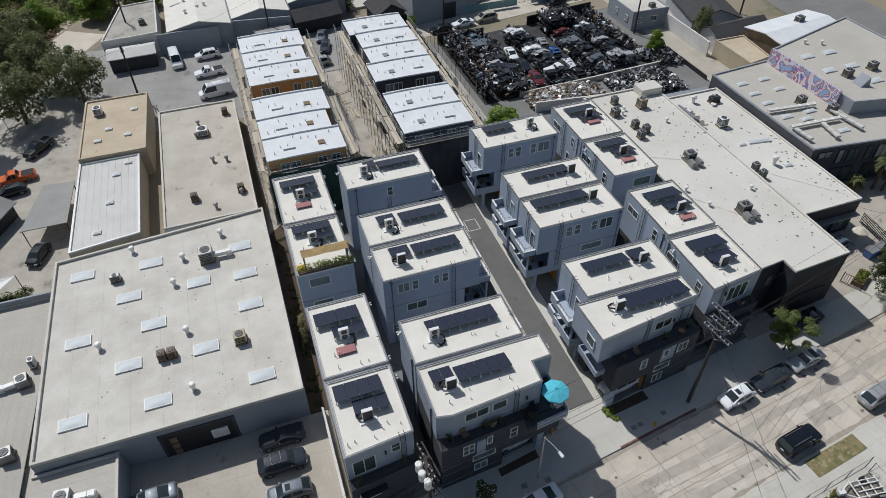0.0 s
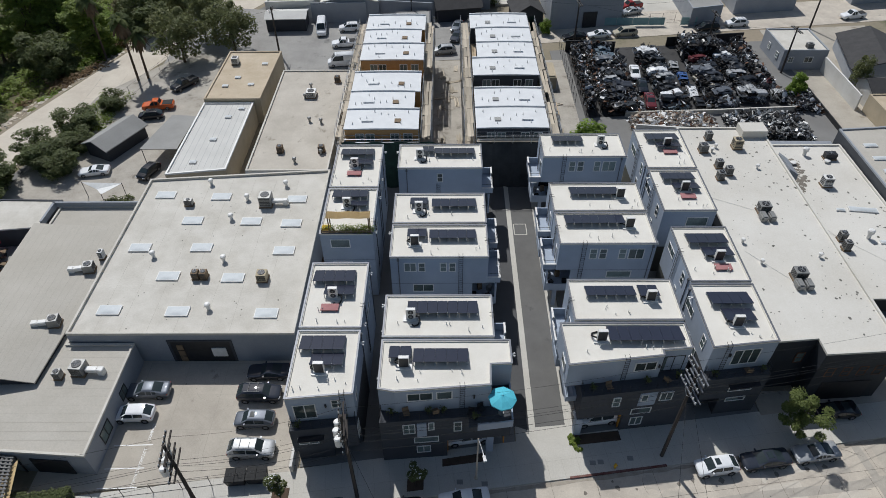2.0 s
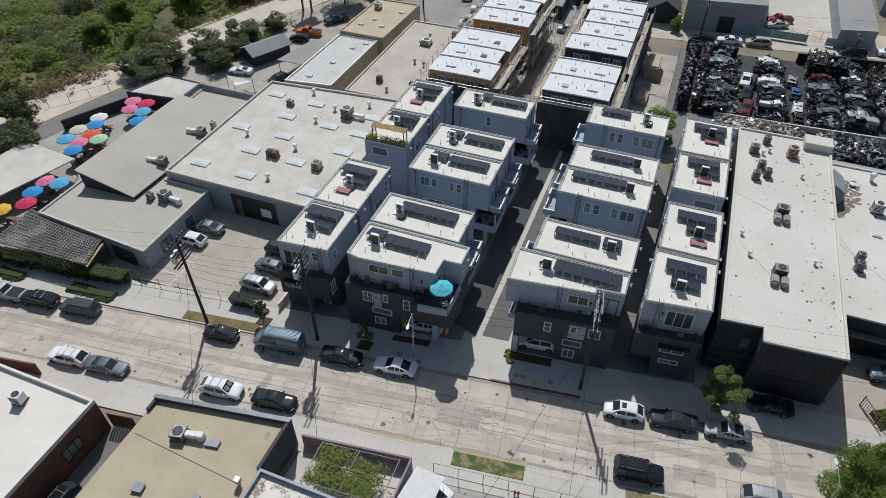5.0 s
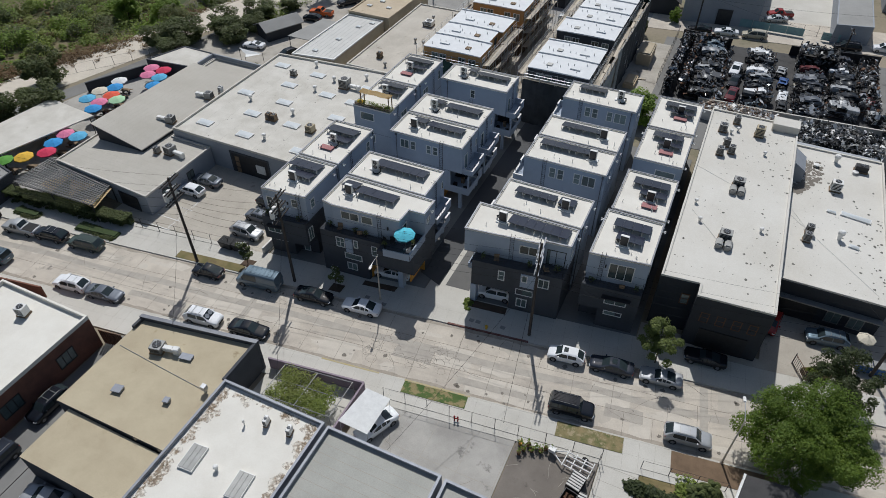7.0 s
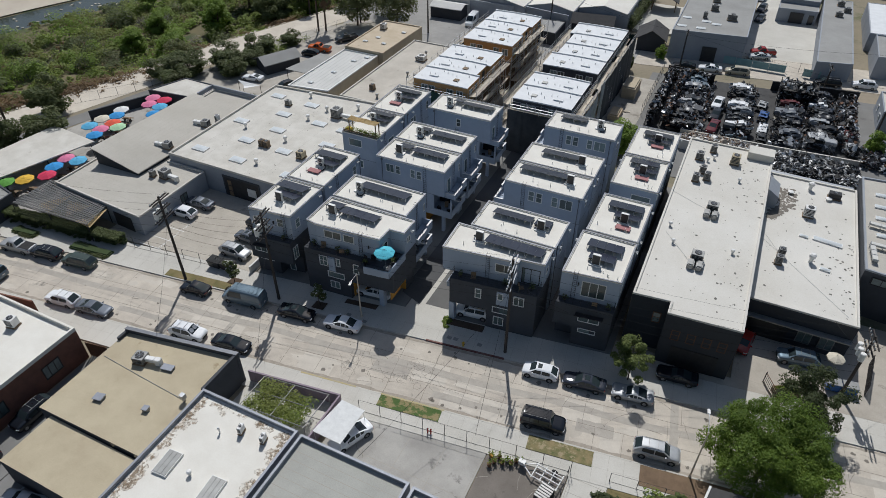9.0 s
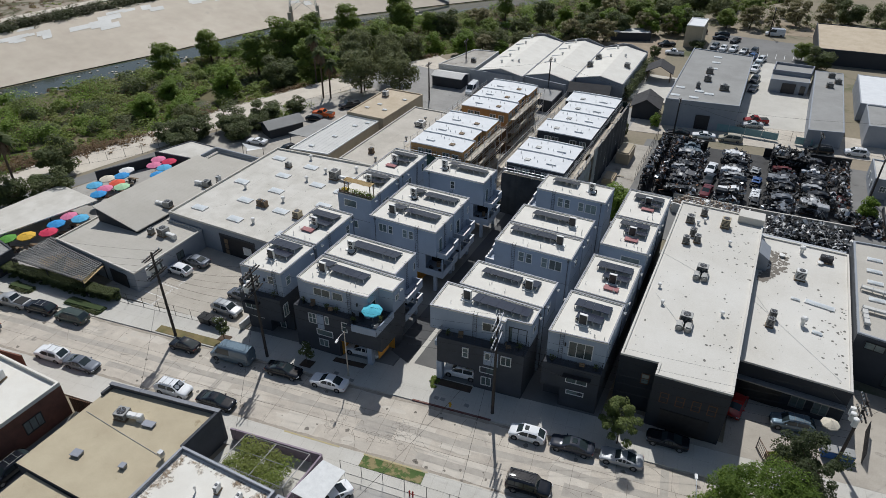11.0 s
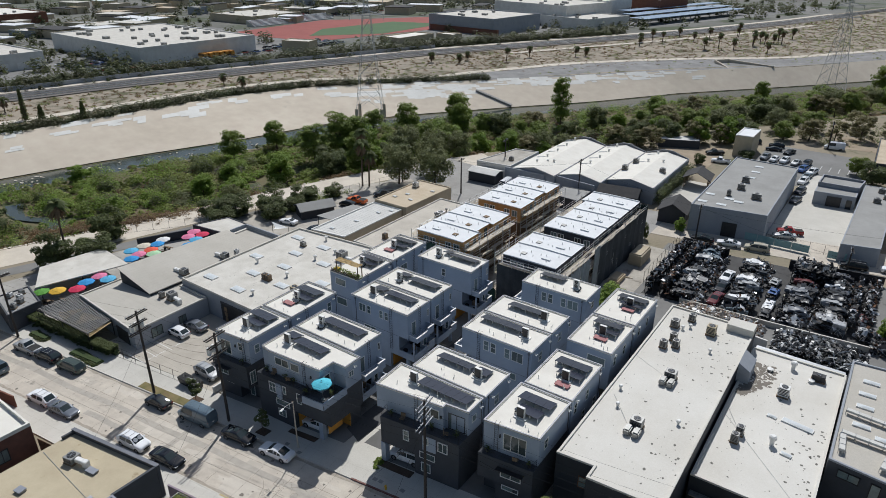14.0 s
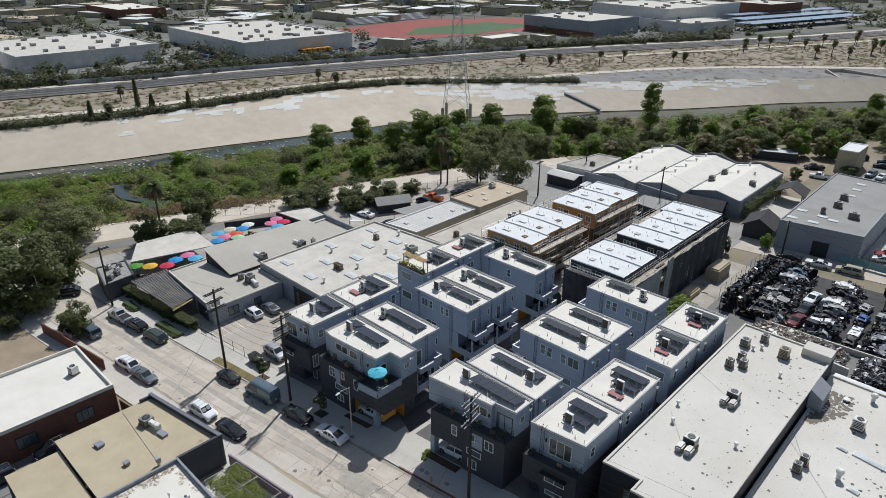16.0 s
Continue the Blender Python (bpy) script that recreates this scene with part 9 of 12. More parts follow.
# ---- building site: unfinished houses, scaffolds, nets ----
def site_block(x0, x1, cuts, finish, notch=None):
    """A row of unfinished houses with white roofs: cuts are the y of the party walls; notch: width cut off the middle houses' lane side."""
    n = len(cuts) - 1
    for k in range(n):
        ya, yb = cuts[k], cuts[k + 1] - 0.06
        xa, xb = x0, x1
        if notch and 0 < k < n - 0 and (k < n - 1 or n == 2) and n > 2:
            if notch > 0:
                xb -= notch
            else:
                xa -= notch
        t = thing("unfinished_house", "unfinished house with sheathing board walls and a bright white roof" if finish == "ply" else "unfinished house with dark upper walls and a bright white roof", "house", "houses on the building site")
        # Solid core; its dark colour stands for the shade inside open framing.
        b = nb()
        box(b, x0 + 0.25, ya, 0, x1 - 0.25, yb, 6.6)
        part("lower_frame", b, M["ply_shaded"], t, "solid core coloured dark as the shade inside open framing")
        for z in (3.0, 6.3):
            b = nb()
            box(b, x0 - 0.05, ya - 0.02, z, x1 + 0.05, yb + 0.02, z + 0.32)
            part("floor_edge", b, M["lumber"], t, "raw timber floor edge")
        b = nb()
        prism(b, rect(xa, ya, xb, yb), 6.62, lambda x, y: 9.55)
        part("upper_wall", b, M["ply"] if finish == "ply" else M["wall_dark"], t)
        b = nb()
        m = 8
        for i in range(m):
            xi, xj = xa - 0.12 + (xb - xa + 0.24) * i / m, xa - 0.12 + (xb - xa + 0.24) * (i + 1) / m
            zi, zj = (9.62 + 0.10 * (1 - (2 * f / m - 1) ** 2) for f in (i, i + 1))
            v = [b.verts.new(c) for c in ((xi, ya - 0.1, 9.5), (xj, ya - 0.1, 9.5), (xj, yb, 9.5), (xi, yb, 9.5), (xi, ya - 0.1, zi), (xj, ya - 0.1, zj), (xj, yb, zj), (xi, yb, zi))]
            for f in ((4, 5, 6, 7), (0, 1, 5, 4), (2, 3, 7, 6)):
                b.faces.new([v[q] for q in f])
        bmesh.ops.remove_doubles(b, verts=b.verts[:], dist=0.001)
        part("roof", b, M["roof_bright"], t, "bright white curved roof sheet")
        b = nb()
        for i in range(m):
            xi, xj = xa - 0.12 + (xb - xa + 0.24) * i / m, xa - 0.12 + (xb - xa + 0.24) * (i + 1) / m
            zi, zj = (9.62 + 0.10 * (1 - (2 * f / m - 1) ** 2) for f in (i, i + 1))
            for yy in (yb - 0.16, ):
                v = [b.verts.new(c) for c in ((xi, yy, zi - 0.02), (xj, yy, zj - 0.02), (xj, yy + 0.2, zj - 0.02), (xi, yy + 0.2, zi - 0.02), (xi, yy, zi + 0.22), (xj, yy, zj + 0.22), (xj, yy + 0.2, zj + 0.22), (xi, yy + 0.2, zi + 0.22))]
                for f in ((4, 5, 6, 7), (0, 1, 5, 4), (2, 3, 7, 6)):
                    b.faces.new([v[q] for q in f])
        bmesh.ops.remove_doubles(b, verts=b.verts[:], dist=0.001)
        part("roof_ridge", b, M["roof_bright"], t, "white raised party wall")
        r = random.Random(int(x0 * 10 + ya))
        b = nb()
        hx = xa + (xb - xa) * (0.72 if finish == "ply" else 0.3)
        hy = ya + (yb - ya) * 0.35
        box(b, hx - 0.45, hy - 0.45, 9.6, hx + 0.45, hy + 0.45, 9.86)
        part("roof_hatch", b, M["wood"] if finish == "ply" else M["metal_grey"], t, "square roof hatch")
        b = nb()
        hx = xa + (xb - xa) * (0.3 if finish == "ply" else 0.72)
        box(b, hx - 0.8, hy - 0.25, 9.6, hx + 0.8, hy + 0.25, 9.92)
        part("roof_curb", b, M["roof_bright"], t, "white roof curb")
        for j in range(9):
            v = placed("vent_stub", shared(("vent_stub",), lambda q: tube(q, (0, 0, 0), (0, 0, 0.45), 0.09, 0.03, 6)), M["white_metal"], t, pose(xa + (xb - xa) * (0.1 + 0.095 * j), ya + 0.6 + r.uniform(0, yb - ya - 1.4), 9.64))
        # windows of the street-side and lane-side walls
        if k == 0:
            for fx in (0.14, 0.28, 0.62, 0.8):
                window(t, "S", xa + (xb - xa) * fx, xa + (xb - xa) * fx + 1.3, 7.4, 8.8, ya, 1)
        for side, xx in (("E", xb), ("W", xa)):
            window(t, side, ya + 0.8, ya + 2.0, 7.3, 8.8, xx, 1)
            window(t, side, yb - 1.9, yb - 0.9, 7.0, 9.0, xx, 0, "metal_dark")


# Darkened board colour that paints in the shade of the lower floors.
M["ply_shaded"] = mat("shaded_framing_board", (0.16, 0.105, 0.06), (0.10, 0.07, 0.045), 0.6, 0.9)
site_block(0.9, 11.3, [73.6, 78.9, 84.1, 90.2], "ply", 0.8)
site_block(1.2, 11.5, [94.5, 100.4, 105.9, 112.0], "ply", 0.6)
site_block(19.7, 29.8, [73.8, 79.4, 85.0], "dark")
site_block(19.7, 30.0, [89.2, 95.0, 100.8, 106.5, 112.3], "dark", -0.9)


def scaffold(name, label, x0, x1, y0, y1, levels, along="y"):
    """Standards, ledgers and plank decks along one side of a building."""
    t = thing("scaffold", label, "scaffold", "scaffolds on the building site")
    n = int(((y1 - y0) if along == "y" else (x1 - x0)) / 2.4)
    for k in range(n + 1):
        f = k / n
        for e in (0, 1):
            x, y = ((x0, x1)[e], y0 + (y1 - y0) * f) if along == "y" else (x0 + (x1 - x0) * f, (y0, y1)[e])
            placed("standard", shared(("standard", levels[-1]), lambda q: tube(q, (0, 0, 0), (0, 0, levels[-1] + 1.1), 0.045, sides=5)), M["galv"], t, pose(x, y, 0.08))
    for z in levels:
        for e in (0, 1):
            for dz in (0.5, 1.0):
                b = nb()
                if along == "y":
                    tube(b, ((x0, x1)[e], y0, z + dz), ((x0, x1)[e], y1, z + dz), 0.035, sides=5)
                else:
                    tube(b, (x0, (y0, y1)[e], z + dz), (x1, (y0, y1)[e], z + dz), 0.035, sides=5)
                part("ledger", b, M["galv"], t)
        r = random.Random(int(z * 10 + x0 * 3))
        if along == "y":
            y = y0
            while y < y1 - 1:
                L = min(r.uniform(2.6, 4.2), y1 - y)
                w = (x1 - x0) / 3
                for j in range(3):
                    if r.random() < 0.9:
                        q = r.uniform(-0.05, 0.05)
                        placed("plank", shared(("plank", round(w, 2)), lambda g: box(g, 0, 0, 0, w * 0.92, 1, 0.05)), M["plank"], t, pose(x0 + j * w + q, y + r.uniform(-0.3, 0.1), z + 0.02 * j, 0, 0, r.uniform(-1.5, 1.5)) @ Matrix.Diagonal((1, L, 1, 1)))
                y += L
        else:
            b = nb()
            box(b, x0, y0, z, x1, y1, z + 0.06)
            part("plank", b, M["plank"], t)
    return t


M["plank"] = mat("scaffold_plank", (0.50, 0.44, 0.35), (0.38, 0.33, 0.26), 0.8, 0.9, vary=0.25)
scaffold("s", "scaffold with raw planks along timber houses", -0.6, 0.75, 73.6, 111.5, (2.6, 5.4, 8.2))
scaffold("s", "scaffold with raw planks on the site lane", 11.7, 13.1, 73.6, 90.2, (2.6, 5.4, 8.2))
scaffold("s", "scaffold with raw planks on the site lane", 11.7, 13.1, 94.5, 112.0, (2.6, 5.4, 8.2))
scaffold("s", "scaffold with raw planks on the site lane", 18.0, 19.4, 73.8, 112.3, (2.6, 5.4, 8.2))
scaffold("s", "scaffold along dark houses at the scrapyard", 30.3, 31.7, 73.8, 112.3, (2.6, 5.4, 8.2))
scaffold("s", "scaffold across the front of dark houses", 19.6, 30.0, 72.5, 73.6, (2.6, 5.4, 8.0), "x")
scaffold("s", "scaffold across the front of timber houses", 0.9, 11.5, 72.4, 73.4, (2.6, 5.4, 7.6), "x")


def net(pts, z0, z1, m, label):
    """Hanging safety net: a thin rippled sheet with a lower edge that sways."""
    b = nb()
    (xa, ya), (xb, yb) = pts
    n = 26
    d = Vector((xb - xa, yb - ya, 0)).normalized()
    nr = Vector((-d.y, d.x, 0))
    rows = []
    for i in range(n + 1):
        f = i / n
        col = []
        for j in range(7):
            g = j / 6
            o = 0.10 * math.sin(i * 1.9) * (1 - g * 0.4) + 0.06 * math.sin(i * 0.7 + j)
            p = Vector((xa + (xb - xa) * f, ya + (yb - ya) * f, z0 + (z1 - z0) * g + (0.15 * math.sin(i * 0.9) if j == 6 else 0))) + nr * o
            col.append((b.verts.new(p), b.verts.new(p + nr * 0.03)))
        rows.append(col)
    for i in range(n):
        for j in range(6):
            for e in (0, 1):
                q = (rows[i][j][e], rows[i + 1][j][e], rows[i + 1][j + 1][e], rows[i][j + 1][e])
                b.faces.new(q if e == 0 else q[::-1])
    tagged(part("safety_net", b, M[m]), label, "safety net", "nets on the scaffolds")


M["white_net"] = mat("white_mesh_sheeting", (0.42, 0.43, 0.44), (0.30, 0.31, 0.32), 0.8, 0.9)
net([(19.4, 72.3), (30.2, 72.3)], 0.2, 8.0, "black_net", "black safety net before dark unfinished houses")
net([(0.5, 72.2), (14.5, 72.2)], 0.2, 8.2, "green_net", "dark green safety net before timber houses")
net([(14.4, 72.2), (19.4, 72.3)], 0.2, 3.0, "green_net", "dark green net across the site lane")
net([(31.8, 88), (31.8, 112.4)], 0.3, 8.6, "black_net", "black safety net beside the scrapyard")
net([(29.9, 112.6), (31.8, 112.6)], 0.3, 9.0, "green_net", "green safety net at a scaffold end")
net([(31.85, 80.0), (31.85, 83.5)], 0.5, 8.2, "white_net", "pale sheeting on a scaffold")
net([(31.85, 85.4), (31.85, 87.6)], 0.5, 9.2, "white_net", "pale sheeting on a scaffold")
net([(31.85, 74.0), (31.85, 79.8)], 3.5, 8.2, "white_net", "pale mesh on a scaffold")
rng = random.Random(41)
for k in range(24):
    x, y = (rng.uniform(13.4, 17.8), rng.uniform(74, 111)) if k < 22 else (rng.uniform(32.3, 36.5), rng.uniform(84, 98))
    t = thing("lumber_stack", "small stack of raw boards on bare earth", "lumber", "building materials on site", at=pose(x, y, 0.09, 0, 0, rng.choice((90, 85, 96, 10))))
    for j in range(rng.randint(2, 5)):
        L = rng.uniform(1.4, 3.4)
        placed("board", shared(("site_board",), lambda q: box(q, -0.5, -0.11, 0, 0.5, 0.11, 0.09)), M["plank"], t, pose(rng.uniform(-0.2, 0.2), (j % 3) * 0.26 - 0.25, 0.1 * (j // 3), 0, 0, rng.uniform(-6, 6)) @ Matrix.Diagonal((L, 1, 1, 1)))
for x, y, w, d, h, m, lab in ((34.0, 104.5, 2.6, 5.6, 2.6, "wall_beige", "beige site container with a curved top"), (33.6, 93.5, 2.0, 4.0, 1.2, "lumber", "low heap of stacked site timber"), (14.8, 74.8, 1.6, 1.8, 0.9, "white_metal", "pale sheeted heap of site material")):
    b = nb()
    box(b, x - w / 2, y - d / 2, 0.09, x + w / 2, y + d / 2, h)
    bmesh.ops.bevel(b, geom=[e for e in b.edges if all(v.co.z > 0.2 for v in e.verts)], offset=0.25, segments=3, affect="EDGES")
    tagged(part("site_container", b, M[m]), lab, "container")

# ---- scrapyard ----
for k, c in PAINT.items():
    M["scrap_" + k] = mat("scrapped_paint_" + k, tuple(0.95 * v for v in c), tuple(0.6 * v + 0.004 for v in c), 1.3, 0.42, 0.0, 0.1, fine=6, spots=(0.035, 0.03, 0.026), spot_scale=0.9, spot_cut=0.58)
M["scrap_tub"] = mat("oily_black_car_floor", (0.014, 0.013, 0.013), (0.03, 0.026, 0.023), 2.0, 0.6, 0.2)
M["yard_black"] = mat("oil_soaked_asphalt", (0.05, 0.048, 0.047), (0.026, 0.025, 0.025), 0.5, 0.8, fine=9, spots=(0.012, 0.012, 0.012), spot_scale=0.5, spot_cut=0.56)
slab("scrapyard_floor", [(39.2, 91.6), (75.4, 95.6), (75.4, 120.4), (39.2, 117.2)], 0.0, 0.1, M["yard_black"], "oil-blackened asphalt of the scrapyard", "yard")
WRECK = []
for k in range(10):
    kind = ("sedan", "hatch", "suv", "sedan", "pickup", "wagon", "sports", "hatch", "sedan", "suv")[k]
    L, W, belt, roof, hood, fs, f1, f2, fr, tail = KINDS[kind]
    r = random.Random(300 + k)
    b = nb()
    car_body(b, kind)
    b.from_mesh(cabin(kind)["shell"])
    gone = []
    for f in b.faces:
        c = f.calc_center_median()
        u = c.x / L + 0.5
        nose = u < fs and c.z > hood * 0.72 and k % 5 != 1
        boot = u > fr - 0.02 and c.z > tail * 0.8 and k % 3 == 0
        door = c.z < belt and f1 - 0.06 < u < f1 + (0.17 if k % 2 else 0.34) and abs(c.y) > W * 0.42 and (c.y > 0 or k % 4 < 2)
        front = u < 0.03 and k % 4
        if nose or boot or door or front or r.random() < 0.05:
            gone.append(f)
    bmesh.ops.delete(b, geom=gone, context="FACES")
    sq = r.choice((1.0, 0.9, 0.6, 0.4))
    for v in b.verts:
        if v.co.z > belt + 0.05:
            v.co.z = belt + 0.05 + (v.co.z - belt - 0.05) * sq * (1 + 0.25 * math.sin(3 * v.co.x + k))
        v.co += Vector((r.uniform(-0.04, 0.04), r.uniform(-0.05, 0.05), r.uniform(-0.05, 0.04)))
    shell = mesh("body", b)
    b = nb()
    frustum(b, (-L * 0.47, L * 0.47, W * 0.36, W * 0.38), (-L * 0.46, L * 0.46, W * 0.42, W * 0.42), 0.22, 0.52)
    for _ in range(9):
        m = pose((r.uniform(0.06, fs - 0.02) - 0.5) * L, r.uniform(-0.55, 0.55), r.uniform(0.5, 0.72), r.uniform(-20, 20), r.uniform(-20, 20), r.uniform(0, 90))
        box(b, -r.uniform(0.08, 0.25), -r.uniform(0.06, 0.2), -0.12, r.uniform(0.08, 0.25), r.uniform(0.06, 0.2), r.uniform(0.05, 0.16), m)
    for _ in range(4):
        m = pose(r.uniform(-0.4, 1.1), r.choice((-0.38, 0.38)), 0.62, 0, r.uniform(-25, 5), 0)
        box(b, -0.12, -0.24, -0.1, 0.12, 0.24, 0.5, m)
    tub = mesh("chassis", b)
    tub.materials.append(M["scrap_tub"])
    WRECK.append((shell, tub, {}))
rng = random.Random(17)
SCRAP_MIX = ("black",) * 8 + ("dark",) * 3 + ("silver", "silver", "white", "white", "grey", "bluegrey", "grey", "maroon", "cream", "silver")


def wreck(x, y, z, ang, tilt=0.0, paint=None):
    k = rng.randrange(10)
    paint = paint or rng.choice(SCRAP_MIX)
    shell, tub, copies = WRECK[k]
    if paint not in copies:
        copies[paint] = shell.copy()
        copies[paint].materials.append(M["scrap_" + paint])
    t = thing("wrecked_car", f"stripped {({'bluegrey': 'blue-grey'}).get(paint, paint)} car shell stacked in a scrapyard", "wrecked car", "wrecked cars in the scrapyard", at=pose(x, y, z, tilt, rng.uniform(-5, 5), ang) @ Matrix.Scale(0.9, 4))
    part("body", copies[paint], None, t)
    part("chassis", tub, None, t, "black oily floor pan and engine")


# rows of wrecks side by side, two and three high, between two open aisles
for xc, ya, yb, lean, top in ((46.0, 93.2, 113.8, -0.03, 2), (55.4, 94.0, 114.8, -0.06, 2), (63.7, 94.6, 110.6, -0.02, 2), (69.0, 97.0, 117.6, -0.02, 2)):
    y = ya
    while y < yb:
        for lv in range(rng.choice((1, top, top))):
            wreck(xc + rng.uniform(-0.35, 0.35) + (y - ya) * lean, y + rng.uniform(-0.15, 0.15), 0.1 + lv * 0.95 + rng.uniform(0, 0.1), rng.choice((0, 180)) + rng.uniform(-9, 9) + 7, rng.uniform(-12, 12))
        y += rng.uniform(1.3, 1.6)
for x, y, p in ((58.6, 109.0, "silver"), (59.2, 104.6, "blue"), (59.5, 99.6, "white"), (59.6, 95.3, "black")):
    wreck(x, y, 0.1, 84 + rng.uniform(-5, 5), 0, p)
for y in (98.2, 102.8, 107.4, 112, 116.6):
    wreck(74.1, y, 0.1, 92 + rng.uniform(-5, 5), rng.uniform(-4, 4))


def scrap_heap(name, label, x0, y0, x1, y1, n, h, mats, seed, base=0.1):
    """Loose parts: rods, blocks, discs and bent body panels."""
    r = random.Random(seed)
    for mi, m in enumerate(mats):
        b = nb()
        for k in range(n // len(mats)):
            x, y = r.uniform(x0, x1), r.uniform(y0, y1)
            f = 1 - abs(2 * (x - x0) / (x1 - x0) - 1) ** 2
            z = base + r.uniform(0, h) * (0.35 + 0.65 * f)
            u = r.random()
            rot = pose(x, y, z, r.uniform(-60, 60), r.uniform(-60, 60), r.uniform(0, 360))
            if u < 0.33:
                L = r.uniform(0.15, 0.8)
                tube(b, rot @ Vector((-L, 0, 0)), rot @ Vector((L, r.uniform(-0.3, 0.3), 0)), r.uniform(0.03, 0.08), sides=5)
            elif u < 0.62:
                box(b, -r.uniform(0.06, 0.28), -r.uniform(0.05, 0.18), -0.04, r.uniform(0.06, 0.28), r.uniform(0.05, 0.18), r.uniform(0.02, 0.14), rot)
            elif u < 0.74:
                tube(b, rot @ Vector((0, 0, -0.1)), rot @ Vector((0, 0, 0.1)), r.uniform(0.16, 0.3), sides=8)
            else:
                w, d, c = r.uniform(0.25, 0.7), r.uniform(0.15, 0.45), r.uniform(0.05, 0.2)
                p = [[b.verts.new(rot @ Vector((w * (i - 1), d * j + 0.05 * (i - 1), c * (1 - abs(i - 1)) + e))) for i in range(3)] for j, e in ((-1, 0), (1, 0))]
                q = [[b.verts.new(v.co + rot.to_3x3() @ Vector((0, 0, -0.04))) for v in row] for row in p]
                for i in range(2):
                    b.faces.new((p[0][i], p[0][i + 1], p[1][i + 1], p[1][i])), b.faces.new((q[0][i], q[1][i], q[1][i + 1], q[0][i + 1]))
                for j in range(2):
                    for i in range(2):
                        b.faces.new((p[j][i], q[j][i], q[j][i + 1], p[j][i + 1]))
                for i in (0, 2):
                    b.faces.new((p[0][i], p[1][i], q[1][i], q[0][i]))
        tagged(part(name, b, M[m]), label, "scrap heap", kind="stuff")


M["junk"] = mat("tan_metal_junk", (0.46, 0.40, 0.33), (0.32, 0.27, 0.22), 1.5, 0.7, 0.2)
LOOSE = ("scrap_tub", "scrap_tub", "metal_dark", "rubber", "metal_dark", "galv", "scrap_black", "scrap_white", "rust", "scrap_grey")
scrap_heap("scrap_heap", "heap of pale tan engine parts and pipes", 46.5, 87.2, 60.5, 91.6, 2600, 1.3, ("junk", "galv", "junk", "white_metal", "rust"), 5)
scrap_heap("scrap_heap", "heap of dark bumpers and car parts", 62.5, 84.5, 75.5, 92.0, 1900, 1.5, ("metal_dark", "rubber", "metal_dark", "metal_grey", "scrap_tub", "galv", "white_metal"), 6)
for xa, xb, ya, yb, k, n in ((43.4, 48.6, 92.5, 114.4, 1, 1300), (53.0, 57.4, 93.2, 115.5, 2, 1100), (61.2, 66.4, 94, 111.4, 3, 900), (66.6, 71.3, 96, 118.6, 4, 1100), (73.2, 75.2, 96, 120, 5, 500), (48.7, 49.3, 92, 115, 8, 130), (75.6, 80.0, 93, 100, 7, 420), (53.4, 56.4, 110, 116, 9, 400)):
    scrap_heap("scrap_heap", "loose car parts between stacked wrecks", xa, ya, xb, yb, n, 1.9, LOOSE, 20 + k)


def part_rack(x0, y0, x1, y1, h, levels, seed, along="y", n=260, mats=LOOSE):
    """A long open steel rack: posts, beams and shelves that carry loose parts."""
    t = thing("storage_rack", "tall black steel rack loaded with car parts", "storage rack", "racks in the scrapyard")
    cnt = max(2, int(((y1 - y0) if along == "y" else (x1 - x0)) / 3.4) + 1)

    def post(b):
        box(b, -0.06, -0.06, 0.08, 0.06, 0.06, h + 0.5)

    for k in range(cnt):
        f = k / (cnt - 1)
        for s in (0, 1):
            px_ = (x0, x1)[s] if along == "y" else x0 + (x1 - x0) * f
            py_ = y0 + (y1 - y0) * f if along == "y" else (y0, y1)[s]
            placed("post", shared(("rack_post", h), post), M["metal_dark"], t, pose(px_, py_, 0))
        b = nb()
        if along == "y":
            tube(b, (x0, y0 + (y1 - y0) * f, h + 0.45), (x1, y0 + (y1 - y0) * f, h + 0.45), 0.05, sides=4)
        else:
            tube(b, (x0 + (x1 - x0) * f, y0, h + 0.45), (x0 + (x1 - x0) * f, y1, h + 0.45), 0.05, sides=4)
        part("cross_beam", b, M["metal_dark"], t)
    for k in range(levels):
        z = h * (k + 1) / levels
        b = nb()
        box(b, x0, y0, z - 0.08, x1, y1, z)
        part("shelf", b, M["scrap_tub"], t)
        scrap_heap("rack_load", "car parts piled on a steel rack", x0 + 0.15, y0 + 0.15, x1 - 0.15, y1 - 0.15, n, 0.75 if k == levels - 1 else 0.6, mats, seed + k, z)


part_rack(39.5, 92.6, 40.9, 114.2, 2.5, 2, 61, n=330)
part_rack(42.0, 93.4, 43.2, 114.2, 2.2, 2, 64, n=330)
part_rack(60.9, 112.2, 67.6, 117.2, 3.3, 3, 67, "x", 170, ("galv", "metal_dark", "metal_grey", "scrap_tub", "metal_dark"))
part_rack(40.0, 114.6, 47.8, 115.6, 1.9, 2, 71, "x", 110)
part_rack(71.6, 98, 72.4, 117.5, 1.9, 2, 74, n=200)
b = nb()
prism(b, [(46.0, 92.0), (60.6, 92.6), (75.8, 93.6), (75.8, 93.9), (60.6, 92.9), (46.0, 92.3)], 0, 1.0)
setting("wall_scrapyard", b, M["concrete"], "low pale concrete wall before stacked wrecks", "wall")
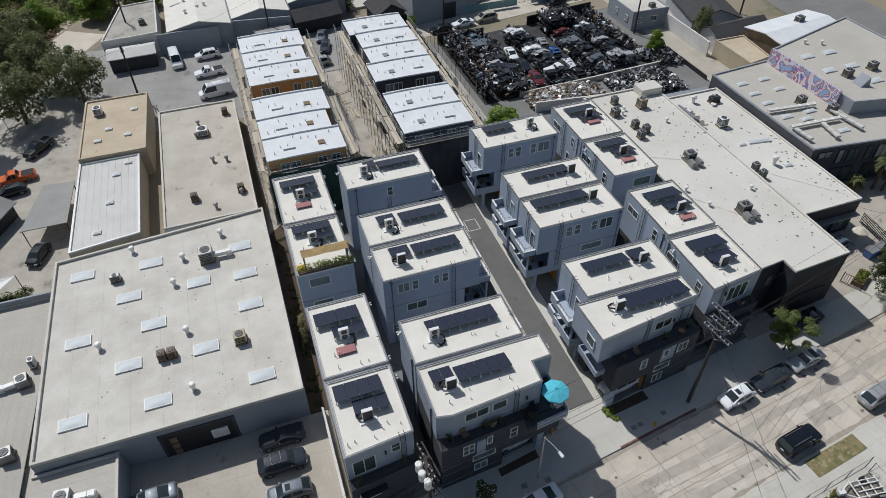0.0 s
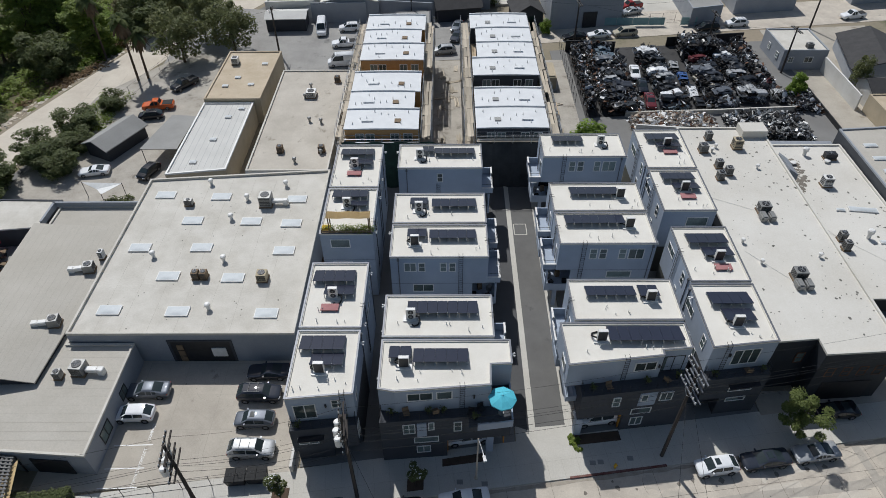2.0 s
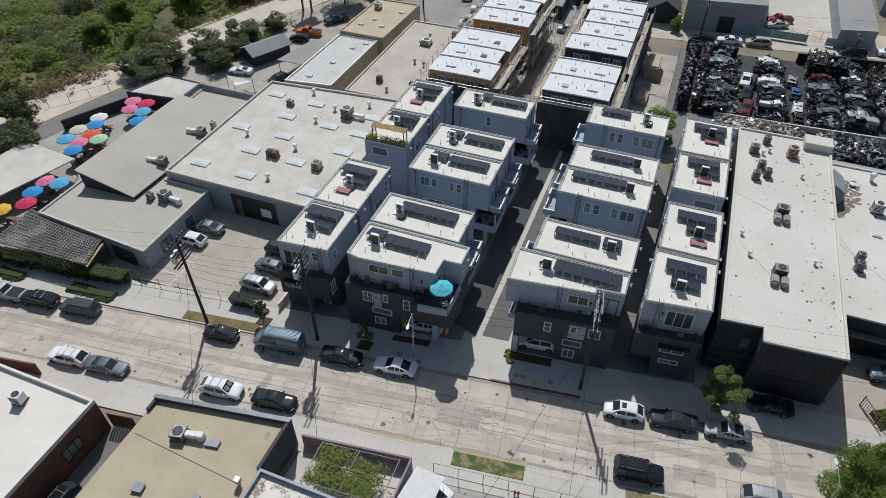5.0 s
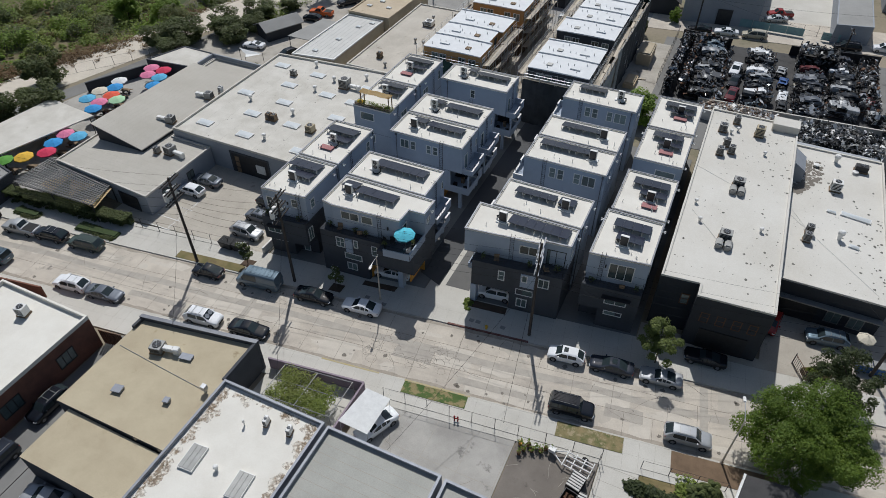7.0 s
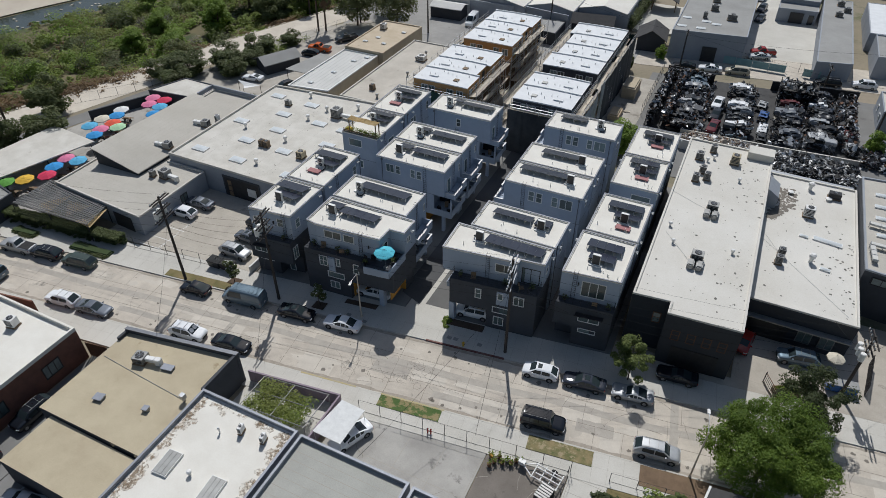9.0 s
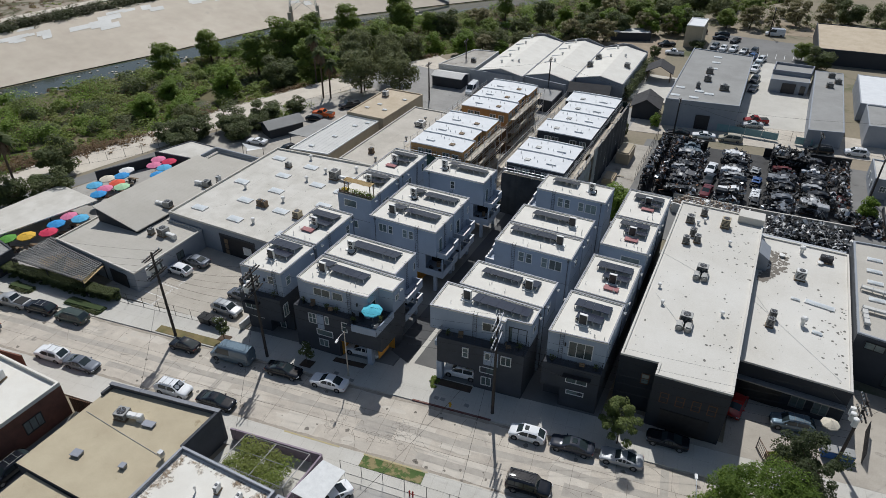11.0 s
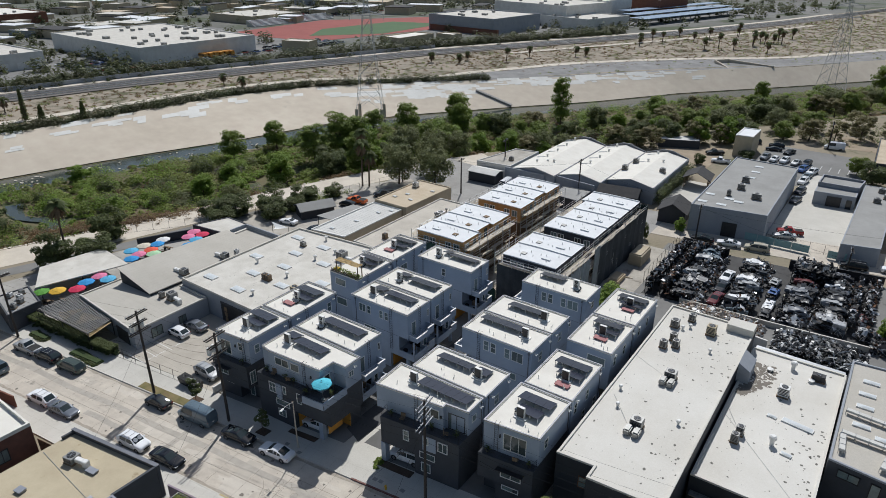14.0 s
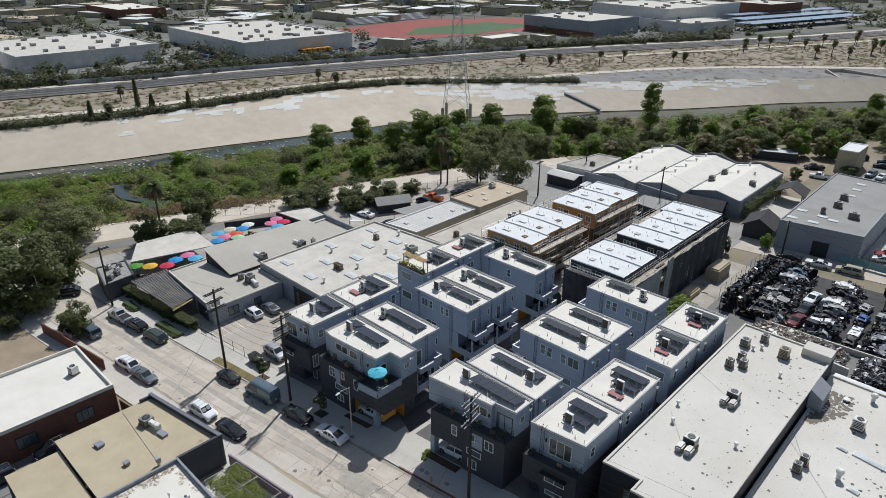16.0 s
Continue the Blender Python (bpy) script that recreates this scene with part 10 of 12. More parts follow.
# walls and fences round the scrapyard
b = nb()
prism(b, [(46.5, 86.6), (62, 84.6), (62, 84.9), (46.5, 86.9)], 0, 1.9)
setting("wall_scrapyard_south", b, M["wall_white"], "pale block wall behind the workshop", "wall")
b = nb()
prism(b, [(61.4, 75.4), (73.0, 75.4), (73.0, 77.4), (61.4, 77.6)], 4.4, 4.7)
setting("corrugated_roof", b, M["galv"], "corrugated metal strip roof behind the workshop wing", "roof")
b = nb()
prism(b, [(39, 116.6), (48.6, 115.9), (48.6, 116.1), (39, 116.8)], 0, 2.4)
setting("fence_scrapyard", b, M["metal_dark"], "dark sheet metal fence of the scrapyard", "fence")
b = nb()
prism(b, [(59.5, 118.6), (75.5, 120.6), (75.5, 120.8), (59.5, 118.8)], 0, 2.0)
setting("fence_scrapyard_2", b, M["metal_dark"], "dark sheet metal fence of the scrapyard", "fence")
b = nb()
prism(b, [(80.4, 86), (80.6, 86), (80.6, 104), (80.4, 104)], 0, 0.9)
setting("fence_alley", b, M["metal_dark"], "dark rusty metal fence between scrapyard and alley", "fence")
b = nb()
prism(b, [(86.0, 93.8), (86.3, 93.8), (86.3, 108), (86.0, 108)], 0, 3.0)
setting("wall_alley", b, M["wall_white"], "tall patched white wall along the alley", "wall")

# ---- poles, wires, lamps ----
def pole(x, y, h, z=0.1, arms=2, cans=0, ang=98.0, pale=False, label="tall dark wooden utility pole with cross-arms"):
    t = thing("utility_pole", label, "utility pole", "utility poles", at=pose(x, y, z, 0, 0, ang))
    b = nb()
    tube(b, (0, 0, -0.2), (0, 0, h), 0.2, 0.13, 10)
    part("pole", b, M["pole_wood"], t)
    for k in range(arms):
        zz = h - 0.5 - k * 1.35
        for dy in (-0.2, 0.2):
            b = nb()
            box(b, -1.6 if k % 2 == 0 else -1.3, dy - 0.06, zz - 0.07, 1.6 if k % 2 == 0 else 1.3, dy + 0.06, zz + 0.07)
            a = part("cross_arm", b, M["coping"] if pale else M["pole_wood"], t)
        for sx in (-1.5, -1.0, -0.5, 0.5, 1.0, 1.5):
            if k % 2 and abs(sx) > 1.2:
                continue
            placed("insulator", shared(("insulator",), lambda q: (tube(q, (0, 0, 0), (0, 0, 0.12), 0.07, 0.05, 7), tube(q, (0, 0, 0.12), (0, 0, 0.22), 0.065, 0.03, 7))), M["white_metal"], a, pose(sx, 0.2, zz + 0.07))
        b = nb()
        for sx in (-0.9, 0.9):
            tube(b, (sx, 0.15, zz), (0, 0.15, zz - 0.8), 0.025, sides=4)
        part("brace", b, M["galv"], t)
    for k in range(cans):
        placed("transformer", shared(("transformer",), lambda q: (tube(q, (0, 0, 0), (0, 0, 0.95), 0.3, 0.3, 14), tube(q, (0, 0, 0.95), (0, 0, 1.03), 0.31, 0.22, 14))), M["white_metal"], t, pose((-0.8, 0.8, 0.0)[k % 3], (0.5, 0.5, 0.6)[k % 3], h - 3.0), "pale grey transformer can")
    return t


POLES = {"p1": (-6.9, 21.7, 13.6), "p2": (6.8, 24.1, 14.0), "p3": (36.8, 28.4, 14.5), "p4": (73.0, 38.8, 9.6), "p0": (-38.5, 17.2, 11.5)}
pole(*POLES["p1"], arms=3, cans=3, label="dark wooden utility pole carrying three pale transformers")
pole(*POLES["p2"], arms=3, cans=3, label="wooden utility pole carrying three pale transformers")
pole(*POLES["p3"], arms=3, pale=True, label="wooden utility pole with pale metal cross-arms")
pole(*POLES["p4"], arms=2, cans=3, label="wooden utility pole carrying three pale transformers")
pole(*POLES["p0"], arms=1, label="wooden utility pole at the street end")
for x, y, h in ((7.9, 131.4, 10.2), (41.0, 118.6, 9.5), (-19.2, 140.5, 9), (-18.0, 116.3, 9.5), (-36.2, 114.8, 7), (78.5, 107.4, 9), (91.7, 126.5, 11), (53.7, 218, 9), (69.1, 121.6, 6), (105, 108, 10)):
    pole(x, y, h, 0.05, arms=1, label="dark wooden utility pole behind the roofs")


def wire(a, c, sag=0.8, r=0.016, n=14, name="overhead_wire", label="thin black overhead wire sagging between poles"):
    b = nb()
    a, c = Vector(a), Vector(c)
    side = Vector((-(c - a).y, (c - a).x, 0)).normalized() * r
    prev = None
    for k in range(n + 1):
        f = k / n
        p = a.lerp(c, f) - Vector((0, 0, 4 * sag * f * (1 - f)))
        row = [b.verts.new(p + o) for o in (side, Vector((0, 0, r)), -side, Vector((0, 0, -r)))]
        if prev:
            for j in range(4):
                b.faces.new((prev[j], row[j], row[(j + 1) % 4], prev[(j + 1) % 4]))
        prev = row
    tagged(part(name, b, M["rubber"]), label, "wire", "overhead wires")


def tip(k, o, dz):
    x, y, h = POLES[k]
    return (x - o * 0.134, y + o * 0.99, 0.1 + h + dz)


for a, c in (("p0", "p1"), ("p1", "p2"), ("p2", "p3"), ("p3", "p4")):
    for o, dz in ((-0.1, -3.2), (0.2, -4.4), (0.0, -5.6)):
        wire(tip(a, 0, dz + o), tip(c, 0, dz - o), 0.9, 0.017)
    for o, dz in ((-1.2, -0.3), (0.9, -0.3), (-0.8, -1.6)):
        wire(tip(a, o, dz), tip(c, o, dz), 0.8, 0.012)
wire(tip("p1", 0, -4.0), (2.2, 9.0, 5.2), 0.5)
wire(tip("p3", 0, -3.0), (38.5, 15.5, 1.0), 0.0)
wire(tip("p3", 0, -4.5), (30.5, 5.9, 5.0), 0.6)
wire(tip("p2", 0, -4.0), (18, 5.9, 5.2), 0.7)
wire(tip("p3", 0, -3.2), (44.2, 32.9, 5.0), 0.3)
wire(tip("p3", 0, -3.4), (33.5, 30.9, 5.6), 0.3)
wire(tip("p4", 0, -2.5), (70.5, 44.7, 5.6), 0.4)
wire(tip("p4", 0, -3.0), (84, 53.2, 6.9), 0.4)
wire((7.9, 131.4, 9.5), (41, 118.6, 8.8), 0.9)
wire((7.9, 131.4, 9.2), (-18, 116.3, 8.8), 0.9)
wire((-18.0, 116.3, 9.0), (-36, 114.8, 6.6), 0.5)
wire((41, 118.6, 9), (78.5, 107.4, 8.6), 1.0)
wire((41, 118.6, 8.5), (91.7, 126.5, 10), 1.2)


def lamp_post(x, y, h, ang, z=0.15):
    t = thing("street_lamp", "pale concrete street lamp with a curved arm", "street lamp", "street lamps", at=pose(x, y, z, 0, 0, ang))
    b = nb()
    tube(b, (0, 0, 0), (0, 0, 0.3), 0.2, 0.14, 10), tube(b, (0, 0, 0.3), (0, 0, h), 0.1, 0.06, 10)
    part("post", b, M["bank"], t)
    b = nb()
    prev = Vector((0, 0, h - 0.1))
    for k in range(1, 7):
        f = k / 6
        p = Vector((0, -1.9 * f, h - 0.1 + 0.45 * math.sin(f * math.pi / 2)))
        tube(b, prev, p, 0.04, sides=6)
        prev = p
    part("arm", b, M["galv"], t)
    b = nb()
    box(b, -0.14, -2.5, h + 0.25, 0.14, -1.85, h + 0.4)
    bmesh.ops.bevel(b, geom=b.edges[:], offset=0.05, segments=2, affect="EDGES")
    part("lamp_head", b, M["white_metal"], t)


lamp_post(18.2, 26.0, 7.2, 12)
lamp_post(59.5, 21.0, 7.5, 190, 0.1)
lamp_post(-46, 8.3, 7, 190, 0.05)

# ---- fences ----
def chain_fence(pts, h, label, z=0.12, gap=2.4):
    t = thing("wire_fence", label, "fence", "wire fences")
    for (x0, y0), (x1, y1) in zip(pts, pts[1:]):
        n = max(1, int(math.hypot(x1 - x0, y1 - y0) / gap))
        for k in range(n + 1):
            f = k / n
            placed("post", shared(("fence_post", h), lambda q: tube(q, (0, 0, 0), (0, 0, h), 0.035, sides=6)), M["metal_dark"], t, pose(x0 + (x1 - x0) * f, y0 + (y1 - y0) * f, z))
        for g in (1.0, 0.03):
            b = nb()
            tube(b, (x0, y0, z + h * g), (x1, y1, z + h * g), 0.016, sides=5)
            part("fence_rail", b, M["metal_dark"], t)
        b = nb()
        m = int(math.hypot(x1 - x0, y1 - y0) / 0.28)
        d = Vector((x1 - x0, y1 - y0, 0)) / max(1, m)
        for k in range(m):
            p = Vector((x0, y0, z)) + d * k
            tube(b, p, p + d * 2 + Vector((0, 0, h)), 0.0035, sides=3, caps=False)
        tagged(part("wire_mesh", b, M["galv"], t), "thin grey wire mesh", kind="stuff")
    return t


chain_fence([(-21, 23.4), (-2.0, 26.0)], 1.8, "grey wire fence along the car park")
chain_fence([(25.6, 13.5), (40.2, 15.3), (48.6, 16.3)], 1.9, "dark wire fence round a grey lot")
chain_fence([(52.4, 17.0), (60.2, 18.0)], 1.5, "wire fence along a dry front garden")
chain_fence([(48.5, 15.8), (48.5, 3)], 1.7, "wire fence beside a drive")
chain_fence([(-67, 47.5), (-55, 64), (-45.5, 88), (-37, 118)], 1.8, "wire fence along the cycle path", 0.04, 3.0)
chain_fence([(53, 128.6), (67, 130.4)], 2.2, "green wire fence before the far yard", 0.06)
chain_fence([(38, 117.9), (38, 96)], 2.4, "wire fence beside the building site", 0.06)
t = thing("steel_gate", "short dark steel gate standing open at the forecourt", "gate")
for nm, a_, c_, r_ in [("gate_frame", (65.0, 37.0, z_), (66.2, 34.9, z_), 0.04) for z_ in (0.3, 1.7)] + [("post", (x_, y_, 0.16), (x_, y_, 1.9), 0.06) for x_, y_ in ((65.0, 37.0), (66.2, 34.9))] + [("bar", (65.0 + 1.2 * k / 9, 37.0 - 2.1 * k / 9, 0.3), (65.0 + 1.2 * k / 9, 37.0 - 2.1 * k / 9, 1.7), 0.025) for k in range(1, 9)]:
    b = nb()
    tube(b, a_, c_, r_, sides=5)
    part(nm, b, M["rust"] if nm == "gate_frame" else M["metal_dark"], t)

# ---- restaurant patio ----
UMB = {"blue": (0.03, 0.28, 0.62), "sky": (0.10, 0.42, 0.66), "pink": (0.72, 0.20, 0.34), "red": (0.62, 0.03, 0.09), "coral": (0.75, 0.10, 0.05), "mint": (0.42, 0.66, 0.40), "cream": (0.66, 0.60, 0.48), "yellow": (0.70, 0.42, 0.04), "green": (0.10, 0.30, 0.04), "white": (0.74, 0.74, 0.72), "turquoise": (0.10, 0.52, 0.64)}
for k, c in UMB.items():
    M["cloth_" + k] = mat("umbrella_cloth_" + k, c, tuple(v * 0.85 for v in c), 1.5, 0.85, bump=0.1)


def umbrella(x, y, z, r, colour, h=2.5, label=""):
    t = thing("patio_umbrella", label or f"open {colour} patio umbrella on a pole", "umbrella", "umbrellas on the patio", at=pose(x, y, z, 0, 0, (x * 37) % 45))

    def canopy(b):
        top = b.verts.new((0, 0, h + 0.45))
        rings = []
        for f, zz in ((0.5, h + 0.27), (1.0, h)):
            rings.append([b.verts.new((r * f * math.cos(k * math.tau / 8), r * f * math.sin(k * math.tau / 8), zz)) for k in range(8)])
        low = [b.verts.new((v.co.x, v.co.y, v.co.z - 0.14)) for v in rings[1]]
        for k in range(8):
            j = (k + 1) % 8
            b.faces.new((top, rings[0][k], rings[0][j]))
            b.faces.new((rings[0][k], rings[1][k], rings[1][j], rings[0][j]))
            b.faces.new((rings[1][k], low[k], low[j], rings[1][j]))
    part("canopy", shared(("canopy", r, h, colour), canopy), M["cloth_" + colour], t)
    for k in range(8 if z > 1 else 0):
        a = k * math.tau / 8
        b = nb()
        tube(b, (0, 0, h + 0.46), (r * math.cos(a), r * math.sin(a), h + 0.01), 0.018, sides=4)
        part("rib", b, M["cloth_" + colour], t)
    b = nb()
    tube(b, (0, 0, 0), (0, 0, h + 0.52), 0.03, sides=6), tube(b, (0, 0, 0), (0, 0, 0.1), 0.3, 0.26, 10)
    part("pole", b, M["metal_grey"], t)


for x, y, c in ((-49.3, 43.9, "sky"), (-46.5, 43.9, "pink"), (-45.8, 41.9, "blue"), (-49.4, 46.8, "cream"), (-46.4, 46.5, "coral"), (-44.4, 45.8, "mint"), (-48.0, 48.9, "blue"), (-49.0, 50.9, "white"), (-46.1, 54.9, "pink"), (-47.4, 57.2, "pink"), (-44.7, 57.4, "red"),
                (-43.5, 55.0, "sky"), (-42.3, 52.3, "blue"), (-43.8, 34.3, "pink"), (-43.3, 31.6, "blue"), (-46.2, 25.0, "green"), (-44.2, 26.9, "yellow"), (-42.1, 29.3, "red"), (-41.3, 34.6, "sky")):
    umbrella(x, y, 0.08, 1.45, c)
    t = thing("patio_table", "dark patio table with benches under an umbrella", "table", "tables on the patio", at=pose(x + 0.5, y + 0.2, 0.08, 0, 0, 15))
    b = nb()
    box(b, -0.8, -0.4, 0.7, 0.8, 0.4, 0.75)
    part("tabletop", b, M["wood"], t)
    for sy in (-0.8, 0.8):
        b = nb()
        box(b, -0.8, sy - 0.15, 0.4, 0.8, sy + 0.15, 0.45)
        part("bench", b, M["wood"], t)
    b = nb()
    box(b, -0.6, -0.3, 0, -0.5, 0.3, 0.7), box(b, 0.5, -0.3, 0, 0.6, 0.3, 0.7)
    part("leg", b, M["metal_dark"], t)
umbrella(20.45, 28.95, 6.9, 1.3, "turquoise", 2.4, "open turquoise umbrella on a roof terrace")
for x, y in ((18.6, 29.2), (20.8, 30.9), (17.6, 28.7)):
    t = thing("terrace_chair", "dark slatted garden chair on a roof terrace", "chair", "terrace chairs", at=pose(x, y, 6.9, 0, 0, x * 40))
    b = nb()
    box(b, -0.3, -0.3, 0.38, 0.3, 0.3, 0.44)
    part("seat", b, M["metal_dark"], t)
    b = nb()
    box(b, -0.3, 0.24, 0.44, 0.3, 0.3, 0.95)
    part("backrest", b, M["metal_dark"], t)
    for sx in (-0.27, 0.23):
        for sy in (-0.27, 0.23):
            b = nb()
            box(b, sx, sy, 0, sx + 0.04, sy + 0.04, 0.38)
            part("leg", b, M["metal_dark"], t)
b = nb()
pts = [(-47.2, 24.6), (-42.9, 39.6), (-53.8, 40.6), (-55.0, 29.0)]
prism(b, pts, 3.0, 3.18)
t = thing("patio_canopy", "white flat canopy roof over the patio", "canopy")
part("canopy_roof", b, M["roof_ware"], t)
for x, y in ((-47.3, 25.4), (-45.2, 32), (-43.3, 39.0), (-53.2, 39.8), (-54.4, 30)):
    b = nb()
    tube(b, (x, y, 0.05), (x, y, 3.0), 0.08, sides=6)
    part("post", b, M["metal_dark"], t)
t = thing("pergola", "dark slatted pergola roof with a tan shade cloth", "pergola")
M["slat_grey"] = mat("weathered_grey_slat", (0.22, 0.215, 0.205), (0.15, 0.145, 0.14), 0.8, 0.9)
P0, P1, P2, P3 = Vector((-39.4, 21.3)), Vector((-39.6, 28.2)), Vector((-26.0, 26.7)), Vector((-24.8, 22.2))
for k in range(30):
    f = (k + 0.5) / 30
    a, c = P0.lerp(P3, f), P1.lerp(P2, f)
    d = (c - a).normalized()
    nr = Vector((-d.y, d.x)) * 0.09
    b = nb()
    prism(b, [tuple(a - nr), tuple(a + nr), tuple(c + nr), tuple(c - nr)][::-1], 3.0, 3.08)
    part("slat", b, M["slat_grey"], t)
for k in range(13):
    f = (k + 0.5) / 13
    a, c = P0.lerp(P1, f), P3.lerp(P2, f)
    d = (c - a).normalized()
    nr = Vector((-d.y, d.x)) * 0.07
    b = nb()
    prism(b, [tuple(a - nr), tuple(c - nr), tuple(c + nr), tuple(a + nr)], 3.085, 3.15)
    part("cross_slat", b, M["slat_grey"], t)
for f in (0.02, 0.35, 0.68, 0.98):
    a, c = P0.lerp(P1, f), P3.lerp(P2, f)
    b = nb()
    tube(b, (a.x, a.y, 2.94), (c.x, c.y, 2.94), 0.07, sides=5)
    part("beam", b, M["metal_dark"], t)
for p in (P0, P1, P2, P3, P0.lerp(P3, 0.5)):
    b = nb()
    tube(b, (p.x, p.y, 0.1), (p.x, p.y, 2.95), 0.07, sides=6)
    part("post", b, M["metal_dark"], t)
b = nb()
q = [(-27.6, 22.4, 2.7), (-24.6, 22.3, 2.6), (-25.6, 26.6, 2.9), (-26.6, 24.4, 2.55)]
v = [b.verts.new(c) for c in q] + [b.verts.new((c[0], c[1], c[2] - 0.02)) for c in q]
for f in ((0, 1, 3), (1, 2, 3), (4, 7, 5), (5, 7, 6), (0, 3, 7, 4), (3, 2, 6, 7), (2, 1, 5, 6), (1, 0, 4, 5)):
    b.faces.new([v[i] for i in f])
part("shade_cloth", b, M["shade"], t, "tan triangular shade cloth")
for q in ([(-36.5, 23.2, 2.5), (-33.0, 22.4, 2.6), (-33.8, 26.9, 2.6)], [(-33.0, 25.8, 2.6), (-30.2, 22.8, 2.5), (-28.6, 26.4, 2.6)]):
    b = nb()
    v = [b.verts.new(c) for c in q] + [b.verts.new((c[0], c[1], c[2] - 0.02)) for c in q]
    for f in ((0, 1, 2), (5, 4, 3), (0, 3, 4, 1), (1, 4, 5, 2), (2, 5, 3, 0)):
        b.faces.new([v[i] for i in f])
    part("shade_cloth", b, M["shade"], t, "tan triangular shade cloth")
b = nb()
for z in (0.1,):
    prism(b, [(-55.2, 48.5), (-50.3, 58.6), (-50.0, 58.5), (-54.9, 48.4)], z, 2.0)
setting("wall_patio", b, M["wall_black"], "dark fence wall round the patio", "wall")
block("patio_annex", "low flat pale roof behind the patio", [(-50.2, 58.9), (-38.7, 60.2), (-38.6, 66.2), (-47.5, 66.4)], 2.9, "wall_dark", "roof_ware", drop=0.15)
# low cluttered sheds at the street end
block("end_shed", "small dark shed with a cluttered grey roof", [(-49, 18.8), (-40.5, 17.2), (-41.2, 22.8), (-48.5, 24.2)], 3.4, "wall_dark", "roof_grey", drop=0.2)
for k, (x, y) in enumerate(((-46.6, 22.2), (-45.0, 21.2), (-43.4, 20.6), (-47, 20.4), (-42.4, 19))):
    ac_box(x, y, 3.2, 0.9, 0.8, 0.7, ("metal_grey", "white_metal")[k % 2], "pale box unit on a cluttered shed roof", 10 * k)
# roof deck with timber pergola on a town house
t = thing("roof_pergola", "timber pergola with a tan cloth on a planted roof deck", "pergola")
for x in (1.9, 6.5):
    for y in (50.86, 51.84):
        b = nb()
        box(b, x - 0.06, y - 0.06, 10.1, x + 0.06, y + 0.06, 12.33)
        part("post", b, M["wood"], t)
b = nb()
n = 8
g = [[b.verts.new((1.7 + 5.0 * i / n, 50.75 + 1.2 * j, 12.37 - 0.08 * math.sin(math.pi * i / n * 2) ** 2 + 0.05 * j)) for j in (0, 1)] for i in range(n + 1)]
for i in range(n):
    b.faces.new((g[i][0], g[i + 1][0], g[i + 1][1], g[i][1]))
r = bmesh.ops.solidify(b, geom=b.faces[:], thickness=0.03)
part("cloth_roof", b, M["shade"], t, "tan cloth roof")
t = thing("deck_fence", "dark timber rail of a planted roof deck", "fence")
for k in range(2):
    b = nb()
    box(b, 1.0, 50.5, 10.3 + k * 0.24, 6.8, 50.56, 10.46 + k * 0.24)
    part("board", b, M["wood"], t)
for k in range(5):
    b = nb()
    box(b, 1.0 + k * 1.42, 50.56, 10.1, 1.1 + k * 1.42, 50.64, 10.9)
    part("post", b, M["wood"], t)
rs = np.random.RandomState(4)
scrub("deck_plants", "green potted plants along a roof deck rail", [(rs.uniform(1.2, 6.7), 50.9 + rs.uniform(0, 0.35), 10.4) for _ in range(34)], [rs.uniform(0.4, 0.85) for _ in range(34)], 40, 0.1, "leaf", 0.9, 5, "plants")
b = nb()
box(b, 1.0, 51.0, 10.15, 1.9, 51.8, 10.6)
bmesh.ops.bevel(b, geom=b.edges[:], offset=0.08, segments=2, affect="EDGES")
tagged(part("deck_box", b, M["cloth_yellow"]), "yellow storage box on a roof deck", "storage box")

# ---- south side yards ----
t = thing("car_canopy", "white fabric canopy on thin posts in a lot", "canopy")
b = nb()
q = [(23.8, 7.7, 2.75), (27.1, 7.7, 2.55), (27.2, 12.3, 2.55), (24.4, 12.3, 2.75), (25.6, 10.0, 2.68)]
v = [b.verts.new(c) for c in q] + [b.verts.new((c[0], c[1], c[2] - 0.04)) for c in q]
for f in ((0, 1, 4), (1, 2, 4), (2, 3, 4), (3, 0, 4), (5, 9, 6), (6, 9, 7), (7, 9, 8), (8, 9, 5), (0, 5, 6, 1), (1, 6, 7, 2), (2, 7, 8, 3), (3, 8, 5, 0)):
    b.faces.new([v[i] for i in f])
part("cloth", b, M["cloth_white"], t)
for x, y in ((23.9, 7.8), (27.0, 7.8), (27.1, 12.2), (24.5, 12.2)):
    b = nb()
    tube(b, (x, y, 0.1), (x, y, 2.56), 0.03, sides=6)
    part("post", b, M["galv"], t)
b = nb()
prism(b, [(12.2, 11.6), (23.4, 13.2), (23.4, 13.4), (12.2, 11.8)], 0, 1.9)
prism(b, [(23.3, 6.0), (23.5, 6.0), (23.5, 13.2), (23.3, 13.2)], 0, 1.9)
setting("wall_garden", b, M["mauve"], "low mauve garden wall", "wall")
slab("garden_paving", [(12.2, 6.0), (23.3, 6.0), (23.3, 13.1), (12.2, 11.6)], -0.2, 0.1, M["concrete"], "tan paving of a walled garden", "garden")
t = thing("garden_pergola", "thin metal pergola frame with green vines", "pergola")
for a, c in (((14.8, 7.2), (22.6, 7.8)), ((14.8, 9.4), (22.6, 10.2)), ((14.8, 11.4), (22.6, 12.4)), ((14.8, 7.2), (14.8, 11.4)), ((18.6, 7.4), (18.6, 11.9)), ((22.6, 7.8), (22.6, 12.4))):
    b = nb()
    tube(b, (*a, 2.5), (*c, 2.5), 0.05, sides=5)
    part("bar", b, M["metal_grey"], t)
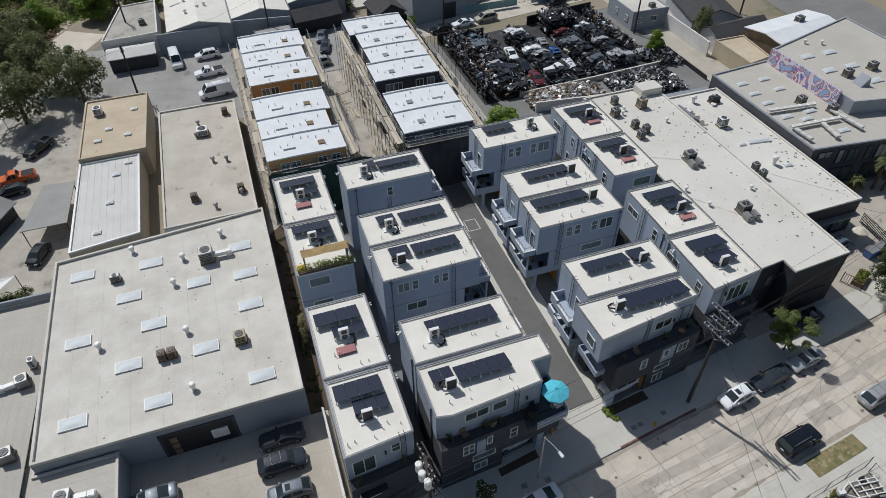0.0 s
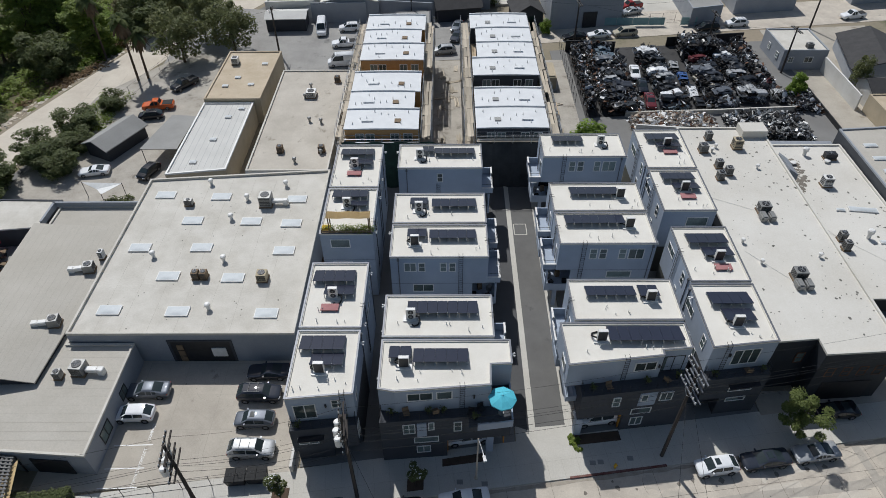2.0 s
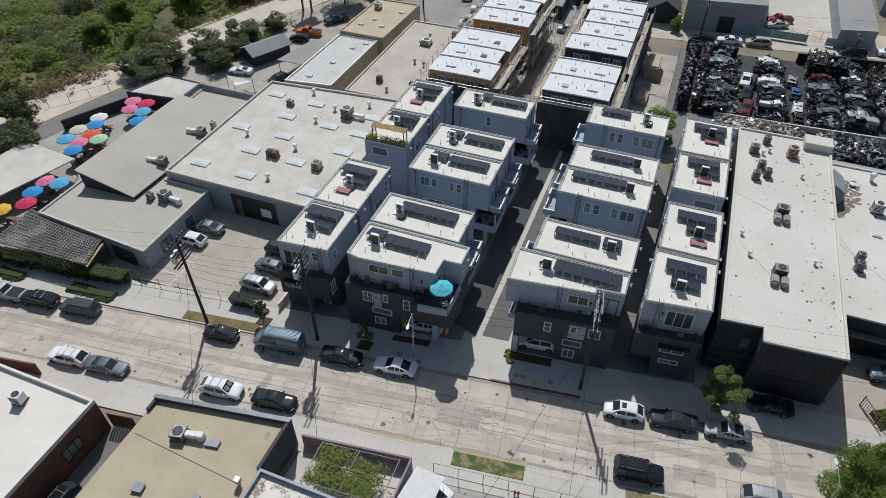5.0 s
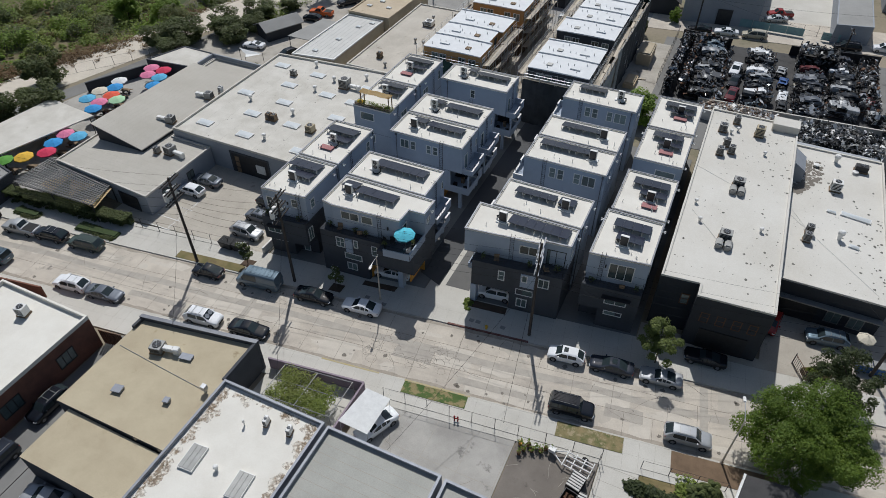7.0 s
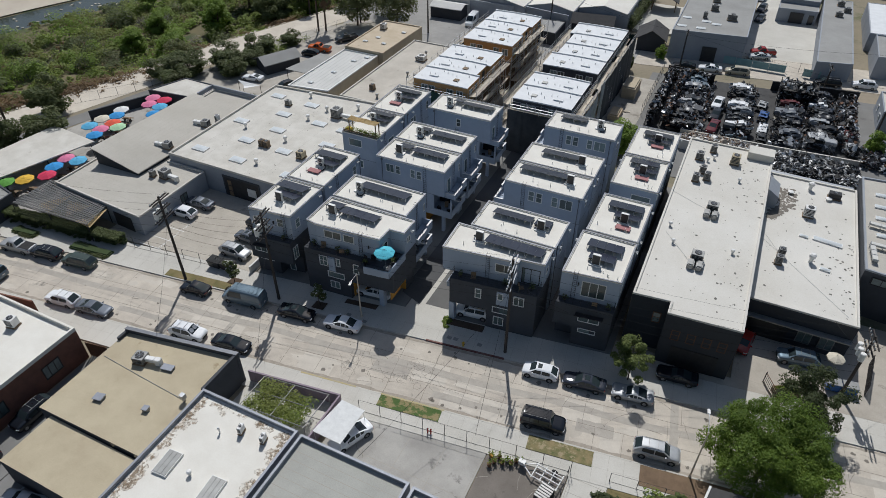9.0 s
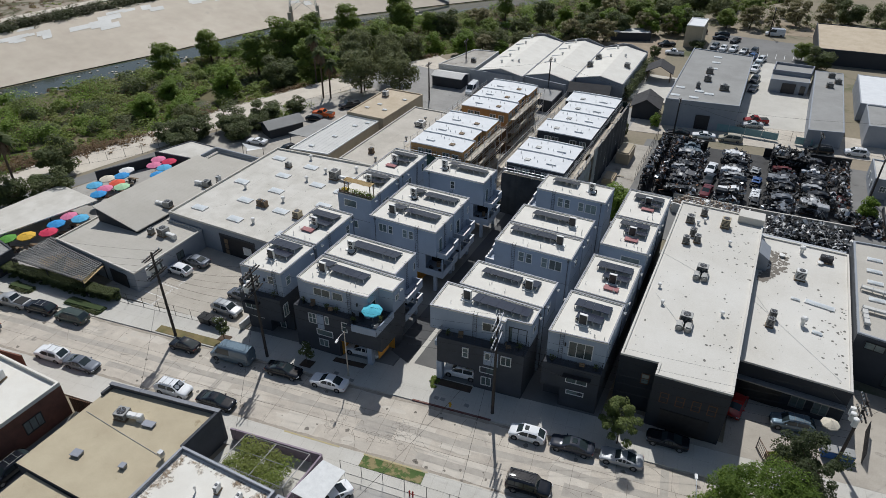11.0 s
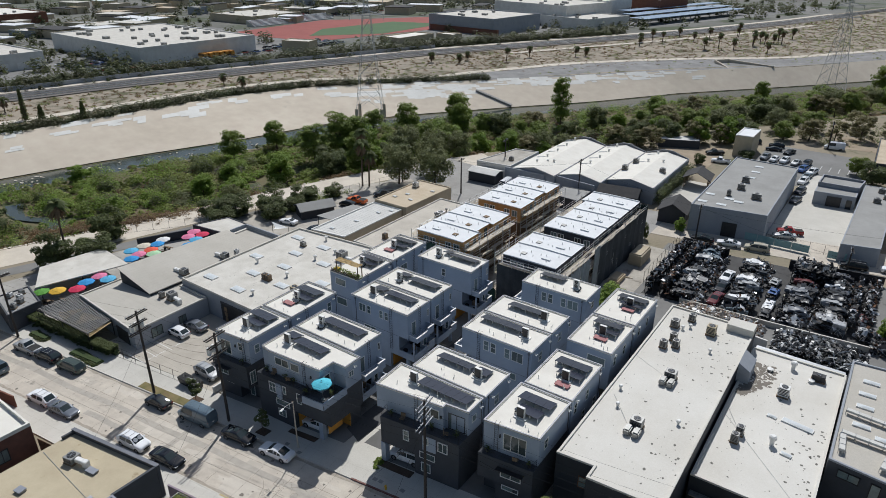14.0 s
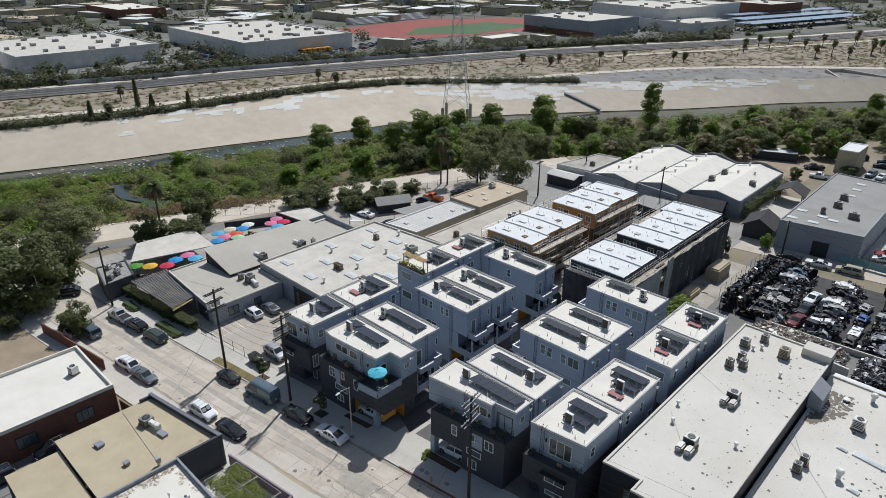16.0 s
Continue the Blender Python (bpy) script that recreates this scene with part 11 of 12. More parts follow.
for x, y in ((14.8, 7.2), (22.6, 7.8), (14.8, 11.4), (22.6, 12.4)):
    b = nb()
    tube(b, (x, y, 0.1), (x, y, 2.5), 0.05, sides=6)
    part("post", b, M["metal_grey"], t)
# boat trailer, bins and pots
t = thing("boat_trailer", "white steel boat trailer in a stained yard", "trailer", at=pose(46.2, 14.55, 0.1, 0, 0, -8))
for a, c in (((-2.2, 0.0, 0.55), (-0.9, 0.75, 0.55)), ((-2.2, 0.0, 0.55), (-0.9, -0.75, 0.55)), ((-0.9, 0.75, 0.55), (2.0, 0.75, 0.55)), ((-0.9, -0.75, 0.55), (2.0, -0.75, 0.55))):
    b = nb()
    tube(b, a, c, 0.07, sides=6)
    part("frame_bar", b, M["white_metal"], t)
for x in (-0.8, 0.1, 1.0, 1.9):
    b = nb()
    tube(b, (x, -0.95, 0.62), (x, 0.95, 0.62), 0.06, sides=6)
    part("cross_bar", b, M["white_metal"], t)
for s in (0.3, -0.3):
    b = nb()
    tube(b, (-0.6, s, 0.72), (1.9, s, 0.78), 0.07, sides=6)
    part("bunk", b, M["white_metal"], t)
for s in (1.0, -1.0):
    b = nb()
    tube(b, (0.9, s - 0.1, 0.32), (0.9, s + 0.1, 0.32), 0.32, sides=14)
    part("wheel", b, M["rubber"], t)
b = nb()
box(b, -2.6, -0.25, 0.5, -1.9, 0.25, 0.95)
part("winch_box", b, M["white_metal"], t)
def ribbed_bin(x, y, w, d, h, ang, label, load=None):
    """A steel container with upright ribs; load: an open top with loose contents of that material."""
    t = thing("storage_bin", label, "storage bin", "bins in the yard", at=pose(x, y, 0.1, 0, 0, ang))
    b = nb()
    for q in ((-w / 2, -d / 2, w / 2, -d / 2 + 0.06), (-w / 2, d / 2 - 0.06, w / 2, d / 2), (-w / 2, -d / 2 + 0.06, -w / 2 + 0.06, d / 2 - 0.06), (w / 2 - 0.06, -d / 2 + 0.06, w / 2, d / 2 - 0.06)):
        box(b, q[0], q[1], 0.1, q[2], q[3], h)
    box(b, -w / 2 + 0.06, -d / 2 + 0.06, 0.1, w / 2 - 0.06, d / 2 - 0.06, 0.2)
    part("bin_body", b, M["metal_dark"], t)
    for k in range(int(d / 0.3)):
        yy = -d / 2 + 0.15 + k * 0.3
        for sx in (-1, 1):
            b = nb()
            box(b, sx * w / 2 - 0.05, yy - 0.04, 0.1, sx * w / 2 + 0.05, yy + 0.04, h - 0.03)
            part("rib", b, M["metal_dark"], t)
        if not load:
            b = nb()
            box(b, -w / 2 - 0.03, yy - 0.1, h, w / 2 + 0.03, yy + 0.1, h + 0.06)
            part("lid_slat", b, M["metal_grey"], t, "grey ribbed lid slat")
    if load:
        b = nb()
        r = random.Random(7)
        for _ in range(60):
            m = pose(r.uniform(-w / 2 + 0.25, w / 2 - 0.25), r.uniform(-d / 2 + 0.25, d / 2 - 0.25), h * 0.55 + r.uniform(0, 0.25), r.uniform(-40, 40), r.uniform(-40, 40), r.uniform(0, 180))
            box(b, -r.uniform(0.08, 0.25), -r.uniform(0.05, 0.14), -0.03, r.uniform(0.08, 0.25), r.uniform(0.05, 0.14), 0.05, m)
        box(b, -w / 2 + 0.07, -d / 2 + 0.07, 0.2, w / 2 - 0.07, d / 2 - 0.07, h * 0.5)
        tagged(part("contents", b, M[load], t), "loose rust-brown scrap pieces", kind="stuff")


ribbed_bin(47.1, 12.4, 1.3, 1.9, 1.3, -12, "dark ribbed steel bin beside a boat trailer")
ribbed_bin(46.8, 10.2, 1.3, 2.1, 1.3, -12, "open dark bin with rust-brown scrap in it", "rust")
ribbed_bin(48.0, 10.4, 0.7, 2.2, 1.3, -4, "narrow dark slatted bin in a yard")
for x, y, c in ((40.8, 14.5, "orange"), (41.3, 14.0, "rust"), (41.6, 14.7, "rust"), (42.1, 14.2, "rust"), (42.4, 14.8, "white_metal"), (42.9, 14.5, "rust"), (43.3, 15.0, "rust"), (43.8, 15.2, "rust"), (41.0, 13.4, "rust")):
    t = thing("plant_pot", "clay pot with a small plant by a fence", "plant pot", "pots by the fence", at=pose(x, y, 0.1))
    b = nb()
    tube(b, (0, 0, 0), (0, 0, 0.4), 0.16, 0.24, 10)
    part("pot", b, M[c], t)
    me = leaves_mesh("foliage", rs.normal(0, 0.16, (40, 3)) + np.array([0, 0, 0.6]), rs.normal(0, 1, (40, 3)) + np.array([0, 0, 1]), 0.12, rs)
    me.materials.append(M["leaf"])
    part("foliage", me, None, t)
for x, y in ((-3.0, 25.9), (-5.0, 25.7)):
    t = thing("dumpster", "dark grey steel waste container with a lid", "dumpster", "waste containers", at=pose(x, y, 0.17, 0, 0, 3))
    b = nb()
    frustum(b, (-0.85, 0.85, 0.55, 0.55), (-0.95, 0.95, 0.7, 0.7), 0.1, 1.15)
    part("bin_body", b, M["metal_dark"], t)
    for k in range(2):
        b = nb()
        box(b, -0.98 + k * 0.99, -0.74, 1.15, -0.01 + k * 0.99, 0.74, 1.24)
        bmesh.ops.bevel(b, geom=b.edges[:], offset=0.03, segments=1, affect="EDGES")
        part("lid", b, M["rubber"], t)
b = nb()
prism(b, [(0.0, 26.6), (0.25, 26.6), (0.25, 40.0), (0.0, 40.0)], 0, 1.2)
setting("wall_car_park", b, M["wall_white"], "low pale wall beside the car park", "wall")
# Dark shingle colour on this roof stands for the shade of the tree.
t = gable_roof("corner_house", "small white house, its roof coloured dark for the tree's shade", 60.4, 66.6, 6.2, 17.8, 3.1, 4.4, "wall_white", "shingle", 0.3, "y", -10)
b = nb()
box(b, -3.62, -6.1, 2.95, -3.41, 6.1, 3.24)
part("gutter", b, M["white_metal"], t, "white eaves gutter")
b = nb()
prism(b, [(-37.5, 5.6), (-19.5, 8.6), (-19.5, 8.8), (-37.5, 5.8)], 0, 2.0)
setting("fence_red", b, M["brick"], "rust-red solid fence round a dirt yard", "fence")
slab("dirt_yard_west", [(-60, -30), (-21.2, -30), (-21.2, 6.1), (-37.5, 5.4), (-60, 2)], -0.2, 0.06, M["dirt"], "bare tan dirt yard", "yard")
t = thing("steel_gate", "rusty barred gate across an alley", "gate")
for k in range(10):
    b = nb()
    box(b, -7.4 + k * 0.3, 6.4 + k * 0.05, 0.1, -7.2 + k * 0.3, 6.5 + k * 0.05, 2.4)
    part("bar", b, M["rust"], t)
t = thing("carport", "grey metal carport roof on posts", "carport")
b = nb()
prism(b, [(-32.2, 78.8), (-26.4, 78.8), (-26.0, 88.4), (-30.2, 88.8)], 2.7, 2.82)
part("carport_roof", b, M["roof_grey"], t)
for x, y in ((-32, 79), (-26.6, 79), (-30.1, 88.5), (-26.3, 88.2)):
    b = nb()
    tube(b, (x, y, 0.05), (x, y, 2.7), 0.07, sides=6)
    part("post", b, M["metal_dark"], t)

# ---- joints, cracks, stains and markings on the paved ground ----
def ribbon(b, pts, w, z):
    """A thin flat line along plan points, w wide (a number or one for each point)."""
    prev = None
    n = len(pts)
    for i, p in enumerate(pts):
        q, r = Vector(pts[max(0, i - 1)]), Vector(pts[min(n - 1, i + 1)])
        d = (r - q).normalized()
        ww = w[i] if isinstance(w, list) else w
        s = Vector((-d.y, d.x)) * ww / 2
        row = (b.verts.new((p[0] - s.x, p[1] - s.y, z)), b.verts.new((p[0] + s.x, p[1] + s.y, z)))
        if prev:
            b.faces.new((prev[0], row[0], row[1], prev[1]))
        prev = row


def crack(b, rnd, p, ang, length, w, z, wander=0.35):
    pts, x, y, a = [], p[0], p[1], ang
    for k in range(max(3, int(length / 0.45))):
        pts.append((x, y))
        a += rnd.uniform(-wander, wander) - 0.12 * (a - ang)
        x, y = x + 0.45 * math.cos(a), y + 0.45 * math.sin(a)
    n = len(pts)
    ribbon(b, pts, [w * rnd.uniform(0.5, 1.3) * (0.4 + 0.6 * math.sin(math.pi * (k + 0.5) / n)) for k in range(n)], z)


def blot(b, rnd, x, y, r, z, n=9):
    a0 = rnd.uniform(0, math.tau)
    b.faces.new([b.verts.new((x + r * rnd.uniform(0.55, 1.25) * math.cos(a0 + k * math.tau / n), y + r * rnd.uniform(0.55, 1.25) * math.sin(a0 + k * math.tau / n), z)) for k in range(n)])


M["seam_pale"] = mat("faint_lap_seam", (0.34, 0.31, 0.265), (0.40, 0.37, 0.315), 1.2, 0.95)
rng = random.Random(83)
TH = math.atan2(SE.y, SE.x)
b = nb()
for c, w in ((-3.05, 0.04), (-6.15, 0.04)):
    ribbon(b, [st(a * 2.0 - 60, c + rng.uniform(-0.02, 0.02)) for a in range(92)], w, 0.026)
a = -58.0
while a < 125:
    for c0, c1 in ((-9.1, -6.2), (-6.1, -3.1), (-3.0, -0.1)):
        o = rng.choice((0, 0, 0, 1.4))
        ribbon(b, [st(a + o, c0), st(a + o + rng.uniform(-0.05, 0.05), (c0 + c1) / 2), st(a + o, c1)], 0.032, 0.027)
    a += 4.4
for k in range(95):
    a, c = rng.uniform(-50, 112), rng.uniform(-8.9, -0.3)
    crack(b, rng, st(a, c), TH + rng.choice((0, 0.4, -0.5, 1.5, 1.57, 1.2)), rng.uniform(1.2, 6), rng.uniform(0.02, 0.05), 0.028)
for k in range(26):
    a, c, r_, n_ = rng.uniform(20, 31), rng.uniform(-7.6, -3.6), rng.uniform(0.35, 0.85), rng.randrange(5, 8)
    ring = [(a + r_ * rng.uniform(0.7, 1.3) * math.cos(j * math.tau / n_), c + r_ * rng.uniform(0.7, 1.3) * math.sin(j * math.tau / n_)) for j in range(n_)]
    ribbon(b, [st(*ring[j % n_]) for j in range(n_ + rng.choice((1, 1, 0, -1)))], 0.03, 0.029)
tagged(part("road_cracks", b, M["grime"]), "dark joints and cracks in a worn concrete street", "cracks", kind="stuff")
b = nb()
ribbon(b, [st(a * 2.0 - 50, -4.25 + 0.12 * math.sin(a * 0.7)) for a in range(84)], 0.9, 0.0235)
for a, c, L, w in ((12, -2.2, 6, 0.8), (31, -7.4, 9, 0.9), (47, -6.4, 4, 1.6), (52, -2.4, 3, 1.4), (-12, -6.9, 8, 0.8), (23, -5.4, 4.5, 2.2), (68, -3.0, 7, 0.8), (80, -6, 5, 1.2)):
    ribbon(b, [st(a + L * k / 6, c + rng.uniform(-0.08, 0.08)) for k in range(7)], [w * rng.uniform(0.85, 1.1) for _ in range(7)], 0.0245)
for a in (3.5, 57.0):
    ribbon(b, [st(a, -9.1), st(a + 0.1, -5), st(a, -0.2)], 0.85, 0.025)
tagged(part("road_patches", b, M["asphalt_seal"]), "faded asphalt trench patches in a concrete street", "road patches", kind="stuff")
b = nb()
for c in (-0.32, -8.92):
    n = 180
    ribbon(b, [st(-58 + k, c) for k in range(n)], [rng.uniform(0.12, 0.62) for _ in range(n)], 0.0255)
tagged(part("gutter_dirt", b, mat("dry_gutter_dirt", (0.31, 0.27, 0.22), (0.40, 0.355, 0.295), 1.5, 0.97)), "dry tan dirt washed along the kerbs", "gutter dirt", kind="stuff")
b = nb()
for k in range(130):
    blot(b, rng, *st(rng.uniform(-50, 110), rng.choice((rng.uniform(-2.3, -0.9), rng.uniform(-8.4, -7.0), rng.uniform(-9, 0)))), rng.uniform(0.06, 0.32), 0.03)
for k in range(22):
    blot(b, rng, rng.uniform(-18, -1), rng.uniform(27, 39.6), rng.uniform(0.03, 0.11), 0.17)
tagged(part("road_stains", b, M["grime"]), "dark oil stains on the street", "stains", kind="stuff")
b = nb()
a = -58.0
while a < 120:
    ribbon(b, [st(a, 0.2), st(a, 4.5)], 0.02, 0.1545)
    ribbon(b, [st(a + 0.4, -12.9), st(a + 0.4, -9.4)], 0.02, 0.1545)
    a += 1.55
for c in (2.0, -11.1):
    ribbon(b, [st(-58, c), st(120, c)], 0.02, 0.1548)
for x0, y0, x1, y1, z, dx, dy in ((-18, 27.2, 0, 40.1, 0.169, 4.4, 4.2), (24.4, -14, 40, 13.6, 0.104, 3.9, 4.6), (48.8, -8, 52.3, 16, 0.124, 9, 1.7), (49, 34.5, 61, 36.4, 0.169, 3, 9), (62, 36.5, 76, 42.8, 0.169, 3.2, 3.1), (-50, 72, -27, 108, 0.064, 4.5, 4.5)):
    x = x0
    while x < x1:
        ribbon(b, [(x, y0), (x, y1)], 0.045, z)
        x += dx
    y = y0
    while y < y1:
        ribbon(b, [(x0, y), (x1, y)], 0.045, z + 0.0005)
        y += dy
for k in range(26):
    crack(b, rng, (rng.uniform(-17, -2), rng.uniform(28, 39)), rng.uniform(0, 6.28), rng.uniform(1.0, 4), 0.035, 0.17, 0.4)
for k in range(24):
    crack(b, rng, (rng.uniform(41, 47), rng.uniform(0, 14)), rng.uniform(0, 6.28), rng.uniform(1.0, 4), 0.05, 0.106, 0.4)
tagged(part("paving_joints", b, M["seam_pale"]), "thin dark joints and cracks in pale paving", "joints", kind="stuff")
b = nb()
for k in range(26):
    crack(b, rng, (rng.uniform(25, 39), rng.uniform(-8, 12.5)), rng.uniform(0, 6.28), rng.uniform(1.5, 6), 0.028, 0.106, 0.2)
tagged(part("yard_cracks", b, M["grime"]), "dark cracks in a brown yard surface", "cracks", kind="stuff")
# single slabs that are paler or darker than their neighbours
for key_, c_, seed_ in (("pale", (0.60, 0.545, 0.465), 5), ("dull", (0.505, 0.455, 0.385), 6)):
    rr = random.Random(seed_)
    b = nb()
    M["slab_" + key_] = mat(key_ + "_road_slab", c_, tuple(v * 0.86 for v in c_), 0.5, 0.92, fine=8, spots=tuple(v * 0.6 for v in c_), spot_scale=0.6, spot_cut=0.63)
    for k in range(18):
        a, c = -56 + 4.4 * rr.randrange(40) + 0.1, rr.choice((-9.05, -6.05, -2.95))
        w = rr.choice((2.1, 4.2, 4.2, 1.3))
        d = rr.choice((2.85, 2.85, 1.4))
        z = 0.0215 + 0.0003 * k / 34
        b.faces.new([b.verts.new((*st(a + u, c + v), z)) for u, v in ((0, 0), (w, 0), (w, d), (0, d))])
    for k in range(34):
        a, c, L, W, n = rr.uniform(-50, 105), rr.uniform(-8.3, -1.0), rr.uniform(0.5, 2.4), rr.uniform(0.2, 0.8), 14
        b.faces.new([b.verts.new((*st(a + L * rr.uniform(0.7, 1.15) * math.cos(q * math.tau / n), c + W * rr.uniform(0.6, 1.2) * math.sin(q * math.tau / n)), 0.0222 + 0.00002 * k)) for q in range(n)])
    tagged(part("road_slabs", b, M["slab_" + key_]), key_ + " single slabs in a worn concrete street", "road slabs", kind="stuff")
# painted kerbs
slab("kerb_red", [st(27.6, -0.05), st(37.4, -0.05), st(37.4, 0.16), st(27.6, 0.16)], -0.1, 0.166, M["red_kerb"], "faded red painted kerb", "kerb")
slab("kerb_yellow", [st(15.5, -9.36), st(22.5, -9.36), st(22.5, -9.16), st(15.5, -9.16)], -0.1, 0.166, M["yellow_kerb"], "worn yellow painted kerb", "kerb")
slab("kerb_yellow", [st(25.5, -9.36), st(33.0, -9.36), st(33.0, -9.16), st(25.5, -9.16)], -0.1, 0.166, M["yellow_kerb"], "worn yellow painted kerb", "kerb")
# bays and words in the car park
for y in (29.5, 26.95, 24.9):
    b = nb()
    ribbon(b, [(-18.5, y), (-14.6, y + 0.12)], 0.1, 0.1705)
    setting("parking_line", b, M["white_frame"], "worn white parking line", "marking")
for y in (27.2, 25.0, 30.1):
    f = bpy.data.curves.new("marking_text", "FONT")
    f.body, f.size, f.align_x = "COMPACT", 0.42, "LEFT"
    f.materials.append(M["white_frame"])
    o = new("marking_text", f)
    o.matrix_basis = pose(-15.0, y, 0.171, 0, 0, 90)
    tagged(o, "worn white word painted on concrete", "marking", kind="structure")
b = nb()
for p, q in (((24.7, 61.6), (26.4, 61.6)), ((26.4, 61.6), (26.4, 63.8)), ((26.4, 63.8), (24.7, 63.8)), ((24.7, 63.8), (24.7, 61.6))):
    ribbon(b, [p, q], 0.12, 0.174)
setting("lane_marking", b, M["concrete"], "pale square outline on the asphalt lane", "marking")
# small covers in the pavement
for x, y in ((19.0, 25.4), (29.8, 27.6), (30.6, 27.7), (16.6, 25.6), (33.6, 28.1)):
    b = nb()
    box(b, x - 0.3, y - 0.25, 0.15, x + 0.3, y + 0.25, 0.162)
    tagged(part("pavement_cover", b, M["metal_grey"]), "grey metal cover in the pavement", "cover", "pavement covers")
b = nb()
tube(b, (31.9, 27.1, 0.15), (31.9, 27.1, 0.7), 0.13, 0.11, 10)
tube(b, (31.9, 27.1, 0.7), (31.9, 27.1, 0.85), 0.16, 0.05, 10)
tube(b, (31.7, 27.1, 0.55), (32.1, 27.1, 0.55), 0.07, sides=8)
tagged(part("fire_hydrant", b, M["cloth_yellow"]), "yellow fire hydrant on the pavement", "hydrant")
b = nb()
for x, y in ((33.6, 14.2), (33.95, 14.25)):
    tube(b, (x, y, 0.1), (x, y, 0.85), 0.09, 0.08, 8)
    tube(b, (x, y, 0.85), (x, y, 1.0), 0.12, 0.04, 8)
tube(b, (33.5, 14.2, 0.5), (34.1, 14.3, 0.5), 0.06, sides=8)
tagged(part("water_valve", b, M["paint_red"]), "red twin standpipe by a wire fence", "standpipe")

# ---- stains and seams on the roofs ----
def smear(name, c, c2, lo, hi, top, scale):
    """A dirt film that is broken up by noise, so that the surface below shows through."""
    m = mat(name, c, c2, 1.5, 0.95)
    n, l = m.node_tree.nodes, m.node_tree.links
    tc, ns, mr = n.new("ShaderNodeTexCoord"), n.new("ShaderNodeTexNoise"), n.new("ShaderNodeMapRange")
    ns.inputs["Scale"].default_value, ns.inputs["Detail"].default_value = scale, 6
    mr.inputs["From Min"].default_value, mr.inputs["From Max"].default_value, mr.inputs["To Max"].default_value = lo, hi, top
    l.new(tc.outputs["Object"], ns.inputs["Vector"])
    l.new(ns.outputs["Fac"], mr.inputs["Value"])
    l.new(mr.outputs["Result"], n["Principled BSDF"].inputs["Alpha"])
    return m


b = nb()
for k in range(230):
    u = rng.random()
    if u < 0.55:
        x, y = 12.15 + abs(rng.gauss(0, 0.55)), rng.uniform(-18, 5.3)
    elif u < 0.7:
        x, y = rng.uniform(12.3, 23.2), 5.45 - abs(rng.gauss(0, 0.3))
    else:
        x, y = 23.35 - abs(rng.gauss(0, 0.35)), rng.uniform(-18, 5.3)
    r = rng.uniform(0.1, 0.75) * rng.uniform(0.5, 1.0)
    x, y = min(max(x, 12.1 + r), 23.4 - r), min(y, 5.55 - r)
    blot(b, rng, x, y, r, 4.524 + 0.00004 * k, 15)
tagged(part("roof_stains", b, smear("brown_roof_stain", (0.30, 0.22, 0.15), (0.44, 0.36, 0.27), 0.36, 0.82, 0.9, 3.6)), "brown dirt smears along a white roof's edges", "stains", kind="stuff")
b = nb()
for k in range(120):
    x, y = rng.uniform(-2.0, 11.2), rng.uniform(-2.6, 9.0)
    if y < 8.6 + 0.17 * x - 0.6:
        blot(b, rng, x, y, rng.uniform(0.08, 0.8) * rng.uniform(0.4, 1.0), 4.178 + 0.00004 * k, 13)
tagged(part("roof_stains", b, smear("dull_tan_roof_stain", (0.33, 0.27, 0.185), (0.42, 0.35, 0.245), 0.36, 0.85, 0.7, 2.4)), "dull brown stains on a tan roof", "stains", kind="stuff")
b = nb()
for k in range(70):
    blot(b, rng, rng.uniform(-12.8, -2.8), rng.uniform(72, 100.5), rng.uniform(0.3, 1.5), 3.956 + 0.00006 * k, 11)
tagged(part("roof_stains", b, smear("pale_roof_patch", (0.62, 0.59, 0.53), (0.52, 0.48, 0.41), 0.45, 0.6, 0.8, 0.9)), "pale repair patches on a weathered long roof", "patches", kind="stuff")
b = nb()
y = 5.2
while y > -22:
    ribbon(b, [(24.4, y), (35.8, y + rng.uniform(-0.02, 0.02))], 0.05, 4.424)
    y -= 0.95
tagged(part("roof_seams", b, M["seam_pale"]), "faint lap seams across a grey roof", "seams", kind="stuff")
b = nb()
for k in range(13):
    f = (k + 0.5) / 13
    prev = None
    for j in range(11):
        row = [b.verts.new(on_tilt(f + o, j / 10, 0.146)) for o in (-0.0012, 0.0012)]
        if prev:
            b.faces.new((prev[0], row[0], row[1], prev[1]))
        prev = row
y = 28.2
while y < 40:
    ribbon(b, [(-37.2 if y < 33 else -26.2, y), (-19.4, y)], 0.025, 3.376)
    y += 1.0
for x in (-23.4, -20.6, -17.6, -14.6, -11.5, -8.5, -5.4):
    ribbon(b, [(x, 40.6), (x, 68.2)], 0.02, 4.674)
tagged(part("roof_seams", b, M["seam_pale"]), "faint lap seams on tan-grey roofs", "seams", kind="stuff")
b = nb()
for k in range(9):
    x = -24.6 + k * 0.9
    ribbon(b, [(x, 71.4 + 0.14 * (x + 25)), (x, 90.0)], 0.05, 3.99)
tagged(part("roof_ribs", b, M["metal_grey"]), "raised ribs of a white metal roof", "seams", kind="stuff")
b = nb()
for k in range(120):
    x, y = rng.uniform(49.4, 60.4), rng.uniform(38, 75)
    blot(b, rng, x, y, rng.uniform(0.02, 0.09), 7.777, 6)
for k in range(130):
    x, y = rng.uniform(62, 72), rng.uniform(45.2, 73)
    blot(b, rng, x, y, rng.uniform(0.02, 0.07), 5.377, 6)
for k in range(60):
    blot(b, rng, rng.uniform(-25, -2), rng.uniform(41, 67), rng.uniform(0.03, 0.12), 4.675, 6)
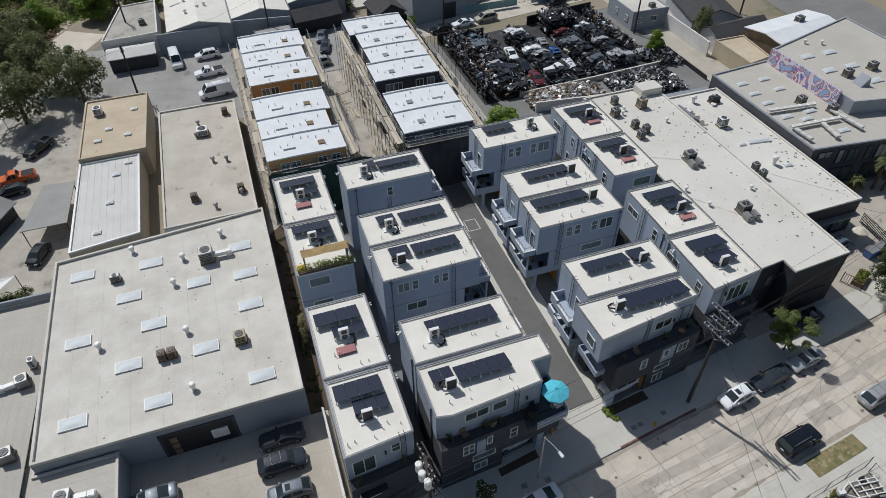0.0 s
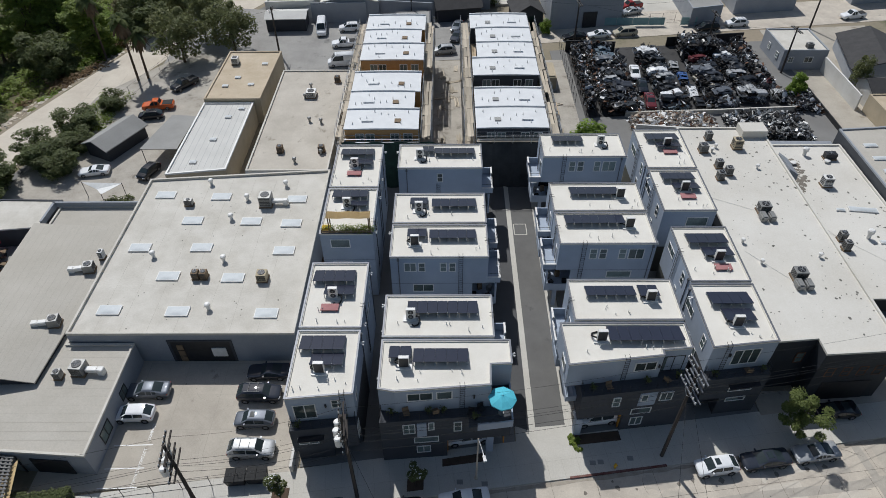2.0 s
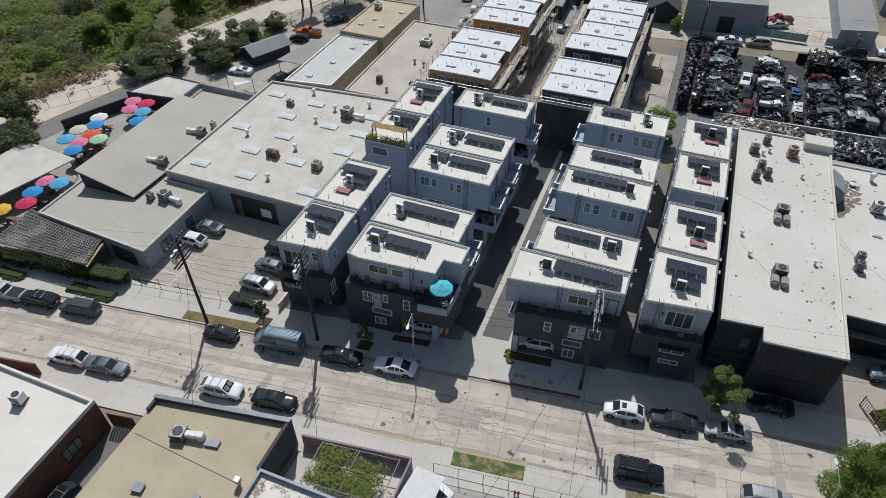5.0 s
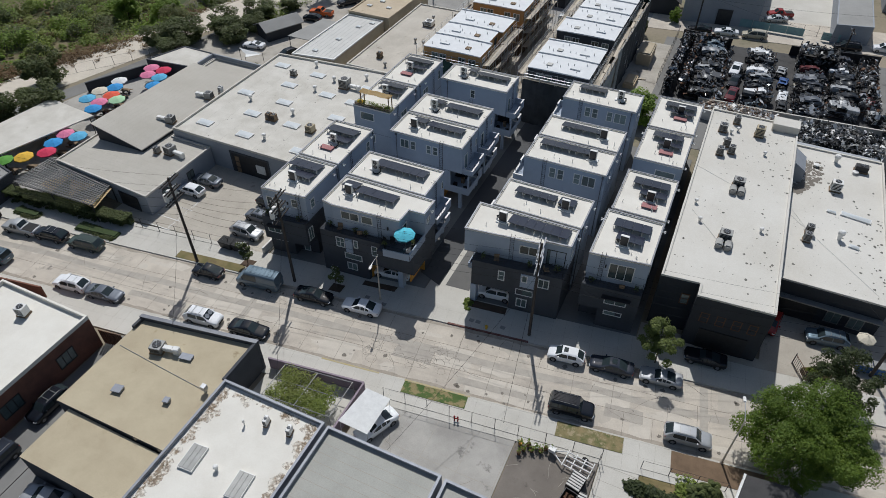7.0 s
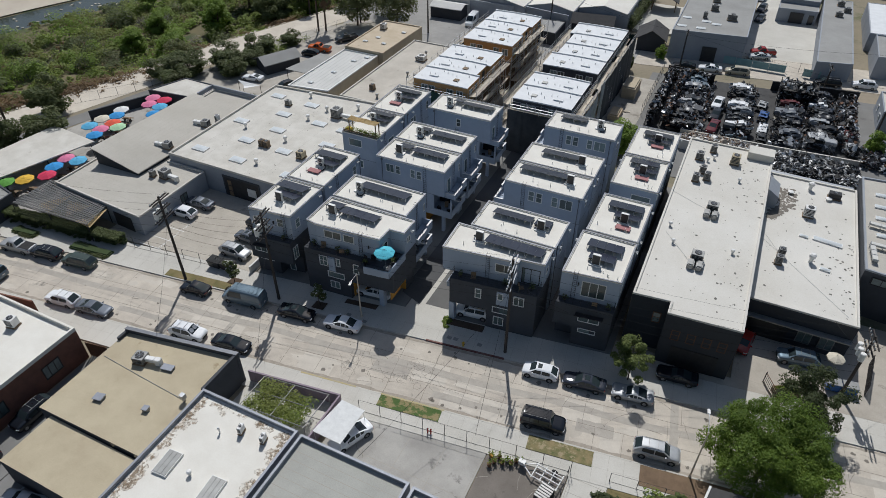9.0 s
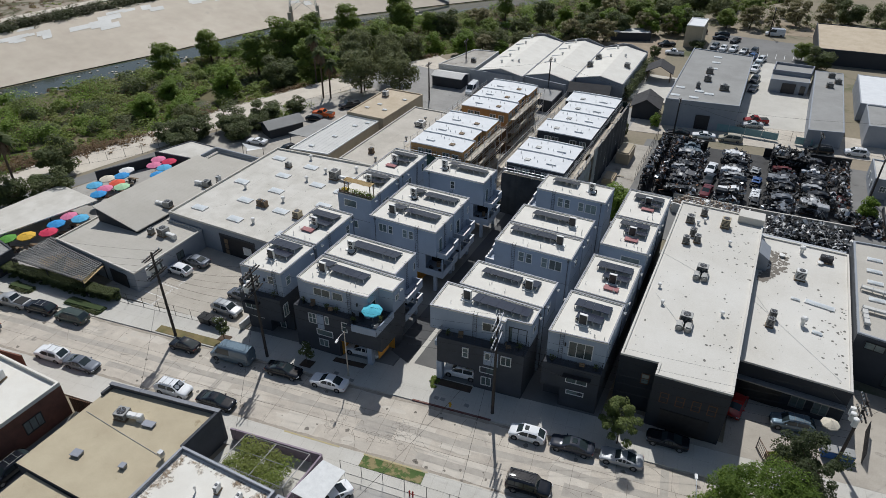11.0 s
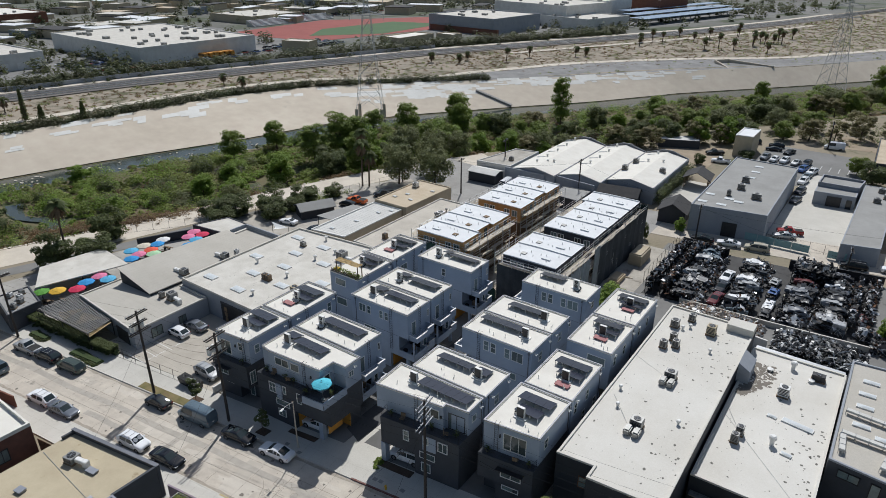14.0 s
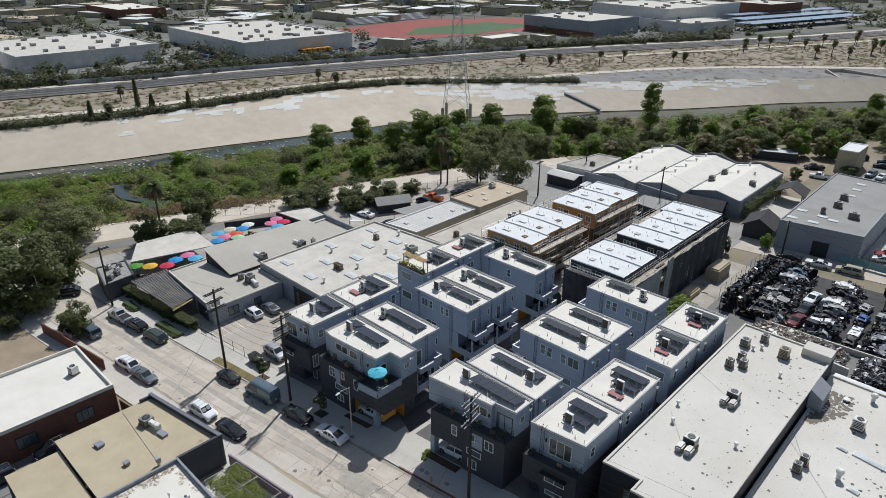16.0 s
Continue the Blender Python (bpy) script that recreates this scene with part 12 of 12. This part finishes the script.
tagged(part("roof_specks", b, M["patch"]), "small dark specks and patches on pale roofs", "tar patches", kind="stuff")
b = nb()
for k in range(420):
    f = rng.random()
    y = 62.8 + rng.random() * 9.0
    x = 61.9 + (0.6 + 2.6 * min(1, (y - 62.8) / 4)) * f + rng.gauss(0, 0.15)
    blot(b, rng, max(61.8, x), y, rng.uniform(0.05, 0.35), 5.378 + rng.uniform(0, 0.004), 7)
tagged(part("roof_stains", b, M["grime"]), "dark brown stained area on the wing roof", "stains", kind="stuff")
# pale repairs on the sloped bank
b = nb()
for k in range(190):
    cl = rng.choice(((112, 0.66), (118, 0.8), (125, 0.5), (132, 0.7), (140, 0.6), (150, 0.85), (170, 0.85), (205, 0.9), (240, 0.9)) if k > 90 else ((-20, 0.75), (10, 0.78), (45, 0.8), (72, 0.8), (95, 0.7), (112, 0.66), (130, 0.72), (165, 0.75), (190, 0.8), (225, 0.8), (255, 0.75)))
    s0, f0 = cl[0] + rng.gauss(0, 11), min(0.94, max(0.15, cl[1] + rng.gauss(0, 0.12)))
    L, H = rng.uniform(2.5, 9), rng.uniform(0.04, 0.11)
    vs = []
    for ds, f in ((0, f0), (L, f0), (L, f0 + H), (0, f0 + H)):
        s = s0 + ds + f * 2
        va, vb = table(RIVER, s, 2) - 0.5, table(RIVER, s, 3) + 0.3
        vs.append(b.verts.new(on_river(s, va + (vb - va) * f, -4.75 + 7.95 * f + 0.07)))
    b.faces.new(vs)
tagged(part("bank_patches", b, mat("pale_bank_repair", (0.70, 0.69, 0.65), (0.60, 0.585, 0.54), 0.2, 0.9)), "pale concrete repairs on a sloped river bank", "patches", kind="stuff")

# ---- openings of the shops, restaurant and workshop ----
for a0, a1, z0, z1, pl in ((29.2, 31.2, 0.9, 2.6, -19.0), (34.2, 35.6, 1.0, 2.4, -19.0)):
    window(lowhouse, "E", a0, a1, z0, z1, pl, 1, "metal_dark")
b = nb()
prism(b, [(-24.8, 26.76), (-21.0, 26.5), (-21.0, 26.42), (-24.8, 26.68)], 0.1, 2.6)
part("entrance", b, M["metal_dark"], lowhouse, "dark glazed entrance")
for x0 in (54.0, 55.7, 57.4, 59.05):
    window(workshop, "S", x0, x0 + 0.95, 4.15, 5.65, 34.93 + (x0 - 53) * 0.0625, 0, "rust", 3.58)
window(workshop, "S", 51.5, 52.45, 4.3, 5.9, 36.72, 0, "rust", 5.4)
b = nb()
prism(b, [(54.4, 34.9), (59.6, 35.22), (59.6, 35.32), (54.4, 35.0)], 0.2, 3.2)
part("roller_door", b, M["metal_dark"], workshop, "wide black roller door")
# small twin floodlights under the eaves of the town houses
for key, x, y, face in (("A1", 6.98, 35.0, 0), ("A2", 6.98, 37.4, 0), ("A2", 6.98, 44.6, 0), ("A3", 6.98, 51.4, 0), ("A3", 6.98, 57.8, 0), ("A4", 6.98, 61.5, 0), ("A4", 6.98, 67.6, 0), ("B1", 21.6, 33.6, 0), ("B2", 9.0, 39.9, 180), ("B3", 9.0, 51.2, 180),
                        ("C1", 39.0, 36.2, 0), ("C2", 39.1, 38.6, 0), ("C2", 39.1, 42.3, 0), ("C3", 39.1, 49.4, 0), ("C3", 39.1, 53.3, 0), ("C4", 39.1, 55.2, 0), ("C4", 39.1, 59.1, 0), ("C5", 39.1, 66.3, 0), ("D1", 40.8, 40.9, 180), ("D1", 47.6, 41.6, 0), ("D2", 47.6, 43.7, 0),
                        ("D2", 47.6, 50.4, 0), ("D3", 47.6, 55.4, 0), ("D3", 47.6, 61.9, 0), ("D4", 47.6, 64.0, 0), ("D4", 47.6, 71.2, 0), ("D3", 41.1, 61.6, 180), ("B5", 9.0, 67.6, 180)):
    def flood(b):
        box(b, -0.1, -0.09, -0.09, 0.06, 0.09, 0.09)
        for s_ in (-1, 1):
            tube(b, (0.05, s_ * 0.06, 0.0), (0.30, s_ * 0.19, -0.08), 0.06, 0.1, 8)
    placed("flood_light", shared(("flood_light",), flood), M["white_metal"], UNITS[key], pose(x, y, 9.75, 0, 0, face), "white twin floodlight")
# wall lamps by the doors of the terraces
for key, x, y in (("B1", 17.9, 29.5), ("C1", 35.75, 32.9), ("D1", 42.95, 34.2), ("A1", 4.3, 28.5)):
    placed("wall_lamp", shared(("wall_lamp",), lambda q: box(q, -0.07, -0.12, -0.2, 0.07, 0.05, 0.2)), M["metal_dark"], UNITS[key], pose(x, y, 8.8), "black wall lamp")
# Dark sheet on the annex wall in place of a shaded open doorway.
b = nb()
box(b, 62.2, 44.4, 0.2, 66.6, 44.56, 2.9)
part("roller_door", b, M["metal_dark"], annex, "dark panel standing for the shaded open doorway")
b = nb()
box(b, 61.6, 43.7, 3.3, 73.0, 44.55, 3.45)
part("canopy", b, M["metal_grey"], annex, "grey metal canopy over the doors")
for x in (67.6, 70.0):
    window(annex, "S", x, x + 1.6, 1.0, 2.8, 44.5, 1, "metal_grey")
umbrella(71.7, 41.9, 0.17, 1.0, "cream", 2.4, "cream umbrella beside the workshop wing")
window(brick_shop, "E", -6.0, -3.6, 1.4, 3.2, -7.5, 2, "metal_dark")
window(brick_shop, "E", 1.0, 3.2, 1.4, 3.2, -7.5, 2, "metal_dark")
for x, w, z0_, z1_ in ((74.4, 2.2, 5.1, 6.2), (77.6, 1.0, 3.9, 6.2), (79.3, 2.0, 3.9, 6.2), (82.3, 1.0, 3.9, 6.2), (84.0, 2.0, 3.9, 6.2), (87.0, 2.0, 3.9, 6.2), (77.6, 3.7, 0.5, 3.0), (83.0, 3.7, 0.5, 3.0)):
    window(studio, "S", x, x + w, z0_, z1_, 54.15 - 0.1163 * (x - 73.3), 1 if w > 1.5 else 0, "metal_dark", -6.63)
# planter, bins and fence on the forecourt
t = thing("wooden_planter", "weathered wooden planter box with green grass", "planter", at=pose(67.4, 36.3, 0.17, 0, 0, 28))
b = nb()
for q in ((-1.4, -0.65, 1.4, -0.57), (-1.4, 0.57, 1.4, 0.65), (-1.4, -0.57, -1.32, 0.57), (1.32, -0.57, 1.4, 0.57)):
    box(b, q[0], q[1], 0, q[2], q[3], 0.7)
part("box_side", b, M["wood"], t)
b = nb()
box(b, -1.32, -0.57, 0, 1.32, 0.57, 0.55)
part("soil", b, M["mulch"], t)
r_ = np.random.RandomState(5)
me = leaves_mesh("foliage", np.stack([r_.uniform(-1.25, 1.25, 420), r_.uniform(-0.5, 0.5, 420), r_.uniform(0.55, 1.0, 420)], 1), r_.normal(0, 1, (420, 3)) + np.array([0, 0, 0.6]), 0.15, r_)
me.materials.append(M["leaf"])
part("foliage", me, None, t)
for x in (72.0, 73.7):
    t = thing("waste_bin", "blue wheeled waste bin with a grey lid", "waste bin", "blue bins on the forecourt", at=pose(x, 39.4 + (x - 72) * 0.13, 0.17, 0, 0, 8))
    b = nb()
    frustum(b, (-0.7, 0.7, 0.5, 0.5), (-0.78, 0.78, 0.58, 0.58), 0.12, 1.15)
    part("bin_body", b, M["paint_blue"], t)
    b = nb()
    box(b, -0.8, -0.6, 1.15, 0.8, 0.6, 1.24)
    bmesh.ops.bevel(b, geom=b.edges[:], offset=0.03, segments=1, affect="EDGES")
    part("lid", b, M["metal_grey"], t)
t = thing("slat_fence", "dark steel slat fence on the forecourt", "fence")
for k in range(26):
    f_ = k / 25
    b = nb()
    box(b, -0.04, -0.03, 0.17, 0.04, 0.03, 1.9, pose(76.0 - 0.6 * f_, 45.1 - 5.2 * f_, 0))
    part("slat", b, M["metal_dark"], t)
b = nb()
for z_ in (0.4, 1.75):
    tube(b, (76.0, 45.1, z_), (75.4, 39.9, z_), 0.03, sides=5)
part("fence_rail", b, M["metal_dark"], t)
# downpipes and conduits on the town houses, things on the terraces
for key, x, y, z0, z1 in (("A1", 6.96, 35.9, 0.2, 10.2), ("A2", 6.96, 45.3, 0.2, 10.2), ("A3", 6.96, 58.5, 0.2, 10.2), ("A4", 6.96, 60.0, 0.2, 10.2), ("B1", 9.04, 30.6, 0.2, 10.2), ("B2", 9.04, 36.2, 0.2, 10.2), ("B3", 10.0, 46.44, 0.2, 10.2), ("B5", 10.2, 63.04, 0.2, 10.2),
                          ("C1", 38.96, 36.6, 0.2, 10.2), ("C2", 39.06, 38.0, 0.2, 10.2), ("C3", 38.6, 48.54, 0.2, 10.2), ("C5", 38.4, 65.44, 0.2, 10.2), ("D1", 40.84, 41.9, 0.2, 10.1), ("D2", 41.14, 43.4, 0.2, 10.1), ("D3", 41.14, 62.2, 0.2, 10.1), ("D4", 41.14, 63.8, 0.2, 10.1),
                          ("D1", 47.56, 42.0, 0.2, 10.1), ("D2", 47.56, 51.0, 0.2, 10.1), ("D3", 47.56, 62.2, 0.2, 10.1)):
    b = nb()
    tube(b, (x, y, z0), (x, y, z1), 0.055, sides=6)
    box(b, x - 0.12, y - 0.12, z1 - 0.35, x + 0.12, y + 0.12, z1 - 0.1)
    part("downpipe", b, M["coping"], UNITS[key], "dark grey downpipe with a rain head")
for x, y, z, s_ in ((10.2, 28.75, 6.9, 0.5), (13.6, 28.95, 6.9, 0.6), (15.0, 29.0, 6.9, 0.45), (18.0, 28.3, 6.9, 0.5), (21.0, 29.9, 6.9, 0.55), (29.4, 31.5, 6.9, 0.5), (34.8, 32.3, 6.9, 0.45), (37.9, 32.9, 6.9, 0.6), (46.8, 34.1, 6.4, 0.5), (41.8, 33.5, 6.4, 0.4), (5.8, 28.2, 6.6, 0.5), (1.6, 27.6, 6.6, 0.4)):
    t = thing("terrace_plant", "small dark plant in a pot on a terrace", "plant pot", "plants on the terraces", at=pose(x, y, z))
    b = nb()
    tube(b, (0, 0, 0), (0, 0, 0.35), 0.15, 0.2, 9)
    part("pot", b, M["metal_dark"], t)
    r_ = np.random.RandomState(int(x * 10))
    me = leaves_mesh("foliage", r_.normal(0, 0.17, (60, 3)) + np.array([0, 0, 0.4 + s_ * 0.5]), r_.normal(0, 1, (60, 3)) + np.array([0, 0, 1]), 0.12, r_)
    me.materials.append(M["leaf_dark"])
    part("foliage", me, None, t)
for x, y, a in ((11.6, 28.7, 20), (14.3, 28.9, 200), (31.0, 31.6, 15), (36.8, 32.4, 120), (45.2, 33.9, 190), (19.6, 31.2, 80)):
    t = thing("terrace_chair", "dark slatted garden chair on a terrace", "chair", "terrace chairs", at=pose(x, y, 6.4 if x > 40 else 6.9, 0, 0, a))
    b = nb()
    box(b, -0.3, -0.3, 0.36, 0.3, 0.3, 0.42)
    part("seat", b, M["wood"], t)
    b = nb()
    box(b, -0.3, 0.26, 0.42, 0.3, 0.32, 0.95)
    part("backrest", b, M["wood"], t)
    for sx in (-0.27, 0.23):
        for sy in (-0.27, 0.23):
            b = nb()
            box(b, sx, sy, 0, sx + 0.04, sy + 0.04, 0.36)
            part("leg", b, M["metal_dark"], t)
M["teal_screen"] = mat("teal_fence_screen", (0.20, 0.34, 0.35), (0.26, 0.40, 0.41), 0.8, 0.9, fine=20)
t = thing("screen_fence", "teal mesh screen fence along the back street", "fence")
for k in range(7):
    x0, x1 = 44.6 + 3.4 * k, 44.6 + 3.4 * (k + 1)
    if k == 5:
        continue
    b = nb()
    box(b, x0 + 0.05, 128.3, 0.3, x1 - 0.05, 128.33, 1.9)
    part("screen", b, M["teal_screen"], t)
    b = nb()
    tube(b, (x0, 128.35, 0.05), (x0, 128.35, 2.2), 0.04, sides=6)
    part("post", b, M["galv"], t)
t = thing("shade_sail", "white fabric shade sail over the yard corner", "shade sail")
b = nb()
q = [(-37.8, 70.5, 2.7), (-31.6, 69.8, 3.0), (-33.4, 67.0, 3.2), (-35.2, 69.2, 2.4)]
v = [b.verts.new(c) for c in q] + [b.verts.new((c[0], c[1], c[2] - 0.02)) for c in q]
for f in ((0, 1, 3), (1, 2, 3), (4, 7, 5), (5, 7, 6), (0, 3, 7, 4), (3, 2, 6, 7), (2, 1, 5, 6), (1, 0, 4, 5)):
    b.faces.new([v[i] for i in f])
part("cloth", b, M["cloth_white"], t)
for x, y, z in q[:3]:
    b = nb()
    tube(b, (x, y, 0.05), (x, y, z + 0.1), 0.05, sides=6)
    part("post", b, M["metal_dark"], t)
b = nb()
prism(b, [(-41.4, 20.9), (-20.2, 23.5), (-20.25, 24.2), (-41.45, 21.6)], 0.05, 1.6)
bmesh.ops.bevel(b, geom=[e for e in b.edges if all(v.co.z > 1 for v in e.verts)], offset=0.15, segments=2, affect="EDGES")
tagged(part("hedge", b, mat("hedge_inner_green", (0.035, 0.055, 0.018), (0.055, 0.08, 0.028), 3.0, 1.0, fine=12, bump=0.8)), "clipped dark green box hedge before the restaurant", "hedge")
for pts in ([(-37.5, 18.5), (-33.4, 19.0), (-33.5, 20.0), (-37.6, 19.5)], [(-26.6, 19.5), (-20.0, 20.4), (-20.1, 21.6), (-26.7, 20.7)]):
    b = nb()
    prism(b, pts, 0.1, 0.55)
    bmesh.ops.bevel(b, geom=[e for e in b.edges if all(v.co.z > 0.4 for v in e.verts)], offset=0.15, segments=2, affect="EDGES")
    tagged(part("low_hedge", b, bpy.data.materials["hedge_inner_green"]), "low clipped dark green hedge on the verge", "hedge")
